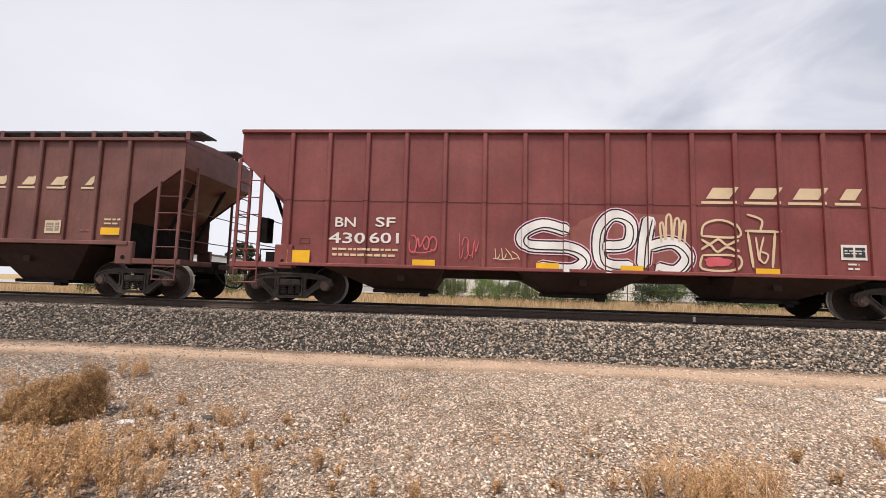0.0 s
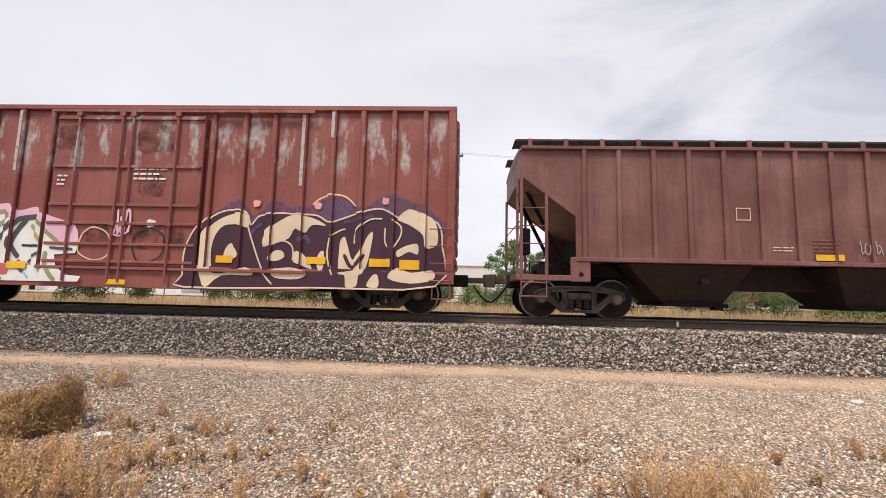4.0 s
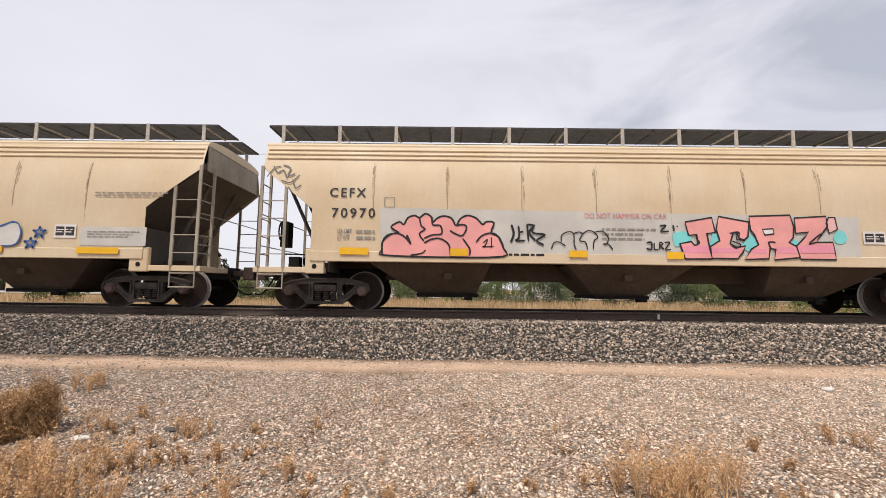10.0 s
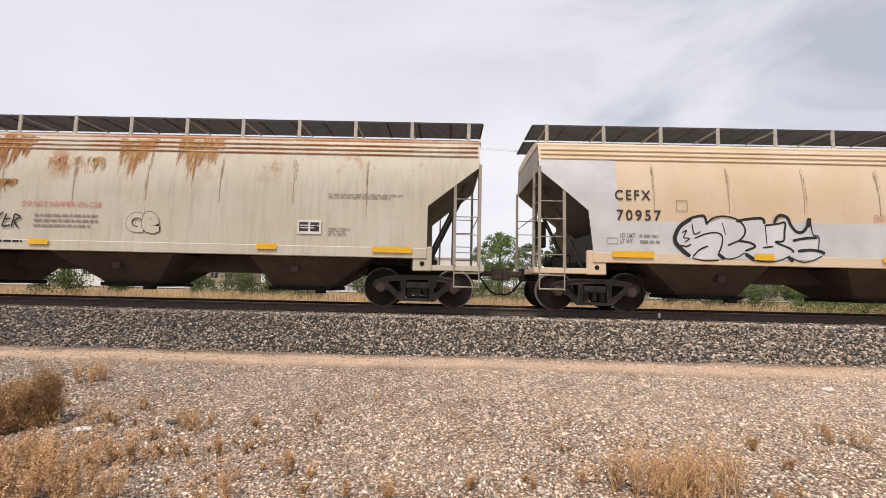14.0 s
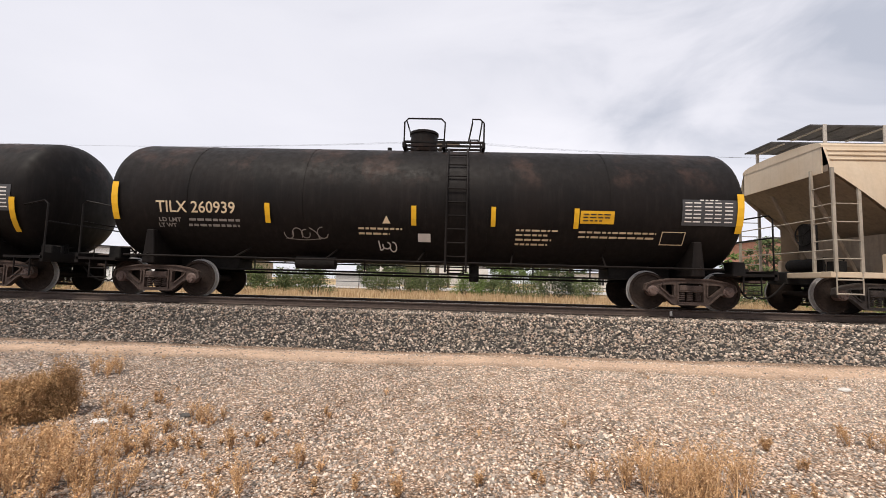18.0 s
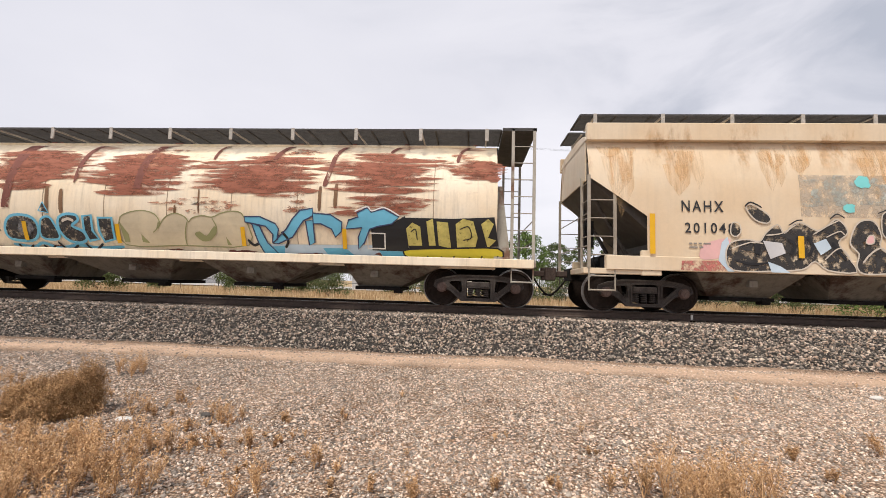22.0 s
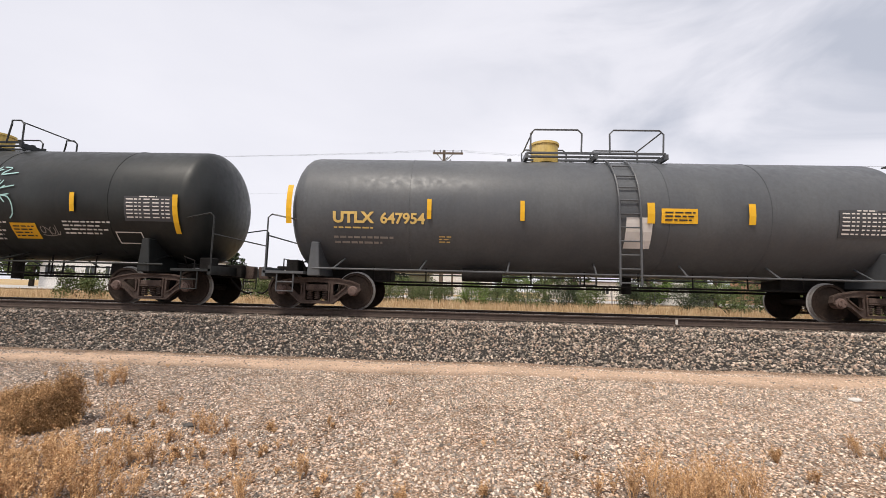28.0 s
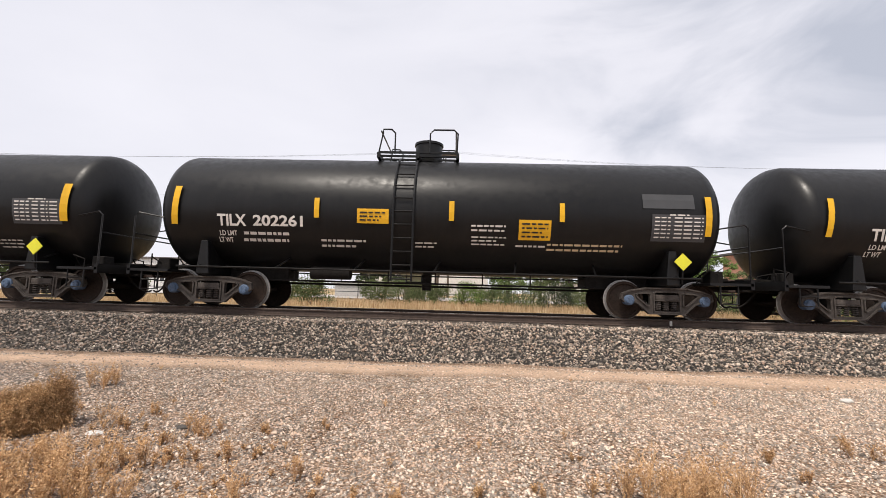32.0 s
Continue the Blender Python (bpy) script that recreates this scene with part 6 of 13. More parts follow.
G_GOLD = decal("spray_gold", (0.75, 0.46, 0.03), 0.5, 0.15)
G_CREAM = decal("spray_cream", (0.72, 0.58, 0.42), 0.5, 0.2)
G_GREY = decal("spray_grey", (0.14, 0.135, 0.14), 0.55, 0.25)
G_MID = decal("spray_faded_grey", (0.36, 0.35, 0.34), 0.55, 0.5, (0.5, 0.45, 0.36))
G_PURPLE = decal("spray_purple", (0.06, 0.022, 0.038), 0.5, 0.2)
G_LILAC = worn("spray_lilac", (0.17, 0.10, 0.19), 0.30, 0.62, scale=2.5)
G_OLIVE = decal("spray_olive", (0.30, 0.30, 0.14), 0.5, 0.25)
G_GREEN = decal("spray_green", (0.35, 0.40, 0.10), 0.5, 0.2)
G_CREAMY = decal("spray_pale_yellow", (0.76, 0.66, 0.42), 0.5, 0.12)
G_STEEL = decal("spray_steel_blue", (0.16, 0.20, 0.30), 0.5, 0.3, (0.3, 0.34, 0.42))
G_MID2 = worn("spray_worn_grey", (0.25, 0.25, 0.26), 0.30, 0.56, scale=4.0)
G_WORN = worn("spray_worn_black", (0.05, 0.047, 0.046), 0.40, 0.50, scale=6.0)
G_CRIMW = worn("spray_worn_red", (0.58, 0.20, 0.17), 0.38, 0.58)
G_BLUEW = worn("spray_worn_blue", (0.06, 0.13, 0.28), 0.30, 0.42)
G_YELW = worn("spray_worn_yellow", (0.62, 0.53, 0.16), 0.30, 0.42, scale=9.0)
G_PALEC = worn("spray_worn_cream", (0.66, 0.56, 0.44), 0.38, 0.60, scale=5.0)
G_PALEB = worn("spray_worn_pale_blue", (0.52, 0.55, 0.50), 0.42, 0.62, scale=4.0)
G_PALEC2 = decal("spray_old_cream", (0.62, 0.53, 0.37), 0.55, 0.3)
M_RUSTJ = worn("orange_rust_wash", (0.52, 0.27, 0.10), 0.38, 0.64, (2.2, 1, 0.6), 4.0, 0.8)
M_RUSTD = worn("deep_orange_rust", (0.42, 0.19, 0.065), 0.34, 0.58, (1.8, 1, 0.8), 4.0, 0.8)
M_RUSTP = worn("thin_rust_wash", (0.58, 0.36, 0.17), 0.44, 0.70, (2.2, 1, 0.5), 4.0, 0.8)
M_BUFFW = worn("brown_buffed_stain", (0.36, 0.17, 0.085), 0.36, 0.62, (2.0, 1, 0.9), 3.0, 0.7)
G_MINT = decal("spray_mint", (0.36, 0.58, 0.56), 0.5, 0.15)
M_OLIVL = decal("faded_olive_tag", (0.20, 0.20, 0.12), 0.6, 0.3)
M_PEEL = worn("peeled_rust_bands", (0.36, 0.135, 0.085), 0.34, 0.56, (0.6, 1, 2.4), 3.4, 0.8)
M_PEELD = worn("peeled_rust_dark", (0.22, 0.085, 0.065), 0.36, 0.44, (1.5, 1, 0.5), 5.0, 0.8)
M_PEELP = worn("pale_rust_bloom", (0.50, 0.24, 0.15), 0.48, 0.60, (0.6, 1, 1.8), 4.0, 0.8)
G_PALEPINK2 = decal("spray_light_pink", (0.80, 0.48, 0.46), 0.5, 0.2)
G_PALEW = decal("spray_off_white", (0.64, 0.62, 0.58), 0.5, 0.15)
G_PALEW2 = decal("spray_cool_white", (0.62, 0.62, 0.63), 0.5, 0.1)
G_OLIVED = decal("spray_dark_olive", (0.10, 0.11, 0.06), 0.5, 0.2)
K_BAND = decal("pale_repaint", (0.55, 0.53, 0.49), 0.55, 0.12)
K_PALE = decal("white_grey_repaint", (0.58, 0.58, 0.585), 0.55, 0.12)
K_CREAM = decal("cream_repaint", (0.60, 0.53, 0.44), 0.55, 0.12)
K_DARKPATCH = decal("brown_patch", (0.19, 0.078, 0.068), 0.55, 0.3)
K_RUSTPATCH = decal("rust_stain", (0.20, 0.085, 0.045), 0.7, 0.6, (0.13, 0.055, 0.045))
K_DULLRED = decal("dull_red_stencil", (0.27, 0.095, 0.08), 0.6, 0.5, (0.15, 0.06, 0.05))
K_DARKGREY = decal("spray_dark_grey", (0.075, 0.073, 0.078), 0.55, 0.3)
K_GREYPATCH = decal("grey_patch", (0.36, 0.36, 0.33), 0.55, 0.3)
K_TANK = decal("dark_grey_patch", (0.06, 0.062, 0.066), 0.5, 0.2)
P_SEAM = decal("dark_seam", (0.06, 0.018, 0.017))
K_SIGN = decal("orange_sign", (0.78, 0.42, 0.02), 0.45, 0.1)


logo_block('A', [(2.541, 3.312), (3.458, 4.242), (4.398, 5.195), (5.372, 5.958)], 2.553, 2.926, M_PALEY)
txt('A', 'BN', -5.897, -5.399, 1.879, 2.112, M_WHITE)
txt('A', 'SF', -4.918, -4.441, 1.896, 2.127, M_WHITE)
txt('A', '430', -6.043, -5.134, 1.485, 1.743, M_WHITE)
txt('A', '601', -5.052, -4.345, 1.503, 1.760, M_WHITE)
bars('A', -5.942, -4.346, 1.157, 1.426, 2, M_PALEY)
slash('A', -6.991, -6.475, 0.971, 1.297)
slash('A', -4.001, -3.468, 0.990, 1.136)
slash('A', -1.143, -0.632, 0.969, 1.125)
slash('A', 0.740, 1.236, 0.966, 1.106)
slash('A', 3.638, 4.148, 0.965, 1.115)
blob('A', -0.481, 2.210, 1.116, 2.309, K_DULLRED, 0, seed=5)
stroke('A', [(-0.417, 1.867), (-0.996, 2.015), (-1.447, 1.782), (-1.315, 1.521), (-0.353, 1.476), (-0.036, 1.223), (-0.353, 0.983), (-1.118, 1.042)], 0.36, G_PALEPINK, 1)
stroke('A', [(0.343, 1.517), (0.908, 1.606), (0.976, 2.088), (0.6, 2.252), (0.282, 1.88), (0.341, 1.168), (1.027, 1.094)], 0.36, G_PALEPINK, 1)
stroke('A', [(1.391, 2.225), (1.283, 1.704), (1.225, 1.074)], 0.36, G_PALEPINK, 1)
stroke('A', [(1.355, 1.538), (1.901, 1.653), (2.2, 1.339), (1.949, 1.016), (1.521, 1.081)], 0.36, G_PALEPINK, 1)
stroke('A', [(-0.417, 1.867), (-0.996, 2.015), (-1.447, 1.782), (-1.315, 1.521), (-0.353, 1.476), (-0.036, 1.223), (-0.353, 0.983), (-1.118, 1.042)], 0.31, G_BLACK, 1.6)
stroke('A', [(0.343, 1.517), (0.908, 1.606), (0.976, 2.088), (0.6, 2.252), (0.282, 1.88), (0.341, 1.168), (1.027, 1.094)], 0.31, G_BLACK, 1.6)
stroke('A', [(1.391, 2.225), (1.283, 1.704), (1.225, 1.074)], 0.31, G_BLACK, 1.6)
stroke('A', [(1.355, 1.538), (1.901, 1.653), (2.2, 1.339), (1.949, 1.016), (1.521, 1.081)], 0.31, G_BLACK, 1.6)
stroke('A', [(-0.417, 1.867), (-0.996, 2.015), (-1.447, 1.782), (-1.315, 1.521), (-0.353, 1.476), (-0.036, 1.223), (-0.353, 0.983), (-1.118, 1.042)], 0.24, G_WHITE, 2.4)
stroke('A', [(0.343, 1.517), (0.908, 1.606), (0.976, 2.088), (0.6, 2.252), (0.282, 1.88), (0.341, 1.168), (1.027, 1.094)], 0.24, G_WHITE, 2.4)
stroke('A', [(1.391, 2.225), (1.283, 1.704), (1.225, 1.074)], 0.24, G_WHITE, 2.4)
stroke('A', [(1.355, 1.538), (1.901, 1.653), (2.2, 1.339), (1.949, 1.016), (1.521, 1.081)], 0.24, G_WHITE, 2.4)
stroke('A', [(-0.379, 1.802), (-0.957, 1.949), (-1.407, 1.716), (-1.275, 1.456), (-0.315, 1.411), (0.001, 1.159), (-0.315, 0.919), (-1.079, 0.978)], 0.03, G_BLACK, 3.2)
stroke('A', [(0.38, 1.453), (0.945, 1.542), (1.013, 2.024), (0.638, 2.187), (0.32, 1.815), (0.378, 1.104), (1.063, 1.031)], 0.03, G_BLACK, 3.2)
stroke('A', [(1.427, 2.161), (1.32, 1.641), (1.261, 1.011)], 0.03, G_BLACK, 3.2)
stroke('A', [(1.391, 1.475), (1.936, 1.589), (2.235, 1.277), (1.984, 0.953), (1.557, 1.018)], 0.03, G_BLACK, 3.2)
stroke('A', [(1.654, 1.647), (1.624, 2.034), (1.687, 2.087), (1.729, 1.713)], 0.05, M_PALEY, 4)
stroke('A', [(1.754, 1.714), (1.764, 2.218), (1.863, 2.246), (1.877, 1.716)], 0.05, M_PALEY, 4)
stroke('A', [(1.902, 1.717), (1.961, 2.17), (2.047, 2.145), (2.024, 1.681)], 0.05, M_PALEY, 4)
stroke('A', [(2.049, 1.681), (2.12, 2.121), (2.18, 2.07), (2.146, 1.632)], 0.05, M_PALEY, 4)
stroke('A', [(2.517, 1.819), (2.585, 2.077), (2.893, 2.185), (3.206, 2.088), (3.269, 1.808), (2.517, 1.819)], 0.05, M_PALEY, 4)
stroke('A', [(2.515, 1.742), (2.695, 1.643), (2.88, 1.749), (3.058, 1.626), (3.267, 1.732)], 0.05, M_PALEY, 4)
stroke('A', [(2.509, 1.512), (2.695, 1.618), (2.848, 1.468), (3.057, 1.575), (3.27, 1.478)], 0.05, M_PALEY, 4)
stroke('A', [(2.53, 1.385), (3.243, 1.376), (3.209, 1.073), (2.522, 1.081), (2.53, 1.385)], 0.05, M_PALEY, 4)
blob('A', 2.575, 3.131, 1.139, 1.342, G_CRIMSON, 3, seed=8)
stroke('A', [(3.455, 1.952), (4.173, 1.94)], 0.06, M_PALEY, 4)
stroke('A', [(3.514, 1.927), (3.606, 1.133)], 0.06, M_PALEY, 4)
stroke('A', [(4.09, 1.938), (4.009, 1.131)], 0.06, M_PALEY, 4)
stroke('A', [(3.78, 1.97), (3.813, 2.201), (3.504, 2.324)], 0.05, M_PALEY, 4)
stroke('A', [(3.678, 1.816), (3.73, 1.287)], 0.04, M_PALEY, 4)
stroke('A', [(3.846, 1.819), (3.746, 1.375), (3.848, 1.239), (3.926, 1.417), (3.786, 1.489)], 0.04, M_PALEY, 4)
plate_sign('A', 5.446, 5.979, 1.346, 1.681)
bars('A', 5.580, 5.811, 1.111, 1.309, 2, M_WHITE)
scrawl('A', -4.084, -3.454, 1.295, 1.724, G_CRIMSON, 11, 0.03)
scrawl('A', -2.947, -2.473, 1.134, 1.771, G_CRIMSON, 12, 0.02)
scrawl('A', -2.130, -1.532, 1.181, 1.444, M_PALEY, 13, 0.02)
rect('A', -7.2, 7.2, 2.50, 2.515, P_SEAM, 0, 'lap_seam')
frame_mark('A', -6.749, -6.497, 1.450, 1.587, G_BLACK, 0.012)

logo_block('B', [(3.39, 3.991), (4.22, 4.804), (5.019, 5.687), (5.962, 6.4)], 2.729, 3.034, M_PALEY)
txt('B', 'BN', -5.583, -5.125, 2.325, 2.560, M_PALEY)
txt('B', 'SF', -4.779, -4.338, 2.334, 2.568, M_PALEY)
txt('B', '469', -5.670, -5.034, 1.927, 2.174, M_PALEY)
txt('B', '146', -4.800, -4.210, 1.938, 2.184, M_PALEY)
slash('B', -7.182, -6.650, 1.797, 1.989)
slash('B', -3.891, -3.389, 1.597, 1.705)
slash('B', -3.883, -3.383, 1.422, 1.543)
slash('B', -1.870, -1.604, 1.572, 1.678)
slash('B', -1.309, -0.821, 1.422, 1.528)
slash('B', 0.827, 1.215, 1.428, 1.520)
slash('B', 3.390, 3.920, 1.444, 1.638)
slash('B', 6.635, 7.149, 1.571, 1.751)
plate_sign('B', 5.094, 5.616, 1.586, 1.910, M_PALEY, M_GREYL)
bars('B', -0.257, 0.267, 1.611, 1.876, 3, K_DULLRED)
bars('B', 6.675, 7.166, 1.815, 2.021, 2, M_PALEY)
bars('B', -5.609, -5.030, 1.627, 1.832, 2, K_DULLRED)
bars('B', 6.046, 6.317, 1.625, 1.753, 1, K_DULLRED)
blob('B', 2.533, 3.070, 1.652, 2.178, K_DULLRED, 1, seed=4)
frame_mark('B', -3.785, -3.513, 1.935, 2.153, K_DULLRED, 0.012)
for q in ([(-0.85, 1.05), (-0.83, 1.27), (-0.55, 1.27)], [(-0.84, 1.16), (-0.66, 1.16)], [(-0.36, 1.05), (-0.36, 1.27)], [(-0.2, 1.27), (0.02, 1.05)], [(0.02, 1.27), (-0.2, 1.05)]):
    chalk_mark('B', q)

logo_block('C', [(3.38, 4.022), (4.254, 4.879), (5.096, 5.732), (5.962, 6.446)], 2.774, 3.105, M_PALEY)
frame_mark('C', -3.766, -3.439, 2.342, 2.636, M_PALEY, 0.02)
plate_sign('C', 5.941, 6.473, 1.606, 1.967)
slash('C', -0.202, 0.321, 1.430, 1.552)
slash('C', 4.292, 4.801, 1.426, 1.573)
slash('C', 6.701, 7.217, 1.567, 1.807)
slash('C', 1.650, 2.208, 1.427, 1.602)
slash('C', -2.081, -1.524, 1.448, 1.585)
bars('C', 1.603, 2.218, 1.629, 1.928, 4, M_PALEY)
bars('C', -2.112, -1.554, 1.626, 1.969, 4, K_DULLRED)
bars('C', 6.682, 7.213, 1.860, 2.035, 2, M_PALEY)
bars('C', 2.605, 3.094, 1.634, 1.769, 2, M_PALEY)
bars('C', 5.196, 5.597, 1.630, 1.764, 2, M_PALEY)
bars('C', -2.987, -2.524, 1.635, 1.773, 2, M_PALEY)
scrawl('C', -1.129, -0.616, 1.603, 1.904, G_MID, 14, 0.02)

txt('D', 'TR', -7.144, -6.695, 2.250, 2.514, M_WHITE)
txt('D', '40', -7.184, -6.724, 1.849, 2.083, M_WHITE)
txt('D', '50', -6.404, -5.740, 1.861, 2.094, M_WHITE)
txt('D', '02', -5.588, -5.121, 1.870, 2.103, M_WHITE)
blob('D', 3.173, 3.353, 2.486, 2.655, G_PINK, 4, seed=1)
blob('D', 4.677, 4.854, 2.449, 2.616, G_PINK, 4, seed=2)
blob('D', 6.306, 6.479, 2.590, 2.755, G_PINK, 4, seed=3)
slash('D', -7.167, -6.752, 1.045, 1.261)
slash('D', -6.494, -5.971, 1.125, 1.327)
slash('D', -4.953, -4.411, 1.272, 1.446)
slash('D', -2.727, -2.239, 0.872, 1.043)
slash('D', -0.159, 0.301, 0.545, 0.661)
slash('D', 2.364, 2.827, 1.121, 1.288)
slash('D', 4.559, 5.049, 1.135, 1.300)
slash('D', 6.052, 6.558, 1.099, 1.288)
slash('D', 6.770, 7.247, 1.049, 1.275)
bars('D', 0.224, 1.074, 3.061, 3.415, 3, M_WHITE)
bars('D', -1.699, -1.418, 2.908, 3.223, 3, M_WHITE)
bars('D', -7.808, -7.446, 1.047, 1.264, 1, K_SIGN)
scrawl('D', -0.203, 0.277, 1.704, 2.342, G_PALEPINK, 24, 0.05)
blob('D', 0.665, 0.884, 1.925, 2.111, M_WHITE, 3, seed=1)
stroke('D', [(-0.896, 1.743), (-0.634, 1.906), (-0.244, 1.726), (-0.207, 1.253), (-0.57, 1.116), (-0.96, 1.32), (-0.896, 1.743)], 0.035, M_PALEY, 4)
stroke('D', [(0.403, 1.736), (0.728, 1.898), (1.11, 1.72), (1.075, 1.223), (0.588, 1.085), (0.386, 1.368), (0.403, 1.736)], 0.035, G_BLACK, 4)
shape('D', [(-6.846, 1.511), (-6.861, 2.124), (-6.549, 2.224), (-6.203, 2.228), (-5.936, 2.368), (-5.586, 2.276), (-5.242, 2.239), (-4.954, 1.944), (-4.28, 2.02), (-4.015, 2.158), (-3.62, 2.393), (-2.951, 2.481), (-2.746, 2.308), (-2.282, 2.407), (-2.147, 2.274), (-1.617, 2.12), (-1.091, 1.927), (-1.024, 1.467), (-1.609, 1.431), (-3.445, 1.164), (-5.333, 1.4), (-6.159, 1.521), (-6.578, 1.623)], G_PALEPINK, None, 0.000, 1)
shape('D', [(-6.186, 1.521), (-5.833, 1.796), (-5.639, 2.003), (-5.348, 1.668), (-4.927, 1.406), (-4.524, 1.439), (-4.139, 1.887), (-3.612, 2.163), (-3.013, 2.305), (-2.874, 2.104), (-2.145, 2.14), (-1.744, 1.786), (-1.505, 1.525), (-0.959, 1.494), (-1.023, 1.271), (-1.541, 1.223), (-1.473, 0.938), (-1.213, 0.748), (-0.827, 0.717), (-0.89, 0.587), (-3.425, 0.575), (-5.829, 0.593), (-6.108, 0.72), (-5.929, 1.122)], G_WHITE, None, 0.000, 2, False)
shape('D', [(-6.45, 0.74), (-5.839, 0.751), (-5.315, 1.066), (-4.78, 1.142), (-4.228, 0.782), (-4.22, 0.598), (-5.02, 0.569), (-5.693, 0.569), (-5.943, 0.683)], G_CREAM, None, 0.000, 2.5)
stroke('D', [(-5.808, 2.069), (-5.696, 1.798), (-5.476, 1.532), (-5.533, 1.329)], 0.096, G_OLIVE, 4)
stroke('D', [(-5.526, 1.936), (-5.283, 1.736), (-4.904, 1.473)], 0.096, G_OLIVE, 4)
stroke('D', [(-4.212, 2.021), (-4.471, 1.748), (-4.637, 1.544)], 0.094, G_OLIVE, 4)
stroke('D', [(-5.116, 1.136), (-5.143, 0.87), (-4.995, 0.609)], 0.094, G_OLIVE, 4)
stroke('D', [(-4.584, 1.278), (-4.438, 1.015), (-4.229, 0.795)], 0.094, G_OLIVE, 4)
stroke('D', [(-4.166, 1.886), (-3.806, 1.958), (-3.479, 2.205), (-3.012, 2.264), (-2.967, 2.103), (-3.306, 1.831), (-3.458, 1.562), (-3.382, 1.271), (-3.179, 1.143)], 0.108, G_OLIVE, 4)
stroke('D', [(-3.598, 1.76), (-3.789, 1.49), (-3.817, 1.158), (-3.634, 0.898), (-3.433, 0.797)], 0.094, G_OLIVE, 4)
stroke('D', [(-4.056, 1.821), (-4.022, 1.287), (-3.988, 0.76)], 0.094, G_OLIVE, 4)
stroke('D', [(-2.184, 2.086), (-1.983, 1.915), (-1.743, 1.72), (-1.479, 1.526)], 0.093, G_OLIVE, 4)
stroke('D', [(-2.34, 1.951), (-2.137, 1.714), (-1.897, 1.453)], 0.093, G_GREEN, 4)
stroke('D', [(-1.764, 1.298), (-1.759, 0.997), (-1.6, 0.741), (-1.47, 0.614)], 0.104, G_OLIVE, 4)
stroke('D', [(-3.435, 0.875), (-3.102, 0.777), (-2.835, 0.6)], 0.092, G_OLIVE, 4)
stroke('D', [(-2.145, 2.167), (-2.608, 2.108), (-2.739, 2.039), (-2.933, 1.836), (-3.165, 1.566), (-3.212, 1.366), (-3.048, 1.171)], 0.119, K_DARKGREY, 5)
stroke('D', [(-2.475, 2.082), (-2.668, 1.839), (-2.819, 1.505), (-2.721, 1.308), (-2.586, 1.153)], 0.119, K_DARKGREY, 5)
stroke('D', [(-2.584, 1.074), (-2.45, 0.92), (-2.316, 0.792)], 0.092, K_DARKGREY, 5)
stroke('D', [(-2.527, 1.443), (-2.132, 1.436), (-1.87, 1.427)], 0.053, G_BLACK, 5)
stroke('D', [(-1.869, 1.349), (-2.128, 1.187), (-2.321, 1.026)], 0.066, K_DARKGREY, 5)
stroke('D', [(-1.673, 1.391), (-1.348, 1.37), (-1.088, 1.361)], 0.065, K_DARKGREY, 5)
stroke('D', [(-5.863, 1.15), (-5.728, 1.179), (-5.522, 1.129)], 0.054, G_GREY, 5)
stroke('D', [(-3.595, 1.666), (-3.669, 1.492), (-3.605, 1.188)], 0.040, G_GREY, 5)
stroke('D', [(-4.791, 1.381), (-4.696, 1.077), (-4.603, 0.814)], 0.041, G_GREY, 5)
stroke('D', [(-5.33, 1.333), (-5.387, 1.131), (-5.581, 0.968)], 0.041, G_GREY, 5)
shape('D', [(-3.148, 0.972), (-2.779, 0.979), (-2.707, 0.745), (-2.97, 0.74)], G_CRIMSON, None, 0.000, 3)
shape('D', [(-3.604, 1.934), (-3.474, 2.07), (-3.42, 2.03), (-3.523, 1.908)], G_CRIMSON, None, 0.000, 3)
stroke('D', [(-2.45, 0.946), (-2.317, 0.818), (-2.183, 0.665)], 0.052, G_TEAL, 5)
shape('D', [(2.058, 2.165), (2.382, 2.431), (2.769, 2.671), (3.015, 2.503), (3.194, 2.283), (3.451, 2.442), (3.772, 2.642), (4.137, 2.476), (4.636, 2.559), (5.016, 2.719), (5.503, 2.659), (5.858, 2.494), (6.37, 2.835), (6.847, 2.736), (7.517, 2.422), (7.727, 1.855), (4.839, 1.813), (2.047, 1.774)], G_LILAC, None, 0.000, 1)
shape('D', [(1.657, 0.804), (1.659, 1.38), (1.861, 1.901), (2.186, 2.232), (2.57, 2.393), (3.009, 2.359), (3.147, 2.048), (3.317, 2.245), (3.57, 2.313), (3.882, 2.343), (4.253, 2.321), (4.745, 2.301), (5.042, 2.137), (5.29, 2.204), (5.977, 2.444), (6.343, 2.473), (6.69, 2.285), (7.045, 2.225), (7.637, 2.169), (7.763, 1.604), (7.618, 0.674), (4.765, 0.577), (1.7, 0.526)], G_PURPLE, G_CREAM, 0.038, 2)
shape('D', [(1.951, 1.513), (2.011, 1.838), (2.374, 2.168), (2.82, 2.331), (3.068, 2.255), (3.094, 1.982), (2.809, 2.044), (2.494, 2.014), (2.298, 1.777), (2.226, 1.453), (2.241, 1.133), (2.332, 0.88), (2.704, 0.887), (3.142, 1.022), (3.319, 0.836), (2.578, 0.809), (2.197, 0.524), (2.021, 0.874), (1.941, 1.128)], G_CREAM, None, 0.000, 4)
shape('D', [(2.529, 1.202), (2.576, 1.459), (2.705, 1.59), (2.873, 1.425), (2.904, 1.272), (2.714, 1.167)], G_CREAM, None, 0.000, 4)
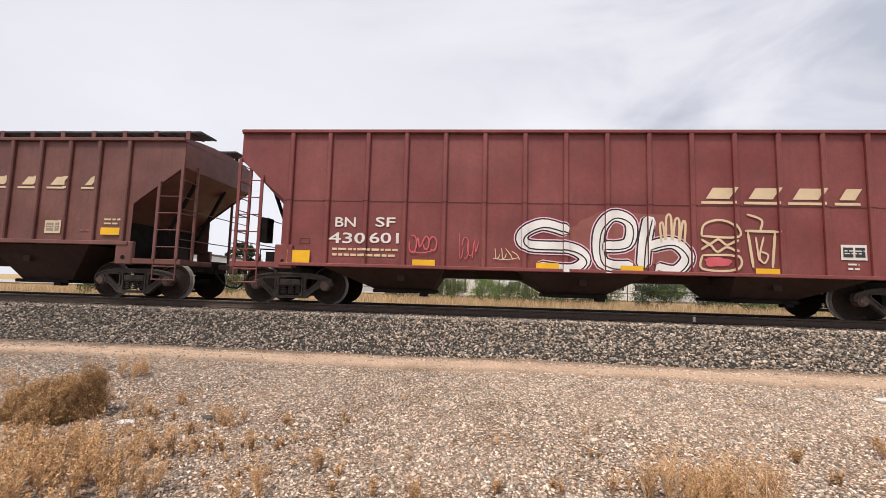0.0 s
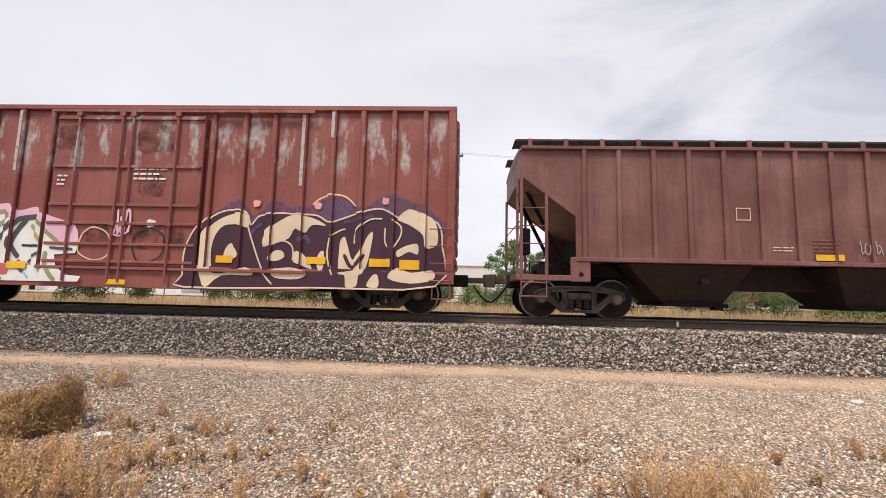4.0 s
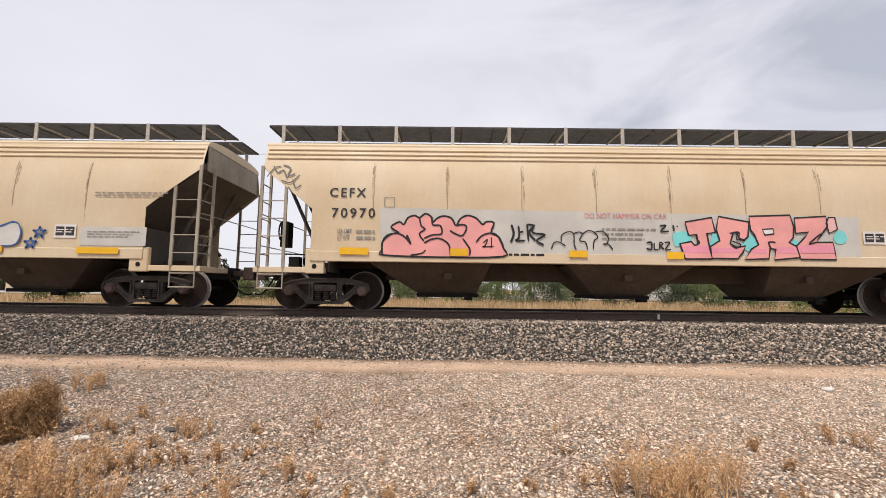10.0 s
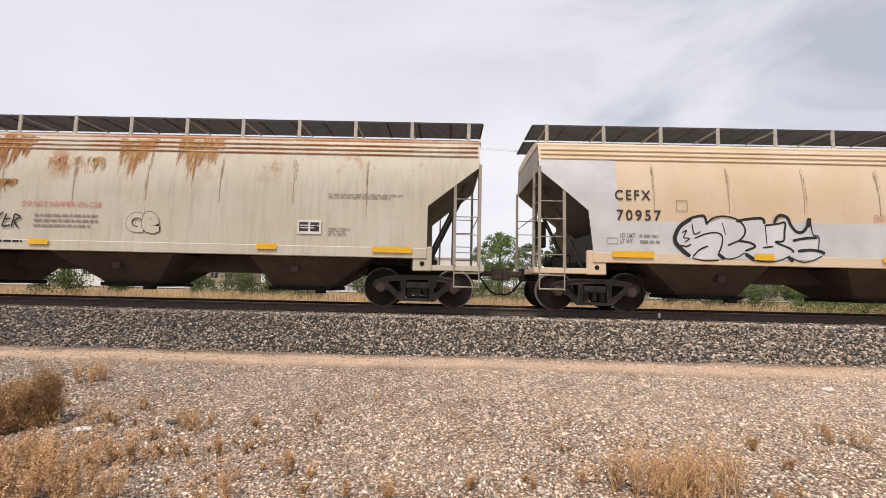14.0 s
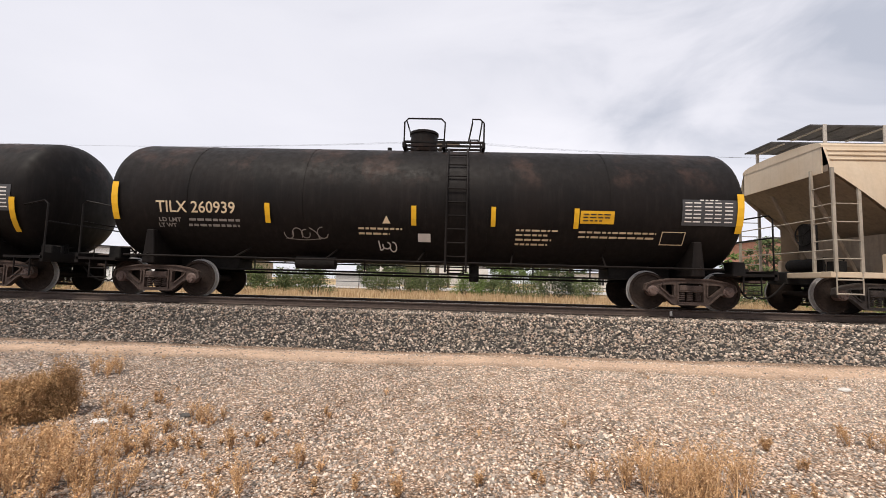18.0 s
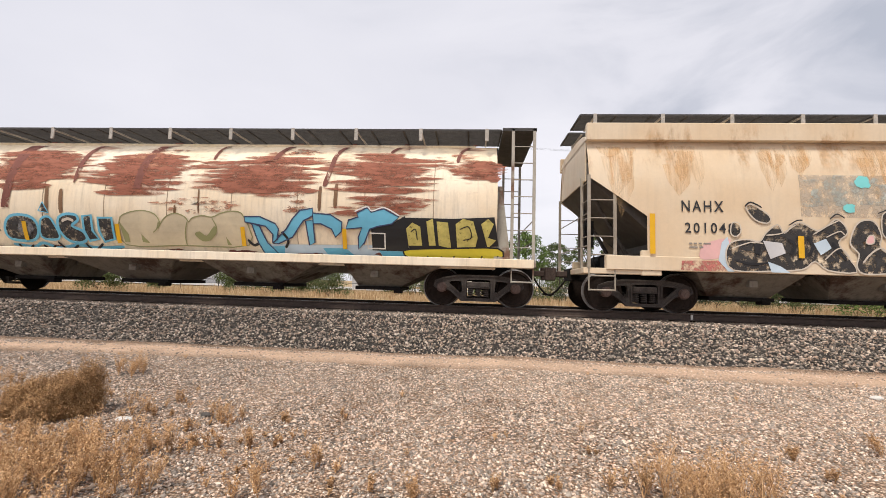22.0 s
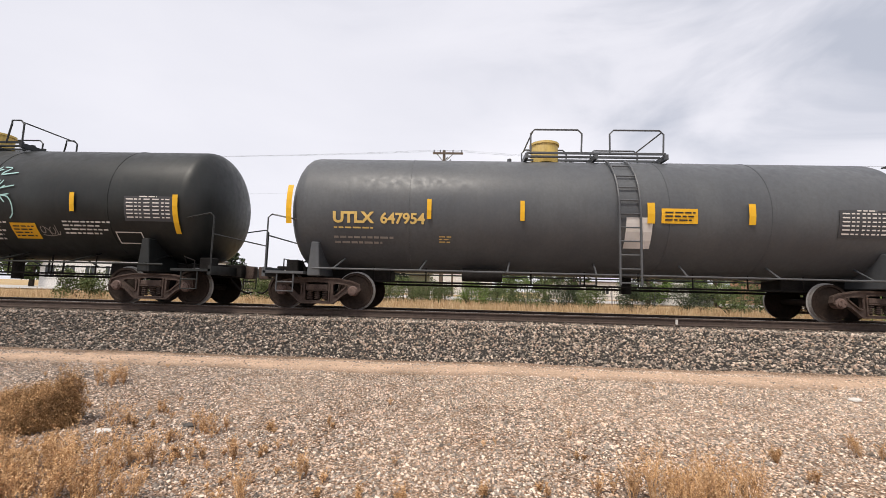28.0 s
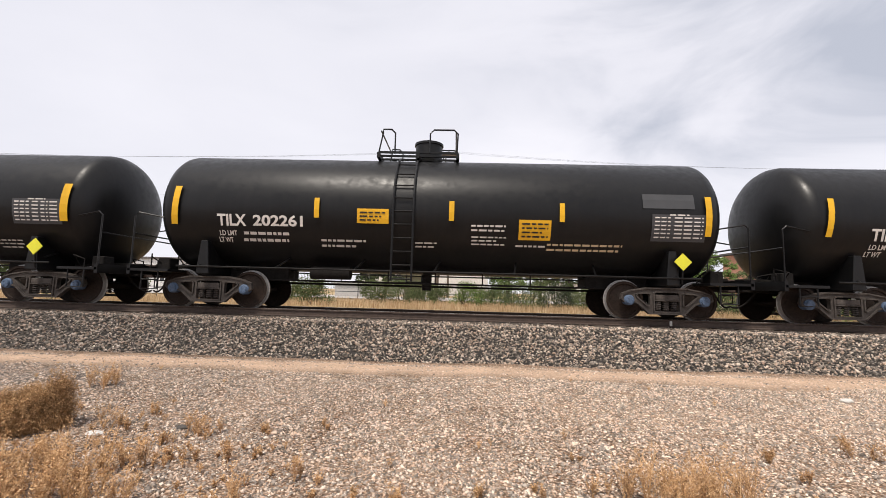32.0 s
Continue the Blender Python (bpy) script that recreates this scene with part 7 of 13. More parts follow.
shape('D', [(3.454, 1.665), (3.552, 1.924), (3.809, 2.121), (4.127, 2.293), (4.497, 2.272), (4.799, 2.172), (4.999, 2.046), (4.793, 2.069), (4.607, 2.041), (4.475, 1.872), (4.234, 1.972), (4.099, 1.739), (3.784, 1.606), (3.533, 1.513)], G_CREAM, None, 0.000, 4)
shape('D', [(3.643, 1.221), (3.738, 1.414), (3.936, 1.442), (4.015, 1.291), (3.825, 1.187)], G_CREAM, None, 0.000, 4)
shape('D', [(3.754, 0.97), (4.185, 1.041), (4.604, 0.924), (4.413, 0.77), (3.867, 0.784)], G_CREAM, None, 0.000, 4)
shape('D', [(4.195, 1.231), (4.327, 1.423), (4.505, 1.325), (4.695, 1.026), (4.491, 1.072)], G_CREAM, None, 0.000, 4)
shape('D', [(4.808, 1.305), (4.915, 1.458), (5.004, 1.333), (4.935, 0.992), (4.817, 1.053)], G_CREAM, None, 0.000, 4)
shape('D', [(5.321, 1.377), (5.342, 1.693), (5.446, 1.797), (5.528, 1.569), (5.651, 1.256), (5.849, 1.511), (5.993, 1.83), (6.118, 1.895), (6.04, 1.326), (5.929, 0.949), (5.828, 0.885), (5.787, 0.636), (5.546, 0.606), (5.505, 0.878), (5.329, 0.937)], G_CREAM, None, 0.000, 4)
stroke('D', [(5.442, 1.379), (5.65, 1.068), (5.924, 1.387)], 0.085, G_PURPLE, 5)
shape('D', [(6.688, 2.259), (6.946, 2.48), (7.239, 2.394), (7.581, 2.207), (7.65, 1.665), (7.369, 1.561), (7.311, 1.849), (7.032, 2.073), (6.801, 2.171)], G_CREAM, None, 0.000, 4)
shape('D', [(6.684, 1.462), (6.873, 1.59), (7.176, 1.658), (7.19, 1.408), (6.982, 1.467), (6.733, 1.337)], G_CREAM, None, 0.000, 4)
shape('D', [(6.515, 0.836), (6.713, 1.088), (7.058, 0.97), (7.535, 1.041), (7.573, 0.82), (7.037, 0.723)], G_CREAM, None, 0.000, 4)
shape('D', [(6.025, 0.641), (6.163, 0.891), (6.282, 0.893), (6.297, 0.622)], G_CREAM, None, 0.000, 4)
stroke('D', [(2.972, 2.371), (3.116, 1.918), (3.284, 1.47), (3.508, 0.966), (3.798, 0.632)], 0.038, G_CREAM, 5)
stroke('D', [(4.636, 2.559), (4.831, 2.717), (5.145, 2.811), (5.448, 2.749), (5.678, 2.531)], 0.037, G_CREAM, 5)
stroke('D', [(5.677, 1.635), (5.723, 1.953), (6.021, 2.213), (6.325, 2.242)], 0.036, G_CREAM, 5)
stroke('D', [(6.405, 2.026), (6.404, 1.709), (6.477, 1.559)], 0.036, G_CREAM, 5)
stroke('D', [(6.564, 2.22), (6.769, 2.069), (6.774, 1.841), (6.608, 1.561)], 0.036, G_CREAM, 5)
stroke('D', [(5.107, 1.817), (5.335, 1.948), (5.458, 1.975)], 0.037, G_CREAM, 5)
stroke('D', [(3.473, 1.537), (3.699, 1.618), (3.972, 1.673), (4.187, 1.548), (4.223, 1.295)], 0.037, G_CREAM, 5)
stroke('D', [(5.103, 1.753), (5.075, 1.309), (5.204, 0.873)], 0.037, G_CREAM, 5)
stroke('D', [(3.131, 1.66), (3.241, 1.92), (3.435, 2.078)], 0.075, G_LILAC, 5)
stroke('D', [(5.408, 2.141), (5.84, 2.236), (6.089, 2.316)], 0.073, G_LILAC, 5)
stroke('D', [(4.341, 1.678), (4.494, 1.783), (4.607, 1.619)], 0.098, G_LILAC, 5)
stroke('D', [(-7.689, 2.711), (-7.494, 2.74), (-7.295, 2.714), (-7.369, 2.575), (-7.555, 2.434), (-7.65, 2.572), (-7.689, 2.711)], 0.056, M_WHITE, 4)
stroke('D', [(-7.583, 2.434), (-7.537, 2.213), (-7.697, 2.101), (-7.553, 2.047), (-7.479, 2.186), (-7.345, 2.256), (-7.276, 2.078), (-7.411, 2.022), (-7.477, 2.158)], 0.056, M_WHITE, 4)
stroke('D', [(-6.285, 2.64), (-6.124, 2.725), (-5.954, 2.671), (-6.06, 2.587), (-6.228, 2.613)], 0.035, M_PALEY, 4)
stroke('D', [(-6.183, 2.78), (-6.136, 2.476)], 0.035, M_PALEY, 4)
stroke('D', [(-6.014, 2.753), (-5.946, 2.533), (-5.787, 2.645)], 0.035, M_PALEY, 4)
stroke('D', [(-4.788, 2.462), (-4.689, 2.682), (-4.6, 2.519), (-4.439, 2.575), (-4.71, 2.545)], 0.034, M_PALEY, 4)
stroke('D', [(-4.836, 2.325), (-4.622, 2.409), (-4.535, 2.274)], 0.034, M_PALEY, 4)

M_BALD = worn("paint_worn_to_pale_primer", (0.60, 0.52, 0.49), 0.30, 0.52, (2.0, 1, 0.7), 5.0, 0.7)
M_SOOTSPOT = worn("dark_soot_on_door", (0.085, 0.035, 0.032), 0.40, 0.75, (1, 1, 1), 3.0, 0.8)
rect('D', -6.00, -5.61, 2.76, 4.86, M_BALD, 0.4, "worn_patch")
for u, z in ((-7.30, 3.3), (-6.54, 3.7), (-4.33, 3.4), (-2.88, 3.3), (4.34, 3.0), (5.06, 4.2)):
    rect('D', u - 0.05, u + 0.03, z, 4.84, M_BALD, 0.4, "worn_patch")
for k, (u, z, r) in enumerate(((0.70, 4.12, 0.46), (-1.50, 4.12, 0.36), (0.70, 2.95, 0.34), (0.65, 1.72, 0.36), (-0.55, 1.75, 0.30), (1.35, 1.70, 0.26))):
    blob('D', u - r, u + r, z - r * 0.85, z + r * 0.85, M_SOOTSPOT, 0.4, 40 + k, name="soot_spot")
K_RUSTPATCH = decal("rusty_brown_number_patch", (0.21, 0.118, 0.06), 0.6, 0.5)
rect('E', -6.01, -4.84, 2.112, 3.235, K_RUSTPATCH, 0)
rect('E', -4.84, -4.27, 2.112, 3.235, K_DARKPATCH, 0)
rect('E', 2.273, 7.000, 2.629, 3.457, K_DARKPATCH, 0)
txt('E', 'GACX', -5.910, -5.005, 2.760, 3.040, M_WHITE, fat=0.035, gap=1.15)
txt('E', '63511', -5.910, -5.010, 2.278, 2.533, M_WHITE, fat=0.035, gap=1.15)
frame_mark('E', -2.847, -2.519, 2.582, 2.877, M_WHITE, 0.02)
txt('E', 'C', -2.747, -2.619, 2.666, 2.793, M_WHITE)
bars('E', -6.071, -5.592, 3.568, 3.742, 1, G_PINK)
slash('E', -7.398, -6.368, 1.320, 1.473)
slash('E', -4.196, -3.485, 1.313, 1.478)
slash('E', -1.772, -1.177, 1.313, 1.476)
slash('E', 1.112, 1.674, 1.307, 1.453)
slash('E', 3.195, 3.718, 1.319, 1.463)
slash('E', 6.245, 6.711, 1.329, 1.458)
slash('E', 6.749, 7.249, 1.323, 1.464)
plate_sign('E', 4.691, 5.194, 1.650, 2.018)
bars('E', 5.365, 6.174, 2.051, 2.368, 3, M_WHITE)
frame_mark('E', 5.386, 5.642, 1.656, 1.904, M_PALEY, 0.015)
bars('E', 6.831, 7.208, 1.581, 1.697, 1, M_WHITE)
bars('E', -4.315, -3.885, 1.723, 2.001, 2, M_WHITE)
bars('E', -6.148, -5.695, 1.749, 2.015, 2, M_WHITE)
shape('E', [(-4.612, 1.55), (-4.51, 1.675), (-4.312, 1.705), (-4.068, 1.694), (-3.848, 1.64), (-3.953, 1.543), (-4.401, 1.456)], G_PINK, None, 0.000, 2)
shape('E', [(-1.301, 1.747), (-1.202, 1.938), (-0.928, 1.982), (-0.728, 1.861), (-0.67, 1.59), (-0.786, 1.454), (-0.968, 1.506), (-1.116, 1.667)], G_PINK, None, 0.000, 2)
stroke('E', [(-1.34, 1.924), (-1.235, 2.02), (-1.135, 1.966), (-1.002, 2.063)], 0.056, G_PINK, 2)
shape('E', [(-3.788, 1.903), (-3.569, 2.002), (-3.519, 1.768), (-3.706, 1.642)], G_BLACK, None, 0.000, 2)
shape('E', [(-3.564, 1.947), (-3.319, 2.073), (-3.01, 2.117), (-2.614, 2.12), (-2.398, 2.053), (-2.217, 2.081), (-2.05, 2.096), (-1.772, 2.126), (-1.559, 2.072), (-1.629, 1.88), (-1.661, 1.743), (-1.467, 1.745), (-1.11, 1.586), (-0.898, 1.493), (-0.889, 1.345), (-2.271, 1.329), (-3.675, 1.313), (-4.357, 1.305), (-4.23, 1.458), (-3.981, 1.543), (-3.698, 1.559), (-3.594, 1.657), (-3.34, 1.673), (-3.175, 1.565), (-3.286, 1.701), (-3.462, 1.768)], G_PALEBLUE, G_BLACK, 0.050, 3)
shape('E', [(-4.33, 1.319), (-4.214, 1.444), (-3.909, 1.53), (-3.696, 1.532), (-3.549, 1.63), (-3.336, 1.632), (-3.171, 1.524), (-2.813, 1.459), (-2.004, 1.482), (-1.732, 1.566), (-1.631, 1.716), (-1.465, 1.718), (-1.18, 1.599), (-0.925, 1.48), (-0.904, 1.359), (-2.271, 1.329), (-3.675, 1.313)], G_CREAMY, None, 0.000, 4)
stroke('E', [(-3.008, 2.089), (-2.963, 1.896), (-3.081, 1.785), (-2.977, 1.731), (-2.806, 1.705)], 0.043, G_BLACK, 6)
stroke('E', [(-2.613, 2.106), (-2.578, 1.845), (-2.7, 1.789)], 0.042, G_BLACK, 6)
stroke('E', [(-2.564, 1.845), (-2.377, 1.792), (-2.237, 1.793)], 0.042, G_BLACK, 6)
stroke('E', [(-2.488, 1.599), (-2.443, 1.736), (-2.362, 1.6), (-2.459, 1.586)], 0.042, G_BLACK, 6)
stroke('E', [(-2.175, 2.082), (-2.131, 1.876), (-2.019, 1.686)], 0.035, G_BLACK, 6)
stroke('E', [(-1.979, 1.891), (-1.97, 1.782)], 0.056, G_BLACK, 6)
stroke('E', [(-1.812, 2.098), (-1.704, 1.962), (-1.745, 1.743), (-1.902, 1.605)], 0.035, G_BLACK, 6)
stroke('E', [(-1.703, 1.743), (-1.686, 1.499), (-1.753, 1.471), (-1.588, 1.486)], 0.049, G_BLACK, 6)
shape('E', [(-0.777, 1.996), (-0.658, 2.093), (-0.312, 2.054), (-0.112, 2.165), (0.098, 2.071), (0.148, 1.895), (-0.094, 1.812), (-0.642, 1.807)], G_RED, None, 0.000, 2)
shape('E', [(-0.278, 2.191), (-0.173, 2.274), (-0.047, 2.234), (-0.111, 2.138)], G_RED, None, 0.000, 2)
shape('E', [(3.121, 2.0), (3.317, 2.135), (3.541, 2.11), (3.713, 2.005), (3.884, 1.795), (3.846, 1.636), (4.015, 1.507), (4.067, 1.364), (3.756, 1.36), (3.676, 1.635), (3.414, 1.738), (3.229, 1.829)], G_RED, None, 0.000, 2)
shape('E', [(-0.666, 1.753), (-0.37, 1.864), (-0.099, 1.92), (0.054, 2.139), (0.116, 2.262), (0.566, 2.292), (0.768, 2.348), (1.243, 2.351), (1.579, 2.393), (2.051, 2.355), (2.384, 2.411), (2.718, 2.386), (2.985, 2.267), (3.252, 2.095), (3.32, 1.922), (3.23, 1.762), (3.415, 1.672), (3.625, 1.568), (3.678, 1.359), (2.606, 1.307), (1.013, 1.288), (-0.612, 1.295), (-0.725, 1.59)], G_BLACK, None, 0.000, 3)
shape('E', [(0.041, 2.112), (0.131, 2.235), (0.404, 2.25), (0.462, 1.871), (0.542, 1.603), (0.68, 1.524), (0.687, 1.364), (0.135, 1.317), (-0.046, 1.422), (-0.177, 1.314), (-0.614, 1.335), (-0.705, 1.482), (-0.582, 1.726), (-0.434, 1.782), (-0.334, 1.702), (-0.163, 1.825), (0.116, 1.706), (0.298, 1.6), (0.22, 1.801)], G_TEAL, None, 0.000, 4)
shape('E', [(0.492, 2.115), (0.514, 2.237), (0.729, 2.307), (0.974, 2.281), (1.099, 2.2), (1.161, 1.985), (1.126, 1.85), (0.994, 1.781), (0.832, 1.767), (0.902, 1.714), (1.158, 1.716), (1.269, 1.61), (1.206, 1.503), (1.01, 1.367), (0.766, 1.405), (0.704, 1.604), (0.584, 1.872)], G_TEAL, None, 0.000, 4)
shape('E', [(1.152, 2.228), (1.244, 2.323), (1.448, 2.284), (1.782, 2.34), (2.026, 2.261), (2.125, 2.086), (2.063, 1.885), (1.907, 1.75), (2.043, 1.645), (2.206, 1.514), (2.051, 1.353), (1.838, 1.377), (1.671, 1.588), (1.578, 1.6), (1.474, 1.506), (1.275, 1.45), (1.215, 1.61), (1.289, 1.811), (1.187, 2.012)], G_TEAL, None, 0.000, 4)
shape('E', [(2.107, 2.261), (2.319, 2.343), (2.586, 2.332), (2.76, 2.279), (2.736, 2.131), (2.619, 1.996), (2.503, 1.822), (2.439, 1.715), (2.73, 1.744), (2.837, 1.666), (2.944, 1.574), (2.994, 1.734), (3.125, 1.761), (3.232, 1.63), (3.3, 1.433), (3.235, 1.341), (2.895, 1.363), (2.736, 1.427), (2.606, 1.346), (2.276, 1.342), (2.115, 1.42), (2.178, 1.54), (2.308, 1.647), (2.095, 1.672), (1.959, 1.777), (2.13, 1.859), (2.352, 2.048), (2.192, 2.06)], G_TEAL, None, 0.000, 4)
shape('E', [(0.702, 1.981), (0.779, 2.076), (0.904, 1.996), (0.881, 1.902), (0.761, 1.86)], G_BLACK, None, 0.000, 5)
shape('E', [(1.5, 1.907), (1.551, 2.001), (1.685, 2.016), (1.769, 1.909), (1.691, 1.828), (1.557, 1.813)], G_BLACK, None, 0.000, 5)
stroke('E', [(0.121, 2.167), (0.242, 2.208), (0.379, 2.196)], 0.041, G_WHITE, 5)
stroke('E', [(0.582, 2.224), (0.757, 2.266), (0.949, 2.24)], 0.041, G_WHITE, 5)
stroke('E', [(1.272, 2.269), (1.516, 2.244), (1.838, 2.286)], 0.041, G_WHITE, 5)
stroke('E', [(2.213, 2.275), (2.453, 2.304), (2.694, 2.251)], 0.040, G_WHITE, 5)
shape('E', [(2.526, 1.996), (2.63, 2.103), (2.79, 2.051), (2.832, 1.918), (2.662, 1.823), (2.542, 1.862)], G_RED, None, 0.000, 6)
shape('E', [(1.264, 1.744), (1.368, 1.865), (1.479, 1.746), (1.403, 1.611), (1.267, 1.664)], G_RED, None, 0.000, 6)
shape('E', [(0.199, 1.398), (0.275, 1.506), (0.44, 1.468), (0.391, 1.347), (0.244, 1.305)], G_RED, None, 0.000, 6)
stroke('E', [(3.751, 2.165), (3.843, 2.099), (3.935, 2.007), (4.013, 2.034)], 0.039, G_WHITE, 6)
stroke('E', [(3.857, 1.9), (4.013, 1.928), (3.91, 1.69), (4.17, 1.745)], 0.052, G_WHITE, 6)
stroke('E', [(4.274, 1.904), (4.17, 1.666)], 0.052, G_WHITE, 6)
stroke('E', [(4.352, 1.642), (4.429, 1.629)], 0.052, G_WHITE, 6)
stroke('E', [(4.584, 1.631), (4.674, 1.619)], 0.052, G_WHITE, 6)
stroke('E', [(-7.54, 2.042), (-7.415, 2.001), (-7.29, 1.959)], 0.037, M_WHITE, 4)
stroke('E', [(-7.367, 2.086), (-7.461, 1.901)], 0.037, M_WHITE, 4)
stroke('E', [(-7.081, 2.173), (-7.226, 2.144), (-7.155, 2.059), (-7.055, 1.975), (-7.227, 1.932)], 0.045, M_WHITE, 4)
stroke('E', [(-6.994, 2.188), (-6.949, 1.962)], 0.045, M_WHITE, 4)
stroke('E', [(-6.892, 2.203), (-6.759, 1.978), (-6.677, 2.261)], 0.044, M_WHITE, 4)
stroke('E', [(-6.578, 2.177), (-6.549, 1.951)], 0.044, M_WHITE, 4)
stroke('E', [(-6.489, 2.291), (-6.413, 1.924)], 0.044, M_WHITE, 4)
stroke('E', [(-6.28, 2.15), (-6.429, 2.051), (-6.195, 1.94)], 0.044, M_WHITE, 4)
stroke('E', [(-6.135, 2.293), (-6.121, 2.053)], 0.044, M_WHITE, 4)
stroke('E', [(-6.11, 1.968), (-6.105, 1.926)], 0.044, M_WHITE, 4)
stroke('E', [(-6.983, 1.877), (-6.778, 1.893), (-6.57, 1.88)], 0.037, M_WHITE, 4)
shape('E', [(2.767, 3.354), (4.431, 3.381), (6.902, 3.422), (6.908, 2.78), (6.243, 2.738), (4.43, 2.677), (2.513, 2.615), (2.573, 2.969)], M_BUFFW, None, 0.000, 1, False)
shape('E', [(-5.212, 2.951), (-4.402, 2.882), (-4.358, 2.163), (-5.061, 2.243)], M_BUFFW, None, 0.000, 1, False)

rect('F', -6.637, -5.936, 2.213, 2.518, K_PALE, 0)
txt('F', 'INTX', -6.842, -6.225, 2.182, 2.431, M_BLACKL, gap=1.3)
txt('F', '90001', -6.884, -6.089, 1.770, 1.989, M_BLACKL, gap=1.3)
bars('F', -6.901, -5.930, 1.363, 1.607, 2, M_GREYL)
quad('F', [(-0.749, 1.993), (-0.594, 2.859), (1.455, 2.881), (1.505, 2.666), (1.347, 2.396), (0.76, 2.015), (0.629, 2.347), (0.303, 2.008)], G_GOLD, 0, 'logo_shape')
stroke('F', [(-0.356, 2.199), (-0.284, 2.645), (-0.125, 2.647)], 0.05, K_CREAM, 1)
stroke('F', [(0.117, 2.246), (0.035, 2.541), (0.43, 2.707)], 0.05, K_CREAM, 1)
stroke('F', [(0.93, 2.391), (0.982, 2.687), (1.218, 2.663)], 0.05, K_CREAM, 1)
txt('F', '250', 5.976, 6.395, 1.890, 2.136, G_GREY, 9)
slash('F', -8.381, -7.403, 0.835, 1.010)
slash('F', -4.542, -4.043, 0.840, 0.999)
slash('F', -0.883, -0.401, 0.836, 0.992)
slash('F', 3.361, 3.835, 0.809, 0.961)
slash('F', 7.545, 8.535, 0.804, 0.965)
plate_sign('F', 6.420, 6.944, 1.351, 1.630, M_WHITE, M_BLACKL)
scrawl('F', -5.917, -4.593, 0.954, 1.141, M_GREYL, 42, 0.018, 14)
scrawl('F', 7.808, 8.324, 2.874, 3.321, M_GREYL, 43, 0.02, 10)
scrawl('F', 6.833, 7.472, 0.896, 1.096, M_GREYL, 46, 0.02, 10)
scrawl('F', -0.187, 0.437, 1.281, 1.609, G_GREY, 47, 0.02, 10)
shape('F', [(1.412, 2.207), (1.83, 2.346), (2.195, 2.297), (2.428, 2.155), (2.558, 2.316), (2.908, 2.333), (3.255, 2.298), (3.485, 2.196), (3.615, 2.33), (3.948, 2.321), (4.148, 2.152), (4.331, 2.339), (4.891, 2.373), (5.033, 2.126), (5.202, 2.246), (5.643, 2.265), (5.946, 2.074), (6.212, 1.691), (6.248, 1.436), (6.087, 1.204), (4.346, 1.158), (2.575, 1.163), (1.394, 1.128), (1.315, 1.296), (1.573, 1.457), (1.492, 1.876)], G_STEEL, None, 0.000, 2)
shape('F', [(1.543, 2.209), (1.83, 2.279), (1.999, 2.228), (2.168, 2.271), (2.324, 2.153), (2.478, 1.957), (2.645, 1.815), (2.733, 1.607), (2.679, 1.372), (2.512, 1.214), (2.063, 1.167), (1.445, 1.194), (1.419, 1.285), (1.547, 1.404), (1.741, 1.382), (1.649, 1.747)], G_WHITE, G_NAVY, 0.046, 3)
shape('F', [(2.545, 2.249), (2.907, 2.267), (2.971, 2.215), (3.229, 2.245), (3.329, 2.114), (3.481, 1.985), (3.631, 1.844), (3.678, 1.649), (3.535, 1.517), (3.37, 1.488), (3.522, 1.478), (3.596, 1.389), (3.543, 1.285), (3.34, 1.229), (3.085, 1.199), (2.729, 1.231), (2.705, 1.373), (2.759, 1.634), (2.607, 1.893)], G_WHITE, G_NAVY, 0.045, 4)
shape('F', [(3.507, 2.038), (3.614, 2.237), (3.896, 2.267), (4.02, 2.151), (4.213, 1.775), (4.323, 2.05), (4.38, 2.274), (4.888, 2.294), (5.001, 1.93), (4.991, 1.671), (5.165, 1.353), (5.098, 1.211), (4.411, 1.211), (4.324, 1.235), (4.122, 1.218), (3.529, 1.22), (3.571, 1.388), (3.649, 1.493), (3.729, 1.65), (3.656, 1.831)], G_WHITE, G_NAVY, 0.045, 5)
shape('F', [(5.069, 2.061), (5.161, 2.167), (5.389, 2.196), (5.576, 2.172), (5.701, 2.174), (5.818, 2.007), (6.02, 1.816), (6.159, 1.626), (6.174, 1.435), (6.066, 1.267), (5.779, 1.198), (5.284, 1.202), (5.203, 1.353), (5.111, 1.544), (5.021, 1.8)], G_WHITE, G_NAVY, 0.044, 6)
shape('F', [(5.767, 1.722), (5.943, 2.009), (6.139, 2.18), (6.391, 2.236), (6.634, 2.136), (6.697, 1.956), (6.611, 1.749), (6.424, 1.72), (6.183, 1.845), (5.997, 1.842)], G_WHITE, G_NAVY, 0.044, 7)
stroke('F', [(1.999, 1.976), (2.064, 1.753), (2.141, 1.428)], 0.052, G_NAVY, 8)
shape('F', [(2.964, 1.663), (3.129, 1.575), (3.282, 1.551), (3.089, 1.444), (3.024, 1.404)], G_NAVY, None, 0.000, 8)
stroke('F', [(3.096, 1.953), (3.157, 1.771)], 0.026, G_NAVY, 8)
stroke('F', [(3.224, 1.968), (3.247, 1.811)], 0.026, G_NAVY, 8)
shape('F', [(3.831, 1.703), (3.955, 1.589), (4.101, 1.372), (4.098, 1.269), (3.95, 1.395), (3.827, 1.522)], G_NAVY, None, 0.000, 8)
shape('F', [(4.391, 1.403), (4.517, 1.792), (4.674, 1.601), (4.606, 1.432), (4.454, 1.404)], G_NAVY, None, 0.000, 8)
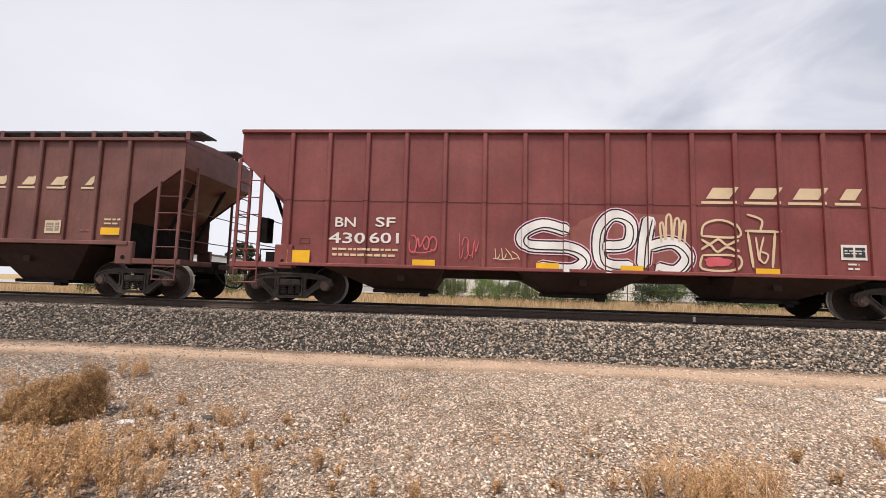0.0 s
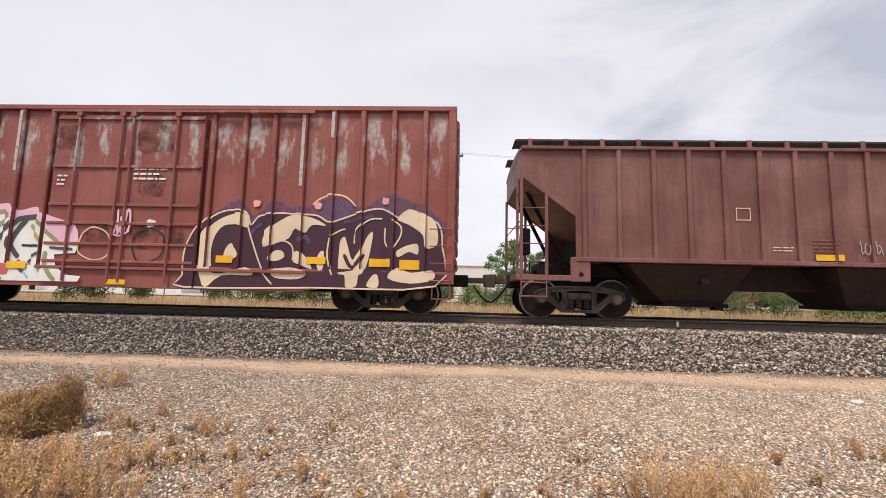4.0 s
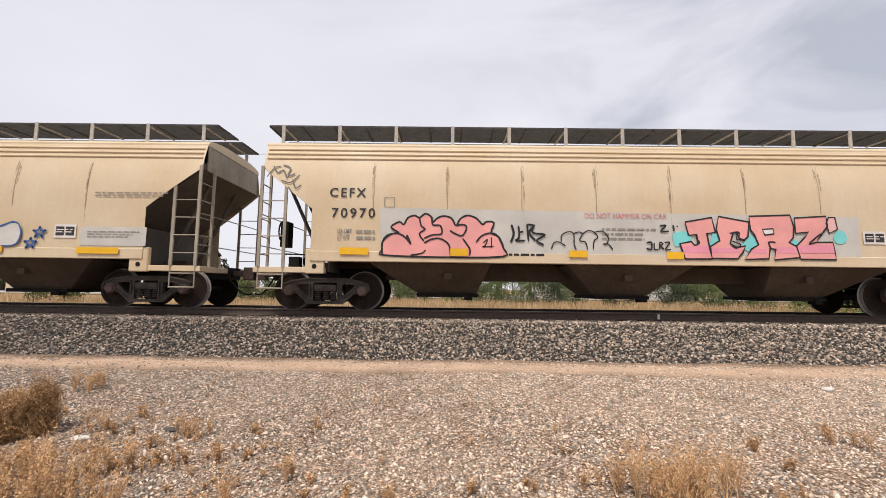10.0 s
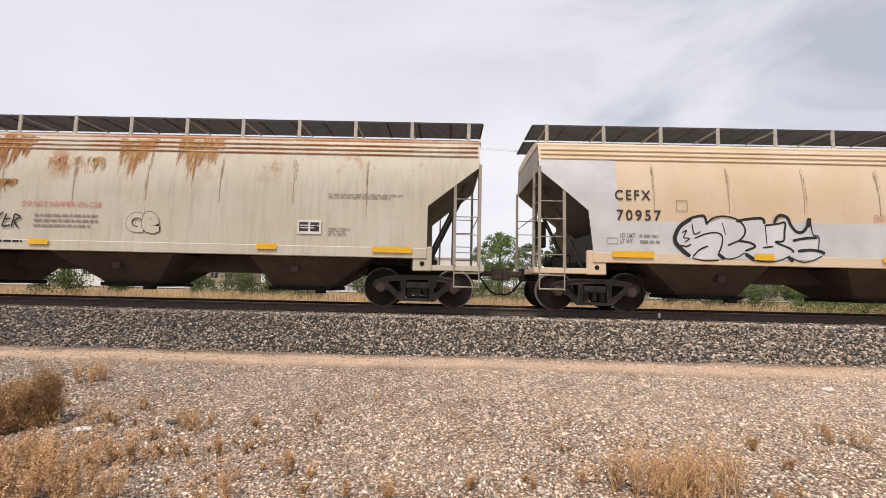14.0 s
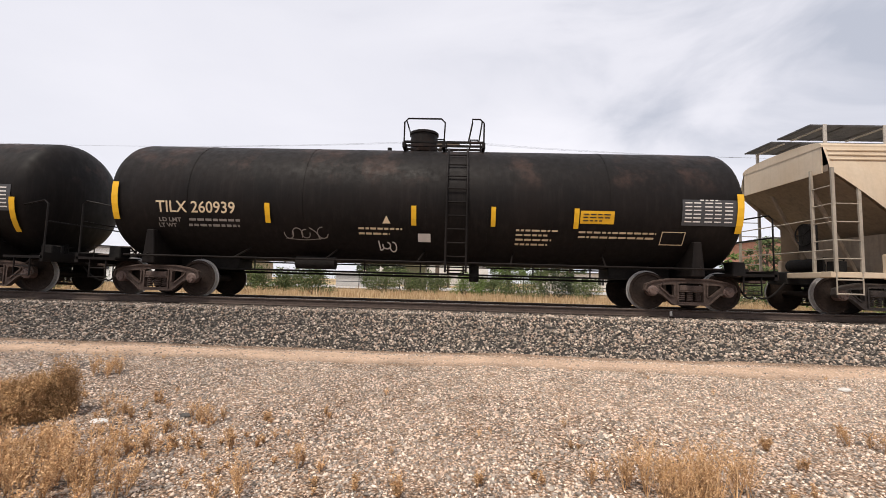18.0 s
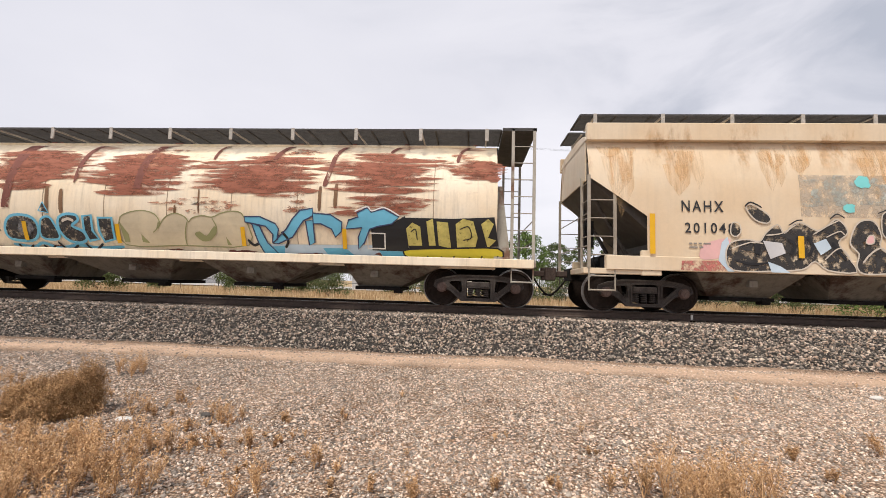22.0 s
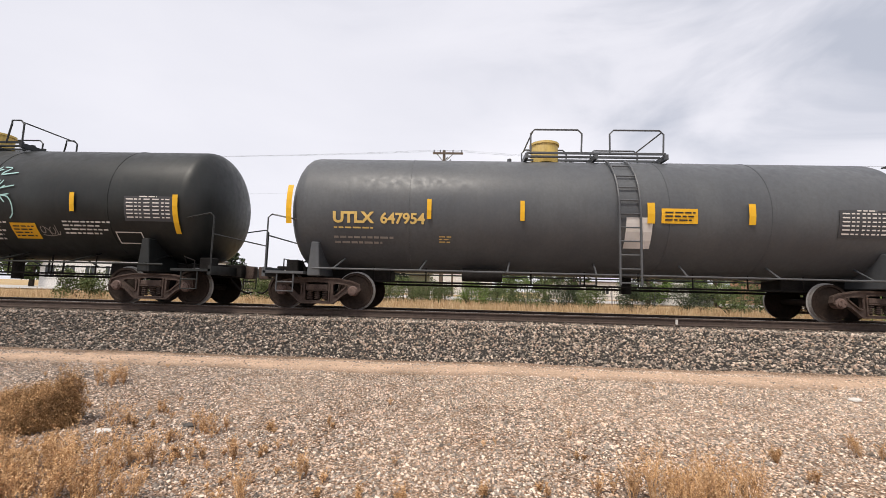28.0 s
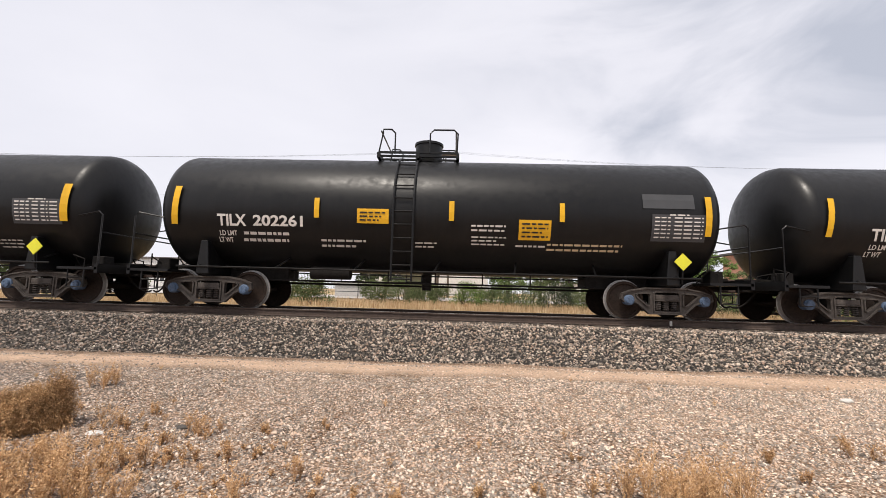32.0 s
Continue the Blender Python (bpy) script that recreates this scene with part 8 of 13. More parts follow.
shape('F', [(5.426, 1.614), (5.494, 1.743), (5.642, 1.72), (5.66, 1.553), (5.542, 1.436), (5.446, 1.498)], G_NAVY, None, 0.000, 8)
shape('F', [(1.183, 1.503), (1.235, 1.556), (1.3, 1.505), (1.249, 1.425)], G_BLACK, None, 0.000, 4)
shape('F', [(1.364, 1.637), (1.403, 1.664), (1.455, 1.612), (1.39, 1.585)], G_BLACK, None, 0.000, 4)
shape('F', [(1.0, 1.578), (1.039, 1.605), (1.078, 1.567), (1.026, 1.539)], G_BLACK, None, 0.000, 4)
stroke('F', [(1.161, 1.098), (1.189, 0.956), (1.317, 1.023), (1.161, 1.098)], 0.019, G_NAVY, 4)
stroke('F', [(1.394, 1.089), (1.395, 0.96), (1.498, 0.962)], 0.019, G_NAVY, 4)
stroke('F', [(1.55, 0.963), (1.575, 1.093), (1.627, 1.016), (1.678, 1.095), (1.678, 0.965)], 0.019, G_NAVY, 4)
stroke('F', [(1.112, 0.864), (1.293, 0.88), (1.525, 0.872)], 0.026, G_NAVY, 4)
shape('F', [(-4.265, 2.089), (-4.017, 2.284), (-3.839, 2.314), (-3.599, 2.234), (-3.69, 2.165), (-3.527, 1.8), (-3.54, 1.597), (-3.62, 1.569), (-3.83, 1.822), (-4.064, 1.996)], G_MID2, K_CREAM, 0.028, 2, False)
shape('F', [(-4.522, 1.351), (-4.003, 1.738), (-3.818, 1.66), (-3.644, 1.528), (-3.503, 1.463), (-3.484, 1.196), (-3.536, 0.968), (-3.743, 1.018), (-3.892, 1.188), (-4.296, 1.114), (-4.472, 1.245)], G_MID2, K_CREAM, 0.027, 2, False)
shape('F', [(-3.882, 1.416), (-3.752, 1.499), (-3.662, 1.393), (-3.786, 1.23), (-3.927, 1.281)], G_STEEL, None, 0.000, 4)
stroke('F', [(-4.444, 1.245), (-4.183, 1.063), (-3.896, 0.882)], 0.041, G_PALEPINK2, 4)
shape('F', [(-3.292, 2.376), (-3.08, 2.282), (-2.893, 2.148), (-2.879, 2.353), (-2.74, 2.328), (-2.835, 2.081), (-2.818, 1.81), (-2.905, 1.674), (-3.131, 2.009)], G_MID2, K_CREAM, 0.028, 2, False)
stroke('F', [(-3.172, 1.805), (-3.13, 1.59), (-3.095, 1.456), (-2.945, 1.446)], 0.068, G_MID2, 3)
stroke('F', [(-2.841, 1.743), (-2.689, 1.477), (-2.539, 1.213), (-2.456, 0.95)], 0.082, G_MID2, 3)
shape('F', [(-3.126, 1.322), (-2.951, 1.338), (-2.93, 1.219), (-3.106, 1.216)], G_MID2, None, 0.000, 3)
shape('F', [(-2.587, 1.572), (-2.296, 1.684), (-1.963, 1.77), (-2.096, 1.487), (-2.164, 1.233), (-2.593, 1.225)], G_MID2, None, 0.000, 2, False)
stroke('F', [(-2.637, 2.193), (-2.323, 2.183), (-2.0, 2.228)], 0.041, G_MID2, 3)
stroke('F', [(-2.61, 1.976), (-2.34, 1.993), (-2.07, 2.011)], 0.041, G_MID2, 3)
stroke('F', [(-2.601, 1.814), (-2.37, 1.804), (-2.168, 1.82)], 0.041, G_MID2, 3)
stroke('F', [(-2.593, 1.679), (-2.295, 1.671), (-2.067, 1.688), (-2.033, 1.822), (-2.172, 1.901)], 0.041, G_MID2, 3)
shape('F', [(-2.605, 2.357), (-2.25, 2.334), (-1.897, 2.338), (-1.657, 2.423), (-1.116, 2.403), (-0.98, 2.364), (-1.11, 2.267), (-1.514, 2.262), (-1.587, 2.072), (-1.601, 1.802), (-1.683, 1.828), (-1.701, 2.205), (-1.921, 2.284), (-2.573, 2.262)], G_MID2, None, 0.000, 2, False)
shape('F', [(-1.757, 1.693), (-1.482, 1.537), (-1.347, 1.499), (-1.244, 1.594), (-1.179, 1.303), (-1.335, 1.235), (-1.602, 1.243), (-1.743, 1.399)], G_MID2, None, 0.000, 2, False)
stroke('F', [(-1.217, 2.239), (-1.233, 1.969), (-1.142, 1.702), (-0.976, 1.545)], 0.067, G_MID2, 3)
stroke('F', [(-2.15, 1.486), (-1.991, 1.528), (-1.904, 1.397), (-2.062, 1.341)], 0.054, G_STEEL, 4)
shape('F', [(-1.152, 1.304), (-0.941, 1.334), (-0.829, 1.178), (-0.929, 1.019), (-1.089, 1.042)], G_STEEL, None, 0.000, 4)
shape('F', [(-0.811, 1.416), (-0.521, 1.447), (-0.411, 1.317), (-0.435, 1.238), (-0.752, 1.232)], G_MID2, None, 0.000, 2, False)
stroke('F', [(-0.851, 2.515), (-0.631, 2.355), (-0.467, 2.249)], 0.080, K_CREAM, 4)
stroke('F', [(-0.493, 2.248), (-0.411, 2.182), (-0.54, 2.033), (-0.616, 1.924)], 0.053, G_STEEL, 5)
stroke('F', [(-5.708, 1.739), (-5.578, 1.837), (-5.395, 1.826), (-5.181, 1.774), (-4.926, 1.71)], 0.035, G_GREY, 4)
stroke('F', [(-5.385, 2.018), (-5.333, 1.909), (-5.279, 1.773)], 0.042, G_GREY, 4)
stroke('F', [(-5.196, 1.938), (-5.123, 1.748)], 0.042, G_GREY, 4)
stroke('F', [(-5.029, 1.941), (-5.045, 1.804), (-4.927, 1.724), (-4.883, 1.861), (-4.974, 1.942)], 0.042, G_GREY, 4)
stroke('F', [(-5.444, 1.607), (-5.238, 1.637), (-5.003, 1.641), (-4.779, 1.617)], 0.035, G_GREY, 4)
stroke('F', [(-5.154, 1.476), (-4.951, 1.533), (-4.747, 1.564)], 0.035, G_GREY, 4)
stroke('F', [(-4.617, 1.824), (-4.726, 1.645), (-4.712, 1.483), (-4.588, 1.323)], 0.035, G_GREY, 4)
stroke('F', [(-4.859, 1.265), (-4.801, 1.4), (-4.597, 1.431)], 0.034, G_GREY, 4)

quad('G', [(-5.96, 2.416), (-5.858, 1.256), (5.187, 1.254), (5.216, 2.305)], K_BAND, 0, 'painted_panel')
txt('G', 'CEFX', -7.119, -6.266, 2.655, 2.875, M_BLACKL, gap=1.3)
txt('G', '70970', -7.056, -6.044, 2.164, 2.395, M_BLACKL, gap=1.3)
frame_mark('G', -5.834, -5.588, 2.419, 2.665, M_GREYL, 0.015)
txt('G', 'LD LMT', -6.918, -6.569, 1.795, 1.903, M_GREYL, 2, 0.03)
bars('G', -6.482, -6.047, 1.774, 1.931, 1, M_GREYL)
txt('G', 'LT WT', -6.904, -6.625, 1.649, 1.757, M_GREYL, 2, 0.03)
bars('G', -6.468, -6.034, 1.628, 1.785, 1, M_GREYL)
txt('G', 'DO NOT HAMMER ON CAR', -1.151, 0.753, 2.213, 2.334, M_PINKL, fat=0.0)
bars('G', -0.762, 0.496, 1.693, 2.026, 3, M_GREYL)
plate_sign('G', 5.267, 5.784, 1.676, 1.978)
bars('G', 6.075, 7.825, 2.685, 2.819, 2, M_GREYL)
bars('G', 5.974, 6.553, 1.634, 1.843, 3, M_GREYL)
slash('G', -6.844, -6.167, 1.300, 1.461)
slash('G', -4.278, -3.875, 1.294, 1.467)
slash('G', -1.540, -1.116, 1.293, 1.451)
slash('G', 0.704, 1.098, 1.284, 1.442)
slash('G', 5.897, 6.986, 1.298, 1.454)
bars('G', -3.270, -2.071, 1.287, 1.420, 1, G_BLACK)
shape('G', [(-5.857, 1.414), (-5.847, 1.615), (-5.751, 1.751), (-5.58, 1.807), (-5.472, 1.822), (-5.66, 1.954), (-5.467, 2.078), (-5.366, 2.012), (-5.271, 2.175), (-5.113, 2.231), (-5.0, 2.179), (-4.872, 2.275), (-4.731, 2.209), (-4.694, 2.074), (-4.593, 2.17), (-4.435, 2.226), (-4.255, 2.174), (-4.149, 2.0), (-4.052, 2.163), (-3.882, 2.246), (-3.676, 2.181), (-3.531, 2.035), (-3.442, 2.103), (-3.265, 2.078), (-3.332, 1.849), (-3.151, 1.744), (-3.042, 1.479), (-3.058, 1.293), (-4.391, 1.261), (-5.806, 1.295)], G_PINK, G_BLACK, 0.043, 3)
stroke('G', [(-5.846, 1.294), (-5.857, 1.575), (-5.71, 1.751), (-5.512, 1.808), (-5.328, 1.716), (-5.194, 1.557)], 0.038, G_BLACK, 5)
stroke('G', [(-5.292, 1.77), (-5.194, 1.557)], 0.054, G_BLACK, 5)
stroke('G', [(-4.999, 2.165), (-4.958, 1.99), (-4.871, 1.91), (-4.997, 1.801), (-4.889, 1.628)], 0.038, G_BLACK, 5)
stroke('G', [(-4.703, 2.196), (-4.69, 2.02), (-4.513, 1.995), (-4.485, 1.807), (-4.699, 1.778), (-4.895, 1.695)], 0.038, G_BLACK, 5)
stroke('G', [(-4.886, 1.588), (-4.692, 1.684), (-4.49, 1.687), (-4.305, 1.542), (-4.274, 1.303)], 0.038, G_BLACK, 5)
stroke('G', [(-4.149, 2.0), (-3.975, 2.029), (-3.903, 1.949), (-3.998, 1.773), (-4.162, 1.811), (-4.289, 1.89)], 0.038, G_BLACK, 5)
stroke('G', [(-3.994, 1.706), (-3.83, 1.468), (-3.833, 1.309)], 0.038, G_BLACK, 5)
stroke('G', [(-3.679, 1.617), (-3.555, 1.766), (-3.358, 1.835), (-3.18, 1.771), (-3.042, 1.479)], 0.038, G_BLACK, 5)
stroke('G', [(-3.518, 1.606), (-3.416, 1.687), (-3.473, 1.54), (-3.525, 1.512), (-3.272, 1.529)], 0.027, G_BLACK, 5)
stroke('G', [(-3.325, 1.742), (-3.323, 1.489)], 0.027, G_BLACK, 5)
stroke('G', [(-5.2, 1.303), (-4.935, 1.347), (-4.847, 1.428)], 0.034, G_BLACK, 5)
stroke('G', [(-2.86, 2.043), (-2.808, 1.829), (-2.877, 1.628)], 0.054, G_BLACK, 4)
stroke('G', [(-2.698, 2.018), (-2.683, 1.75), (-2.759, 1.669), (-2.546, 1.672)], 0.047, G_BLACK, 4)
stroke('G', [(-2.689, 1.857), (-2.584, 1.885)], 0.047, G_BLACK, 4)
stroke('G', [(-2.499, 2.061), (-2.465, 1.66)], 0.047, G_BLACK, 4)
stroke('G', [(-2.499, 2.047), (-2.35, 2.022), (-2.449, 1.86), (-2.306, 1.675)], 0.047, G_BLACK, 4)
stroke('G', [(-2.325, 2.049), (-2.369, 1.861), (-2.086, 1.811), (-2.279, 1.676), (-2.114, 1.571)], 0.047, G_BLACK, 4)
stroke('G', [(-1.937, 1.481), (-1.877, 1.628), (-1.745, 1.643), (-1.608, 1.552)], 0.027, G_BLACK, 4)
stroke('G', [(-1.706, 1.657), (-1.699, 1.803), (-1.556, 1.885), (-1.422, 1.847), (-1.412, 1.607), (-1.366, 1.475)], 0.027, G_BLACK, 4)
stroke('G', [(-1.422, 1.847), (-1.29, 1.888), (-1.222, 1.836), (-1.282, 1.689), (-1.148, 1.651), (-1.102, 1.479)], 0.027, G_BLACK, 4)
stroke('G', [(-1.222, 1.836), (-1.092, 1.918), (-0.958, 1.893), (-0.861, 1.774), (-0.95, 1.68), (-0.97, 1.481)], 0.027, G_BLACK, 4)
stroke('G', [(-0.958, 1.879), (-0.76, 1.909), (-0.623, 1.777), (-0.657, 1.617), (-0.75, 1.616)], 0.027, G_BLACK, 4)
stroke('G', [(-0.75, 1.616), (-0.617, 1.605), (-0.521, 1.487)], 0.027, G_BLACK, 4)
stroke('G', [(0.574, 2.045), (0.719, 2.061), (0.602, 1.926), (0.787, 1.928)], 0.040, G_BLACK, 4)
stroke('G', [(0.89, 2.076), (0.906, 1.93)], 0.040, G_BLACK, 4)
stroke('G', [(0.969, 2.05), (0.996, 2.037)], 0.039, G_BLACK, 4)
stroke('G', [(0.266, 1.656), (0.371, 1.658), (0.362, 1.499), (0.256, 1.524)], 0.039, G_BLACK, 4)
stroke('G', [(0.437, 1.658), (0.44, 1.5), (0.532, 1.501)], 0.033, G_BLACK, 4)
stroke('G', [(0.559, 1.502), (0.568, 1.66), (0.635, 1.635), (0.583, 1.581), (0.664, 1.503)], 0.033, G_BLACK, 4)
stroke('G', [(0.674, 1.662), (0.792, 1.663), (0.69, 1.503), (0.821, 1.505)], 0.033, G_BLACK, 4)
shape('G', [(0.868, 1.836), (0.998, 1.918), (1.222, 1.907), (1.29, 1.709), (0.964, 1.573), (0.898, 1.638)], G_TEAL, None, 0.000, 3)
shape('G', [(4.575, 1.819), (4.682, 1.978), (4.836, 1.954), (4.884, 1.796), (4.804, 1.69), (4.649, 1.688)], G_TEAL, None, 0.000, 3)
shape('G', [(1.711, 1.57), (1.787, 1.888), (2.023, 1.918), (2.051, 1.575)], G_TEAL, None, 0.000, 3, False)
shape('G', [(2.416, 1.579), (2.664, 1.873), (2.885, 1.691), (2.833, 1.533), (2.598, 1.477)], G_TEAL, None, 0.000, 3, False)
shape('G', [(3.561, 1.674), (3.692, 1.781), (3.795, 1.677), (3.69, 1.544)], G_TEAL, None, 0.000, 3, False)
shape('G', [(1.166, 2.146), (1.784, 2.26), (1.852, 1.915), (1.656, 1.886), (1.711, 1.517), (1.753, 1.295), (1.139, 1.286), (1.029, 1.64), (1.29, 1.696), (1.37, 1.605), (1.448, 1.646), (1.42, 1.857), (1.236, 1.841)], G_PINK, G_BLACK, 0.040, 4, False)
shape('G', [(1.941, 2.289), (2.638, 2.164), (2.599, 1.819), (2.507, 1.739), (2.337, 1.763), (2.363, 1.895), (2.271, 1.921), (2.233, 1.814), (2.181, 1.655), (2.338, 1.565), (2.533, 1.607), (2.468, 1.462), (2.339, 1.303), (1.753, 1.308), (1.724, 1.583), (1.945, 1.718), (1.878, 1.982)], G_PINK, G_BLACK, 0.039, 4, False)
shape('G', [(2.651, 2.298), (3.594, 2.336), (3.67, 2.071), (3.641, 1.806), (3.536, 1.7), (3.703, 1.61), (3.765, 1.349), (3.182, 1.289), (3.223, 1.538), (3.093, 1.562), (3.053, 1.313), (2.508, 1.292), (2.664, 1.53), (2.833, 1.638), (2.755, 1.861), (2.664, 1.992)], G_PINK, G_BLACK, 0.039, 4, False)
shape('G', [(3.698, 2.27), (4.429, 2.319), (4.45, 2.081), (4.291, 1.881), (4.158, 1.708), (4.547, 1.713), (4.569, 1.556), (4.603, 1.309), (3.79, 1.311), (3.703, 1.61), (3.9, 1.81), (4.006, 1.943), (3.707, 1.913)], G_PINK, G_BLACK, 0.039, 4, False)
shape('G', [(4.493, 2.293), (4.636, 2.295), (4.682, 2.017), (4.486, 1.923), (4.425, 2.146)], G_PALEPINK2, G_BLACK, 0.032, 3, False)
shape('G', [(1.069, 1.588), (1.698, 1.596), (1.725, 1.439), (1.111, 1.43)], G_HOTPINK, None, 0.000, 4.95, False)
shape('G', [(1.75, 1.557), (2.468, 1.541), (2.39, 1.448), (1.751, 1.439)], G_HOTPINK, None, 0.000, 4.95, False)
shape('G', [(2.703, 1.531), (3.015, 1.535), (3.014, 1.443), (2.663, 1.438)], G_HOTPINK, None, 0.000, 4.95, False)
shape('G', [(3.249, 1.591), (3.703, 1.584), (3.727, 1.453), (3.248, 1.447)], G_HOTPINK, None, 0.000, 4.95, False)
shape('G', [(3.768, 1.624), (4.545, 1.661), (4.567, 1.465), (3.792, 1.454)], G_HOTPINK, None, 0.000, 4.95, False)
shape('G', [(2.938, 1.995), (3.187, 2.012), (3.199, 1.893), (2.99, 1.864)], G_WHITE, G_BLACK, 0.033, 5, False)
stroke('G', [(-8.635, 3.127), (-8.494, 3.352), (-8.334, 3.41)], 0.028, G_GREY, 3)
stroke('G', [(-8.501, 3.408), (-8.398, 3.241), (-8.265, 3.298), (-8.16, 3.104)], 0.033, G_GREY, 3)
stroke('G', [(-8.284, 3.439), (-8.104, 3.356), (-8.138, 3.16), (-7.978, 3.217)], 0.033, G_GREY, 3)
stroke('G', [(-8.292, 3.047), (-8.065, 2.994), (-7.864, 3.191)], 0.028, G_GREY, 3)
stroke('G', [(-8.018, 3.078), (-7.939, 2.857), (-7.81, 2.941)], 0.028, G_GREY, 3)
stroke('G', [(-8.108, 2.883), (-8.01, 2.746)], 0.025, G_GREY, 3)
stroke('G', [(2.18, 1.893), (2.389, 1.922), (2.39, 1.79), (2.533, 1.739)], 0.034, G_BLACK, 6)
stroke('G', [(2.207, 1.629), (2.312, 1.552), (2.416, 1.632), (2.233, 1.709)], 0.034, G_BLACK, 6)
stroke('G', [(1.37, 1.605), (1.474, 1.672), (1.394, 1.777)], 0.031, G_BLACK, 6)
stroke('G', [(3.119, 1.536), (3.067, 1.693), (3.224, 1.696)], 0.034, G_BLACK, 6)
stroke('G', [(4.158, 1.708), (4.002, 1.68), (4.291, 1.92)], 0.034, G_BLACK, 6)

quad('H', [(-8.693, 3.656), (-8.648, 3.374), (-7.484, 2.135), (-7.376, 1.453), (-7.222, 1.455), (-7.377, 3.65)], K_CREAM, 0, 'painted_panel')
quad('H', [(-7.385, 2.615), (-7.306, 1.35), (1.082, 1.319), (1.103, 2.63)], K_BAND, 0, 'painted_panel')
txt('H', 'CEFX', -6.664, -5.815, 2.658, 2.886, M_BLACKL, gap=1.3)
txt('H', '71086', -6.754, -5.831, 2.165, 2.403, M_BLACKL, gap=1.3)
frame_mark('H', -5.538, -5.290, 2.323, 2.576, M_GREYL, 0.015)
txt('H', 'LD LMT', -6.778, -6.396, 1.751, 1.857, M_GREYL, 2, 0.03)
bars('H', -6.300, -5.820, 1.732, 1.884, 1, M_GREYL)
txt('H', 'LT WT', -6.770, -6.464, 1.609, 1.714, M_GREYL, 2, 0.03)
bars('H', -6.292, -5.813, 1.590, 1.742, 1, M_GREYL)
txt('H', 'DO NOT HAMMER ON CAR', -0.900, 1.032, 2.318, 2.453, M_PINKL, fat=0.0)
bars('H', -0.541, 0.718, 1.678, 1.997, 3, M_GREYL)
stroke('H', [(1.29, 1.853), (1.328, 1.76), (1.435, 1.761), (1.34, 1.693), (1.378, 1.601), (1.287, 1.666), (1.192, 1.599), (1.234, 1.692), (1.142, 1.758), (1.248, 1.759)], 0.045, G_BLUE, 4, close=True)
stroke('H', [(5.098, 1.875), (5.133, 1.781), (5.241, 1.783), (5.143, 1.715), (5.179, 1.621), (5.088, 1.687), (4.99, 1.619), (5.035, 1.713), (4.944, 1.779), (5.052, 1.78)], 0.045, G_BLUE, 4, close=True)
stroke('H', [(4.909, 1.618), (4.945, 1.525), (5.052, 1.526), (4.955, 1.458), (4.99, 1.366), (4.899, 1.431), (4.802, 1.363), (4.847, 1.457), (4.756, 1.523), (4.864, 1.524)], 0.045, G_BLUE, 4, close=True)
plate_sign('H', 5.430, 5.944, 1.614, 1.936)
bars('H', 6.311, 8.052, 2.594, 2.744, 2, M_GREYL)
rect('H', 6.044, 7.590, 1.440, 1.884, K_BAND, 0)
bars('H', 6.210, 7.431, 1.628, 1.803, 3, M_GREYL)
slash('H', -6.969, -6.055, 1.255, 1.385)
slash('H', -4.138, -3.696, 1.247, 1.391)
slash('H', -1.357, -0.871, 1.227, 1.385)
slash('H', 1.042, 1.480, 1.255, 1.414)
slash('H', 3.809, 4.278, 1.261, 1.407)
slash('H', 6.010, 6.996, 1.250, 1.397)
frame_mark('H', -7.128, -6.896, 1.536, 1.667, M_GREYL, 0.012)
shape('H', [(-5.596, 1.251), (-5.455, 1.421), (-5.191, 1.645), (-5.121, 1.751), (-5.196, 1.724), (-5.405, 1.604), (-5.571, 1.589), (-5.603, 1.68), (-5.36, 1.853), (-5.449, 2.009), (-5.409, 2.168), (-5.236, 2.262), (-4.936, 2.226), (-4.67, 2.097), (-4.406, 2.021), (-4.154, 2.117), (-3.827, 2.054), (-3.512, 2.19), (-3.29, 2.18), (-3.258, 2.061), (-3.051, 2.064), (-2.813, 1.974), (-2.768, 2.12), (-2.6, 2.135), (-2.333, 1.979), (-2.07, 1.903), (-1.808, 1.867), (-1.543, 1.725), (-1.405, 1.503), (-1.369, 1.255), (-2.106, 1.248), (-2.879, 1.24), (-3.397, 1.312), (-3.916, 1.398), (-4.313, 1.576), (-4.471, 1.627), (-4.703, 1.651), (-4.83, 1.623), (-5.013, 1.491), (-5.162, 1.255)], G_CRIMSON, G_BLACK, 0.041, 3)
stroke('H', [(-5.212, 1.933), (-4.978, 1.91), (-4.72, 1.886)], 0.039, G_PINK, 4)
stroke('H', [(-5.035, 1.804), (-4.841, 1.78), (-4.634, 1.769)], 0.039, G_PINK, 4)
stroke('H', [(-3.564, 1.532), (-3.279, 1.509), (-3.022, 1.512)], 0.039, G_PINK, 4)
stroke('H', [(-2.382, 1.65), (-1.992, 1.602), (-1.629, 1.606)], 0.039, G_PINK, 4)
stroke('H', [(-2.298, 1.494), (-1.92, 1.445), (-1.531, 1.423)], 0.039, G_PINK, 4)
stroke('H', [(-2.11, 1.339), (-1.851, 1.328), (-1.488, 1.319)], 0.039, G_PINK, 4)
stroke('H', [(-5.315, 2.116), (-5.125, 2.158), (-4.837, 2.095)], 0.064, G_RED, 4)
stroke('H', [(-3.759, 2.003), (-3.788, 1.831), (-3.69, 1.479)], 0.078, G_RED, 4)
stroke('H', [(-2.024, 1.759), (-1.914, 1.602), (-1.879, 1.393)], 0.078, G_RED, 4)
stroke('H', [(-3.369, 1.967), (-3.111, 1.984), (-2.887, 1.907)], 0.065, G_RED, 4)
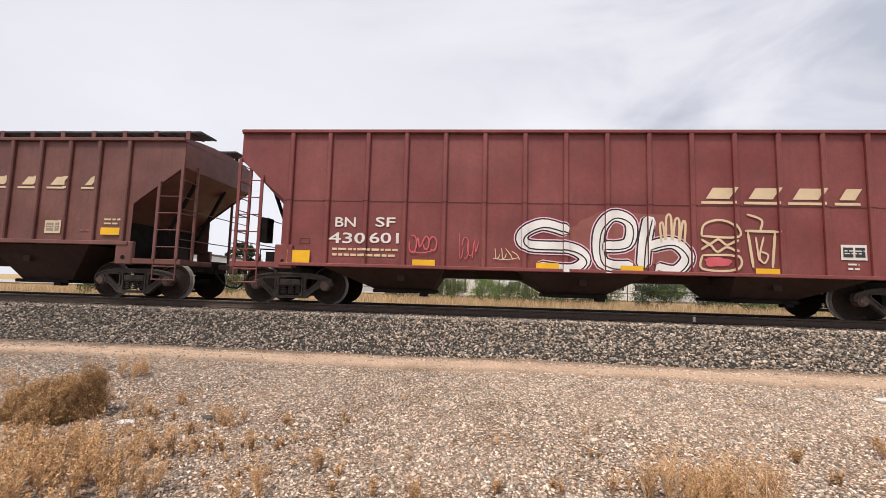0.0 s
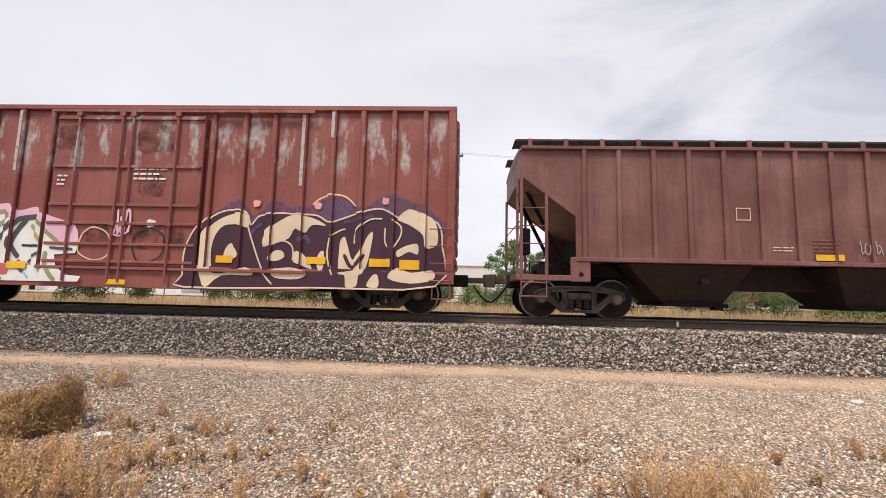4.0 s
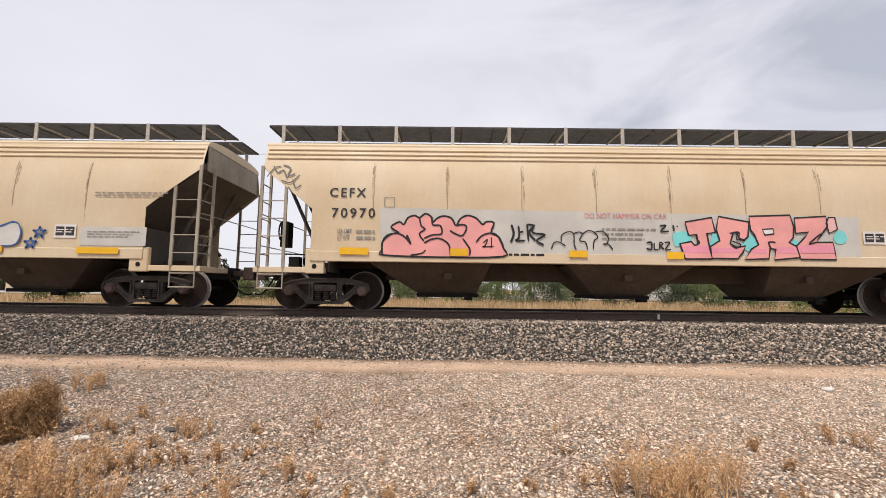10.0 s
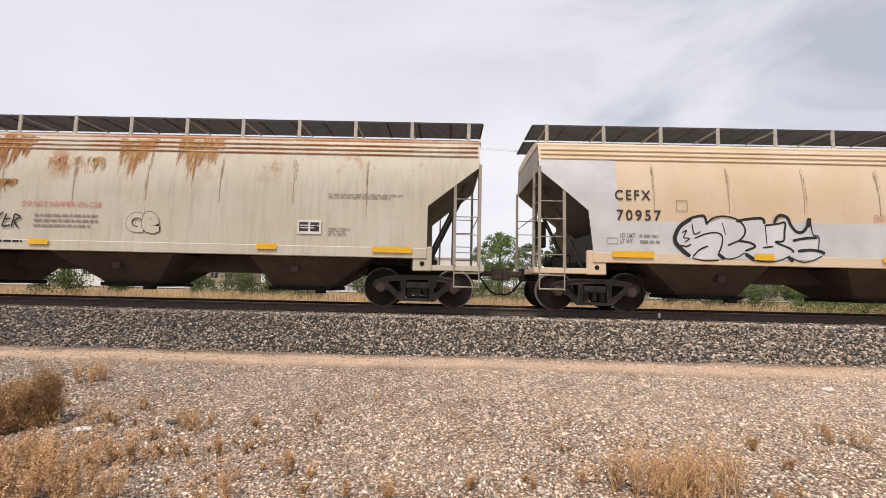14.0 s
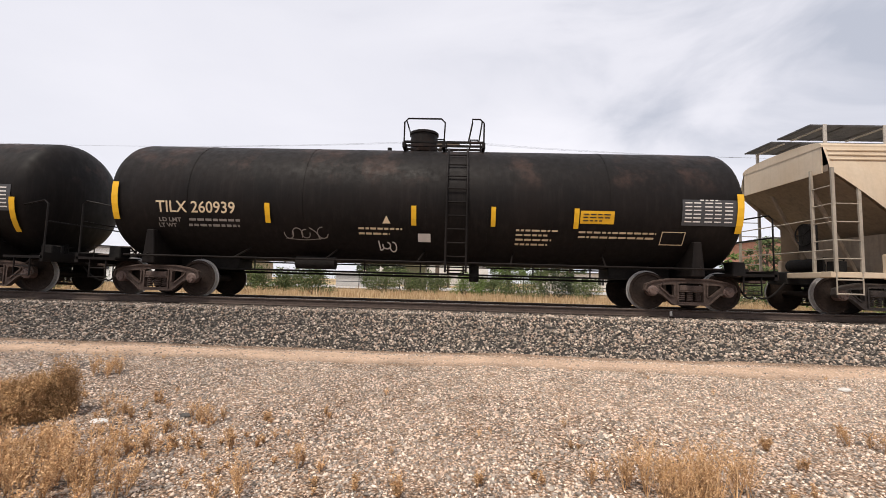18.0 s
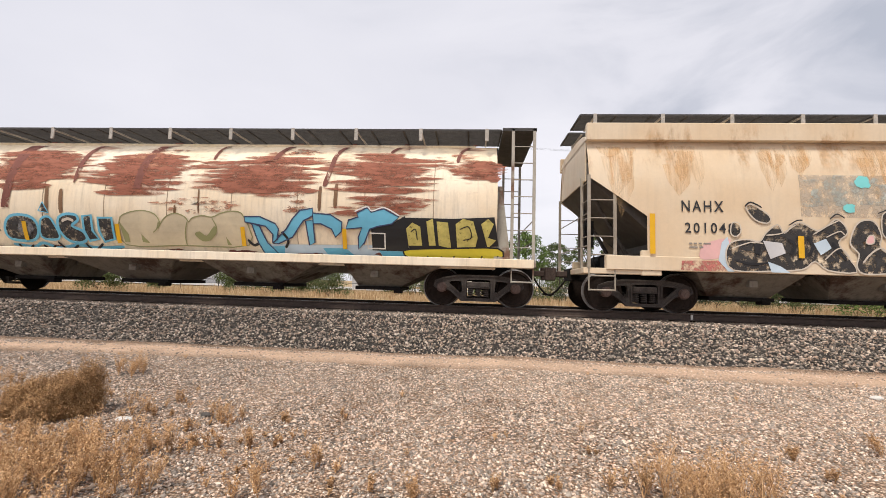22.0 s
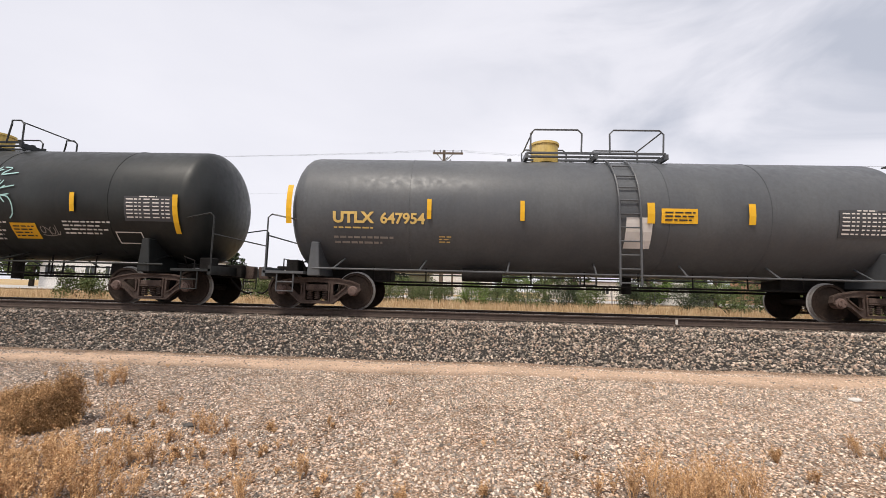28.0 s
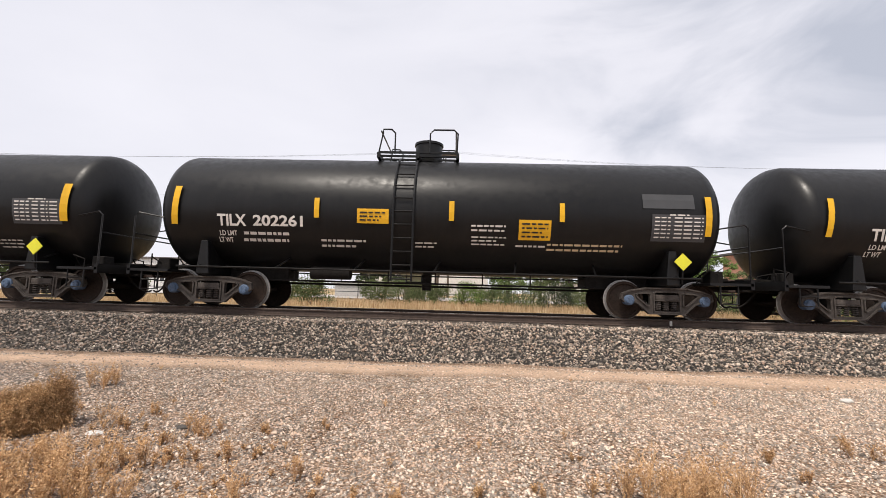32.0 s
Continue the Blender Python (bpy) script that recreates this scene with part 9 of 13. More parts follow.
stroke('H', [(-4.624, 1.993), (-4.586, 1.809), (-4.476, 1.705)], 0.064, G_RED, 4)
shape('H', [(-4.442, 1.981), (-4.347, 2.101), (-4.092, 2.157), (-3.929, 2.027), (-3.878, 1.83), (-3.96, 1.698), (-4.193, 1.709), (-4.432, 1.824)], K_CREAM, G_BLACK, 0.041, 5)
shape('H', [(-2.935, 1.578), (-2.884, 1.841), (-2.757, 1.895), (-2.547, 1.845), (-2.459, 1.623), (-2.525, 1.387), (-2.728, 1.319), (-2.886, 1.383)], K_CREAM, G_BLACK, 0.052, 5)
stroke('H', [(-5.196, 1.724), (-5.048, 1.988), (-4.928, 2.107), (-4.782, 2.043), (-4.758, 1.886), (-4.894, 1.622), (-5.067, 1.36)], 0.038, G_BLACK, 6)
stroke('H', [(-3.894, 2.093), (-3.818, 1.897), (-3.873, 1.738), (-4.127, 1.683), (-4.426, 1.732)], 0.058, G_BLACK, 6)
stroke('H', [(-3.633, 1.833), (-3.589, 1.965), (-3.436, 2.006), (-3.271, 2.061)], 0.052, G_BLACK, 6)
stroke('H', [(-3.654, 1.741), (-3.421, 1.743), (-3.168, 1.825), (-3.071, 1.721), (-3.221, 1.614), (-3.48, 1.638), (-3.647, 1.636)], 0.052, G_BLACK, 6)
stroke('H', [(-3.673, 1.636), (-3.638, 1.479), (-3.145, 1.406), (-2.752, 1.28)], 0.039, G_BLACK, 6)
stroke('H', [(-2.456, 1.846), (-2.311, 1.795), (-2.18, 1.757)], 0.078, G_BLACK, 6)
stroke('H', [(-1.609, 1.75), (-1.431, 1.529), (-1.357, 1.268)], 0.052, G_BLACK, 6)
stroke('H', [(-1.396, 1.634), (-1.087, 1.69), (-0.889, 1.614), (-1.082, 1.546), (-1.344, 1.609)], 0.026, G_BLACK, 4)
stroke('H', [(-1.157, 1.861), (-1.131, 1.467)], 0.026, G_BLACK, 4)
stroke('H', [(-0.898, 1.89), (-0.84, 1.3)], 0.026, G_BLACK, 4)
stroke('H', [(-0.828, 1.733), (-0.719, 1.602), (-0.765, 1.405), (-0.882, 1.404)], 0.026, G_BLACK, 4)
stroke('H', [(-1.279, 1.609), (-1.083, 1.598), (-0.929, 1.639)], 0.039, G_BLACK, 4)
stroke('H', [(-0.664, 1.485), (-0.599, 1.485), (-0.661, 1.406), (-0.583, 1.394)], 0.026, G_BLACK, 4)
shape('H', [(1.564, 1.918), (1.787, 1.96), (2.182, 2.058), (2.314, 1.993), (2.684, 2.09), (2.79, 2.038), (3.001, 2.067), (3.029, 2.228), (3.4, 2.246), (3.412, 2.005), (3.505, 2.047), (3.797, 2.117), (3.876, 2.037), (3.794, 1.823), (4.099, 1.88), (4.433, 2.004), (4.565, 1.965), (3.897, 1.652), (3.828, 1.413), (3.103, 1.314), (1.609, 1.272), (1.632, 1.628)], G_BLUE, None, 0.000, 2, False)
shape('H', [(1.695, 1.893), (2.182, 2.018), (2.288, 1.939), (2.209, 1.726), (2.289, 1.635), (2.25, 1.436), (2.184, 1.278), (1.622, 1.272), (1.698, 1.562), (1.762, 1.761)], G_PALEW, G_BLUE, 0.026, 3)
shape('H', [(2.288, 1.926), (2.71, 2.024), (2.789, 1.945), (2.736, 1.706), (2.683, 1.467), (2.604, 1.282), (2.211, 1.278), (2.263, 1.502), (2.341, 1.701)], G_PALEW, G_BLUE, 0.026, 4)
shape('H', [(2.788, 1.442), (2.974, 1.907), (3.054, 2.001), (3.134, 2.162), (3.347, 2.178), (3.37, 1.819), (3.302, 1.579), (3.433, 1.475), (3.392, 1.29), (2.972, 1.273), (2.656, 1.283)], G_PALEW, G_BLUE, 0.026, 5)
shape('H', [(3.504, 1.953), (3.797, 2.063), (3.835, 1.984), (3.7, 1.716), (3.658, 1.557), (3.762, 1.426), (3.695, 1.293), (3.432, 1.291), (3.395, 1.58), (3.502, 1.741)], G_PALEW, G_BLUE, 0.027, 4)
shape('H', [(3.83, 1.585), (3.846, 1.744), (4.032, 1.826), (4.232, 1.882), (4.432, 1.964), (4.591, 1.926), (4.667, 1.727), (4.623, 1.527), (4.489, 1.42), (4.092, 1.416), (3.895, 1.454)], G_PALEW, G_BLUE, 0.033, 5)
shape('H', [(1.855, 1.564), (1.92, 1.803), (1.985, 1.83), (1.947, 1.631)], G_BLUE, None, 0.000, 6, False)
shape('H', [(1.843, 1.432), (1.856, 1.498), (1.934, 1.499), (1.922, 1.433)], G_BLUE, None, 0.000, 6, False)
shape('H', [(2.355, 1.464), (2.42, 1.702), (2.486, 1.729), (2.446, 1.478)], G_BLUE, None, 0.000, 6, False)
stroke('H', [(2.841, 1.443), (2.973, 1.708), (3.053, 1.775), (3.131, 1.578), (3.17, 1.446)], 0.020, G_BLUE, 6.5)

quad('I', [(-8.766, 3.609), (-8.74, 3.301), (-7.624, 2.35), (-7.514, 1.371), (7.493, 1.324), (7.534, 2.227), (-6.921, 2.123), (-6.966, 3.616)], K_PALE, 0, 'painted_panel')
txt('I', 'CEFX', -7.008, -6.177, 2.611, 2.853, M_BLACKL, gap=1.3)
txt('I', '70957', -6.970, -5.945, 2.132, 2.385, M_BLACKL, gap=1.3)
frame_mark('I', -5.592, -5.328, 2.377, 2.632, M_GREYL, 0.015)
txt('I', 'LD LMT', -6.907, -6.545, 1.734, 1.834, M_GREYL, 2, 0.03)
bars('I', -6.455, -6.003, 1.718, 1.863, 1, M_GREYL)
txt('I', 'LT WT', -6.896, -6.607, 1.598, 1.698, M_GREYL, 2, 0.03)
bars('I', -6.444, -5.993, 1.582, 1.728, 1, M_GREYL)
txt('I', 'DO NOT HAMMER ON CAR', -1.027, 0.849, 2.235, 2.382, M_PINKL, fat=0.0)
bars('I', -0.725, 0.657, 1.664, 2.062, 3, M_GREYL)
plate_sign('I', 5.442, 5.917, 1.648, 1.966)
bars('I', 6.196, 7.927, 2.593, 2.728, 2, M_GREYL)
bars('I', 6.059, 6.653, 1.620, 1.832, 3, M_GREYL)
slash('I', -7.093, -6.141, 1.269, 1.413)
slash('I', -3.853, -3.395, 1.270, 1.415)
slash('I', -0.934, -0.476, 1.270, 1.401)
slash('I', 0.966, 1.386, 1.251, 1.395)
slash('I', 3.419, 3.840, 1.282, 1.400)
slash('I', 6.007, 6.967, 1.254, 1.412)
frame_mark('I', -7.210, -6.949, 1.577, 1.722, M_GREYL, 0.012)
shape('I', [(-5.648, 1.708), (-5.53, 2.042), (-5.143, 2.249), (-4.878, 2.215), (-4.809, 2.123), (-4.549, 2.234), (-4.218, 2.188), (-3.625, 2.213), (-3.556, 2.081), (-3.294, 2.152), (-3.099, 2.263), (-2.964, 2.092), (-2.764, 1.924), (-2.607, 2.006), (-2.531, 2.194), (-2.487, 1.903), (-2.342, 1.839), (-2.298, 1.444), (-2.361, 1.299), (-5.368, 1.266)], G_PALEW2, None, 0.000, 2, False)
stroke('I', [(-5.247, 2.207), (-5.503, 2.029), (-5.626, 1.814), (-5.632, 1.656), (-5.508, 1.5), (-5.304, 1.32)], 0.092, G_BLACK, 3)
stroke('I', [(-5.299, 2.206), (-5.012, 2.279), (-4.931, 2.227), (-4.899, 2.068)], 0.059, G_BLACK, 3)
stroke('I', [(-4.9, 2.094), (-4.746, 2.23), (-4.484, 2.276), (-4.218, 2.214), (-4.056, 2.071), (-4.025, 1.899), (-4.139, 1.738), (-4.307, 1.655), (-4.437, 1.6)], 0.040, G_BLACK, 3)
stroke('I', [(-5.19, 1.744), (-4.931, 1.855), (-4.669, 1.886), (-4.547, 1.783), (-4.592, 1.531), (-4.654, 1.424)], 0.033, G_BLACK, 3)
stroke('I', [(-5.471, 1.87), (-5.367, 1.926), (-5.44, 1.765), (-5.308, 1.741), (-5.41, 1.66)], 0.026, G_BLACK, 3)
stroke('I', [(-5.242, 2.088), (-5.194, 1.849), (-5.051, 1.905)], 0.026, G_BLACK, 3)
stroke('I', [(-5.511, 1.579), (-5.379, 1.555), (-5.276, 1.61)], 0.033, G_BLACK, 3)
stroke('I', [(-5.239, 1.321), (-5.088, 1.482), (-4.882, 1.578)], 0.033, G_BLACK, 3)
stroke('I', [(-4.545, 2.128), (-4.47, 1.837)], 0.020, G_BLACK, 3)
stroke('I', [(-4.217, 2.161), (-3.955, 2.219), (-3.626, 2.239), (-3.57, 2.12)], 0.066, G_BLACK, 3)
stroke('I', [(-3.556, 2.094), (-3.532, 1.618)], 0.022, G_BLACK, 3)
stroke('I', [(-4.04, 1.476), (-3.807, 1.586), (-3.94, 1.676), (-4.204, 1.71)], 0.052, G_BLACK, 3)
stroke('I', [(-3.569, 2.08), (-3.267, 2.126), (-3.097, 2.156), (-3.119, 1.956), (-3.154, 1.731), (-3.337, 1.701), (-3.02, 1.562), (-2.926, 1.471)], 0.046, G_BLACK, 3)
stroke('I', [(-3.636, 1.563), (-3.387, 1.594)], 0.039, G_BLACK, 3)
stroke('I', [(-3.347, 2.151), (-3.271, 2.286), (-3.166, 2.328), (-3.033, 2.264), (-2.964, 2.092), (-2.843, 1.949), (-2.698, 1.951), (-2.582, 2.1)], 0.066, G_BLACK, 3)
stroke('I', [(-2.582, 2.06), (-2.532, 2.274)], 0.105, G_BLACK, 3)
stroke('I', [(-2.519, 2.274), (-2.474, 1.903), (-2.342, 1.839), (-2.364, 1.535)], 0.026, G_BLACK, 3)
stroke('I', [(-2.944, 1.735), (-2.696, 1.793), (-2.368, 1.825)], 0.059, G_BLACK, 3)
stroke('I', [(-2.835, 1.499), (-2.561, 1.531), (-2.338, 1.509), (-2.219, 1.459)], 0.066, G_BLACK, 3)
stroke('I', [(-5.264, 1.294), (-4.974, 1.234), (-4.648, 1.254)], 0.026, G_BLACK, 3)
stroke('I', [(-4.653, 1.411), (-4.453, 1.284), (-4.193, 1.341), (-4.038, 1.423), (-3.799, 1.27), (-3.471, 1.237), (-3.211, 1.295), (-3.016, 1.391)], 0.026, G_BLACK, 3)
stroke('I', [(-3.016, 1.364), (-2.752, 1.252), (-2.492, 1.296), (-2.284, 1.405)], 0.026, G_BLACK, 3)
stroke('I', [(-4.666, 1.398), (-4.518, 1.283)], 0.079, G_BLACK, 3)
stroke('I', [(-4.038, 1.41), (-3.825, 1.27)], 0.092, G_BLACK, 3)
stroke('I', [(-3.068, 1.363), (-2.949, 1.261)], 0.078, G_BLACK, 3)
shape('I', [(1.002, 1.848), (1.12, 2.182), (1.507, 2.389), (1.772, 2.355), (1.841, 2.263), (2.101, 2.374), (2.432, 2.328), (3.025, 2.353), (3.094, 2.221), (3.356, 2.292), (3.551, 2.403), (3.686, 2.232), (3.886, 2.064), (4.043, 2.146), (4.119, 2.334), (4.163, 2.043), (4.308, 1.979), (4.352, 1.584), (4.289, 1.439), (1.282, 1.406)], G_PALEW2, None, 0.000, 2, False)
stroke('I', [(1.403, 2.347), (1.147, 2.169), (1.024, 1.954), (1.018, 1.796), (1.142, 1.64), (1.346, 1.46)], 0.092, G_BLACK, 3)
stroke('I', [(1.351, 2.346), (1.638, 2.419), (1.719, 2.367), (1.751, 2.208)], 0.059, G_BLACK, 3)
stroke('I', [(1.75, 2.234), (1.904, 2.37), (2.166, 2.416), (2.432, 2.354), (2.594, 2.211), (2.625, 2.039), (2.511, 1.878), (2.343, 1.795), (2.213, 1.74)], 0.040, G_BLACK, 3)
stroke('I', [(1.46, 1.884), (1.719, 1.995), (1.981, 2.026), (2.103, 1.923), (2.058, 1.671), (1.996, 1.564)], 0.033, G_BLACK, 3)
stroke('I', [(1.179, 2.01), (1.283, 2.066), (1.21, 1.905), (1.342, 1.881), (1.24, 1.8)], 0.026, G_BLACK, 3)
stroke('I', [(1.408, 2.228), (1.456, 1.989), (1.599, 2.045)], 0.026, G_BLACK, 3)
stroke('I', [(1.139, 1.719), (1.271, 1.695), (1.374, 1.75)], 0.033, G_BLACK, 3)
stroke('I', [(1.411, 1.461), (1.562, 1.622), (1.768, 1.718)], 0.033, G_BLACK, 3)
stroke('I', [(2.105, 2.268), (2.18, 1.977)], 0.020, G_BLACK, 3)
stroke('I', [(2.433, 2.301), (2.695, 2.359), (3.024, 2.379), (3.08, 2.26)], 0.066, G_BLACK, 3)
stroke('I', [(3.094, 2.234), (3.118, 1.758)], 0.022, G_BLACK, 3)
stroke('I', [(2.61, 1.616), (2.843, 1.726), (2.71, 1.816), (2.446, 1.85)], 0.052, G_BLACK, 3)
stroke('I', [(3.081, 2.22), (3.383, 2.266), (3.553, 2.296), (3.531, 2.096), (3.496, 1.871), (3.313, 1.841), (3.63, 1.702), (3.724, 1.611)], 0.046, G_BLACK, 3)
stroke('I', [(3.014, 1.703), (3.263, 1.734)], 0.039, G_BLACK, 3)
stroke('I', [(3.303, 2.291), (3.379, 2.426), (3.484, 2.468), (3.617, 2.404), (3.686, 2.232), (3.807, 2.089), (3.952, 2.091), (4.068, 2.24)], 0.066, G_BLACK, 3)
stroke('I', [(4.068, 2.2), (4.118, 2.414)], 0.105, G_BLACK, 3)
stroke('I', [(4.131, 2.414), (4.176, 2.043), (4.308, 1.979), (4.286, 1.675)], 0.026, G_BLACK, 3)
stroke('I', [(3.706, 1.875), (3.954, 1.933), (4.282, 1.965)], 0.059, G_BLACK, 3)
stroke('I', [(3.815, 1.639), (4.089, 1.671), (4.312, 1.649), (4.431, 1.599)], 0.066, G_BLACK, 3)
stroke('I', [(1.386, 1.434), (1.676, 1.374), (2.002, 1.394)], 0.026, G_BLACK, 3)
stroke('I', [(1.997, 1.551), (2.197, 1.424), (2.457, 1.481), (2.612, 1.563), (2.851, 1.41), (3.179, 1.377), (3.439, 1.435), (3.634, 1.531)], 0.026, G_BLACK, 3)
stroke('I', [(3.634, 1.504), (3.898, 1.392), (4.158, 1.436), (4.366, 1.545)], 0.026, G_BLACK, 3)
stroke('I', [(1.984, 1.538), (2.132, 1.423)], 0.079, G_BLACK, 3)
stroke('I', [(2.612, 1.55), (2.825, 1.41)], 0.092, G_BLACK, 3)
stroke('I', [(3.582, 1.503), (3.701, 1.401)], 0.078, G_BLACK, 3)

rect('J', -6.673, -5.753, 2.554, 2.889, K_PALE, 1)
txt('J', 'ITFX', -6.633, -5.793, 2.594, 2.849, M_BLACKL, gap=1.3)
txt('J', '319063', -6.620, -5.443, 2.158, 2.397, M_BLACKL, gap=1.3)
frame_mark('J', -5.022, -4.748, 2.431, 2.684, M_GREYL, 0.015)
txt('J', 'LD LMT', -6.632, -6.277, 1.766, 1.872, M_GREYL, 2, 0.03)
bars('J', -6.189, -5.746, 1.749, 1.902, 1, M_GREYL)
txt('J', 'LT WT', -6.632, -6.349, 1.623, 1.729, M_GREYL, 2, 0.03)
bars('J', -6.189, -5.747, 1.607, 1.760, 1, M_GREYL)
sprayed('J', 'Ge', 0.467, 1.265, 1.581, 2.075, P_ITF, G_BLACK, seed=3, fat=0.06, edge=0.02)
txt('J', 'DO NOT HAMMER ON CAR', -2.027, -0.143, 2.169, 2.301, M_PINKL, fat=0.0)
bars('J', -1.722, -0.190, 1.675, 2.041, 3, M_GREYL)
bars('J', -3.123, -1.934, 1.281, 1.411, 1, G_BLACK)
slash('J', -7.282, -6.307, 1.248, 1.405)
slash('J', -4.047, -3.572, 1.255, 1.398)
slash('J', -1.769, -1.298, 1.275, 1.404)
frame_mark('J', -7.245, -6.997, 1.503, 1.622, M_GREYL, 0.012)

plate_sign('J', 4.499, 5.055, 1.654, 1.987)
bars('J', 5.184, 6.980, 2.511, 2.646, 2, M_GREYL)
bars('J', 5.223, 5.726, 1.628, 1.828, 3, M_GREYL)
slash('J', 6.265, 7.185, 1.257, 1.389)
slash('J', 3.583, 4.045, 1.276, 1.408)
streaks('J', -5.078, -3.836, 2.995, 3.516, M_RUSTJ, 501, 45, 1, True)
streaks('J', -4.795, -4.031, 3.545, 4.093, M_RUSTJ, 502, 34, 1, True)
streaks('J', -3.373, -2.049, 2.842, 4.000, M_RUSTD, 503, 47, 1, True)
streaks('J', -2.739, -2.213, 2.501, 2.837, M_RUSTJ, 504, 29, 1, True)
streaks('J', -1.643, -0.227, 2.800, 3.448, M_RUSTP, 505, 49, 1, True)
streaks('J', -7.628, -7.152, 3.307, 3.465, M_RUSTD, 506, 28, 1, True)
streaks('J', -6.572, -6.256, 3.310, 3.479, M_RUSTJ, 507, 24, 1, True)
streaks('J', -8.382, -7.114, 2.860, 3.428, M_RUSTP, 508, 45, 1, True)
streaks('J', -6.536, -5.487, 2.884, 3.400, M_RUSTP, 509, 41, 1, True)
streaks('J', 0.017, 0.884, 2.828, 3.978, M_RUSTJ, 510, 37, 1, True)
streaks('J', 1.460, 2.578, 2.847, 4.004, M_RUSTJ, 511, 42, 1, True)
stroke('J', [(-4.906, 2.02), (-5.087, 1.977), (-5.142, 1.845), (-5.016, 1.729), (-4.871, 1.85)], 0.039, G_BLACK, 4)
stroke('J', [(-4.785, 1.681), (-4.742, 1.878), (-4.699, 2.05), (-4.533, 1.987), (-4.691, 1.853), (-4.476, 1.713)], 0.039, G_BLACK, 4)
stroke('J', [(-4.407, 1.898), (-4.475, 1.779), (-4.387, 1.702), (-4.282, 1.795), (-4.342, 1.912)], 0.039, G_BLACK, 4)
stroke('J', [(-4.211, 1.993), (-4.284, 1.717), (-4.187, 1.55), (-4.057, 1.591)], 0.039, G_BLACK, 4)
stroke('J', [(-4.435, 1.806), (-4.255, 1.809), (-4.051, 1.787)], 0.032, G_BLACK, 4)
stroke('J', [(-3.313, 1.997), (-3.179, 1.829), (-3.058, 1.675), (-2.943, 1.977)], 0.038, G_BLACK, 4)
stroke('J', [(-2.882, 1.913), (-2.977, 1.781), (-2.88, 1.666), (-2.784, 1.811), (-2.882, 1.913)], 0.038, G_BLACK, 4)
stroke('J', [(-2.79, 1.967), (-2.657, 1.813), (-2.443, 2.026)], 0.038, G_BLACK, 4)
stroke('J', [(-2.63, 1.839), (-2.728, 1.655)], 0.038, G_BLACK, 4)
stroke('J', [(-2.356, 1.988), (-2.434, 1.687), (-2.241, 1.717)], 0.038, G_BLACK, 4)
stroke('J', [(-2.388, 1.844), (-2.246, 1.873)], 0.032, G_BLACK, 4)
stroke('J', [(-2.165, 1.979), (-2.218, 1.665)], 0.038, G_BLACK, 4)
stroke('J', [(-2.165, 1.979), (-2.029, 1.903), (-2.161, 1.809), (-2.054, 1.655)], 0.038, G_BLACK, 4)
stroke('J', [(-2.859, 1.562), (-2.665, 1.644), (-2.528, 1.568)], 0.032, G_BLACK, 4)

txt('K', 'CEFX', -6.921, -6.058, 2.679, 2.912, M_BLACKL, gap=1.3)
txt('K', '71042', -7.017, -6.062, 2.187, 2.418, M_BLACKL, gap=1.3)
txt('K', 'LD LMT', -6.979, -6.599, 1.795, 1.898, M_GREYL, 2, 0.03)
bars('K', -6.503, -6.028, 1.779, 1.927, 1, M_GREYL)
txt('K', 'LT WT', -6.968, -6.664, 1.657, 1.759, M_GREYL, 2, 0.03)
bars('K', -6.492, -6.018, 1.641, 1.789, 1, M_GREYL)
txt('K', 'GFK', -2.388, -1.723, 1.537, 1.803, M_WHITE, 6)
txt('K', 'OFK', 4.783, 5.400, 1.559, 1.768, M_WHITE, 6)
txt('K', 'DO NOT HAMMER ON CAR', -0.949, 0.667, 2.303, 2.450, M_PINKL, 1, 0.0)
bars('K', -0.801, 0.583, 1.704, 2.023, 3, M_GREYL)
plate_sign('K', 5.518, 5.775, 1.621, 1.961)
bars('K', 6.098, 7.858, 2.641, 2.760, 2, M_GREYL)
bars('K', 5.965, 6.859, 1.608, 1.843, 3, M_GREYL)
slash('K', -7.236, -6.194, 1.267, 1.428)
slash('K', -4.375, -3.907, 1.287, 1.420)
slash('K', -1.473, -1.024, 1.274, 1.419)
slash('K', 1.245, 1.675, 1.284, 1.415)
slash('K', 5.787, 6.844, 1.269, 1.425)
shape('K', [(-5.556, 2.674), (-5.193, 2.734), (-4.785, 2.726), (-4.506, 2.595), (-4.377, 2.692), (-3.972, 2.698), (-3.9, 2.631), (-3.838, 2.727), (-3.434, 2.747), (-3.287, 2.505), (-3.145, 2.345), (-3.089, 2.576), (-2.988, 2.699), (-2.491, 2.706), (-2.446, 2.585), (-2.396, 2.681), (-2.287, 2.628), (-1.751, 2.596), (-1.421, 2.722), (-1.215, 2.537), (-1.041, 2.071), (-0.939, 1.33), (-5.54, 1.3), (-5.507, 1.394), (-5.575, 1.794), (-5.536, 2.199), (-5.583, 2.469)], G_YEL, G_OLIVED, 0.054, 2, False)
shape('K', [(-5.445, 2.635), (-4.85, 2.671), (-4.544, 2.553), (-4.426, 2.379), (-4.466, 2.149), (-4.668, 1.944), (-4.536, 1.544), (-4.361, 1.308), (-4.655, 1.303), (-4.862, 1.806), (-4.957, 1.831), (-4.964, 1.31), (-5.355, 1.343)], K_DARKGREY, None, 0.000, 4, False)
stroke('K', [(-5.146, 2.232), (-4.935, 2.317), (-4.851, 2.264), (-4.898, 2.155), (-5.11, 2.098)], 0.067, G_YEL, 5)
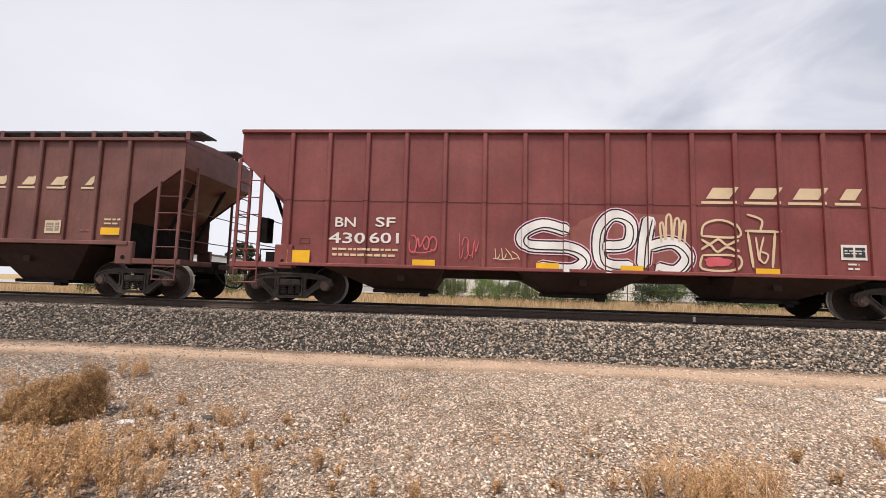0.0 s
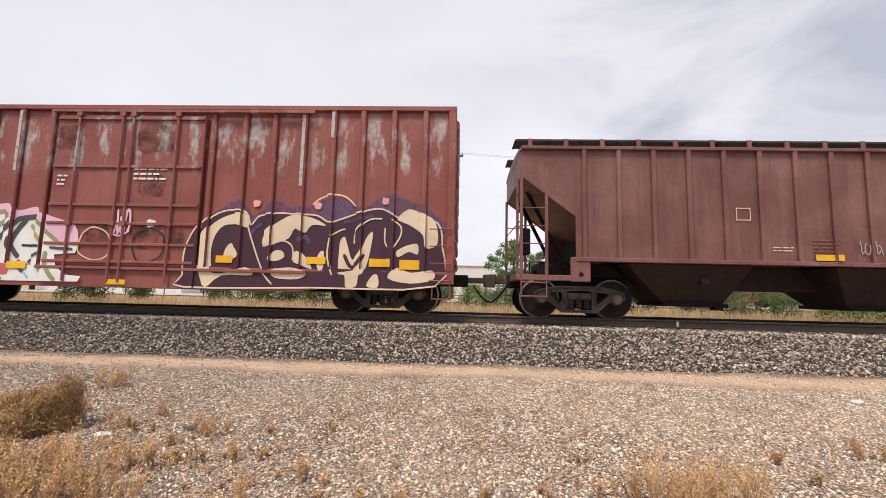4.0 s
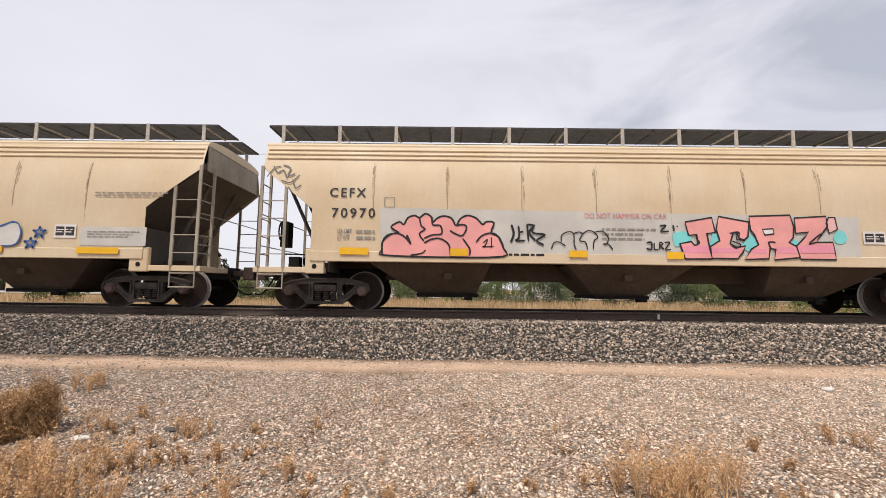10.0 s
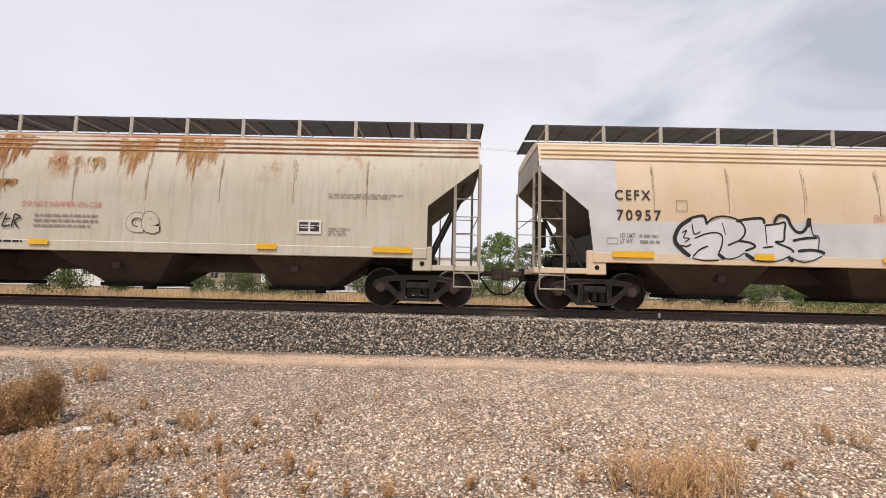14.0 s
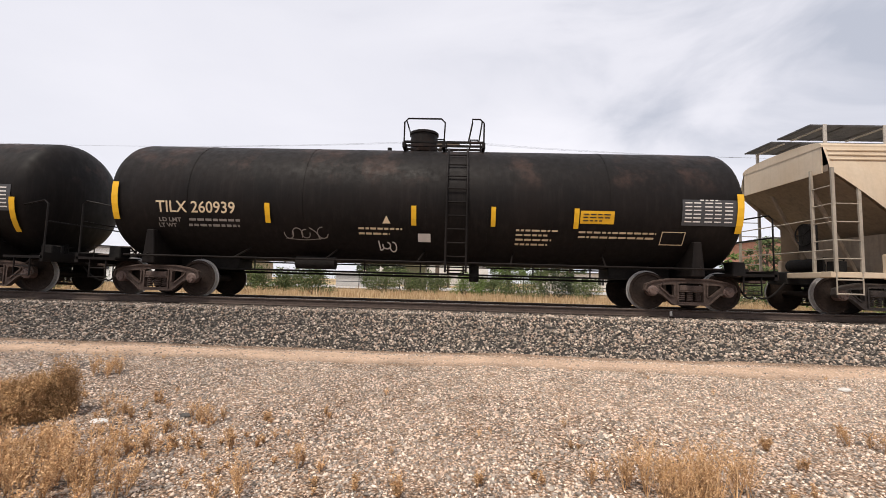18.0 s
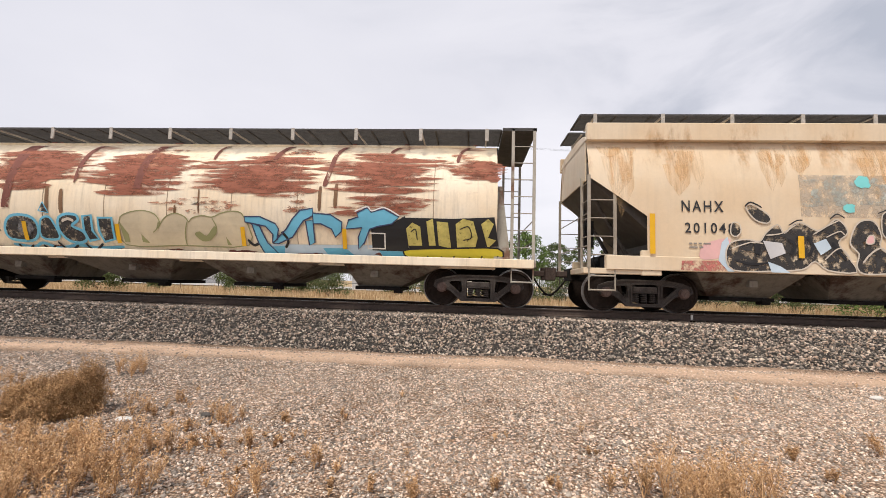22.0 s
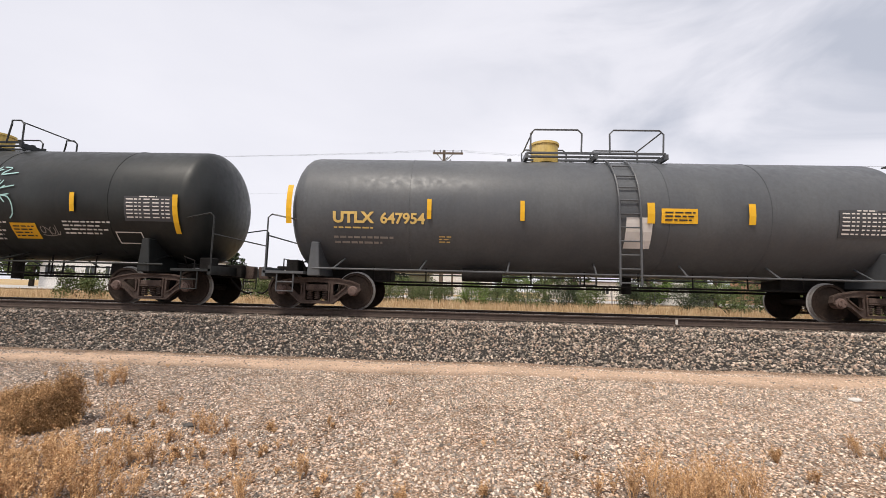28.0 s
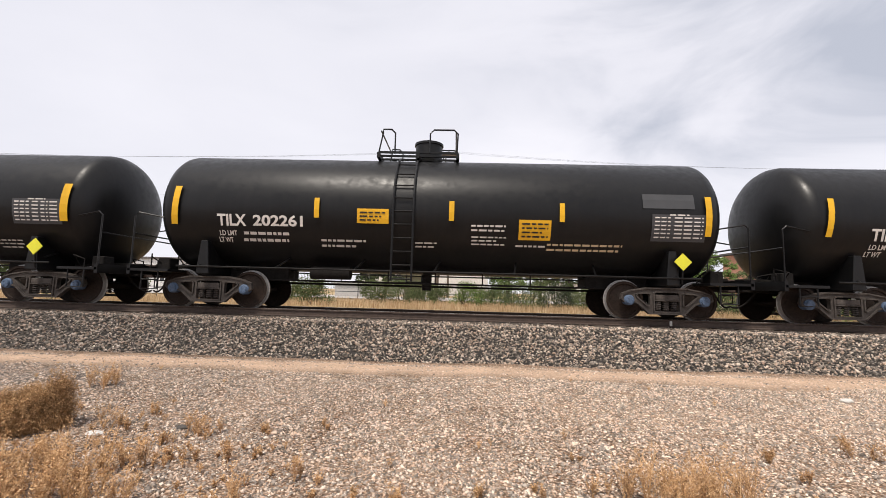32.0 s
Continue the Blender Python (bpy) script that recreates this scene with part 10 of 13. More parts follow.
shape('K', [(-4.342, 2.556), (-4.007, 2.602), (-3.878, 2.226), (-3.714, 1.692), (-3.586, 1.295), (-3.959, 1.289), (-4.007, 1.66), (-4.249, 1.683), (-4.254, 1.31), (-4.362, 1.334), (-4.499, 1.812), (-4.412, 2.15)], K_DARKGREY, None, 0.000, 4, False)
shape('K', [(-4.26, 1.857), (-4.2, 2.22), (-4.147, 2.221), (-4.073, 1.873)], G_YEL, None, 0.000, 5, False)
shape('K', [(-3.804, 2.605), (-3.469, 2.637), (-3.277, 2.303), (-3.197, 2.035), (-3.103, 2.305), (-2.982, 2.577), (-2.648, 2.609), (-2.666, 2.111), (-2.541, 1.712), (-2.391, 1.317), (-2.854, 1.295), (-2.892, 1.813), (-3.147, 1.569), (-3.374, 1.831), (-3.346, 1.3), (-3.558, 1.283), (-3.695, 1.826), (-3.831, 2.361)], K_DARKGREY, None, 0.000, 4, False)
shape('K', [(-2.321, 2.493), (-1.747, 2.488), (-1.378, 2.629), (-1.211, 2.402), (-1.09, 1.937), (-1.045, 1.328), (-2.232, 1.307), (-2.349, 1.583), (-2.253, 1.824), (-1.984, 1.722), (-1.581, 1.596), (-1.477, 1.624), (-1.485, 1.863), (-1.852, 1.751), (-2.042, 1.854), (-1.968, 2.015), (-1.597, 2.021), (-1.494, 2.13), (-1.501, 2.317), (-1.737, 2.233), (-2.065, 2.094), (-2.268, 2.184)], K_DARKGREY, None, 0.000, 4, False)
shape('K', [(0.678, 1.794), (0.779, 2.101), (0.971, 2.504), (1.231, 2.735), (1.56, 2.781), (1.85, 2.651), (2.349, 2.659), (2.506, 2.594), (2.676, 2.73), (3.003, 2.709), (3.198, 2.578), (3.655, 2.678), (3.981, 2.737), (4.045, 2.684), (4.436, 2.757), (5.281, 2.876), (5.31, 2.479), (4.939, 2.038), (5.515, 1.982), (5.497, 1.292), (0.856, 1.271), (0.761, 1.506)], G_YEL, G_OLIVED, 0.052, 2, False)
shape('K', [(0.85, 1.705), (0.884, 2.102), (1.102, 2.506), (1.43, 2.658), (1.759, 2.583), (1.956, 2.426), (1.761, 2.25), (1.591, 2.18), (1.433, 2.284), (1.237, 2.228), (1.2, 1.975), (1.307, 1.713), (1.439, 1.583), (1.633, 1.784), (1.763, 1.918), (1.894, 1.789), (1.986, 1.632), (1.857, 1.329), (1.182, 1.277), (0.984, 1.444)], K_DARKGREY, None, 0.000, 4)
shape('K', [(1.279, 1.976), (1.33, 2.11), (1.501, 2.02), (1.762, 2.117), (1.892, 2.185), (1.906, 1.947), (1.697, 1.944), (1.438, 1.754), (1.333, 1.779)], G_OLIVED, None, 0.000, 4)
shape('K', [(2.021, 2.587), (2.375, 2.619), (2.414, 2.035), (2.61, 2.065), (2.637, 2.596), (2.807, 2.666), (3.133, 2.577), (3.066, 2.271), (3.025, 1.94), (3.062, 1.612), (3.099, 1.286), (2.673, 1.278), (2.635, 1.867), (2.375, 1.863), (2.35, 1.272), (2.026, 1.28), (2.063, 1.923)], K_DARKGREY, None, 0.000, 4, False)
shape('K', [(3.237, 2.499), (3.915, 2.642), (3.974, 2.246), (3.519, 2.106), (3.518, 1.948), (3.841, 1.98), (3.878, 1.797), (3.58, 1.687), (3.617, 1.53), (4.16, 1.697), (4.26, 1.503), (4.308, 1.283), (3.254, 1.263), (3.192, 1.614), (3.26, 2.075)], K_DARKGREY, None, 0.000, 4, False)
shape('K', [(4.044, 2.618), (5.084, 2.74), (5.141, 2.436), (4.811, 2.101), (4.612, 1.809), (5.385, 1.914), (5.395, 1.303), (4.346, 1.283), (4.263, 1.699), (4.292, 1.895), (4.621, 2.256), (4.142, 2.196)], K_DARKGREY, None, 0.000, 4, False)
shape('K', [(3.777, 2.018), (3.973, 2.153), (4.268, 1.987), (3.876, 1.666)], G_OLIVED, None, 0.000, 5, False)
stroke('K', [(-5.781, 2.958), (-5.809, 3.15), (-5.697, 3.124), (-5.746, 3.041), (-5.631, 2.96)], 0.024, M_GREYL, 3)
stroke('K', [(-5.549, 2.961), (-5.504, 3.099), (-5.44, 2.963)], 0.025, M_GREYL, 3)
stroke('K', [(-5.386, 2.964), (-5.395, 3.101), (-5.308, 3.02), (-5.246, 3.116), (-5.222, 2.966)], 0.024, M_GREYL, 3)
stroke('K', [(-5.042, 3.119), (-5.148, 3.077), (-5.035, 3.01), (-5.141, 2.967)], 0.024, M_GREYL, 3)
stroke('K', [(-5.746, 2.849), (-5.545, 2.907), (-5.378, 2.854), (-5.001, 2.914)], 0.022, M_GREYL, 3)
stroke('K', [(-1.101, 3.134), (-1.206, 3.078), (-1.202, 2.969), (-1.069, 2.971)], 0.024, M_GREYL, 3)
stroke('K', [(-0.994, 3.135), (-1.002, 2.972), (-0.855, 2.974), (-0.86, 3.137)], 0.024, M_GREYL, 3)
stroke('K', [(-0.78, 3.138), (-0.749, 2.976), (-0.592, 3.114), (-0.615, 2.978)], 0.024, M_GREYL, 3)
stroke('K', [(-0.461, 3.183), (-0.511, 3.061), (-0.429, 2.98)], 0.024, M_GREYL, 3)
stroke('K', [(-0.349, 2.982), (-0.354, 3.171), (-0.246, 3.118), (-0.325, 3.063), (-0.216, 2.983)], 0.024, M_GREYL, 3)
stroke('K', [(-1.115, 2.727), (-1.146, 2.889), (-1.011, 2.837), (-1.062, 2.755)], 0.024, M_GREYL, 3)
stroke('K', [(-0.875, 2.731), (-0.799, 2.867), (-0.689, 2.733)], 0.024, M_GREYL, 3)
stroke('K', [(-0.554, 2.682), (-0.358, 2.792), (-0.447, 2.629), (-0.154, 2.58)], 0.024, M_GREYL, 3)
stroke('K', [(5.641, 2.802), (5.523, 2.747), (5.493, 2.587), (5.594, 2.509)], 0.023, M_OLIVL, 3)
stroke('K', [(5.726, 2.617), (5.645, 2.484), (5.746, 2.406), (5.827, 2.54), (5.726, 2.617)], 0.023, M_OLIVL, 3)
stroke('K', [(5.693, 2.353), (5.611, 2.18), (5.736, 2.064), (5.868, 2.198), (5.769, 2.328)], 0.023, M_OLIVL, 3)

txt('L', 'TILX 260939', -6.344, -4.413, 2.026, 2.304, M_PALEY)
txt('L', 'LD LMT', -6.309, -5.768, 1.814, 1.908, M_GREYL, 2, 0.03)
bars('L', -5.568, -4.317, 1.814, 1.950, 1, M_GREYL)
txt('L', 'LT WT', -6.346, -5.910, 1.687, 1.780, M_GREYL, 2, 0.03)
bars('L', -5.600, -4.341, 1.689, 1.824, 1, M_GREYL)
slash('L', -7.413, -7.259, 1.840, 2.734)
slash('L', -3.678, -3.554, 1.830, 2.287)
slash('L', -0.171, -0.051, 1.842, 2.294)
slash('L', 1.710, 1.816, 1.858, 2.308)
slash('L', 3.635, 3.752, 1.850, 2.310)
slash('L', 7.338, 7.491, 1.820, 2.723)
rect('L', 3.789, 4.570, 1.974, 2.268, K_SIGN, 2, name="warning_panel")
bars('L', 3.854, 4.505, 2.012, 2.229, 3, G_BLACK, 4)
rect('L', -0.017, 0.284, 1.478, 1.669, M_WHITE, 2)
data_block('L', 6.173, 7.297, 2.043, 2.559, K_TANK)
frame_mark('L', 5.706, 6.252, 1.536, 1.836, M_PALEY, 0.02)
bars('L', -1.448, -0.394, 1.595, 1.824, 2, M_PALEY)
bars('L', 2.315, 3.290, 1.438, 1.854, 4, M_PALEY)
bars('L', 3.785, 5.580, 1.632, 1.845, 2, M_PALEY)
scrawl('L', -3.264, -2.216, 1.464, 1.760, M_GREYL, 81, 0.02, 10)
scrawl('L', -1.035, -0.557, 1.252, 1.483, M_WHITE, 82, 0.03, 5)
quad('L', [(-0.863, 1.877), (-0.764, 2.059), (-0.673, 1.881)], M_PALEY, 2, 'stencil_mark')

txt('M', 'TILX 260937', -6.342, -4.426, 2.062, 2.336, M_PALEY)
txt('M', 'LD LMT', -6.379, -5.842, 1.820, 1.922, M_GREYL, 2, 0.03)
bars('M', -5.644, -4.412, 1.825, 1.972, 1, M_GREYL)
txt('M', 'LT WT', -6.424, -5.989, 1.681, 1.783, M_GREYL, 2, 0.03)
bars('M', -5.682, -4.440, 1.688, 1.835, 1, M_GREYL)
slash('M', -7.460, -7.306, 1.401, 2.217, -0.152)
slash('M', -4.164, -4.018, 1.699, 2.138)
slash('M', -1.986, -1.859, 1.710, 2.155)
slash('M', 0.132, 0.242, 1.593, 2.004)
slash('M', 3.557, 3.674, 1.573, 1.999)
slash('M', 7.206, 7.352, 1.484, 2.304, 0.109)
rect('M', 2.838, 3.640, 1.976, 2.295, K_SIGN, 2, name="warning_panel")
bars('M', 2.903, 3.576, 2.014, 2.256, 3, G_BLACK, 4)
rect('M', -1.710, -1.381, 1.476, 1.670, M_WHITE, 2)
data_block('M', 6.140, 7.254, 2.040, 2.597, K_TANK)
frame_mark('M', 5.699, 6.226, 1.536, 1.831, M_PALEY, 0.02)
bars('M', 0.827, 1.803, 1.539, 1.818, 3, M_PALEY)
bars('M', 2.334, 3.124, 1.746, 1.822, 1, M_PALEY)
bars('M', 4.215, 5.199, 1.645, 1.830, 2, M_PALEY)
rect('M', -1.766, -1.204, 1.710, 2.062, K_TANK, 1)
bars('M', 0.037, 0.704, 1.188, 1.446, 3, M_GREYL)

rect('N', -2.106, -0.006, 2.245, 3.202, G_PALEC, 0)
blob('N', -2.027, -0.010, 2.477, 3.148, G_PALEB, 1, seed=7, rough=0.3)
rect('N', 0.039, 2.181, 2.452, 2.854, G_PALEC, 0)
blob('N', -0.932, -0.631, 2.905, 3.179, G_TEAL, 2, seed=5)
blob('N', -1.218, -0.985, 2.353, 2.543, G_TEAL, 2, seed=6)
txt('N', 'NAHX', -4.656, -3.747, 2.317, 2.568, M_BLACKL, gap=1.3)
txt('N', '201048', -4.588, -3.527, 1.833, 2.068, M_BLACKL, gap=1.3)
slash('N', -5.364, -5.247, 1.343, 2.251)
slash('N', -2.220, -2.096, 1.322, 1.810)
slash('N', 0.044, 0.151, 1.294, 1.786)
slash('N', 2.196, 2.299, 1.319, 1.776)
slash('N', 5.291, 5.401, 1.298, 2.241)
plate_sign('N', 4.431, 4.851, 1.480, 1.788)
bars('N', 3.750, 4.252, 2.224, 2.276, 1, M_GREYL)
bars('N', -4.501, -4.042, 1.481, 1.647, 2, M_GREYL)
shape('N', [(-4.265, 1.258), (-4.212, 1.553), (-3.88, 1.696), (-3.611, 1.702), (-3.733, 1.432), (-3.861, 1.282)], G_PALEPINK2, None, 0.000, 1)
shape('N', [(-4.67, 1.206), (-3.724, 1.233), (-3.711, 0.941), (-4.687, 1.005)], G_CRIMW, None, 0.000, 2, False)
shape('N', [(-3.885, 1.228), (-3.809, 1.631), (-3.681, 1.768), (-3.629, 1.502), (-3.721, 1.166), (-3.511, 0.948), (-3.644, 0.944)], G_PALEBLUE, None, 0.000, 2, False)
shape('N', [(-3.73, 1.366), (-3.608, 1.636), (-3.276, 1.711), (-3.007, 1.677), (-2.881, 1.854), (-2.623, 2.059), (-2.483, 1.863), (-2.292, 2.067), (-2.095, 2.097), (-1.828, 1.944), (-1.634, 2.015), (-1.404, 2.192), (-1.246, 2.089), (-1.176, 1.894), (-1.366, 1.692), (-1.23, 1.434), (-1.028, 1.05), (-1.608, 1.071), (-1.873, 1.259), (-2.129, 1.082), (-2.784, 1.023), (-3.581, 1.025)], G_WORN, K_CREAM, 0.030, 3)
shape('N', [(-3.278, 2.421), (-3.173, 2.504), (-2.899, 2.348), (-2.76, 2.19), (-2.849, 2.081), (-3.093, 2.156)], G_WORN, K_CREAM, 0.030, 3)
shape('N', [(-1.11, 1.83), (-0.987, 2.095), (-0.796, 2.191), (-0.602, 2.13), (-0.494, 1.844), (-0.527, 1.583), (-0.205, 1.333), (-0.138, 1.103), (-0.453, 1.029), (-0.899, 1.015), (-1.031, 1.179), (-0.973, 1.441), (-1.132, 1.633)], G_WORN, K_CREAM, 0.032, 5)
shape('N', [(-0.469, 1.91), (-0.451, 2.304), (-0.286, 2.399), (-0.07, 2.482), (-0.091, 2.18), (-0.215, 1.955), (-0.34, 1.783)], G_WORN, K_CREAM, 0.028, 4)
shape('N', [(-3.616, 1.836), (-3.586, 2.065), (-3.438, 2.068), (-3.403, 1.881), (-3.506, 1.772)], G_WORN, K_CREAM, 0.027, 4)
shape('N', [(-0.824, 1.68), (-0.763, 1.838), (-0.66, 1.84), (-0.67, 1.683)], G_PALEPINK2, K_CREAM, 0.026, 7)
stroke('N', [(-0.904, 1.248), (-0.742, 1.447), (-0.527, 1.583), (-0.397, 1.431), (-0.431, 1.197)], 0.038, K_CREAM, 7)
stroke('N', [(-2.879, 1.814), (-2.549, 1.861), (-2.226, 2.068)], 0.027, K_CREAM, 5)
stroke('N', [(-1.891, 1.85), (-1.57, 2.056), (-1.352, 2.166)], 0.026, K_CREAM, 5)
stroke('N', [(-1.628, 1.791), (-1.346, 1.929), (-1.24, 1.853)], 0.026, K_CREAM, 5)
stroke('N', [(-3.602, 1.502), (-3.206, 1.646), (-2.939, 1.626)], 0.027, K_CREAM, 5)
stroke('N', [(-1.679, 1.291), (-1.362, 1.561), (-1.164, 1.371)], 0.026, K_CREAM, 5)
stroke('N', [(-3.306, 2.448), (-3.175, 2.545), (-2.943, 2.428)], 0.034, G_BLACK, 5)
stroke('N', [(-1.535, 2.189), (-1.381, 2.311), (-1.223, 2.222)], 0.026, G_BLACK, 5)
stroke('N', [(-0.541, 2.341), (-0.287, 2.452), (-0.033, 2.575)], 0.026, G_BLACK, 5)
stroke('N', [(-2.397, 2.038), (-2.229, 2.148), (-2.097, 2.164)], 0.026, G_BLACK, 5)
shape('N', [(-2.941, 1.692), (-2.542, 1.649), (-2.468, 1.427), (-2.793, 1.286)], K_PALE, None, 0.000, 4.5, False)
shape('N', [(-1.885, 1.653), (-1.627, 1.764), (-1.518, 1.557), (-1.747, 1.394)], G_PALEBLUE, None, 0.000, 4.5, False)
shape('N', [(-3.138, 1.621), (-2.992, 1.625), (-3.009, 1.385), (-3.116, 1.382)], G_BLACK, None, 0.000, 4.8, False)
stroke('N', [(-2.413, 1.732), (-2.277, 1.603), (-2.375, 1.403)], 0.066, G_BLACK, 4.8)
stroke('N', [(-2.021, 1.808), (-1.91, 1.613), (-1.982, 1.387)], 0.066, G_BLACK, 4.8)
stroke('N', [(-1.495, 1.689), (-1.387, 1.495), (-1.227, 1.304)], 0.065, G_BLACK, 4.8)
stroke('N', [(-3.523, 1.239), (-3.187, 1.169), (-2.79, 1.207)], 0.053, G_BLACK, 4.8)
shape('N', [(-2.857, 1.231), (-2.59, 1.133), (-2.388, 0.995), (-2.783, 0.996)], G_PALEBLUE, None, 0.000, 5, False)
stroke('N', [(-0.147, 1.658), (0.017, 1.701), (0.17, 1.601)], 0.064, G_STEEL, 4)
stroke('N', [(-0.106, 1.465), (0.047, 1.391), (0.112, 1.277)], 0.051, G_STEEL, 4)
stroke('N', [(-0.963, 1.026), (-0.454, 1.067), (0.115, 1.033)], 0.051, G_CREAM, 4)
shape('N', [(0.29, 2.097), (0.605, 2.182), (0.982, 2.035), (1.232, 1.937), (1.271, 1.374), (0.8, 1.297), (0.362, 1.349)], G_PALEC, None, 0.000, 1)
shape('N', [(1.788, 1.746), (2.034, 2.059), (2.645, 2.149), (3.186, 1.908), (3.24, 1.43), (2.518, 1.284), (1.849, 1.327)], G_PALEC, None, 0.000, 1)
stroke('N', [(0.266, 2.058), (0.441, 2.152), (0.668, 2.183)], 0.051, G_PALEPINK2, 3)
stroke('N', [(0.266, 2.058), (0.358, 1.735), (0.424, 1.415)], 0.063, G_PALEPINK2, 3)
stroke('N', [(1.232, 1.822), (1.355, 2.043), (1.726, 2.129), (1.788, 1.899), (1.604, 1.703), (1.518, 1.381)], 0.062, G_PALEPINK2, 3)
stroke('N', [(1.788, 1.707), (1.972, 2.032), (2.34, 2.13), (2.705, 2.176)], 0.049, G_PALEPINK2, 3)
stroke('N', [(1.788, 1.707), (1.813, 1.517), (1.849, 1.365)], 0.049, G_PALEPINK2, 3)
stroke('N', [(2.643, 1.983), (2.52, 1.663), (2.639, 1.35)], 0.049, G_PALEPINK2, 3)
stroke('N', [(0.731, 2.133), (0.982, 2.035), (1.169, 1.949)], 0.038, G_WHITE, 3)
stroke('N', [(2.705, 2.112), (3.006, 1.992), (3.222, 1.908)], 0.030, G_WHITE, 3)
stroke('N', [(2.881, 1.521), (3.06, 1.4), (3.419, 1.435)], 0.048, G_PALEPINK2, 3)
shape('N', [(2.094, 1.461), (2.277, 1.682), (2.52, 1.6), (2.579, 1.349), (2.336, 1.304)], G_PALEPINK2, None, 0.000, 2)
shape('N', [(0.259, 1.539), (0.548, 1.585), (0.55, 1.38), (0.3, 1.347)], G_PALEPINK2, None, 0.000, 2)
shape('N', [(0.756, 2.133), (0.918, 2.202), (1.231, 2.144), (1.355, 2.043), (1.232, 1.937), (0.982, 2.035)], G_BLUEW, None, 0.000, 3)
shape('N', [(1.763, 1.924), (1.788, 2.092), (2.096, 2.227), (2.34, 2.194), (2.034, 2.059), (1.886, 1.927)], G_BLUEW, None, 0.000, 3)
shape('N', [(1.33, 2.249), (1.392, 2.302), (1.466, 2.252), (1.392, 2.186)], G_BLUEW, None, 0.000, 3)
shape('N', [(1.899, 2.274), (1.961, 2.34), (2.034, 2.277), (1.96, 2.211)], G_BLUEW, None, 0.000, 3)
shape('N', [(3.124, 1.767), (3.246, 1.909), (3.399, 1.724)], G_BLUEW, None, 0.000, 3)
shape('N', [(3.568, 1.879), (3.617, 1.931), (3.688, 1.882), (3.615, 1.83)], G_BLUEW, None, 0.000, 3)
shape('N', [(3.634, 1.479), (3.718, 1.519), (3.788, 1.471), (3.716, 1.444)], G_BLUEW, None, 0.000, 3)
shape('N', [(3.337, 1.559), (3.434, 1.611), (3.48, 1.537), (3.384, 1.485)], G_BLUEW, None, 0.000, 3)
shape('N', [(0.244, 1.784), (0.294, 1.811), (0.372, 1.581), (0.272, 1.552)], G_BLUEW, None, 0.000, 3)
stroke('N', [(0.797, 1.682), (1.046, 1.701), (1.357, 1.684)], 0.020, K_RUSTPATCH, 3)
stroke('N', [(0.923, 1.57), (1.196, 1.59), (1.481, 1.559)], 0.020, K_RUSTPATCH, 3)
stroke('N', [(0.674, 1.447), (0.924, 1.441), (1.357, 1.479)], 0.020, K_RUSTPATCH, 3)
stroke('N', [(3.601, 1.666), (3.838, 1.647), (3.957, 1.701)], 0.019, K_RUSTPATCH, 3)
stroke('N', [(2.762, 1.669), (3.003, 1.701), (3.303, 1.658)], 0.019, K_RUSTPATCH, 3)

rect('O', -6.641, -5.493, 1.612, 2.549, K_GREYPATCH, 0)
txt('O', 'NAHX', -6.540, -5.640, 2.102, 2.435, G_BLACK, 3, 0.05)
txt('O', '1922', -6.504, -5.674, 1.775, 2.020, G_BLACK, 3, 0.05)
txt('O', 'RRHX', -6.548, -5.619, 2.296, 2.520, M_GREYL, 2, 0.03)
slash('O', -7.566, -7.448, 1.285, 2.192, -0.089)
slash('O', -4.341, -4.227, 1.323, 1.793)
slash('O', -1.845, -1.733, 1.306, 1.770)
slash('O', 1.400, 1.507, 1.308, 1.762)
slash('O', 3.926, 4.030, 1.296, 1.769)
frame_mark('O', 4.523, 4.971, 1.312, 1.694, M_WHITE, 0.03, 5)
bars('O', -5.479, -4.973, 1.507, 1.844, 3, M_GREYL)
scrawl('O', -7.191, -6.688, 1.474, 1.884, G_BLACK, 91, 0.04, 6)
scrawl('O', -7.763, -7.464, 1.393, 1.873, K_RUSTPATCH, 92, 0.05, 5)
stroke('O', [(-3.705, 2.694), (-3.668, 2.072)], 0.09, K_RUSTPATCH, 1)
stroke('O', [(-3.316, 2.628), (-3.289, 2.011)], 0.1, K_RUSTPATCH, 1)
stroke('O', [(-0.286, 2.259), (-0.285, 1.665)], 0.06, K_RUSTPATCH, 1)
stroke('O', [(3.351, 2.786), (3.351, 2.183)], 0.08, K_RUSTPATCH, 1)
stroke('O', [(3.744, 2.861), (3.737, 2.255)], 0.09, K_RUSTPATCH, 1)
stroke('O', [(0.305, 2.676), (0.323, 2.069)], 0.04, K_RUSTPATCH, 1)
streaks('O', -5.723, -2.901, 2.623, 3.747, M_PEEL, 512, 80)
shape('O', [(-5.388, 4.463), (-4.881, 4.465), (-4.701, 3.552), (-4.658, 2.687), (-4.702, 2.139), (-4.907, 2.136), (-4.871, 2.756), (-4.942, 3.373)], M_PEELD, None, 0.000, 2, False)
streaks('O', -2.703, -0.081, 2.519, 3.679, M_PEEL, 513, 75)
shape('O', [(-1.443, 4.512), (-1.184, 4.513), (-1.22, 2.659), (-1.406, 2.657)], M_PEELD, None, 0.000, 2, False)
shape('O', [(-3.231, 4.425), (-3.058, 4.378), (-2.942, 2.923), (-3.028, 2.778)], M_PEELD, None, 0.000, 2, False)
streaks('O', 0.318, 3.361, 2.529, 3.609, M_PEEL, 514, 84)
stroke('O', [(2.261, 4.449), (2.169, 4.055), (2.02, 3.526)], 0.147, M_PEELD, 2)
streaks('O', 3.550, 6.299, 2.089, 3.736, M_PEEL, 515, 78)
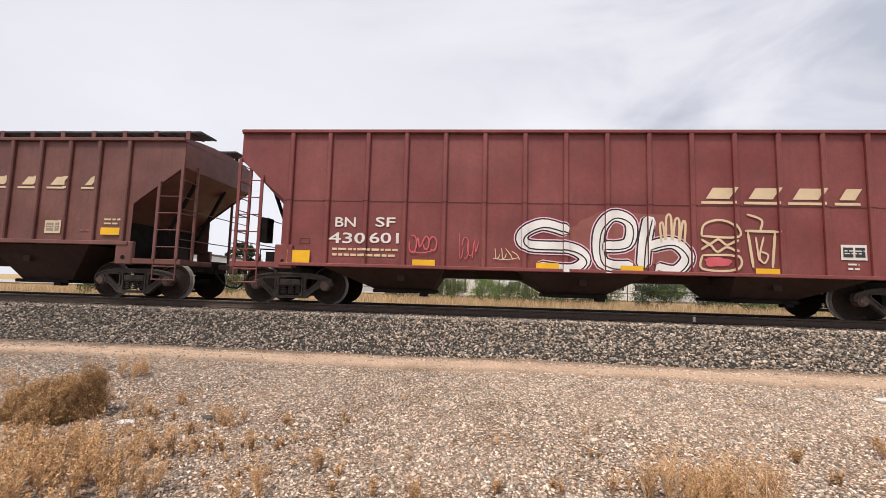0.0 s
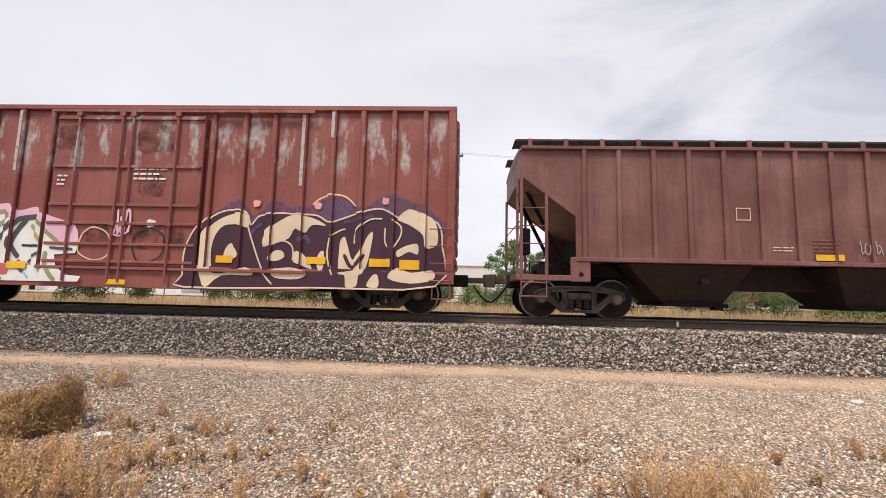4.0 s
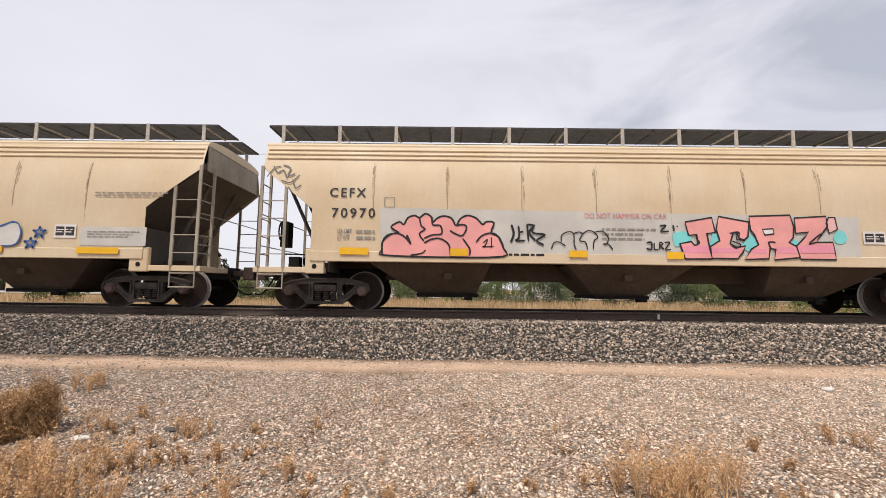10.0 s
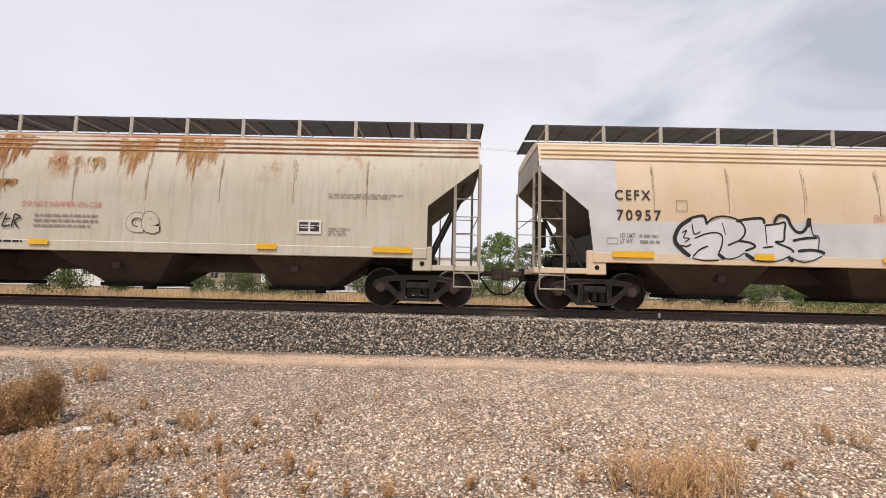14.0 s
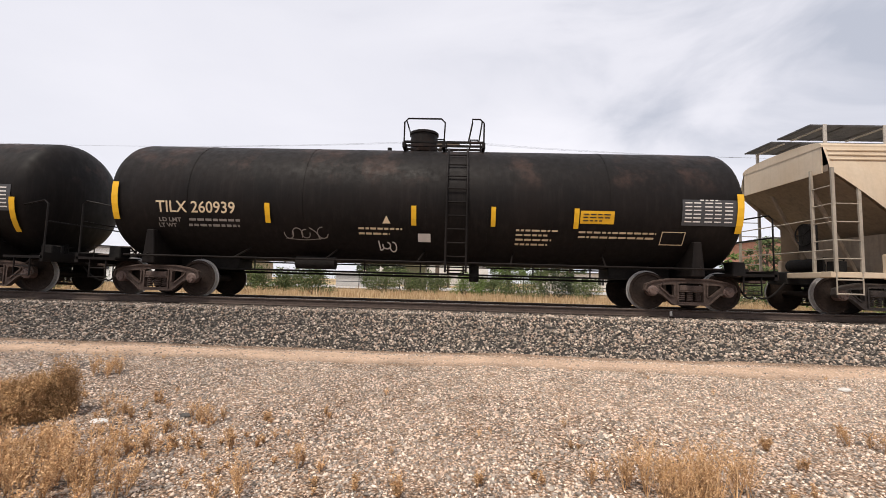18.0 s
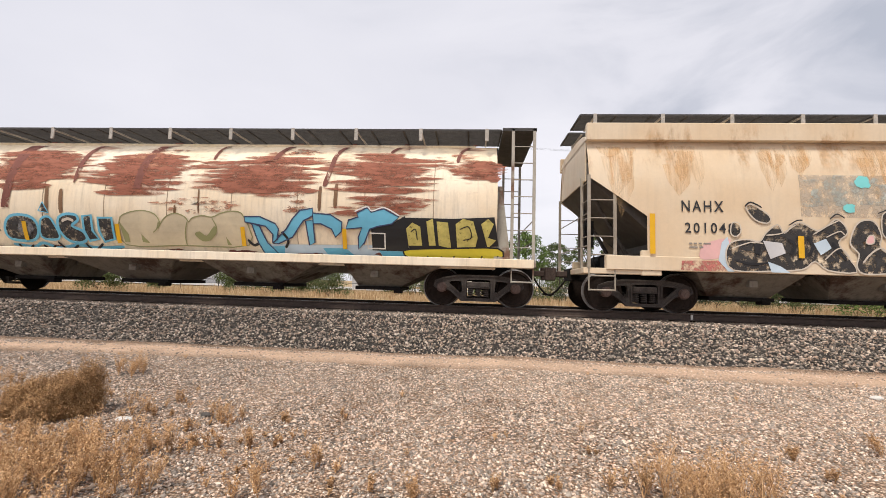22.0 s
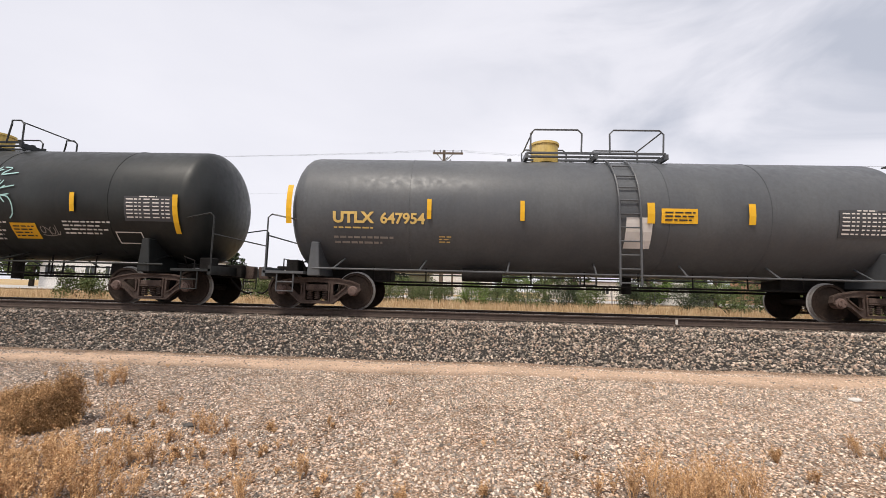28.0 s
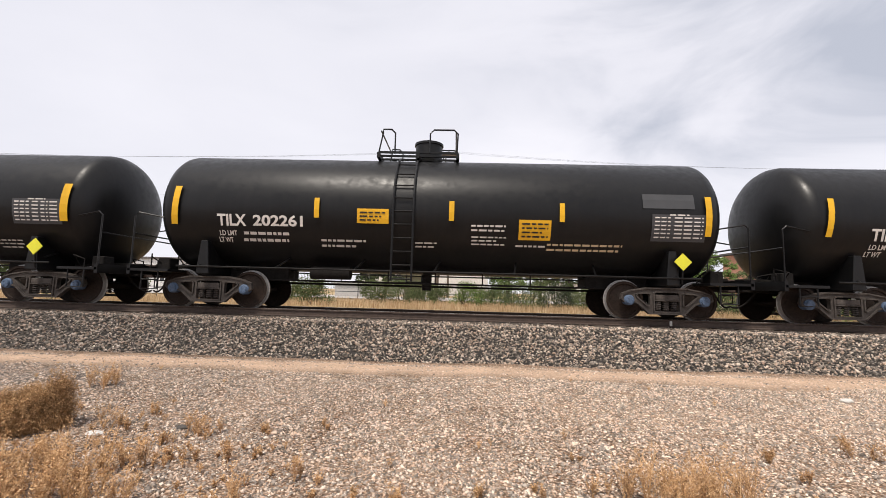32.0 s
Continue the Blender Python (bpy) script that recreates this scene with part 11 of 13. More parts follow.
stroke('O', [(3.808, 4.456), (3.576, 3.725), (3.542, 3.294), (3.44, 2.785)], 0.116, M_PEELD, 2)
stroke('O', [(5.244, 4.463), (5.142, 4.154), (4.937, 3.798)], 0.100, M_PEELD, 2)
stroke('O', [(7.13, 4.366), (6.734, 3.857), (6.634, 3.486)], 0.084, M_PEELD, 2)
streaks('O', 6.526, 7.830, 3.006, 3.525, M_PEEL, 516, 46)
streaks('O', -7.078, -5.883, 3.011, 3.498, M_PEELP, 517, 22)
streaks('O', -0.627, 1.440, 2.070, 2.457, M_PEELP, 518, 16)
streaks('O', 2.389, 3.139, 2.118, 2.576, M_PEELP, 519, 17)
stroke('O', [(0.405, 4.441), (0.394, 3.981), (0.441, 3.511)], 0.075, M_PEELD, 2)
shape('O', [(-4.854, 1.542), (-4.773, 1.807), (-4.565, 1.942), (-4.155, 1.922), (-3.953, 1.754), (-3.961, 1.492), (-4.177, 1.317), (-4.729, 1.346)], G_WORN, G_SKY, 0.069, 3)
shape('O', [(-4.43, 1.786), (-4.156, 1.817), (-4.025, 1.622), (-4.24, 1.421), (-4.508, 1.548)], G_MID2, None, 0.000, 4.5, False)
shape('O', [(-3.896, 1.427), (-3.857, 1.795), (-3.72, 1.916), (-3.544, 1.853), (-3.389, 1.437), (-3.625, 1.353)], G_WORN, G_SKY, 0.055, 3)
shape('O', [(-3.883, 2.058), (-3.778, 2.286), (-3.612, 2.01)], G_WORN, G_SKY, 0.041, 3, False)
shape('O', [(-3.383, 1.698), (-3.341, 1.895), (-3.139, 1.99), (-2.87, 1.968), (-2.829, 1.838), (-3.004, 1.705), (-2.735, 1.579), (-2.67, 1.384), (-2.875, 1.289), (-3.147, 1.336), (-3.319, 1.503)], G_WORN, G_SKY, 0.068, 4)
stroke('O', [(-3.26, 1.805), (-3.098, 1.873), (-2.937, 1.823)], 0.068, K_CREAM, 6)
shape('O', [(-2.696, 1.945), (-2.468, 1.975), (-2.466, 1.584), (-2.332, 1.391), (-2.602, 1.346), (-2.695, 1.58)], G_WORN, G_SKY, 0.067, 4, False)
shape('O', [(-2.294, 1.912), (-1.922, 1.918), (-1.914, 1.399), (-2.197, 1.328), (-2.292, 1.587)], G_WORN, G_SKY, 0.067, 4, False)
stroke('O', [(-4.74, 1.226), (-4.188, 1.171), (-3.904, 1.269), (-3.497, 1.158), (-2.945, 1.235), (-2.401, 1.18), (-1.724, 1.219)], 0.070, G_SKY, 3)
stroke('O', [(-4.6, 1.229), (-4.406, 1.073), (-4.185, 1.211)], 0.056, G_BLACK, 4)
stroke('O', [(-3.49, 1.303), (-3.224, 1.097), (-2.945, 1.235)], 0.055, G_BLACK, 4)
stroke('O', [(-2.739, 1.278), (-2.538, 1.111), (-2.264, 1.287)], 0.054, G_BLACK, 4)
stroke('O', [(-3.908, 1.216), (-3.748, 1.113), (-3.577, 1.209)], 0.055, G_BLACK, 4)
shape('O', [(-1.735, 1.856), (-1.54, 2.041), (-1.146, 2.112), (-0.817, 2.039), (-0.68, 1.847), (-0.74, 1.679), (-0.553, 1.94), (-0.295, 2.06), (-0.033, 1.987), (0.075, 1.859), (0.162, 1.951), (0.418, 2.019), (0.677, 1.985), (0.93, 2.092), (1.249, 2.135), (1.483, 2.01), (1.565, 1.336), (-0.127, 1.29), (-1.657, 1.273)], G_PALEC2, G_OLIVE, 0.026, 2)
stroke('O', [(-0.707, 1.847), (-0.766, 1.678), (-0.868, 1.586)], 0.026, G_OLIVE, 4)
stroke('O', [(0.036, 1.859), (-0.04, 1.562), (-0.036, 1.305)], 0.026, G_OLIVE, 4)
stroke('O', [(0.678, 1.959), (0.778, 1.769), (0.761, 1.641)], 0.026, G_OLIVE, 4)
shape('O', [(0.208, 1.567), (0.347, 1.633), (0.509, 1.534), (0.726, 1.768), (0.786, 1.641), (0.62, 1.446), (0.389, 1.403)], G_OLIVE, None, 0.000, 4)
shape('O', [(-1.197, 1.541), (-1.004, 1.325), (-1.191, 1.347)], G_OLIVE, None, 0.000, 4, False)
shape('O', [(-1.734, 1.83), (-1.529, 1.535), (-1.525, 1.341), (-1.659, 1.338)], G_OLIVE, None, 0.000, 4, False)
shape('O', [(1.003, 1.517), (1.126, 1.327), (1.022, 1.325)], G_OLIVE, None, 0.000, 4, False)
shape('O', [(1.819, 1.367), (5.454, 1.412), (5.533, 1.048), (3.813, 0.984), (2.006, 0.997)], G_PALEBLUE, None, 0.000, 2, False)
shape('O', [(1.956, 1.305), (2.463, 1.341), (2.448, 1.058), (2.126, 1.051)], G_SKY, None, 0.000, 3, False)
shape('O', [(3.421, 1.309), (3.985, 1.32), (4.297, 1.072), (3.603, 1.057)], G_SKY, None, 0.000, 3, False)
shape('O', [(4.805, 1.286), (5.366, 1.272), (5.451, 1.072), (4.922, 1.086)], G_SKY, None, 0.000, 3, False)
shape('O', [(1.508, 2.011), (1.889, 2.017), (2.278, 1.857), (2.351, 1.732), (2.29, 1.477), (2.172, 1.412), (2.199, 1.603), (2.029, 1.79), (1.708, 1.848), (1.514, 1.883)], G_SKY, G_NAVY, 0.032, 4, False)
shape('O', [(1.682, 1.848), (1.877, 1.787), (2.044, 1.409), (2.384, 1.057), (2.002, 1.022), (1.814, 1.405)], G_SKY, G_NAVY, 0.032, 3, False)
shape('O', [(2.89, 2.186), (3.201, 2.241), (3.207, 2.063), (2.964, 1.932), (2.688, 1.548), (2.328, 1.389), (2.175, 1.386), (2.54, 1.735), (2.71, 1.991)], G_SKY, G_NAVY, 0.031, 4, False)
shape('O', [(3.027, 1.933), (3.212, 1.961), (3.235, 1.432), (3.094, 1.366)], G_SKY, G_NAVY, 0.031, 3, False)
shape('O', [(3.204, 2.126), (3.64, 2.095), (3.923, 1.923), (3.897, 1.696), (3.753, 1.568), (3.666, 1.755), (3.405, 1.876), (3.219, 1.873)], G_SKY, G_NAVY, 0.031, 5, False)
shape('O', [(4.628, 1.784), (5.186, 1.943), (5.43, 2.097), (5.538, 1.276), (4.644, 1.283)], G_BLACK, None, 0.000, 4, False)
shape('O', [(4.013, 1.761), (4.08, 1.975), (4.321, 2.055), (4.281, 2.143), (4.524, 2.274), (4.623, 2.173), (4.928, 2.254), (5.298, 2.07), (5.128, 1.905), (4.769, 1.836), (4.592, 1.771), (4.457, 1.455), (4.303, 1.301), (4.311, 1.578), (4.404, 1.805)], G_SKY, G_NAVY, 0.031, 5, False)
stroke('O', [(4.23, 2.18), (4.524, 2.299), (4.647, 2.199), (4.94, 2.28), (5.322, 2.083)], 0.031, G_WHITE, 7)
stroke('O', [(2.42, 1.67), (2.57, 1.483), (2.496, 1.29)], 0.063, G_BLACK, 4)
stroke('O', [(1.55, 1.464), (1.694, 1.339), (1.817, 1.379)], 0.064, G_BLACK, 4)
shape('O', [(5.42, 2.06), (6.565, 2.053), (7.537, 2.106), (7.651, 1.443), (5.537, 1.326)], G_BLACK, None, 0.000, 3, False)
shape('O', [(5.516, 1.413), (5.447, 1.786), (5.61, 1.95), (5.802, 1.854), (5.845, 1.42)], G_YELW, None, 0.000, 4, False)
shape('O', [(6.015, 1.423), (5.946, 1.981), (6.098, 2.045), (6.172, 1.426)], G_YELW, None, 0.000, 4, False)
shape('O', [(6.187, 1.985), (6.453, 1.964), (6.54, 1.371), (6.245, 1.428)], G_YELW, None, 0.000, 4, False)
shape('O', [(6.684, 1.374), (6.636, 1.93), (6.804, 2.057), (7.046, 1.999), (7.161, 1.631), (7.105, 1.382)], G_YELW, None, 0.000, 4, False)
shape('O', [(7.231, 1.94), (7.397, 2.066), (7.526, 1.945), (7.399, 1.635), (7.591, 1.577), (7.403, 1.388)], G_YELW, None, 0.000, 4, False)
stroke('O', [(5.577, 1.726), (5.689, 1.79), (5.732, 1.542)], 0.024, G_BLACK, 5)
stroke('O', [(6.735, 1.808), (6.941, 1.873), (7.007, 1.628), (6.817, 1.563)], 0.024, G_BLACK, 5)
shape('O', [(5.405, 1.223), (5.537, 1.326), (6.564, 1.372), (7.642, 1.393), (7.752, 1.147), (7.519, 1.066), (7.026, 1.081), (6.549, 1.045), (6.051, 1.059), (5.624, 1.037)], G_YEL, G_BLACK, 0.037, 4)
stroke('O', [(5.412, 1.198), (5.69, 1.026), (5.928, 1.056), (5.984, 1.184)], 0.037, G_BLACK, 6)
stroke('O', [(5.992, 1.159), (6.173, 1.062), (6.318, 1.179)], 0.037, G_BLACK, 6)
stroke('O', [(6.326, 1.154), (6.525, 1.044), (6.617, 1.198)], 0.037, G_BLACK, 6)
stroke('O', [(6.634, 1.148), (6.854, 1.051), (6.989, 1.181)], 0.036, G_BLACK, 6)
stroke('O', [(6.998, 1.156), (7.197, 1.11), (7.281, 1.212)], 0.036, G_BLACK, 6)
stroke('O', [(7.299, 1.162), (7.519, 1.066), (7.652, 1.22)], 0.036, G_BLACK, 6)
for k, (u, z) in enumerate(((-5.6, 3.3), (-1.2, 3.55), (2.6, 3.6), (6.6, 3.5))):
    streaks('O', u - 0.9, u + 0.9, z - 0.3, z + 0.3, M_PEELP, 700 + k, 9)
M_ORANGE = worn("orange_rust_wash", (0.84, 0.54, 0.26), 0.40, 1.0, (2.5, 1, 0.2), 3.0, 0.8)
for k, (u, w) in enumerate(((-6.0, 0.25), (-4.4, 0.3), (-2.3, 0.5), (-0.4, 0.3), (1.5, 0.35), (2.4, 0.2), (3.9, 0.6), (5.6, 0.4))):
    streaks('N', u - w, u + w, 2.0, 3.95, M_ORANGE, 760 + k, int(8 * w) + 2, 0.4, True, 0.24)
M_SEAMRUN = worn("grime_run_beside_seam", (0.50, 0.38, 0.25), 0.42, 0.80, (4, 1, 0.7), 5.0, 0.8)
for key in "GHIJK":
    for k, x in enumerate(R174):
        streaks(key, x - 0.05, x + 0.06, 1.75, 3.55, M_SEAMRUN, 800 + k, 5, 0.4, True, 0.014)
for k in range(9):
    streaks('O', -7.6 + 1.7 * k, -6.6 + 1.7 * k, 1.0, 1.22, M_PEELD, 720 + k, 9, 2.5, False, 0.025)

rect('P', -5.668, -5.185, 2.585, 2.909, K_PALE, 1)
txt('P', 'SR', -5.616, -5.211, 2.612, 2.868, M_BLACKL, 3, 0.0)
rect('P', -4.913, -4.383, 2.596, 2.918, K_PALE, 1)
txt('P', 'IX', -4.861, -4.615, 2.621, 2.876, M_BLACKL, 3, 0.0)
rect('P', -5.668, -5.214, 2.024, 2.357, K_PALE, 1)
txt('P', '4', -5.434, -5.239, 2.052, 2.319, M_BLACKL, 3, 0.0)
rect('P', -4.904, -4.415, 2.038, 2.369, K_PALE, 1)
txt('P', '70', -4.852, -4.441, 2.064, 2.329, M_BLACKL, 3, 0.0)
rect('P', -4.096, -3.676, 2.025, 2.381, K_PALE, 1)
txt('P', '64', -4.045, -3.702, 2.051, 2.341, M_BLACKL, 3, 0.0)
slash('P', -7.439, -7.319, 1.444, 2.436)
bars('P', -0.415, 0.188, 1.594, 1.848, 3, M_PINKL)
bars('P', 0.605, 1.081, 1.613, 1.816, 2, G_TEAL)
bars('P', -6.447, -5.926, 1.613, 1.719, 1, M_GREYL)
bars('P', -7.103, -6.801, 1.611, 1.731, 1, M_PINKL)
bars('P', -4.894, -4.510, 1.656, 1.852, 2, M_GREYL)

plate_sign('P', 3.284, 3.722, 1.636, 1.983)
slash('P', -5.012, -4.434, 1.426, 1.579)
slash('P', -1.357, -0.912, 1.422, 1.545)
slash('P', 1.484, 1.956, 1.410, 1.544)
slash('P', 4.147, 4.605, 1.370, 1.528)
slash('P', 7.075, 7.177, 1.502, 2.462)

rect('Q', -6.324, -5.884, 2.518, 2.846, M_WHITE, 1)
txt('Q', 'SR', -6.295, -5.913, 2.560, 2.803, M_BLACKL, 3, 0.0)
rect('Q', -5.563, -4.998, 2.533, 2.860, M_WHITE, 1)
txt('Q', 'IX', -5.534, -5.259, 2.574, 2.815, M_BLACKL, 3, 0.0)
rect('Q', -6.270, -5.935, 1.993, 2.318, M_WHITE, 1)
txt('Q', '4', -6.153, -5.964, 2.036, 2.276, M_BLACKL, 3, 0.0)
rect('Q', -5.513, -5.095, 1.997, 2.334, M_WHITE, 1)
txt('Q', '70', -5.484, -5.124, 2.039, 2.292, M_BLACKL, 3, 0.0)
rect('Q', -4.635, -4.265, 2.002, 2.337, M_WHITE, 1)
txt('Q', '38', -4.607, -4.293, 2.044, 2.295, M_BLACKL, 3, 0.0)
rect('Q', -6.299, -4.829, 1.530, 1.948, M_WHITE, 0)
bars('Q', -6.269, -4.900, 1.557, 1.906, 3, M_GREYL)
scrawl('Q', -3.893, -3.359, 1.869, 2.076, G_BLACK, 95, 0.03, 9)
bars('Q', -1.177, -0.663, 1.622, 1.838, 3, M_PINKL)
plate_sign('Q', 5.200, 5.608, 1.734, 1.966)
scrawl('Q', 5.956, 6.421, 1.857, 2.140, G_BLACK, 96, 0.02, 9)
bars('Q', 0.773, 1.090, 1.723, 2.057, 3, M_GREYL)
bars('Q', 4.377, 4.677, 1.685, 1.815, 2, M_PINKL)
rect('Q', 6.854, 7.119, 1.560, 1.661, G_BLACK, 1)
scrawl('Q', -0.122, 0.198, 1.487, 1.754, G_BLACK, 101, 0.012, 5)
scrawl('Q', 1.657, 1.969, 1.534, 1.798, G_BLACK, 102, 0.012, 5)
scrawl('Q', 2.047, 2.357, 1.545, 1.808, G_BLACK, 103, 0.012, 5)
scrawl('Q', 3.456, 3.760, 1.583, 1.844, G_BLACK, 104, 0.012, 5)
scrawl('Q', 3.899, 4.201, 1.595, 1.855, G_BLACK, 105, 0.012, 5)

txt('R', 'UTLX', -6.203, -5.208, 2.076, 2.349, M_YTXT, 2, 0.04)
txt('R', '647954', -5.063, -3.998, 2.070, 2.341, M_YTXT, 2, 0.03)
bars('R', -6.188, -5.216, 1.936, 2.025, 1, M_YTXT)
bars('R', -6.196, -4.740, 1.586, 1.825, 2, M_GREYL)
slash('R', -7.330, -7.197, 2.038, 2.977)
slash('R', -3.952, -3.848, 2.195, 2.672)
slash('R', -1.765, -1.663, 2.192, 2.665)
rect('R', 0.685, 1.288, 1.625, 2.325, M_WHITE, 2)
bars('R', -3.654, -3.367, 1.657, 1.833, 3, M_YTXT)

slash('R', 1.150, 1.321, 2.188, 2.669)
slash('R', 3.433, 3.585, 2.195, 2.683)
slash('R', 6.904, 7.078, 2.026, 2.965, 0.073)
rect('R', 1.482, 2.303, 2.202, 2.547, K_SIGN, 2, name="warning_panel")
bars('R', 1.560, 2.242, 2.245, 2.504, 3, G_BLACK, 4)
data_block('R', 5.507, 6.593, 2.005, 2.559)

txt('S', 'TILX', -5.595, -4.982, 2.055, 2.318, M_WHITE, 2, 0.03)
txt('S', '200568', -4.817, -3.889, 2.056, 2.318, M_WHITE, 2, 0.03)
txt('S', 'LD LMT', -5.404, -4.938, 1.794, 1.877, M_WHITE, 2, 0.03)
bars('S', -4.783, -3.856, 1.786, 1.906, 1, M_WHITE)
txt('S', 'LT WT', -5.451, -5.075, 1.682, 1.765, M_WHITE, 2, 0.03)
bars('S', -4.826, -3.891, 1.675, 1.795, 1, M_WHITE)
slash('S', -6.486, -6.346, 1.741, 2.656, -0.028)
slash('S', -3.863, -3.739, 2.207, 2.665)
slash('S', -1.713, -1.591, 2.187, 2.654)
slash('S', 1.476, 1.583, 2.207, 2.686)
slash('S', 3.690, 3.809, 2.227, 2.691)
slash('S', 6.287, 6.418, 1.747, 2.674)
data_block('S', 5.107, 6.211, 2.089, 2.610)
bars('S', 1.211, 1.949, 1.521, 2.003, 5, M_WHITE)
bars('S', 3.410, 4.643, 1.685, 2.039, 4, M_WHITE)
frame_mark('S', 4.707, 5.382, 1.500, 1.776, M_WHITE, 0.025)
rect('S', 2.031, 2.698, 1.571, 1.938, K_SIGN, 2, name="warning_panel")
bars('S', 2.099, 2.643, 1.609, 1.900, 4, G_BLACK, 4)
frame_mark('S', -3.188, -2.872, 2.037, 2.311, M_WHITE, 0.02)
bars('S', -3.129, -2.923, 2.180, 2.258, 1, M_WHITE)
scrawl('S', 2.806, 3.280, 1.645, 1.897, M_GREYL, 115, 0.02, 9)
stroke('S', [(-2.577, 1.747), (-2.559, 1.911), (-2.426, 1.939), (-2.469, 1.748)], 0.030, M_YTXT, 4)
stroke('S', [(-2.371, 1.927), (-2.33, 1.713)], 0.030, M_YTXT, 4)
stroke('S', [(-2.418, 1.812), (-2.211, 1.942)], 0.030, M_YTXT, 4)
stroke('S', [(-2.25, 1.916), (-2.22, 1.689), (-2.129, 1.918), (-2.032, 1.717)], 0.029, M_YTXT, 4)
stroke('S', [(-1.969, 1.933), (-1.994, 1.743), (-1.875, 1.77)], 0.029, M_YTXT, 4)
stroke('S', [(-1.863, 1.948), (-1.824, 1.796), (-1.727, 1.924)], 0.029, M_YTXT, 4)
stroke('S', [(-1.684, 1.887), (-1.827, 1.695), (-2.16, 1.627)], 0.029, M_YTXT, 4)
stroke('S', [(-2.507, 1.95), (-2.295, 2.004), (-2.158, 1.956)], 0.024, M_YTXT, 4)
stroke('S', [(-2.728, 1.542), (-2.574, 1.696), (-2.402, 1.585)], 0.027, M_YTXT, 4)
stroke('S', [(-1.643, 1.749), (-1.6, 1.724)], 0.040, M_YTXT, 4)
stroke('S', [(-1.519, 1.726), (-1.477, 1.714)], 0.041, M_YTXT, 4)
stroke('S', [(1.144, 3.263), (1.302, 3.362), (1.452, 3.414)], 0.032, G_MINT, 4)
stroke('S', [(1.267, 3.329), (1.275, 3.127)], 0.032, G_MINT, 4)
stroke('S', [(1.491, 3.365), (1.355, 3.128), (1.527, 3.192)], 0.032, G_MINT, 4)
stroke('S', [(1.667, 3.368), (1.506, 3.086)], 0.032, G_MINT, 4)
stroke('S', [(1.517, 3.207), (1.737, 3.289)], 0.032, G_MINT, 4)
stroke('S', [(1.729, 3.353), (1.934, 3.324), (1.757, 3.149), (2.167, 3.202)], 0.032, G_MINT, 4)
stroke('S', [(1.198, 3.066), (1.402, 3.099), (1.236, 2.851), (1.451, 2.997), (1.36, 2.77)], 0.032, G_MINT, 4)
stroke('S', [(1.53, 3.071), (1.439, 2.771), (1.649, 3.0), (1.594, 2.746)], 0.032, G_MINT, 4)
stroke('S', [(1.678, 3.015), (1.686, 2.747), (1.806, 2.988)], 0.032, G_MINT, 4)
stroke('S', [(1.898, 2.989), (1.748, 2.707), (1.97, 2.848)], 0.032, G_MINT, 4)
stroke('S', [(1.858, 2.777), (2.206, 2.852)], 0.031, G_MINT, 4)
stroke('S', [(1.081, 2.877), (1.249, 2.965)], 0.032, G_MINT, 4)
stroke('S', [(1.644, 2.706), (1.691, 2.532), (1.837, 2.654)], 0.031, G_MINT, 4)
stroke('S', [(1.861, 2.588), (2.069, 2.564), (2.188, 2.395), (2.196, 2.164), (2.099, 2.036)], 0.031, G_MINT, 4)
stroke('S', [(1.861, 2.588), (2.11, 2.632)], 0.031, G_MINT, 4)
stroke('S', [(1.874, 2.575), (2.005, 2.419)], 0.031, G_MINT, 4)
stroke('S', [(-6.434, 1.749), (-6.301, 2.07), (-6.226, 1.854), (-6.1, 2.034)], 0.022, M_GREYL, 4)
stroke('S', [(-6.428, 1.521), (-6.224, 1.689), (-6.174, 1.525), (-6.319, 1.624)], 0.022, M_GREYL, 4)

txt('T', 'TILX', -5.328, -4.594, 1.951, 2.228, M_WHITE, 2, 0.03)
txt('T', '203325', -4.375, -3.081, 1.963, 2.225, M_WHITE, 2, 0.03)
txt('T', 'LD LMT', -5.306, -4.844, 1.758, 1.872, M_WHITE, 2, 0.03)
bars('T', -4.660, -3.466, 1.749, 1.914, 1, M_WHITE)
txt('T', 'LT WT', -5.352, -4.979, 1.603, 1.717, M_WHITE, 2, 0.03)
bars('T', -4.701, -3.497, 1.596, 1.761, 1, M_WHITE)
slash('T', -6.377, -6.238, 2.017, 2.918, 0.084)
slash('T', -2.632, -2.509, 2.221, 2.685)
slash('T', 0.722, 0.842, 2.234, 2.680)
slash('T', 3.490, 3.609, 2.223, 2.679)
slash('T', 6.206, 6.337, 1.982, 2.920)
rect('T', -1.946, -1.214, 2.096, 2.441, K_SIGN, 2, name="warning_panel")
bars('T', -1.878, -1.268, 2.135, 2.401, 3, G_BLACK, 4)
rect('T', 2.751, 3.494, 1.766, 2.214, K_SIGN, 2, name="warning_panel")
bars('T', 2.817, 3.428, 1.804, 2.175, 4, G_BLACK, 4)
rect('T', -0.018, 0.409, 1.400, 1.745, G_YEL, 2, name="warning_panel")
bars('T', -0.002, 0.621, 1.785, 1.965, 2, M_WHITE)
txt('T', 'HOT AMMONIUM', 1.555, 2.486, 2.219, 2.351, M_WHITE, 2, 0.0)
txt('T', 'NITRATE SOLUTION', 1.478, 2.544, 2.063, 2.180, M_WHITE, 2, 0.0)
bars('T', -2.664, -1.358, 1.521, 1.752, 2, M_WHITE)
bars('T', 1.597, 2.704, 1.453, 1.898, 5, M_WHITE)
bars('T', 3.618, 4.968, 1.460, 1.763, 3, M_WHITE)
data_block('T', 5.079, 6.137, 1.892, 2.435)
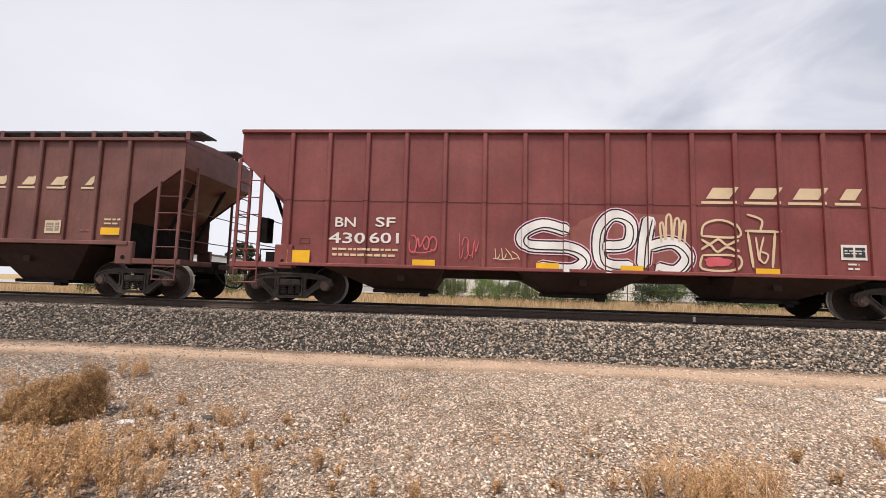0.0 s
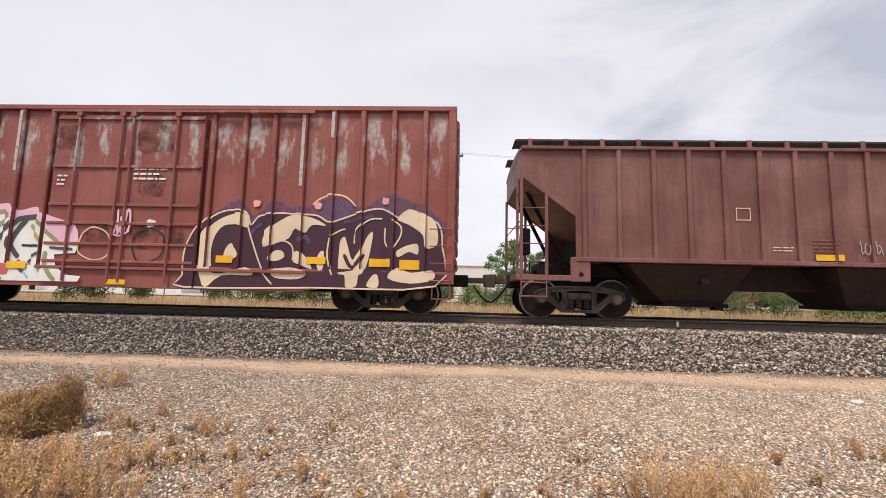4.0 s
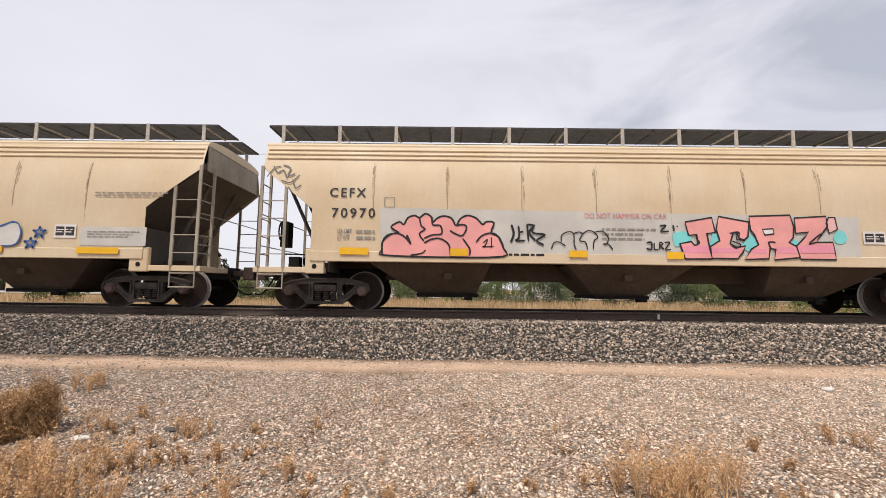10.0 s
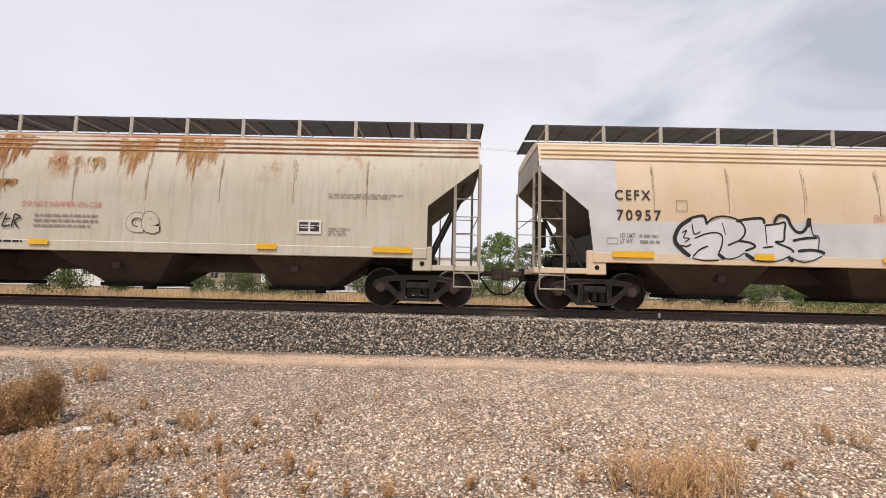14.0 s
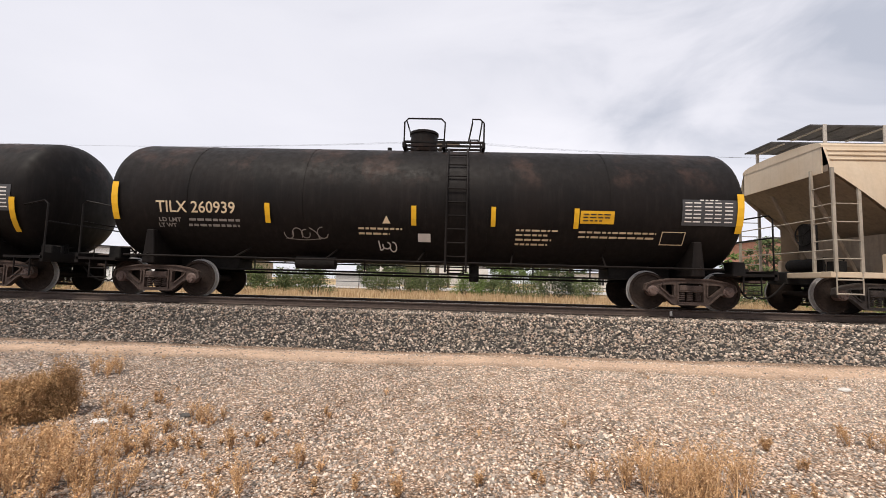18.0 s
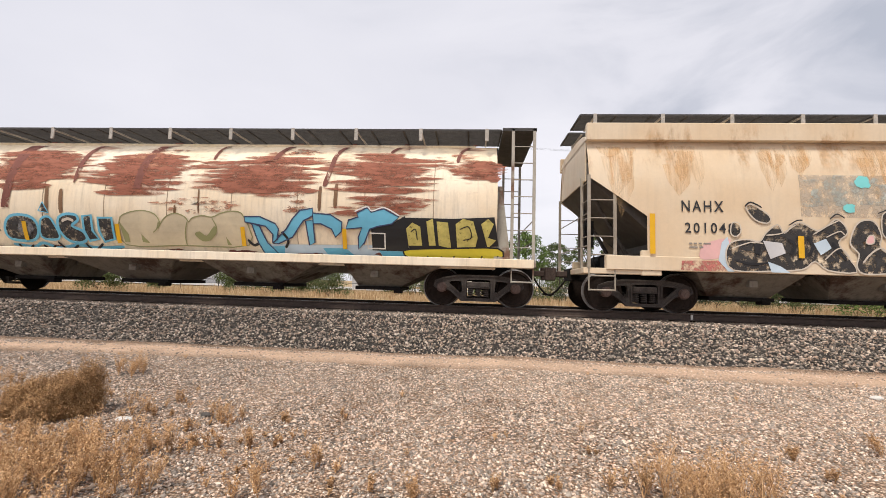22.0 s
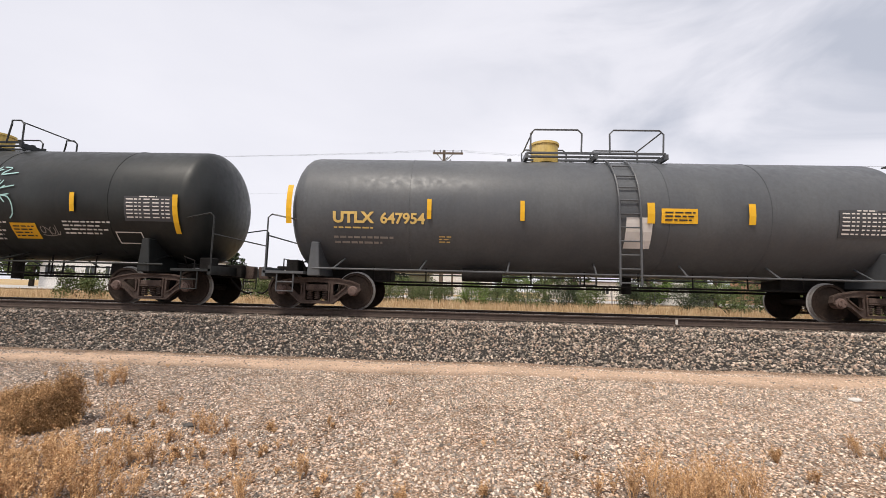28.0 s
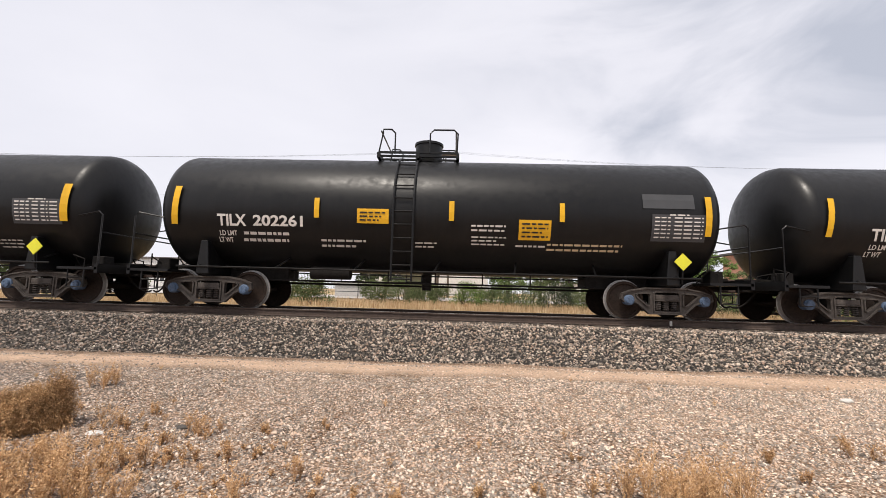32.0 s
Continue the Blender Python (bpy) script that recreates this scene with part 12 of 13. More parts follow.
bars('T', 3.974, 4.290, 2.105, 2.208, 1, M_WHITE)

txt('U', 'TILX', -5.242, -4.536, 1.976, 2.253, M_WHITE, 2, 0.03)
txt('U', '202261', -4.372, -3.163, 1.987, 2.250, M_WHITE, 2, 0.03)
txt('U', 'LD LMT', -5.213, -4.786, 1.756, 1.871, M_WHITE, 2, 0.03)
bars('U', -4.616, -3.514, 1.748, 1.913, 1, M_WHITE)
txt('U', 'LT WT', -5.252, -4.907, 1.602, 1.716, M_WHITE, 2, 0.03)
bars('U', -4.649, -3.538, 1.595, 1.760, 1, M_WHITE)
slash('U', -6.351, -6.198, 1.986, 2.913, 0.056)
slash('U', -2.879, -2.757, 2.204, 2.680)
slash('U', 0.332, 0.452, 2.193, 2.664)
slash('U', 2.915, 3.033, 2.223, 2.664)
slash('U', 6.269, 6.410, 1.964, 2.892)
rect('U', -1.856, -1.100, 2.101, 2.446, K_SIGN, 2, name="warning_panel")
bars('U', -1.788, -1.167, 2.140, 2.405, 3, G_BLACK, 4)
rect('U', 1.981, 2.734, 1.799, 2.261, K_SIGN, 2, name="warning_panel")
bars('U', 2.048, 2.668, 1.838, 2.222, 4, G_BLACK, 4)
bars('U', -2.743, -1.662, 1.520, 1.763, 2, M_WHITE)
bars('U', -0.470, 0.049, 1.564, 1.730, 2, M_WHITE)
bars('U', 0.862, 1.674, 1.954, 2.160, 2, M_WHITE)
bars('U', 0.873, 1.691, 1.648, 1.890, 3, M_WHITE)
bars('U', 1.930, 2.639, 1.620, 1.721, 1, M_WHITE)
bars('U', 2.671, 4.435, 1.548, 1.774, 2, M_PALEY)
data_block('U', 5.118, 6.240, 1.899, 2.438)
rect('U', 4.851, 6.037, 2.593, 2.944, K_TANK, 1)

slash('V', 6.267, 6.465, 1.994, 2.916, 0.057)
data_block('V', 5.119, 6.230, 1.979, 2.508)
bars('V', 4.439, 5.084, 1.334, 1.571, 3, M_WHITE)


# ---- weeds in the gravel, dry grass, shrubs, trees, poles and buildings beyond ----
def leaf_mat(name, a, b, c):
    n = Nodes(name)
    g = n.t.nodes.new("ShaderNodeNewGeometry")
    col = n.ramp(g.outputs["Random Per Island"], 0.0, 1.0, (*a, 1), (*b, 1))
    e = col.node.color_ramp.elements.new(0.6)
    e.color = (*c, 1)
    col = n.mix(1.0, col, n.ramp(n.noise(3.0, 3.0), 0.3, 0.7, (0.75, 0.75, 0.75, 1), (1.15, 1.15, 1.15, 1)), "MULTIPLY")
    m = n.done(col, 0.8, 0.0, 0.15)
    n.b.inputs["Subsurface Weight"].default_value = 0.0
    return m


M_WEED = leaf_mat("dry_weed", (0.24, 0.13, 0.065), (0.80, 0.55, 0.32), (0.56, 0.33, 0.155))
M_WEEDDARK = leaf_mat("brown_weed", (0.15, 0.085, 0.043), (0.66, 0.43, 0.23), (0.43, 0.245, 0.11))
M_STRAW = leaf_mat("dry_grass", (0.30, 0.19, 0.10), (0.66, 0.52, 0.35), (0.50, 0.36, 0.21))
M_SHRUB = leaf_mat("grey_green_leaves", (0.05, 0.07, 0.025), (0.18, 0.20, 0.09), (0.10, 0.13, 0.05))
M_BRIGHT = leaf_mat("fresh_green_leaves", (0.06, 0.10, 0.02), (0.19, 0.26, 0.08), (0.115, 0.17, 0.045))
M_PINE = leaf_mat("dark_conifer_needles", (0.025, 0.035, 0.02), (0.085, 0.10, 0.05), (0.05, 0.065, 0.033))
M_BARK = metal_mat("bark", (0.06, 0.045, 0.035), (0.12, 0.09, 0.07), 0.9)
M_POLE = metal_mat("pole_wood", (0.10, 0.075, 0.055), (0.18, 0.14, 0.11), 0.9)
M_CAN = metal_mat("rusty_transformer", (0.20, 0.10, 0.06), (0.32, 0.20, 0.14), 0.7)
M_WIRE = metal_mat("wire", (0.06, 0.06, 0.065), (0.09, 0.09, 0.10), 0.6)
M_WALLW = metal_mat("white_siding", (0.66, 0.64, 0.62), (0.74, 0.72, 0.70), 0.7, 1.0)
M_WALLT = metal_mat("tan_wall", (0.34, 0.28, 0.20), (0.42, 0.35, 0.26), 0.8, 1.0)
M_WALLO = metal_mat("orange_brick_wall", (0.42, 0.20, 0.13), (0.50, 0.27, 0.19), 0.8, 1.5)
M_ROOFD = metal_mat("dark_roof", (0.09, 0.08, 0.08), (0.15, 0.13, 0.12), 0.8, 2.0)
M_GLASS = metal_mat("window_dark", (0.03, 0.035, 0.04), (0.05, 0.055, 0.06), 0.15, 2.0)
M_PALEROAD = metal_mat("pale_concrete", (0.42, 0.40, 0.38), (0.52, 0.50, 0.47), 0.9, 1.0)
M_OLIVE = metal_mat("olive_box", (0.16, 0.15, 0.09), (0.22, 0.20, 0.13), 0.7)
M_WHITEROCK = metal_mat("pale_rock", (0.6, 0.57, 0.53), (0.72, 0.69, 0.65), 0.8, 14.0)
M_DARKROCK = metal_mat("dark_rock", (0.06, 0.055, 0.05), (0.11, 0.10, 0.09), 0.85, 14.0)


def fleck(rng, hv, hf, p, s):
    a, b = rng.uniform(0, 6.283), rng.uniform(-0.4, 1.2)
    u = (math.cos(a) * math.cos(b) * s, math.sin(a) * math.cos(b) * s, math.sin(b) * s)
    w = (-math.sin(a) * s * 0.38, math.cos(a) * s * 0.38, s * rng.uniform(-0.2, 0.2))
    m = len(hv)
    hv += [(p[0] - w[0], p[1] - w[1], p[2] - w[2]), (p[0] + w[0], p[1] + w[1], p[2] + w[2]), (p[0] + u[0], p[1] + u[1], p[2] + u[2])]
    hf.append((m, m + 1, m + 2))


def twig(verts, faces, p, q, w):
    dx, dy = q[0] - p[0], q[1] - p[1]
    k = w / max(1e-6, math.hypot(dx, dy))
    m = len(verts)
    verts += [(p[0] - dy * k - w, p[1] + dx * k, p[2]), (p[0] + dy * k + w, p[1] - dx * k, p[2]), (q[0], q[1], q[2])]
    faces.append((m, m + 1, m + 2))


def plume(rng, verts, faces, hv, hf, at, h, spread=0.45, dense=1.0):
    """One dry weed: a few upright stems with short side twigs, each tipped with seed heads."""
    for _ in range(rng.randint(5, 9)):
        a, k = rng.uniform(0, 6.283), h * rng.uniform(0.55, 1.0)
        lean = spread * k * rng.random() ** 0.7
        tip = (at[0] + lean * math.cos(a), at[1] + lean * math.sin(a), at[2] + k)
        twig(verts, faces, at, tip, 0.0022)
        for _ in range(int(10 * dense)):
            t = rng.uniform(0.22, 1.0)
            p = [at[i] + (tip[i] - at[i]) * t for i in range(3)]
            b, reach = rng.uniform(0, 6.283), h * 0.20 * (1.15 - t) * rng.uniform(0.4, 1.0) + 0.006
            q = (p[0] + reach * math.cos(b), p[1] + reach * math.sin(b), p[2] + reach * rng.uniform(0.5, 1.5))
            twig(verts, faces, p, q, 0.0014)
            for _ in range(3):
                f = rng.uniform(0.3, 1.1)
                fleck(rng, hv, hf, [p[i] + (q[i] - p[i]) * f + rng.uniform(-0.005, 0.005) for i in range(3)], rng.uniform(0.007, 0.017))


def thicket(rng, verts, faces, hv, hf, r, h, n):
    """A dense rounded bush of fine dead twigs."""
    for _ in range(n):
        a, b = rng.uniform(0, 6.283), math.acos(rng.uniform(0.08, 1.0))
        k = rng.uniform(0.72, 1.03) * (1 + 0.10 * math.sin(3 * a + 5 * b))
        tip = (r * k * math.sin(b) * math.cos(a), r * k * math.sin(b) * math.sin(a), h * k * math.cos(b) ** 0.8)
        root = (rng.gauss(0, r * 0.25), rng.gauss(0, r * 0.25), 0.0)
        twig(verts, faces, root, tip, 0.0022)
        for _ in range(9):
            t = 1 - 0.55 * rng.random() ** 1.6
            p = [root[i] + (tip[i] - root[i]) * t + rng.gauss(0, 0.012) for i in range(3)]
            q = (p[0] + rng.gauss(0, 0.02), p[1] + rng.gauss(0, 0.02), p[2] + rng.uniform(0.0, 0.04))
            twig(verts, faces, p, q, 0.0015)
            fleck(rng, hv, hf, q, rng.uniform(0.008, 0.018))
            fleck(rng, hv, hf, p, rng.uniform(0.008, 0.016))


WEEDS = [(-4.36, -6.90, 0.36, 0.44), (-4.70, -6.95, 0.24, 0.34), (-4.12, -6.80, 0.17, 0.60), (-5.01, -5.25, 0.25, 0.32), (-3.69, -6.69, 0.16, 0.26), (-3.51, -6.31, 0.13, 0.24),
         (-2.58, -6.78, 0.18, 0.25), (-1.92, -6.74, 0.09, 0.12), (-1.39, -6.43, 0.10, 0.11), (-2.30, -7.49, 0.15, 0.21), (-1.89, -7.44, 0.11, 0.19), (-1.73, -7.34, 0.09, 0.13)]
WEEDS += [(-1.25, -7.75, 0.10, 0.22), (-1.48, -8.19, 0.17, 0.24), (-0.41, -8.09, 0.09, 0.18), (1.14, -7.11, 0.08, 0.09), (1.55, -7.84, 0.27, 0.40), (2.05, -7.78, 0.25, 0.46),
          (3.12, -6.79, 0.07, 0.12), (4.04, -6.63, 0.09, 0.20), (0.67, -7.83, 0.07, 0.11), (1.17, -7.77, 0.10, 0.15), (0.17, -7.95, 0.07, 0.12), (-5.04, -6.75, 0.16, 0.38)]
WEEDS += [(-3.37, -8.15, 0.26, 0.38), (-3.14, -8.03, 0.28, 0.35), (-2.65, -8.15, 0.25, 0.38), (-2.71, -7.70, 0.21, 0.29), (-3.42, -7.56, 0.23, 0.25), (-3.90, -7.57, 0.20, 0.20),
          (-2.33, -8.27, 0.20, 0.30), (-1.00, -8.00, 0.06, 0.10), (3.04, -7.35, 0.06, 0.11), (-0.70, -8.02, 0.07, 0.12), (-2.79, -7.11, 0.10, 0.17), (-3.33, -6.77, 0.12, 0.21)]
WEEDS += [(-6.09, -5.93, 0.15, 0.23), (3.94, -6.72, 0.12, 0.24), (4.17, -6.88, 0.11, 0.21), (4.79, -6.55, 0.09, 0.16), (3.07, -6.96, 0.07, 0.11), (1.80, -8.05, 0.3, 0.40), (-2.95, -8.45, 0.35, 0.36), (2.6, -8.0, 0.15, 0.22)]


def weeds():
    for i, (x, y, r, h) in enumerate(WEEDS):
        rng = random.Random(i + 40)
        big, bush = r > 0.2, i < 3
        v, f, hv, hf = [], [], [], []
        if bush:
            thicket(rng, v, f, hv, hf, r, h * 1.05, int(2400 * r * r / 0.14 + 300))
        else:
            for _ in range(max(2, int(170 * r * r))):
                a, k = rng.uniform(0, 6.283), r * rng.random() ** 0.6
                plume(rng, v, f, hv, hf, (k * math.cos(a), k * math.sin(a), 0.0), h * 1.3 * rng.uniform(0.55, 1.15) * (1 - 0.3 * (k / r) ** 2), 0.42, 1.2)
        mat = M_WEEDDARK if bush or i == 23 else M_WEED
        ob = made("dry_weed", v, f, mat)
        ob.location = (x, y, ground_z(x, y) - 0.01)
        tagged(made("seed_fluff", hv, hf, mat, ob), kind="stuff")
        tagged(ob, "dense brown dried bush in the gravel" if bush else "large tuft of dry golden weeds in gravel" if big else "small tuft of dry tan weeds in gravel", "weed", "dry weeds in the gravel")
    rng = random.Random(77)
    v, f = [], []
    for k in range(300):
        y = -10 + 6.2 * rng.random()
        x = rng.gauss(-1.5, 1) * (1.6 + (y + 11.2) * 0.7)
        if k % 2:
            x, y = rng.gauss(-3.3, 1.0), rng.gauss(-7.5, 0.5)
        plume(rng, v, f, v, f, (x, y, ground_z(x, y)), rng.uniform(0.04, 0.12), 0.7, 0.4)
    tagged(made("weed_sprigs", v, f, M_WEED), "scattered tiny dry sprigs between the stones", "weed", kind="stuff")
    for name, x, y, s, mat, lab in (("pale_stone", -3.62, -6.90, 0.05, M_WHITEROCK, "flat pale stone lying on gravel"), ("dark_stone", -2.85, -6.68, 0.045, M_DARKROCK, "dark stone lying on gravel"), ("pale_stone", 5.9, -4.6, 0.06, M_WHITEROCK, "flat pale stone beside the dirt track")):
        bm = bmesh.new()
        bmesh.ops.create_icosphere(bm, subdivisions=2, radius=1.0)
        for p in bm.verts:
            k = 1 + 0.25 * noise.noise(p.co * 1.7 + Vector((x, y, 0)))
            p.co = Vector((p.co.x * s * 1.6 * k, p.co.y * s * k, p.co.z * s * 0.6 * k))
        ob = part(name, bm, mat, None)
        ob.location = (x, y, ground_z(x, y) + s * 0.3)
        tagged(ob, lab, "stone")


def far_grass():
    rng = random.Random(5)
    v, f = [], []
    for _ in range(26000):
        y = 5.5 + 15 * rng.random() ** 1.3
        x = rng.uniform(-1, 1) * (22 + y * 1.3)
        thick = noise.noise((x * 0.12, y * 0.2, 4.0))
        if thick < -0.35:
            continue
        h = rng.uniform(0.25, 0.52) * (1.0 + 0.4 * thick)
        w = rng.uniform(0.008, 0.02)
        a = rng.uniform(-0.3, 0.3)
        z = ground_z(x, y) - 0.02
        m = len(v)
        v += [(x - w, y, z), (x + w, y, z), (x + a * h, y + rng.uniform(-0.1, 0.1), z + h)]
        f += [(m, m + 1, m + 2)]
    tagged(made("dry_grass", v, f, M_STRAW), "strip of tall dry golden grass behind the track", "grass", kind="stuff")


def leafage(rng, verts, faces, c, r, n, size, flat=1.0):
    for _ in range(n):
        a, b = rng.uniform(0, 6.283), math.asin(rng.uniform(-1, 1))
        k = r * rng.random() ** 0.4
        p = Vector((c[0] + k * math.cos(a) * math.cos(b), c[1] + k * math.sin(a) * math.cos(b), c[2] + k * math.sin(b) * flat))
        u = Vector((rng.uniform(-1, 1), rng.uniform(-1, 1), rng.uniform(-1, 1))).normalized()
        w = u.orthogonal().normalized()
        s = size * rng.uniform(0.5, 1.3)
        m = len(verts)
        verts += [p - u * s, p + w * s * 0.5, p + u * s, p - w * s * 0.5]
        faces += [(m, m + 1, m + 2, m + 3)]


def at_bearing(az, r):
    return r * math.sin(radians(az)), -11.16 + r * math.cos(radians(az))


def shrub(az, r, wide, high, mat, seed, label):
    rng = random.Random(seed)
    x, y = at_bearing(az, r)
    e = new("shrub")
    e.location = (x, y, ground_z(x, y))
    tagged(e, label, "shrub", "shrubs beyond the track")
    for _ in range(7):
        bm = bmesh.new()
        a = rng.uniform(0, 6.283)
        rod(bm, (0.1 * math.cos(a), 0.1 * math.sin(a), 0), (wide * 0.35 * math.cos(a), wide * 0.35 * math.sin(a), high * rng.uniform(0.4, 0.8)), 0.016, 5, 0.006)
        part("stem", bm, M_BARK, e)
    v, f = [], []
    for _ in range(22):
        a, k = rng.uniform(0, 6.283), rng.random() ** 0.6 * wide * 0.42
        h = rng.uniform(0.12, 0.85) * high
        leafage(rng, v, f, (k * math.cos(a), k * math.sin(a) * 0.7, h), high * 0.24, 170, 0.05)
    for _ in range(150):
        a, k = rng.uniform(0, 6.283), rng.random() * wide * 0.5
        m = len(v)
        xx, yy, zz = k * math.cos(a), k * math.sin(a) * 0.7, rng.uniform(0.3, 0.8) * high
        v += [(xx, yy, zz), (xx + 0.02, yy, zz), (xx + rng.uniform(-0.1, 0.1), yy, zz + rng.uniform(0.2, 0.4) * high)]
        f += [(m, m + 1, m + 2)]
    o = made("foliage", v, f, mat, e)


def tree(az, r, wide, high, mat, seed, label, conifer=False, base=0.25, clumps=46, leaf=0.2):
    rng = random.Random(seed)
    x, y = at_bearing(az, r)
    e = new("tree")
    e.location = (x, y, ground_z(x, y))
    tagged(e, label, "tree", "trees beyond the track")
    bm = bmesh.new()
    rod(bm, (0, 0, -0.1), (0.1, 0, high * 0.55), wide * 0.045, 9, wide * 0.022)
    rod(bm, (0.1, 0, high * 0.55), (0.2, 0.1, high * 0.9), wide * 0.022, 7, 0.03)
    part("trunk", bm, M_BARK, e, bevel=0)
    v, f, tips = [], [], []
    for _ in range(clumps * 3):
        t = rng.random()
        h = high * (base + (0.97 - base) * t)
        spread = (1 - t) ** 0.75 if conifer else math.sin(math.pi * (0.12 + 0.84 * t)) ** 0.7
        a, k = rng.uniform(0, 6.283), wide * 0.5 * spread * rng.random() ** 0.45
        c = (k * math.cos(a), k * math.sin(a), h)
        leafage(rng, v, f, c, wide * rng.uniform(0.06, 0.11), 55, leaf * 0.7, 0.75)
        if rng.random() < 0.12:
            tips.append(c)
    for c in tips:
        bm = bmesh.new()
        rod(bm, (0.05, 0, c[2] * 0.72), c, wide * 0.014, 5, 0.015)
        part("limb", bm, M_BARK, e)
    made("crown", v, f, mat, e)


def pole(az, r, top, label, arms=True):
    x, y = at_bearing(az, r)
    e = new("utility_pole")
    z = ground_z(x, y)
    e.location = (x, y, z)
    tagged(e, label, "utility pole", "poles beyond the track")
    h = top - z
    bm = bmesh.new()
    rod(bm, (0, 0, -0.2), (0, 0, h), 0.17, 10, 0.11)
    part("shaft", bm, M_POLE, e)
    if arms:
        bm = bmesh.new()
        box(bm, -0.9, 1.5, -0.16, -0.06, h - 0.35, h - 0.2)
        part("crossarm", bm, M_POLE, e)
        bm = bmesh.new()
        pipe(bm, [(0.75, -0.1, h - 0.3), (0, -0.1, h - 1.0), (-0.6, -0.1, h - 0.3)], 0.03)
        part("brace", bm, M_POLE, e)
        for k, xx in enumerate((-0.8, -0.3, 0.7, 1.4)):
            bm = bmesh.new()
            spin(bm, [(h - 0.2, 0.03), (h - 0.12, 0.05), (h - 0.1, 0.03), (h - 0.04, 0.05), (h, 0.02)], 8, "z")
            for q in bm.verts:
                q.co.x += xx
                q.co.y -= 0.11
            part("insulator", bm, M_GLASS, e)
        for xx, yy in ((-0.42, -0.1), (0.1, -0.42), (0.42, 0.1)):
            bm = bmesh.new()
            spin(bm, [(h - 2.75, 0.2), (h - 2.7, 0.27), (h - 1.75, 0.27), (h - 1.68, 0.2), (h - 1.6, 0.05)], 14, "z")
            for q in bm.verts:
                q.co.x += xx
                q.co.y += yy
            part("transformer", bm, M_CAN, e, "rusty brown transformer can")
        bm = bmesh.new()
        for k in range(5):
            rod(bm, (0.12 + 0.3 * (k % 2), -0.2, h - 0.8 - k * 0.16), (0.3 + 0.25 * (k % 2), -0.2, h - 0.6 - k * 0.2), 0.035)
        part("fuse_switch", bm, M_WIRE, e)
    return x, y, z + h


def wire(pts, name="overhead_wire"):
    bm = bmesh.new()
    pipe(bm, pts, 0.0035, 4)
    tagged(part(name, bm, M_WIRE, None), "thin dark overhead power line", "power line", "overhead wires")


def sag(a, b, drop, n=16):
    return [tuple(a[k] + (b[k] - a[k]) * i / n - (drop * 4 * (i / n) * (1 - i / n) if k == 2 else 0) for k in range(3)) for i in range(n + 1)]


def building(az0, az1, r, top, mat, roofmat, label, windows=0, low=None, ribs=0, depth=9):
    x0, y0 = at_bearing(az0, r)
    x1, y1 = at_bearing(az1, r)
    y = (y0 + y1) / 2
    k = (y + 11.16)
    x0, x1 = k * math.tan(radians(az0)), k * math.tan(radians(az1))
    z0 = ground_z((x0 + x1) / 2, y) - 0.1
    e = new("building")
    e.location = ((x0 + x1) / 2, y, z0)
    tagged(e, label, "building", "buildings beyond the track")
    w, h = (x1 - x0) / 2, top - z0
    bm = bmesh.new()
    box(bm, -w, w, 0, depth, 0, h)
    part("wall", bm, mat, e)
    bm = bmesh.new()
    prism(bm, [(-w - 0.3, h), (w + 0.3, h), (w + 0.3, h + 0.22), (-w - 0.3, h + 0.22)], -0.3, depth + 0.3)
    part("roof", bm, roofmat, e, bevel=0.03)
    for i in range(windows):
        x = -w + (i + 0.5) * 2 * w / windows
        bm = bmesh.new()
        box(bm, x - 0.55, x + 0.55, -0.04, 0.05, h * 0.35, h * 0.72)
        o = part("window", bm, M_GLASS, e)
        bm = bmesh.new()
        for a, b, c, d in ((x - 0.62, x + 0.62, h * 0.72, h * 0.72 + 0.08), (x - 0.62, x + 0.62, h * 0.35 - 0.1, h * 0.35), (x - 0.03, x + 0.03, h * 0.35, h * 0.72)):
            box(bm, a, b, -0.07, 0.0, c, d)
        part("window_frame", bm, M_WALLW, o)
    for i in range(ribs):
        x = -w + (i + 0.5) * 2 * w / ribs
        bm = bmesh.new()
        box(bm, x - 0.05, x + 0.05, -0.06, 0.0, 0.1, h)
        part("siding_rib", bm, mat, e)


def fence(x0, x1, y, n):
    z = ground_z(0, y)
    e = new("pipe_fence")
    e.location = (0, y, z)
    tagged(e, "low dark steel pipe fence beyond the grass", "fence")
    for i in range(n + 1):
        bm = bmesh.new()
        x = x0 + (x1 - x0) * i / n
        rod(bm, (x, 0, -0.1), (x, 0, 1.55), 0.035, 7)
        part("post", bm, M_WIRE, e)
    for h in (0.75, 1.5):
        bm = bmesh.new()
        rod(bm, (x0, 0, h), (x1, 0, h), 0.028, 6)
        part("rail", bm, M_WIRE, e)


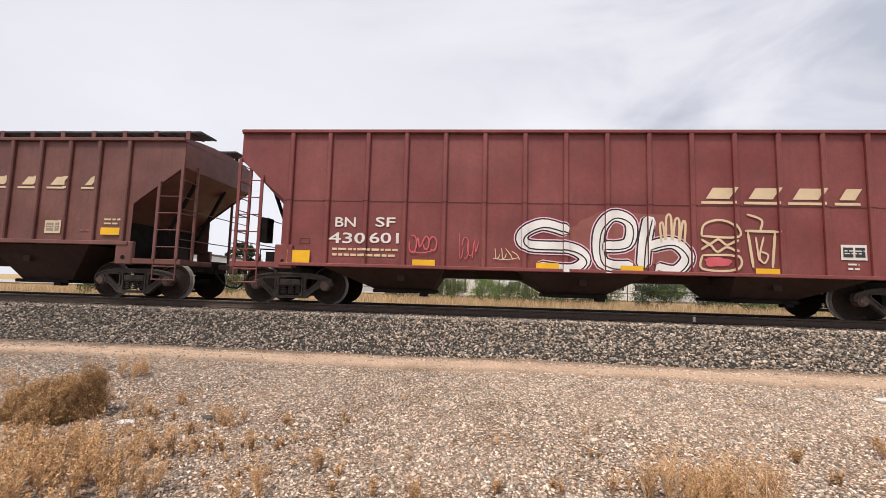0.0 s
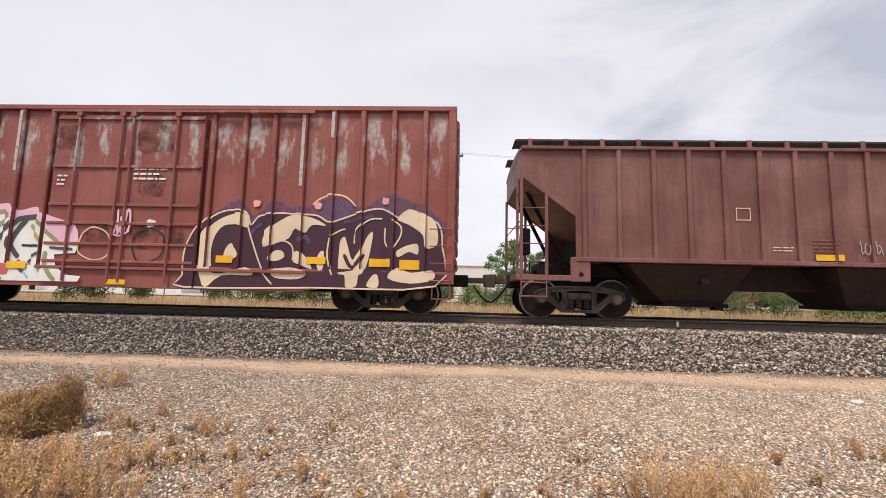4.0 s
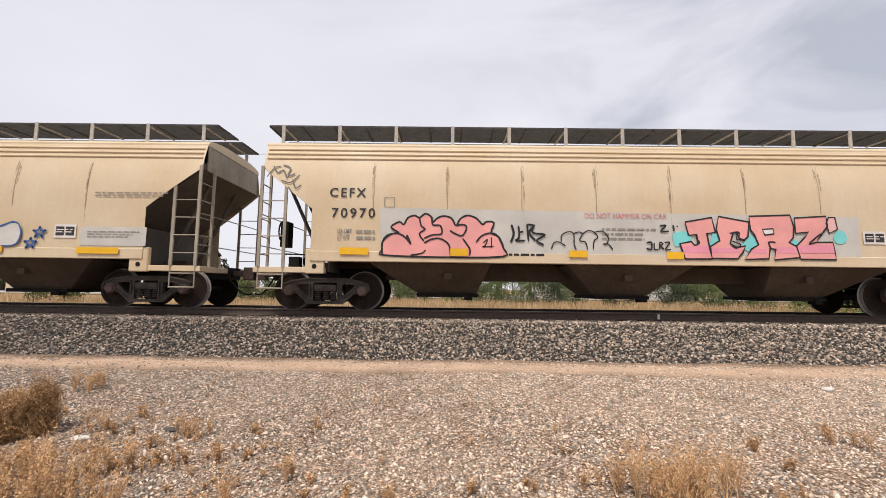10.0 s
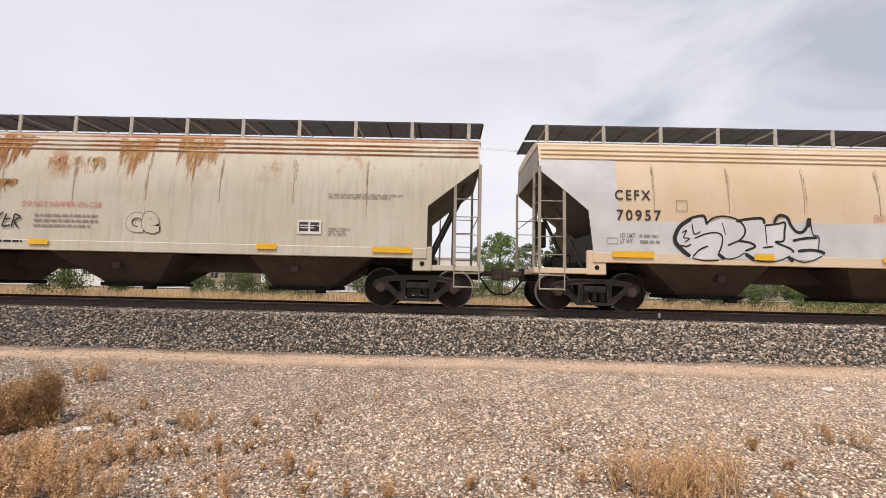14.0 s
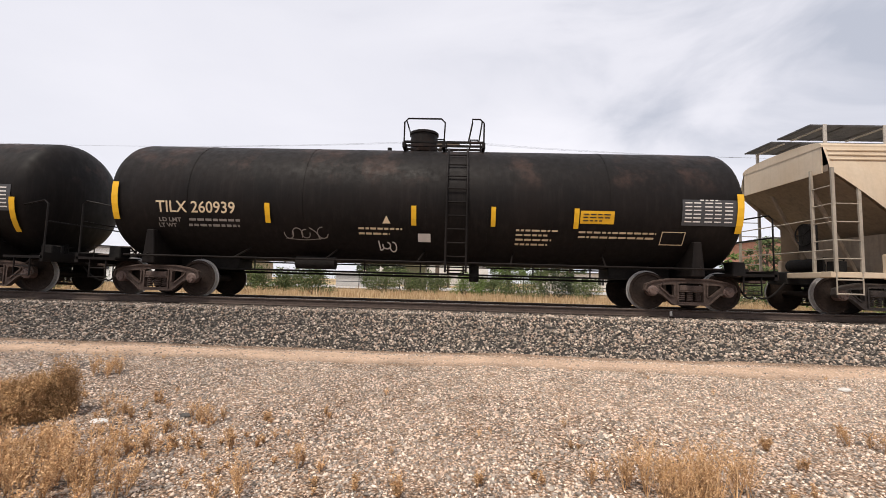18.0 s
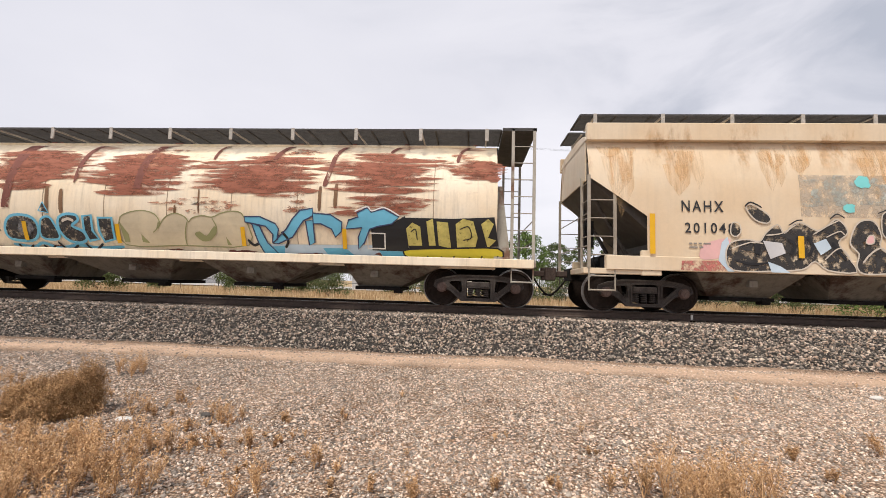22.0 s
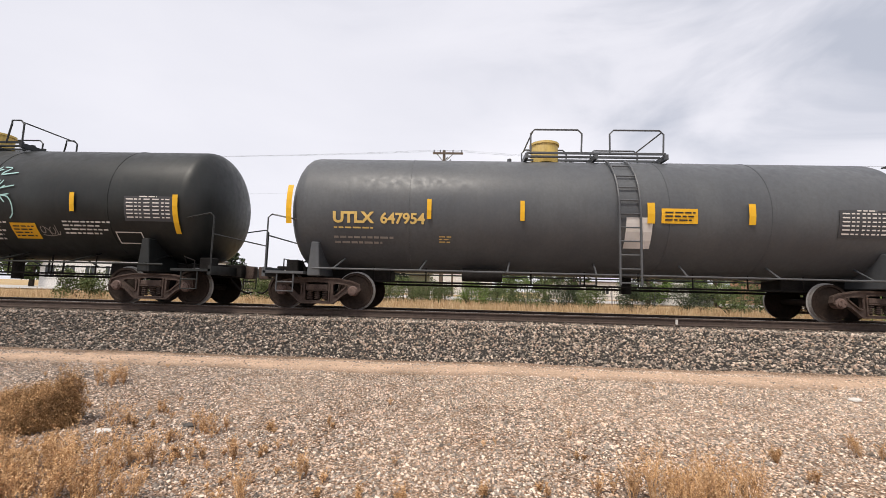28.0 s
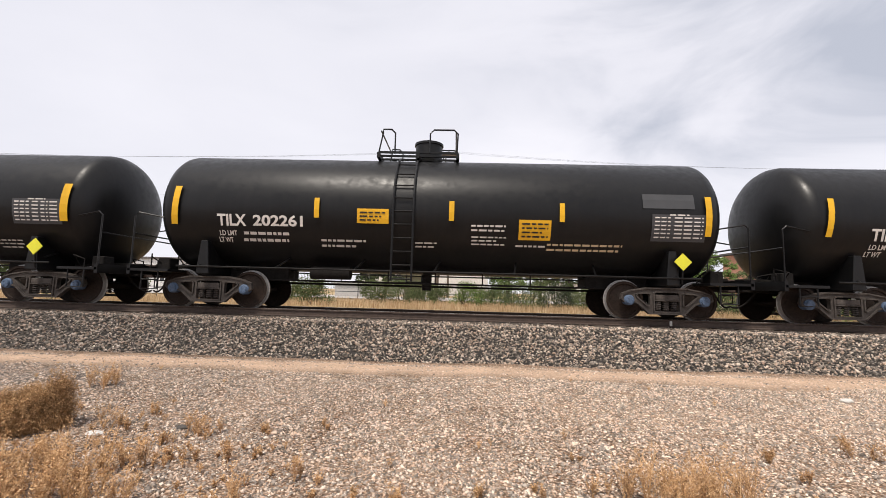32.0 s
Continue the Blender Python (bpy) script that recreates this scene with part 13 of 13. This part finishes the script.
def surround():
    weeds()
    far_grass()
    for az, r, w, h, m, lab in ((-43, 27, 3.0, 1.4, M_SHRUB, 0), (-38.5, 30, 1.8, 1.2, M_SHRUB, 0), (-31, 30, 2.2, 1.3, M_SHRUB, 0), (-26.5, 26, 2.6, 1.45, M_SHRUB, 0), (-22.5, 27, 2.0, 1.3, M_SHRUB, 0), (-19, 25, 2.6, 1.5, M_SHRUB, 0),
                                (-10.5, 27, 2.8, 1.45, M_SHRUB, 0), (-7, 28, 3.0, 1.5, M_SHRUB, 0), (-3.2, 28, 2.6, 1.35, M_SHRUB, 0), (1.6, 27, 2.6, 1.4, M_BRIGHT, 1), (5.2, 28, 2.4, 1.3, M_SHRUB, 0), (9.5, 25, 3.4, 1.6, M_SHRUB, 0),
                                (13.5, 26, 2.8, 1.5, M_PINE, 2), (17, 27, 2.2, 1.2, M_SHRUB, 0), (22.5, 25, 2.8, 1.6, M_PINE, 2), (29, 27, 3.0, 1.6, M_PINE, 2), (32.5, 26, 2.6, 1.5, M_SHRUB, 0), (36.5, 27, 2.6, 1.3, M_SHRUB, 0), (42, 24, 2.6, 1.5, M_BRIGHT, 1), (45, 25, 2.8, 1.5, M_BRIGHT, 1), (48.5, 26, 2.8, 1.5, M_SHRUB, 0)):
        shrub(az, r, w, h * 1.15, m, int(az * 10) + 900, ("grey-green shrub beyond the track", "fresh green shrub beyond the track", "dark green shrub beyond the track")[lab])
    tree(-9.5, 70, 6.5, 13.6, M_PINE, 3, "tall dark conifer far beyond the track", True, 0.12, 60, 0.28)
    tree(-6.0, 72, 5.5, 10.2, M_PINE, 4, "dark conifer with a broad crown", True, 0.2, 40, 0.28)
    tree(-12.2, 68, 4.5, 9.0, M_PINE, 6, "dark conifer with an uneven crown", True, 0.2, 34, 0.26)
    tree(7.2, 52, 6.5, 7.6, M_BRIGHT, 5, "light green leafy tree beyond the track", False, 0.18, 52, 0.2)
    tree(11.5, 60, 5.5, 7.0, M_SHRUB, 15, "grey-green leafy tree beyond the track", False, 0.18, 40, 0.2)
    tree(15.2, 52, 4.0, 7.6, M_SHRUB, 16, "narrow leafy tree beyond the track", False, 0.15, 36, 0.2)
    tree(25.2, 48, 6.5, 10.6, M_PINE, 7, "broad dark green tree beyond the track", False, 0.2, 56, 0.22)
    tree(28.3, 50, 5.5, 9.2, M_PINE, 8, "dark green tree with an uneven crown", False, 0.2, 44, 0.22)
    tree(24.0, 40, 4.5, 5.5, M_BRIGHT, 9, "low fresh green tree beyond the track", False, 0.1, 36, 0.18)
    tree(31.0, 42, 4.5, 5.0, M_BRIGHT, 10, "low green tree with a round crown", False, 0.1, 36, 0.18)
    tree(40.5, 46, 5.0, 5.2, M_BRIGHT, 12, "fresh green tree near a brick building", False, 0.1, 36, 0.18)
    tree(41.2, 42, 6.0, 6.6, M_SHRUB, 21, "grey-green leafy tree beyond the track", False, 0.08, 46, 0.18)
    tree(36.2, 46, 5.0, 5.6, M_SHRUB, 22, "low grey-green leafy tree beyond the track", False, 0.08, 40, 0.18)
    tree(-30, 80, 6.0, 7.5, M_PINE, 13, "dark tree on the horizon", False, 0.15, 36, 0.3)
    tree(-47, 70, 6.5, 8.5, M_SHRUB, 14, "grey-green tree on the horizon", False, 0.15, 36, 0.3)
    x, y, top = pole(-2.55, 32, 12.6, "weathered utility pole with three rusty transformers")
    xl, yl, tl = pole(-62, 66, 12.4, "weathered utility pole carrying wires")
    xr, yr, tr = pole(57, 58, 12.4, "utility pole carrying wires")
    pole(-1.0, 62, 11.4, "slender dark wooden pole", False)
    for dx, dz in ((-0.8, 0.0), (-0.3, 0.0), (0.7, 0.0), (1.4, 0.0)):
        wire(sag((xl + dx, yl, tl), (x + dx, y - 0.1, top), 0.9))
        wire(sag((x + dx, y - 0.1, top), (xr + dx, yr, tr), 0.9))
    wire(sag((xl, yl, tl - 3), (x, y, top - 3.0), 1.0))
    wire(sag((x, y, top - 2.6), (-0.9, 50, 10.0), 0.8))
    building(-13, 4.5, 92, 7.4, M_WALLW, M_WALLW, "long white metal building behind the trees", 0, ribs=40)
    building(-7.0, -4.2, 40, 2.9, M_OLIVE, M_OLIVE, "low olive utility cabinet beyond the grass", depth=2)
    building(-46.5, -34.5, 62, 4.4, M_WALLW, M_ROOFD, "white single-storey building with dark windows", 7)
    building(-33, -27, 75, 4.0, M_WALLT, M_ROOFD, "tan low building beyond the lot", 4)
    building(37.0, 40.6, 62, 7.4, M_WALLO, M_ROOFD, "orange brick building with a dark roof", 2)
    building(25.0, 31.5, 44, 2.5, M_WALLW, M_WALLW, "pale ribbed trailer beyond the shrubs", 0, ribs=14, depth=3)
    building(43.0, 50.0, 52, 3.4, M_WALLT, M_ROOFD, "low tan shed behind green shrubs", 2)
    building(-16.2, -11.5, 46, 2.1, M_PALEROAD, M_PALEROAD, "low pale concrete wall beyond the grass", depth=1)
    building(12.0, 22.0, 80, 3.6, M_WALLW, M_ROOFD, "long pale warehouse behind trees", 5)
    bm = bmesh.new()
    v = [bm.verts.new(p) for p in ((-90, 26, 0.72), (90, 26, 0.72), (90, 44, 0.72), (-90, 44, 0.72))]
    bm.faces.new(v)
    tagged(part("road", bm, M_PALEROAD, None), "pale concrete road beyond the grass", "road", kind="structure")
    fence(-26, 30, 20.2, 18)
    bm = bmesh.new()
    box(bm, 5.26, 5.31, -0.80, -0.764, RAIL - 0.17, RAIL - 0.03)
    part("paint_mark", bm, M_WHITEROCK, bpy.data.objects["rail_near"], "small white chalk mark on the rail")


surround()


# ---- what moves: every car along the rails, every wheelset about its axle ----
def travelled(t):
    for (t0, s0), (t1, s1) in zip(TRAVEL, TRAVEL[1:]):
        if t <= t1:
            return s0 + (s1 - s0) * (t - t0) / (t1 - t0)
    return TRAVEL[-1][1]


def motions():
    for car, side, x in CARS.values():
        walk(car, [(t, pose(x + s, 0, RAIL)) for t, s in TRAVEL])
    steps = [k / 30 for k in range(961)]
    turns = [math.degrees(travelled(t) / 0.457) for t in steps]
    done = {}
    for w in WHEELS:
        at = w.location.copy()
        side = at.x > 0
        if side not in done:
            walk(w, [(t, pose(at.x, at.y, at.z, 0, a, 0)) for t, a in zip(steps, turns)])
            done[side] = w.animation_data
        else:
            # every wheelset on this side of its truck rolls alike
            w.rotation_mode = "QUATERNION"
            w.animation_data_create()
            w.animation_data.action = done[side].action
            w.animation_data.action_slot = done[side].action_slot


motions()
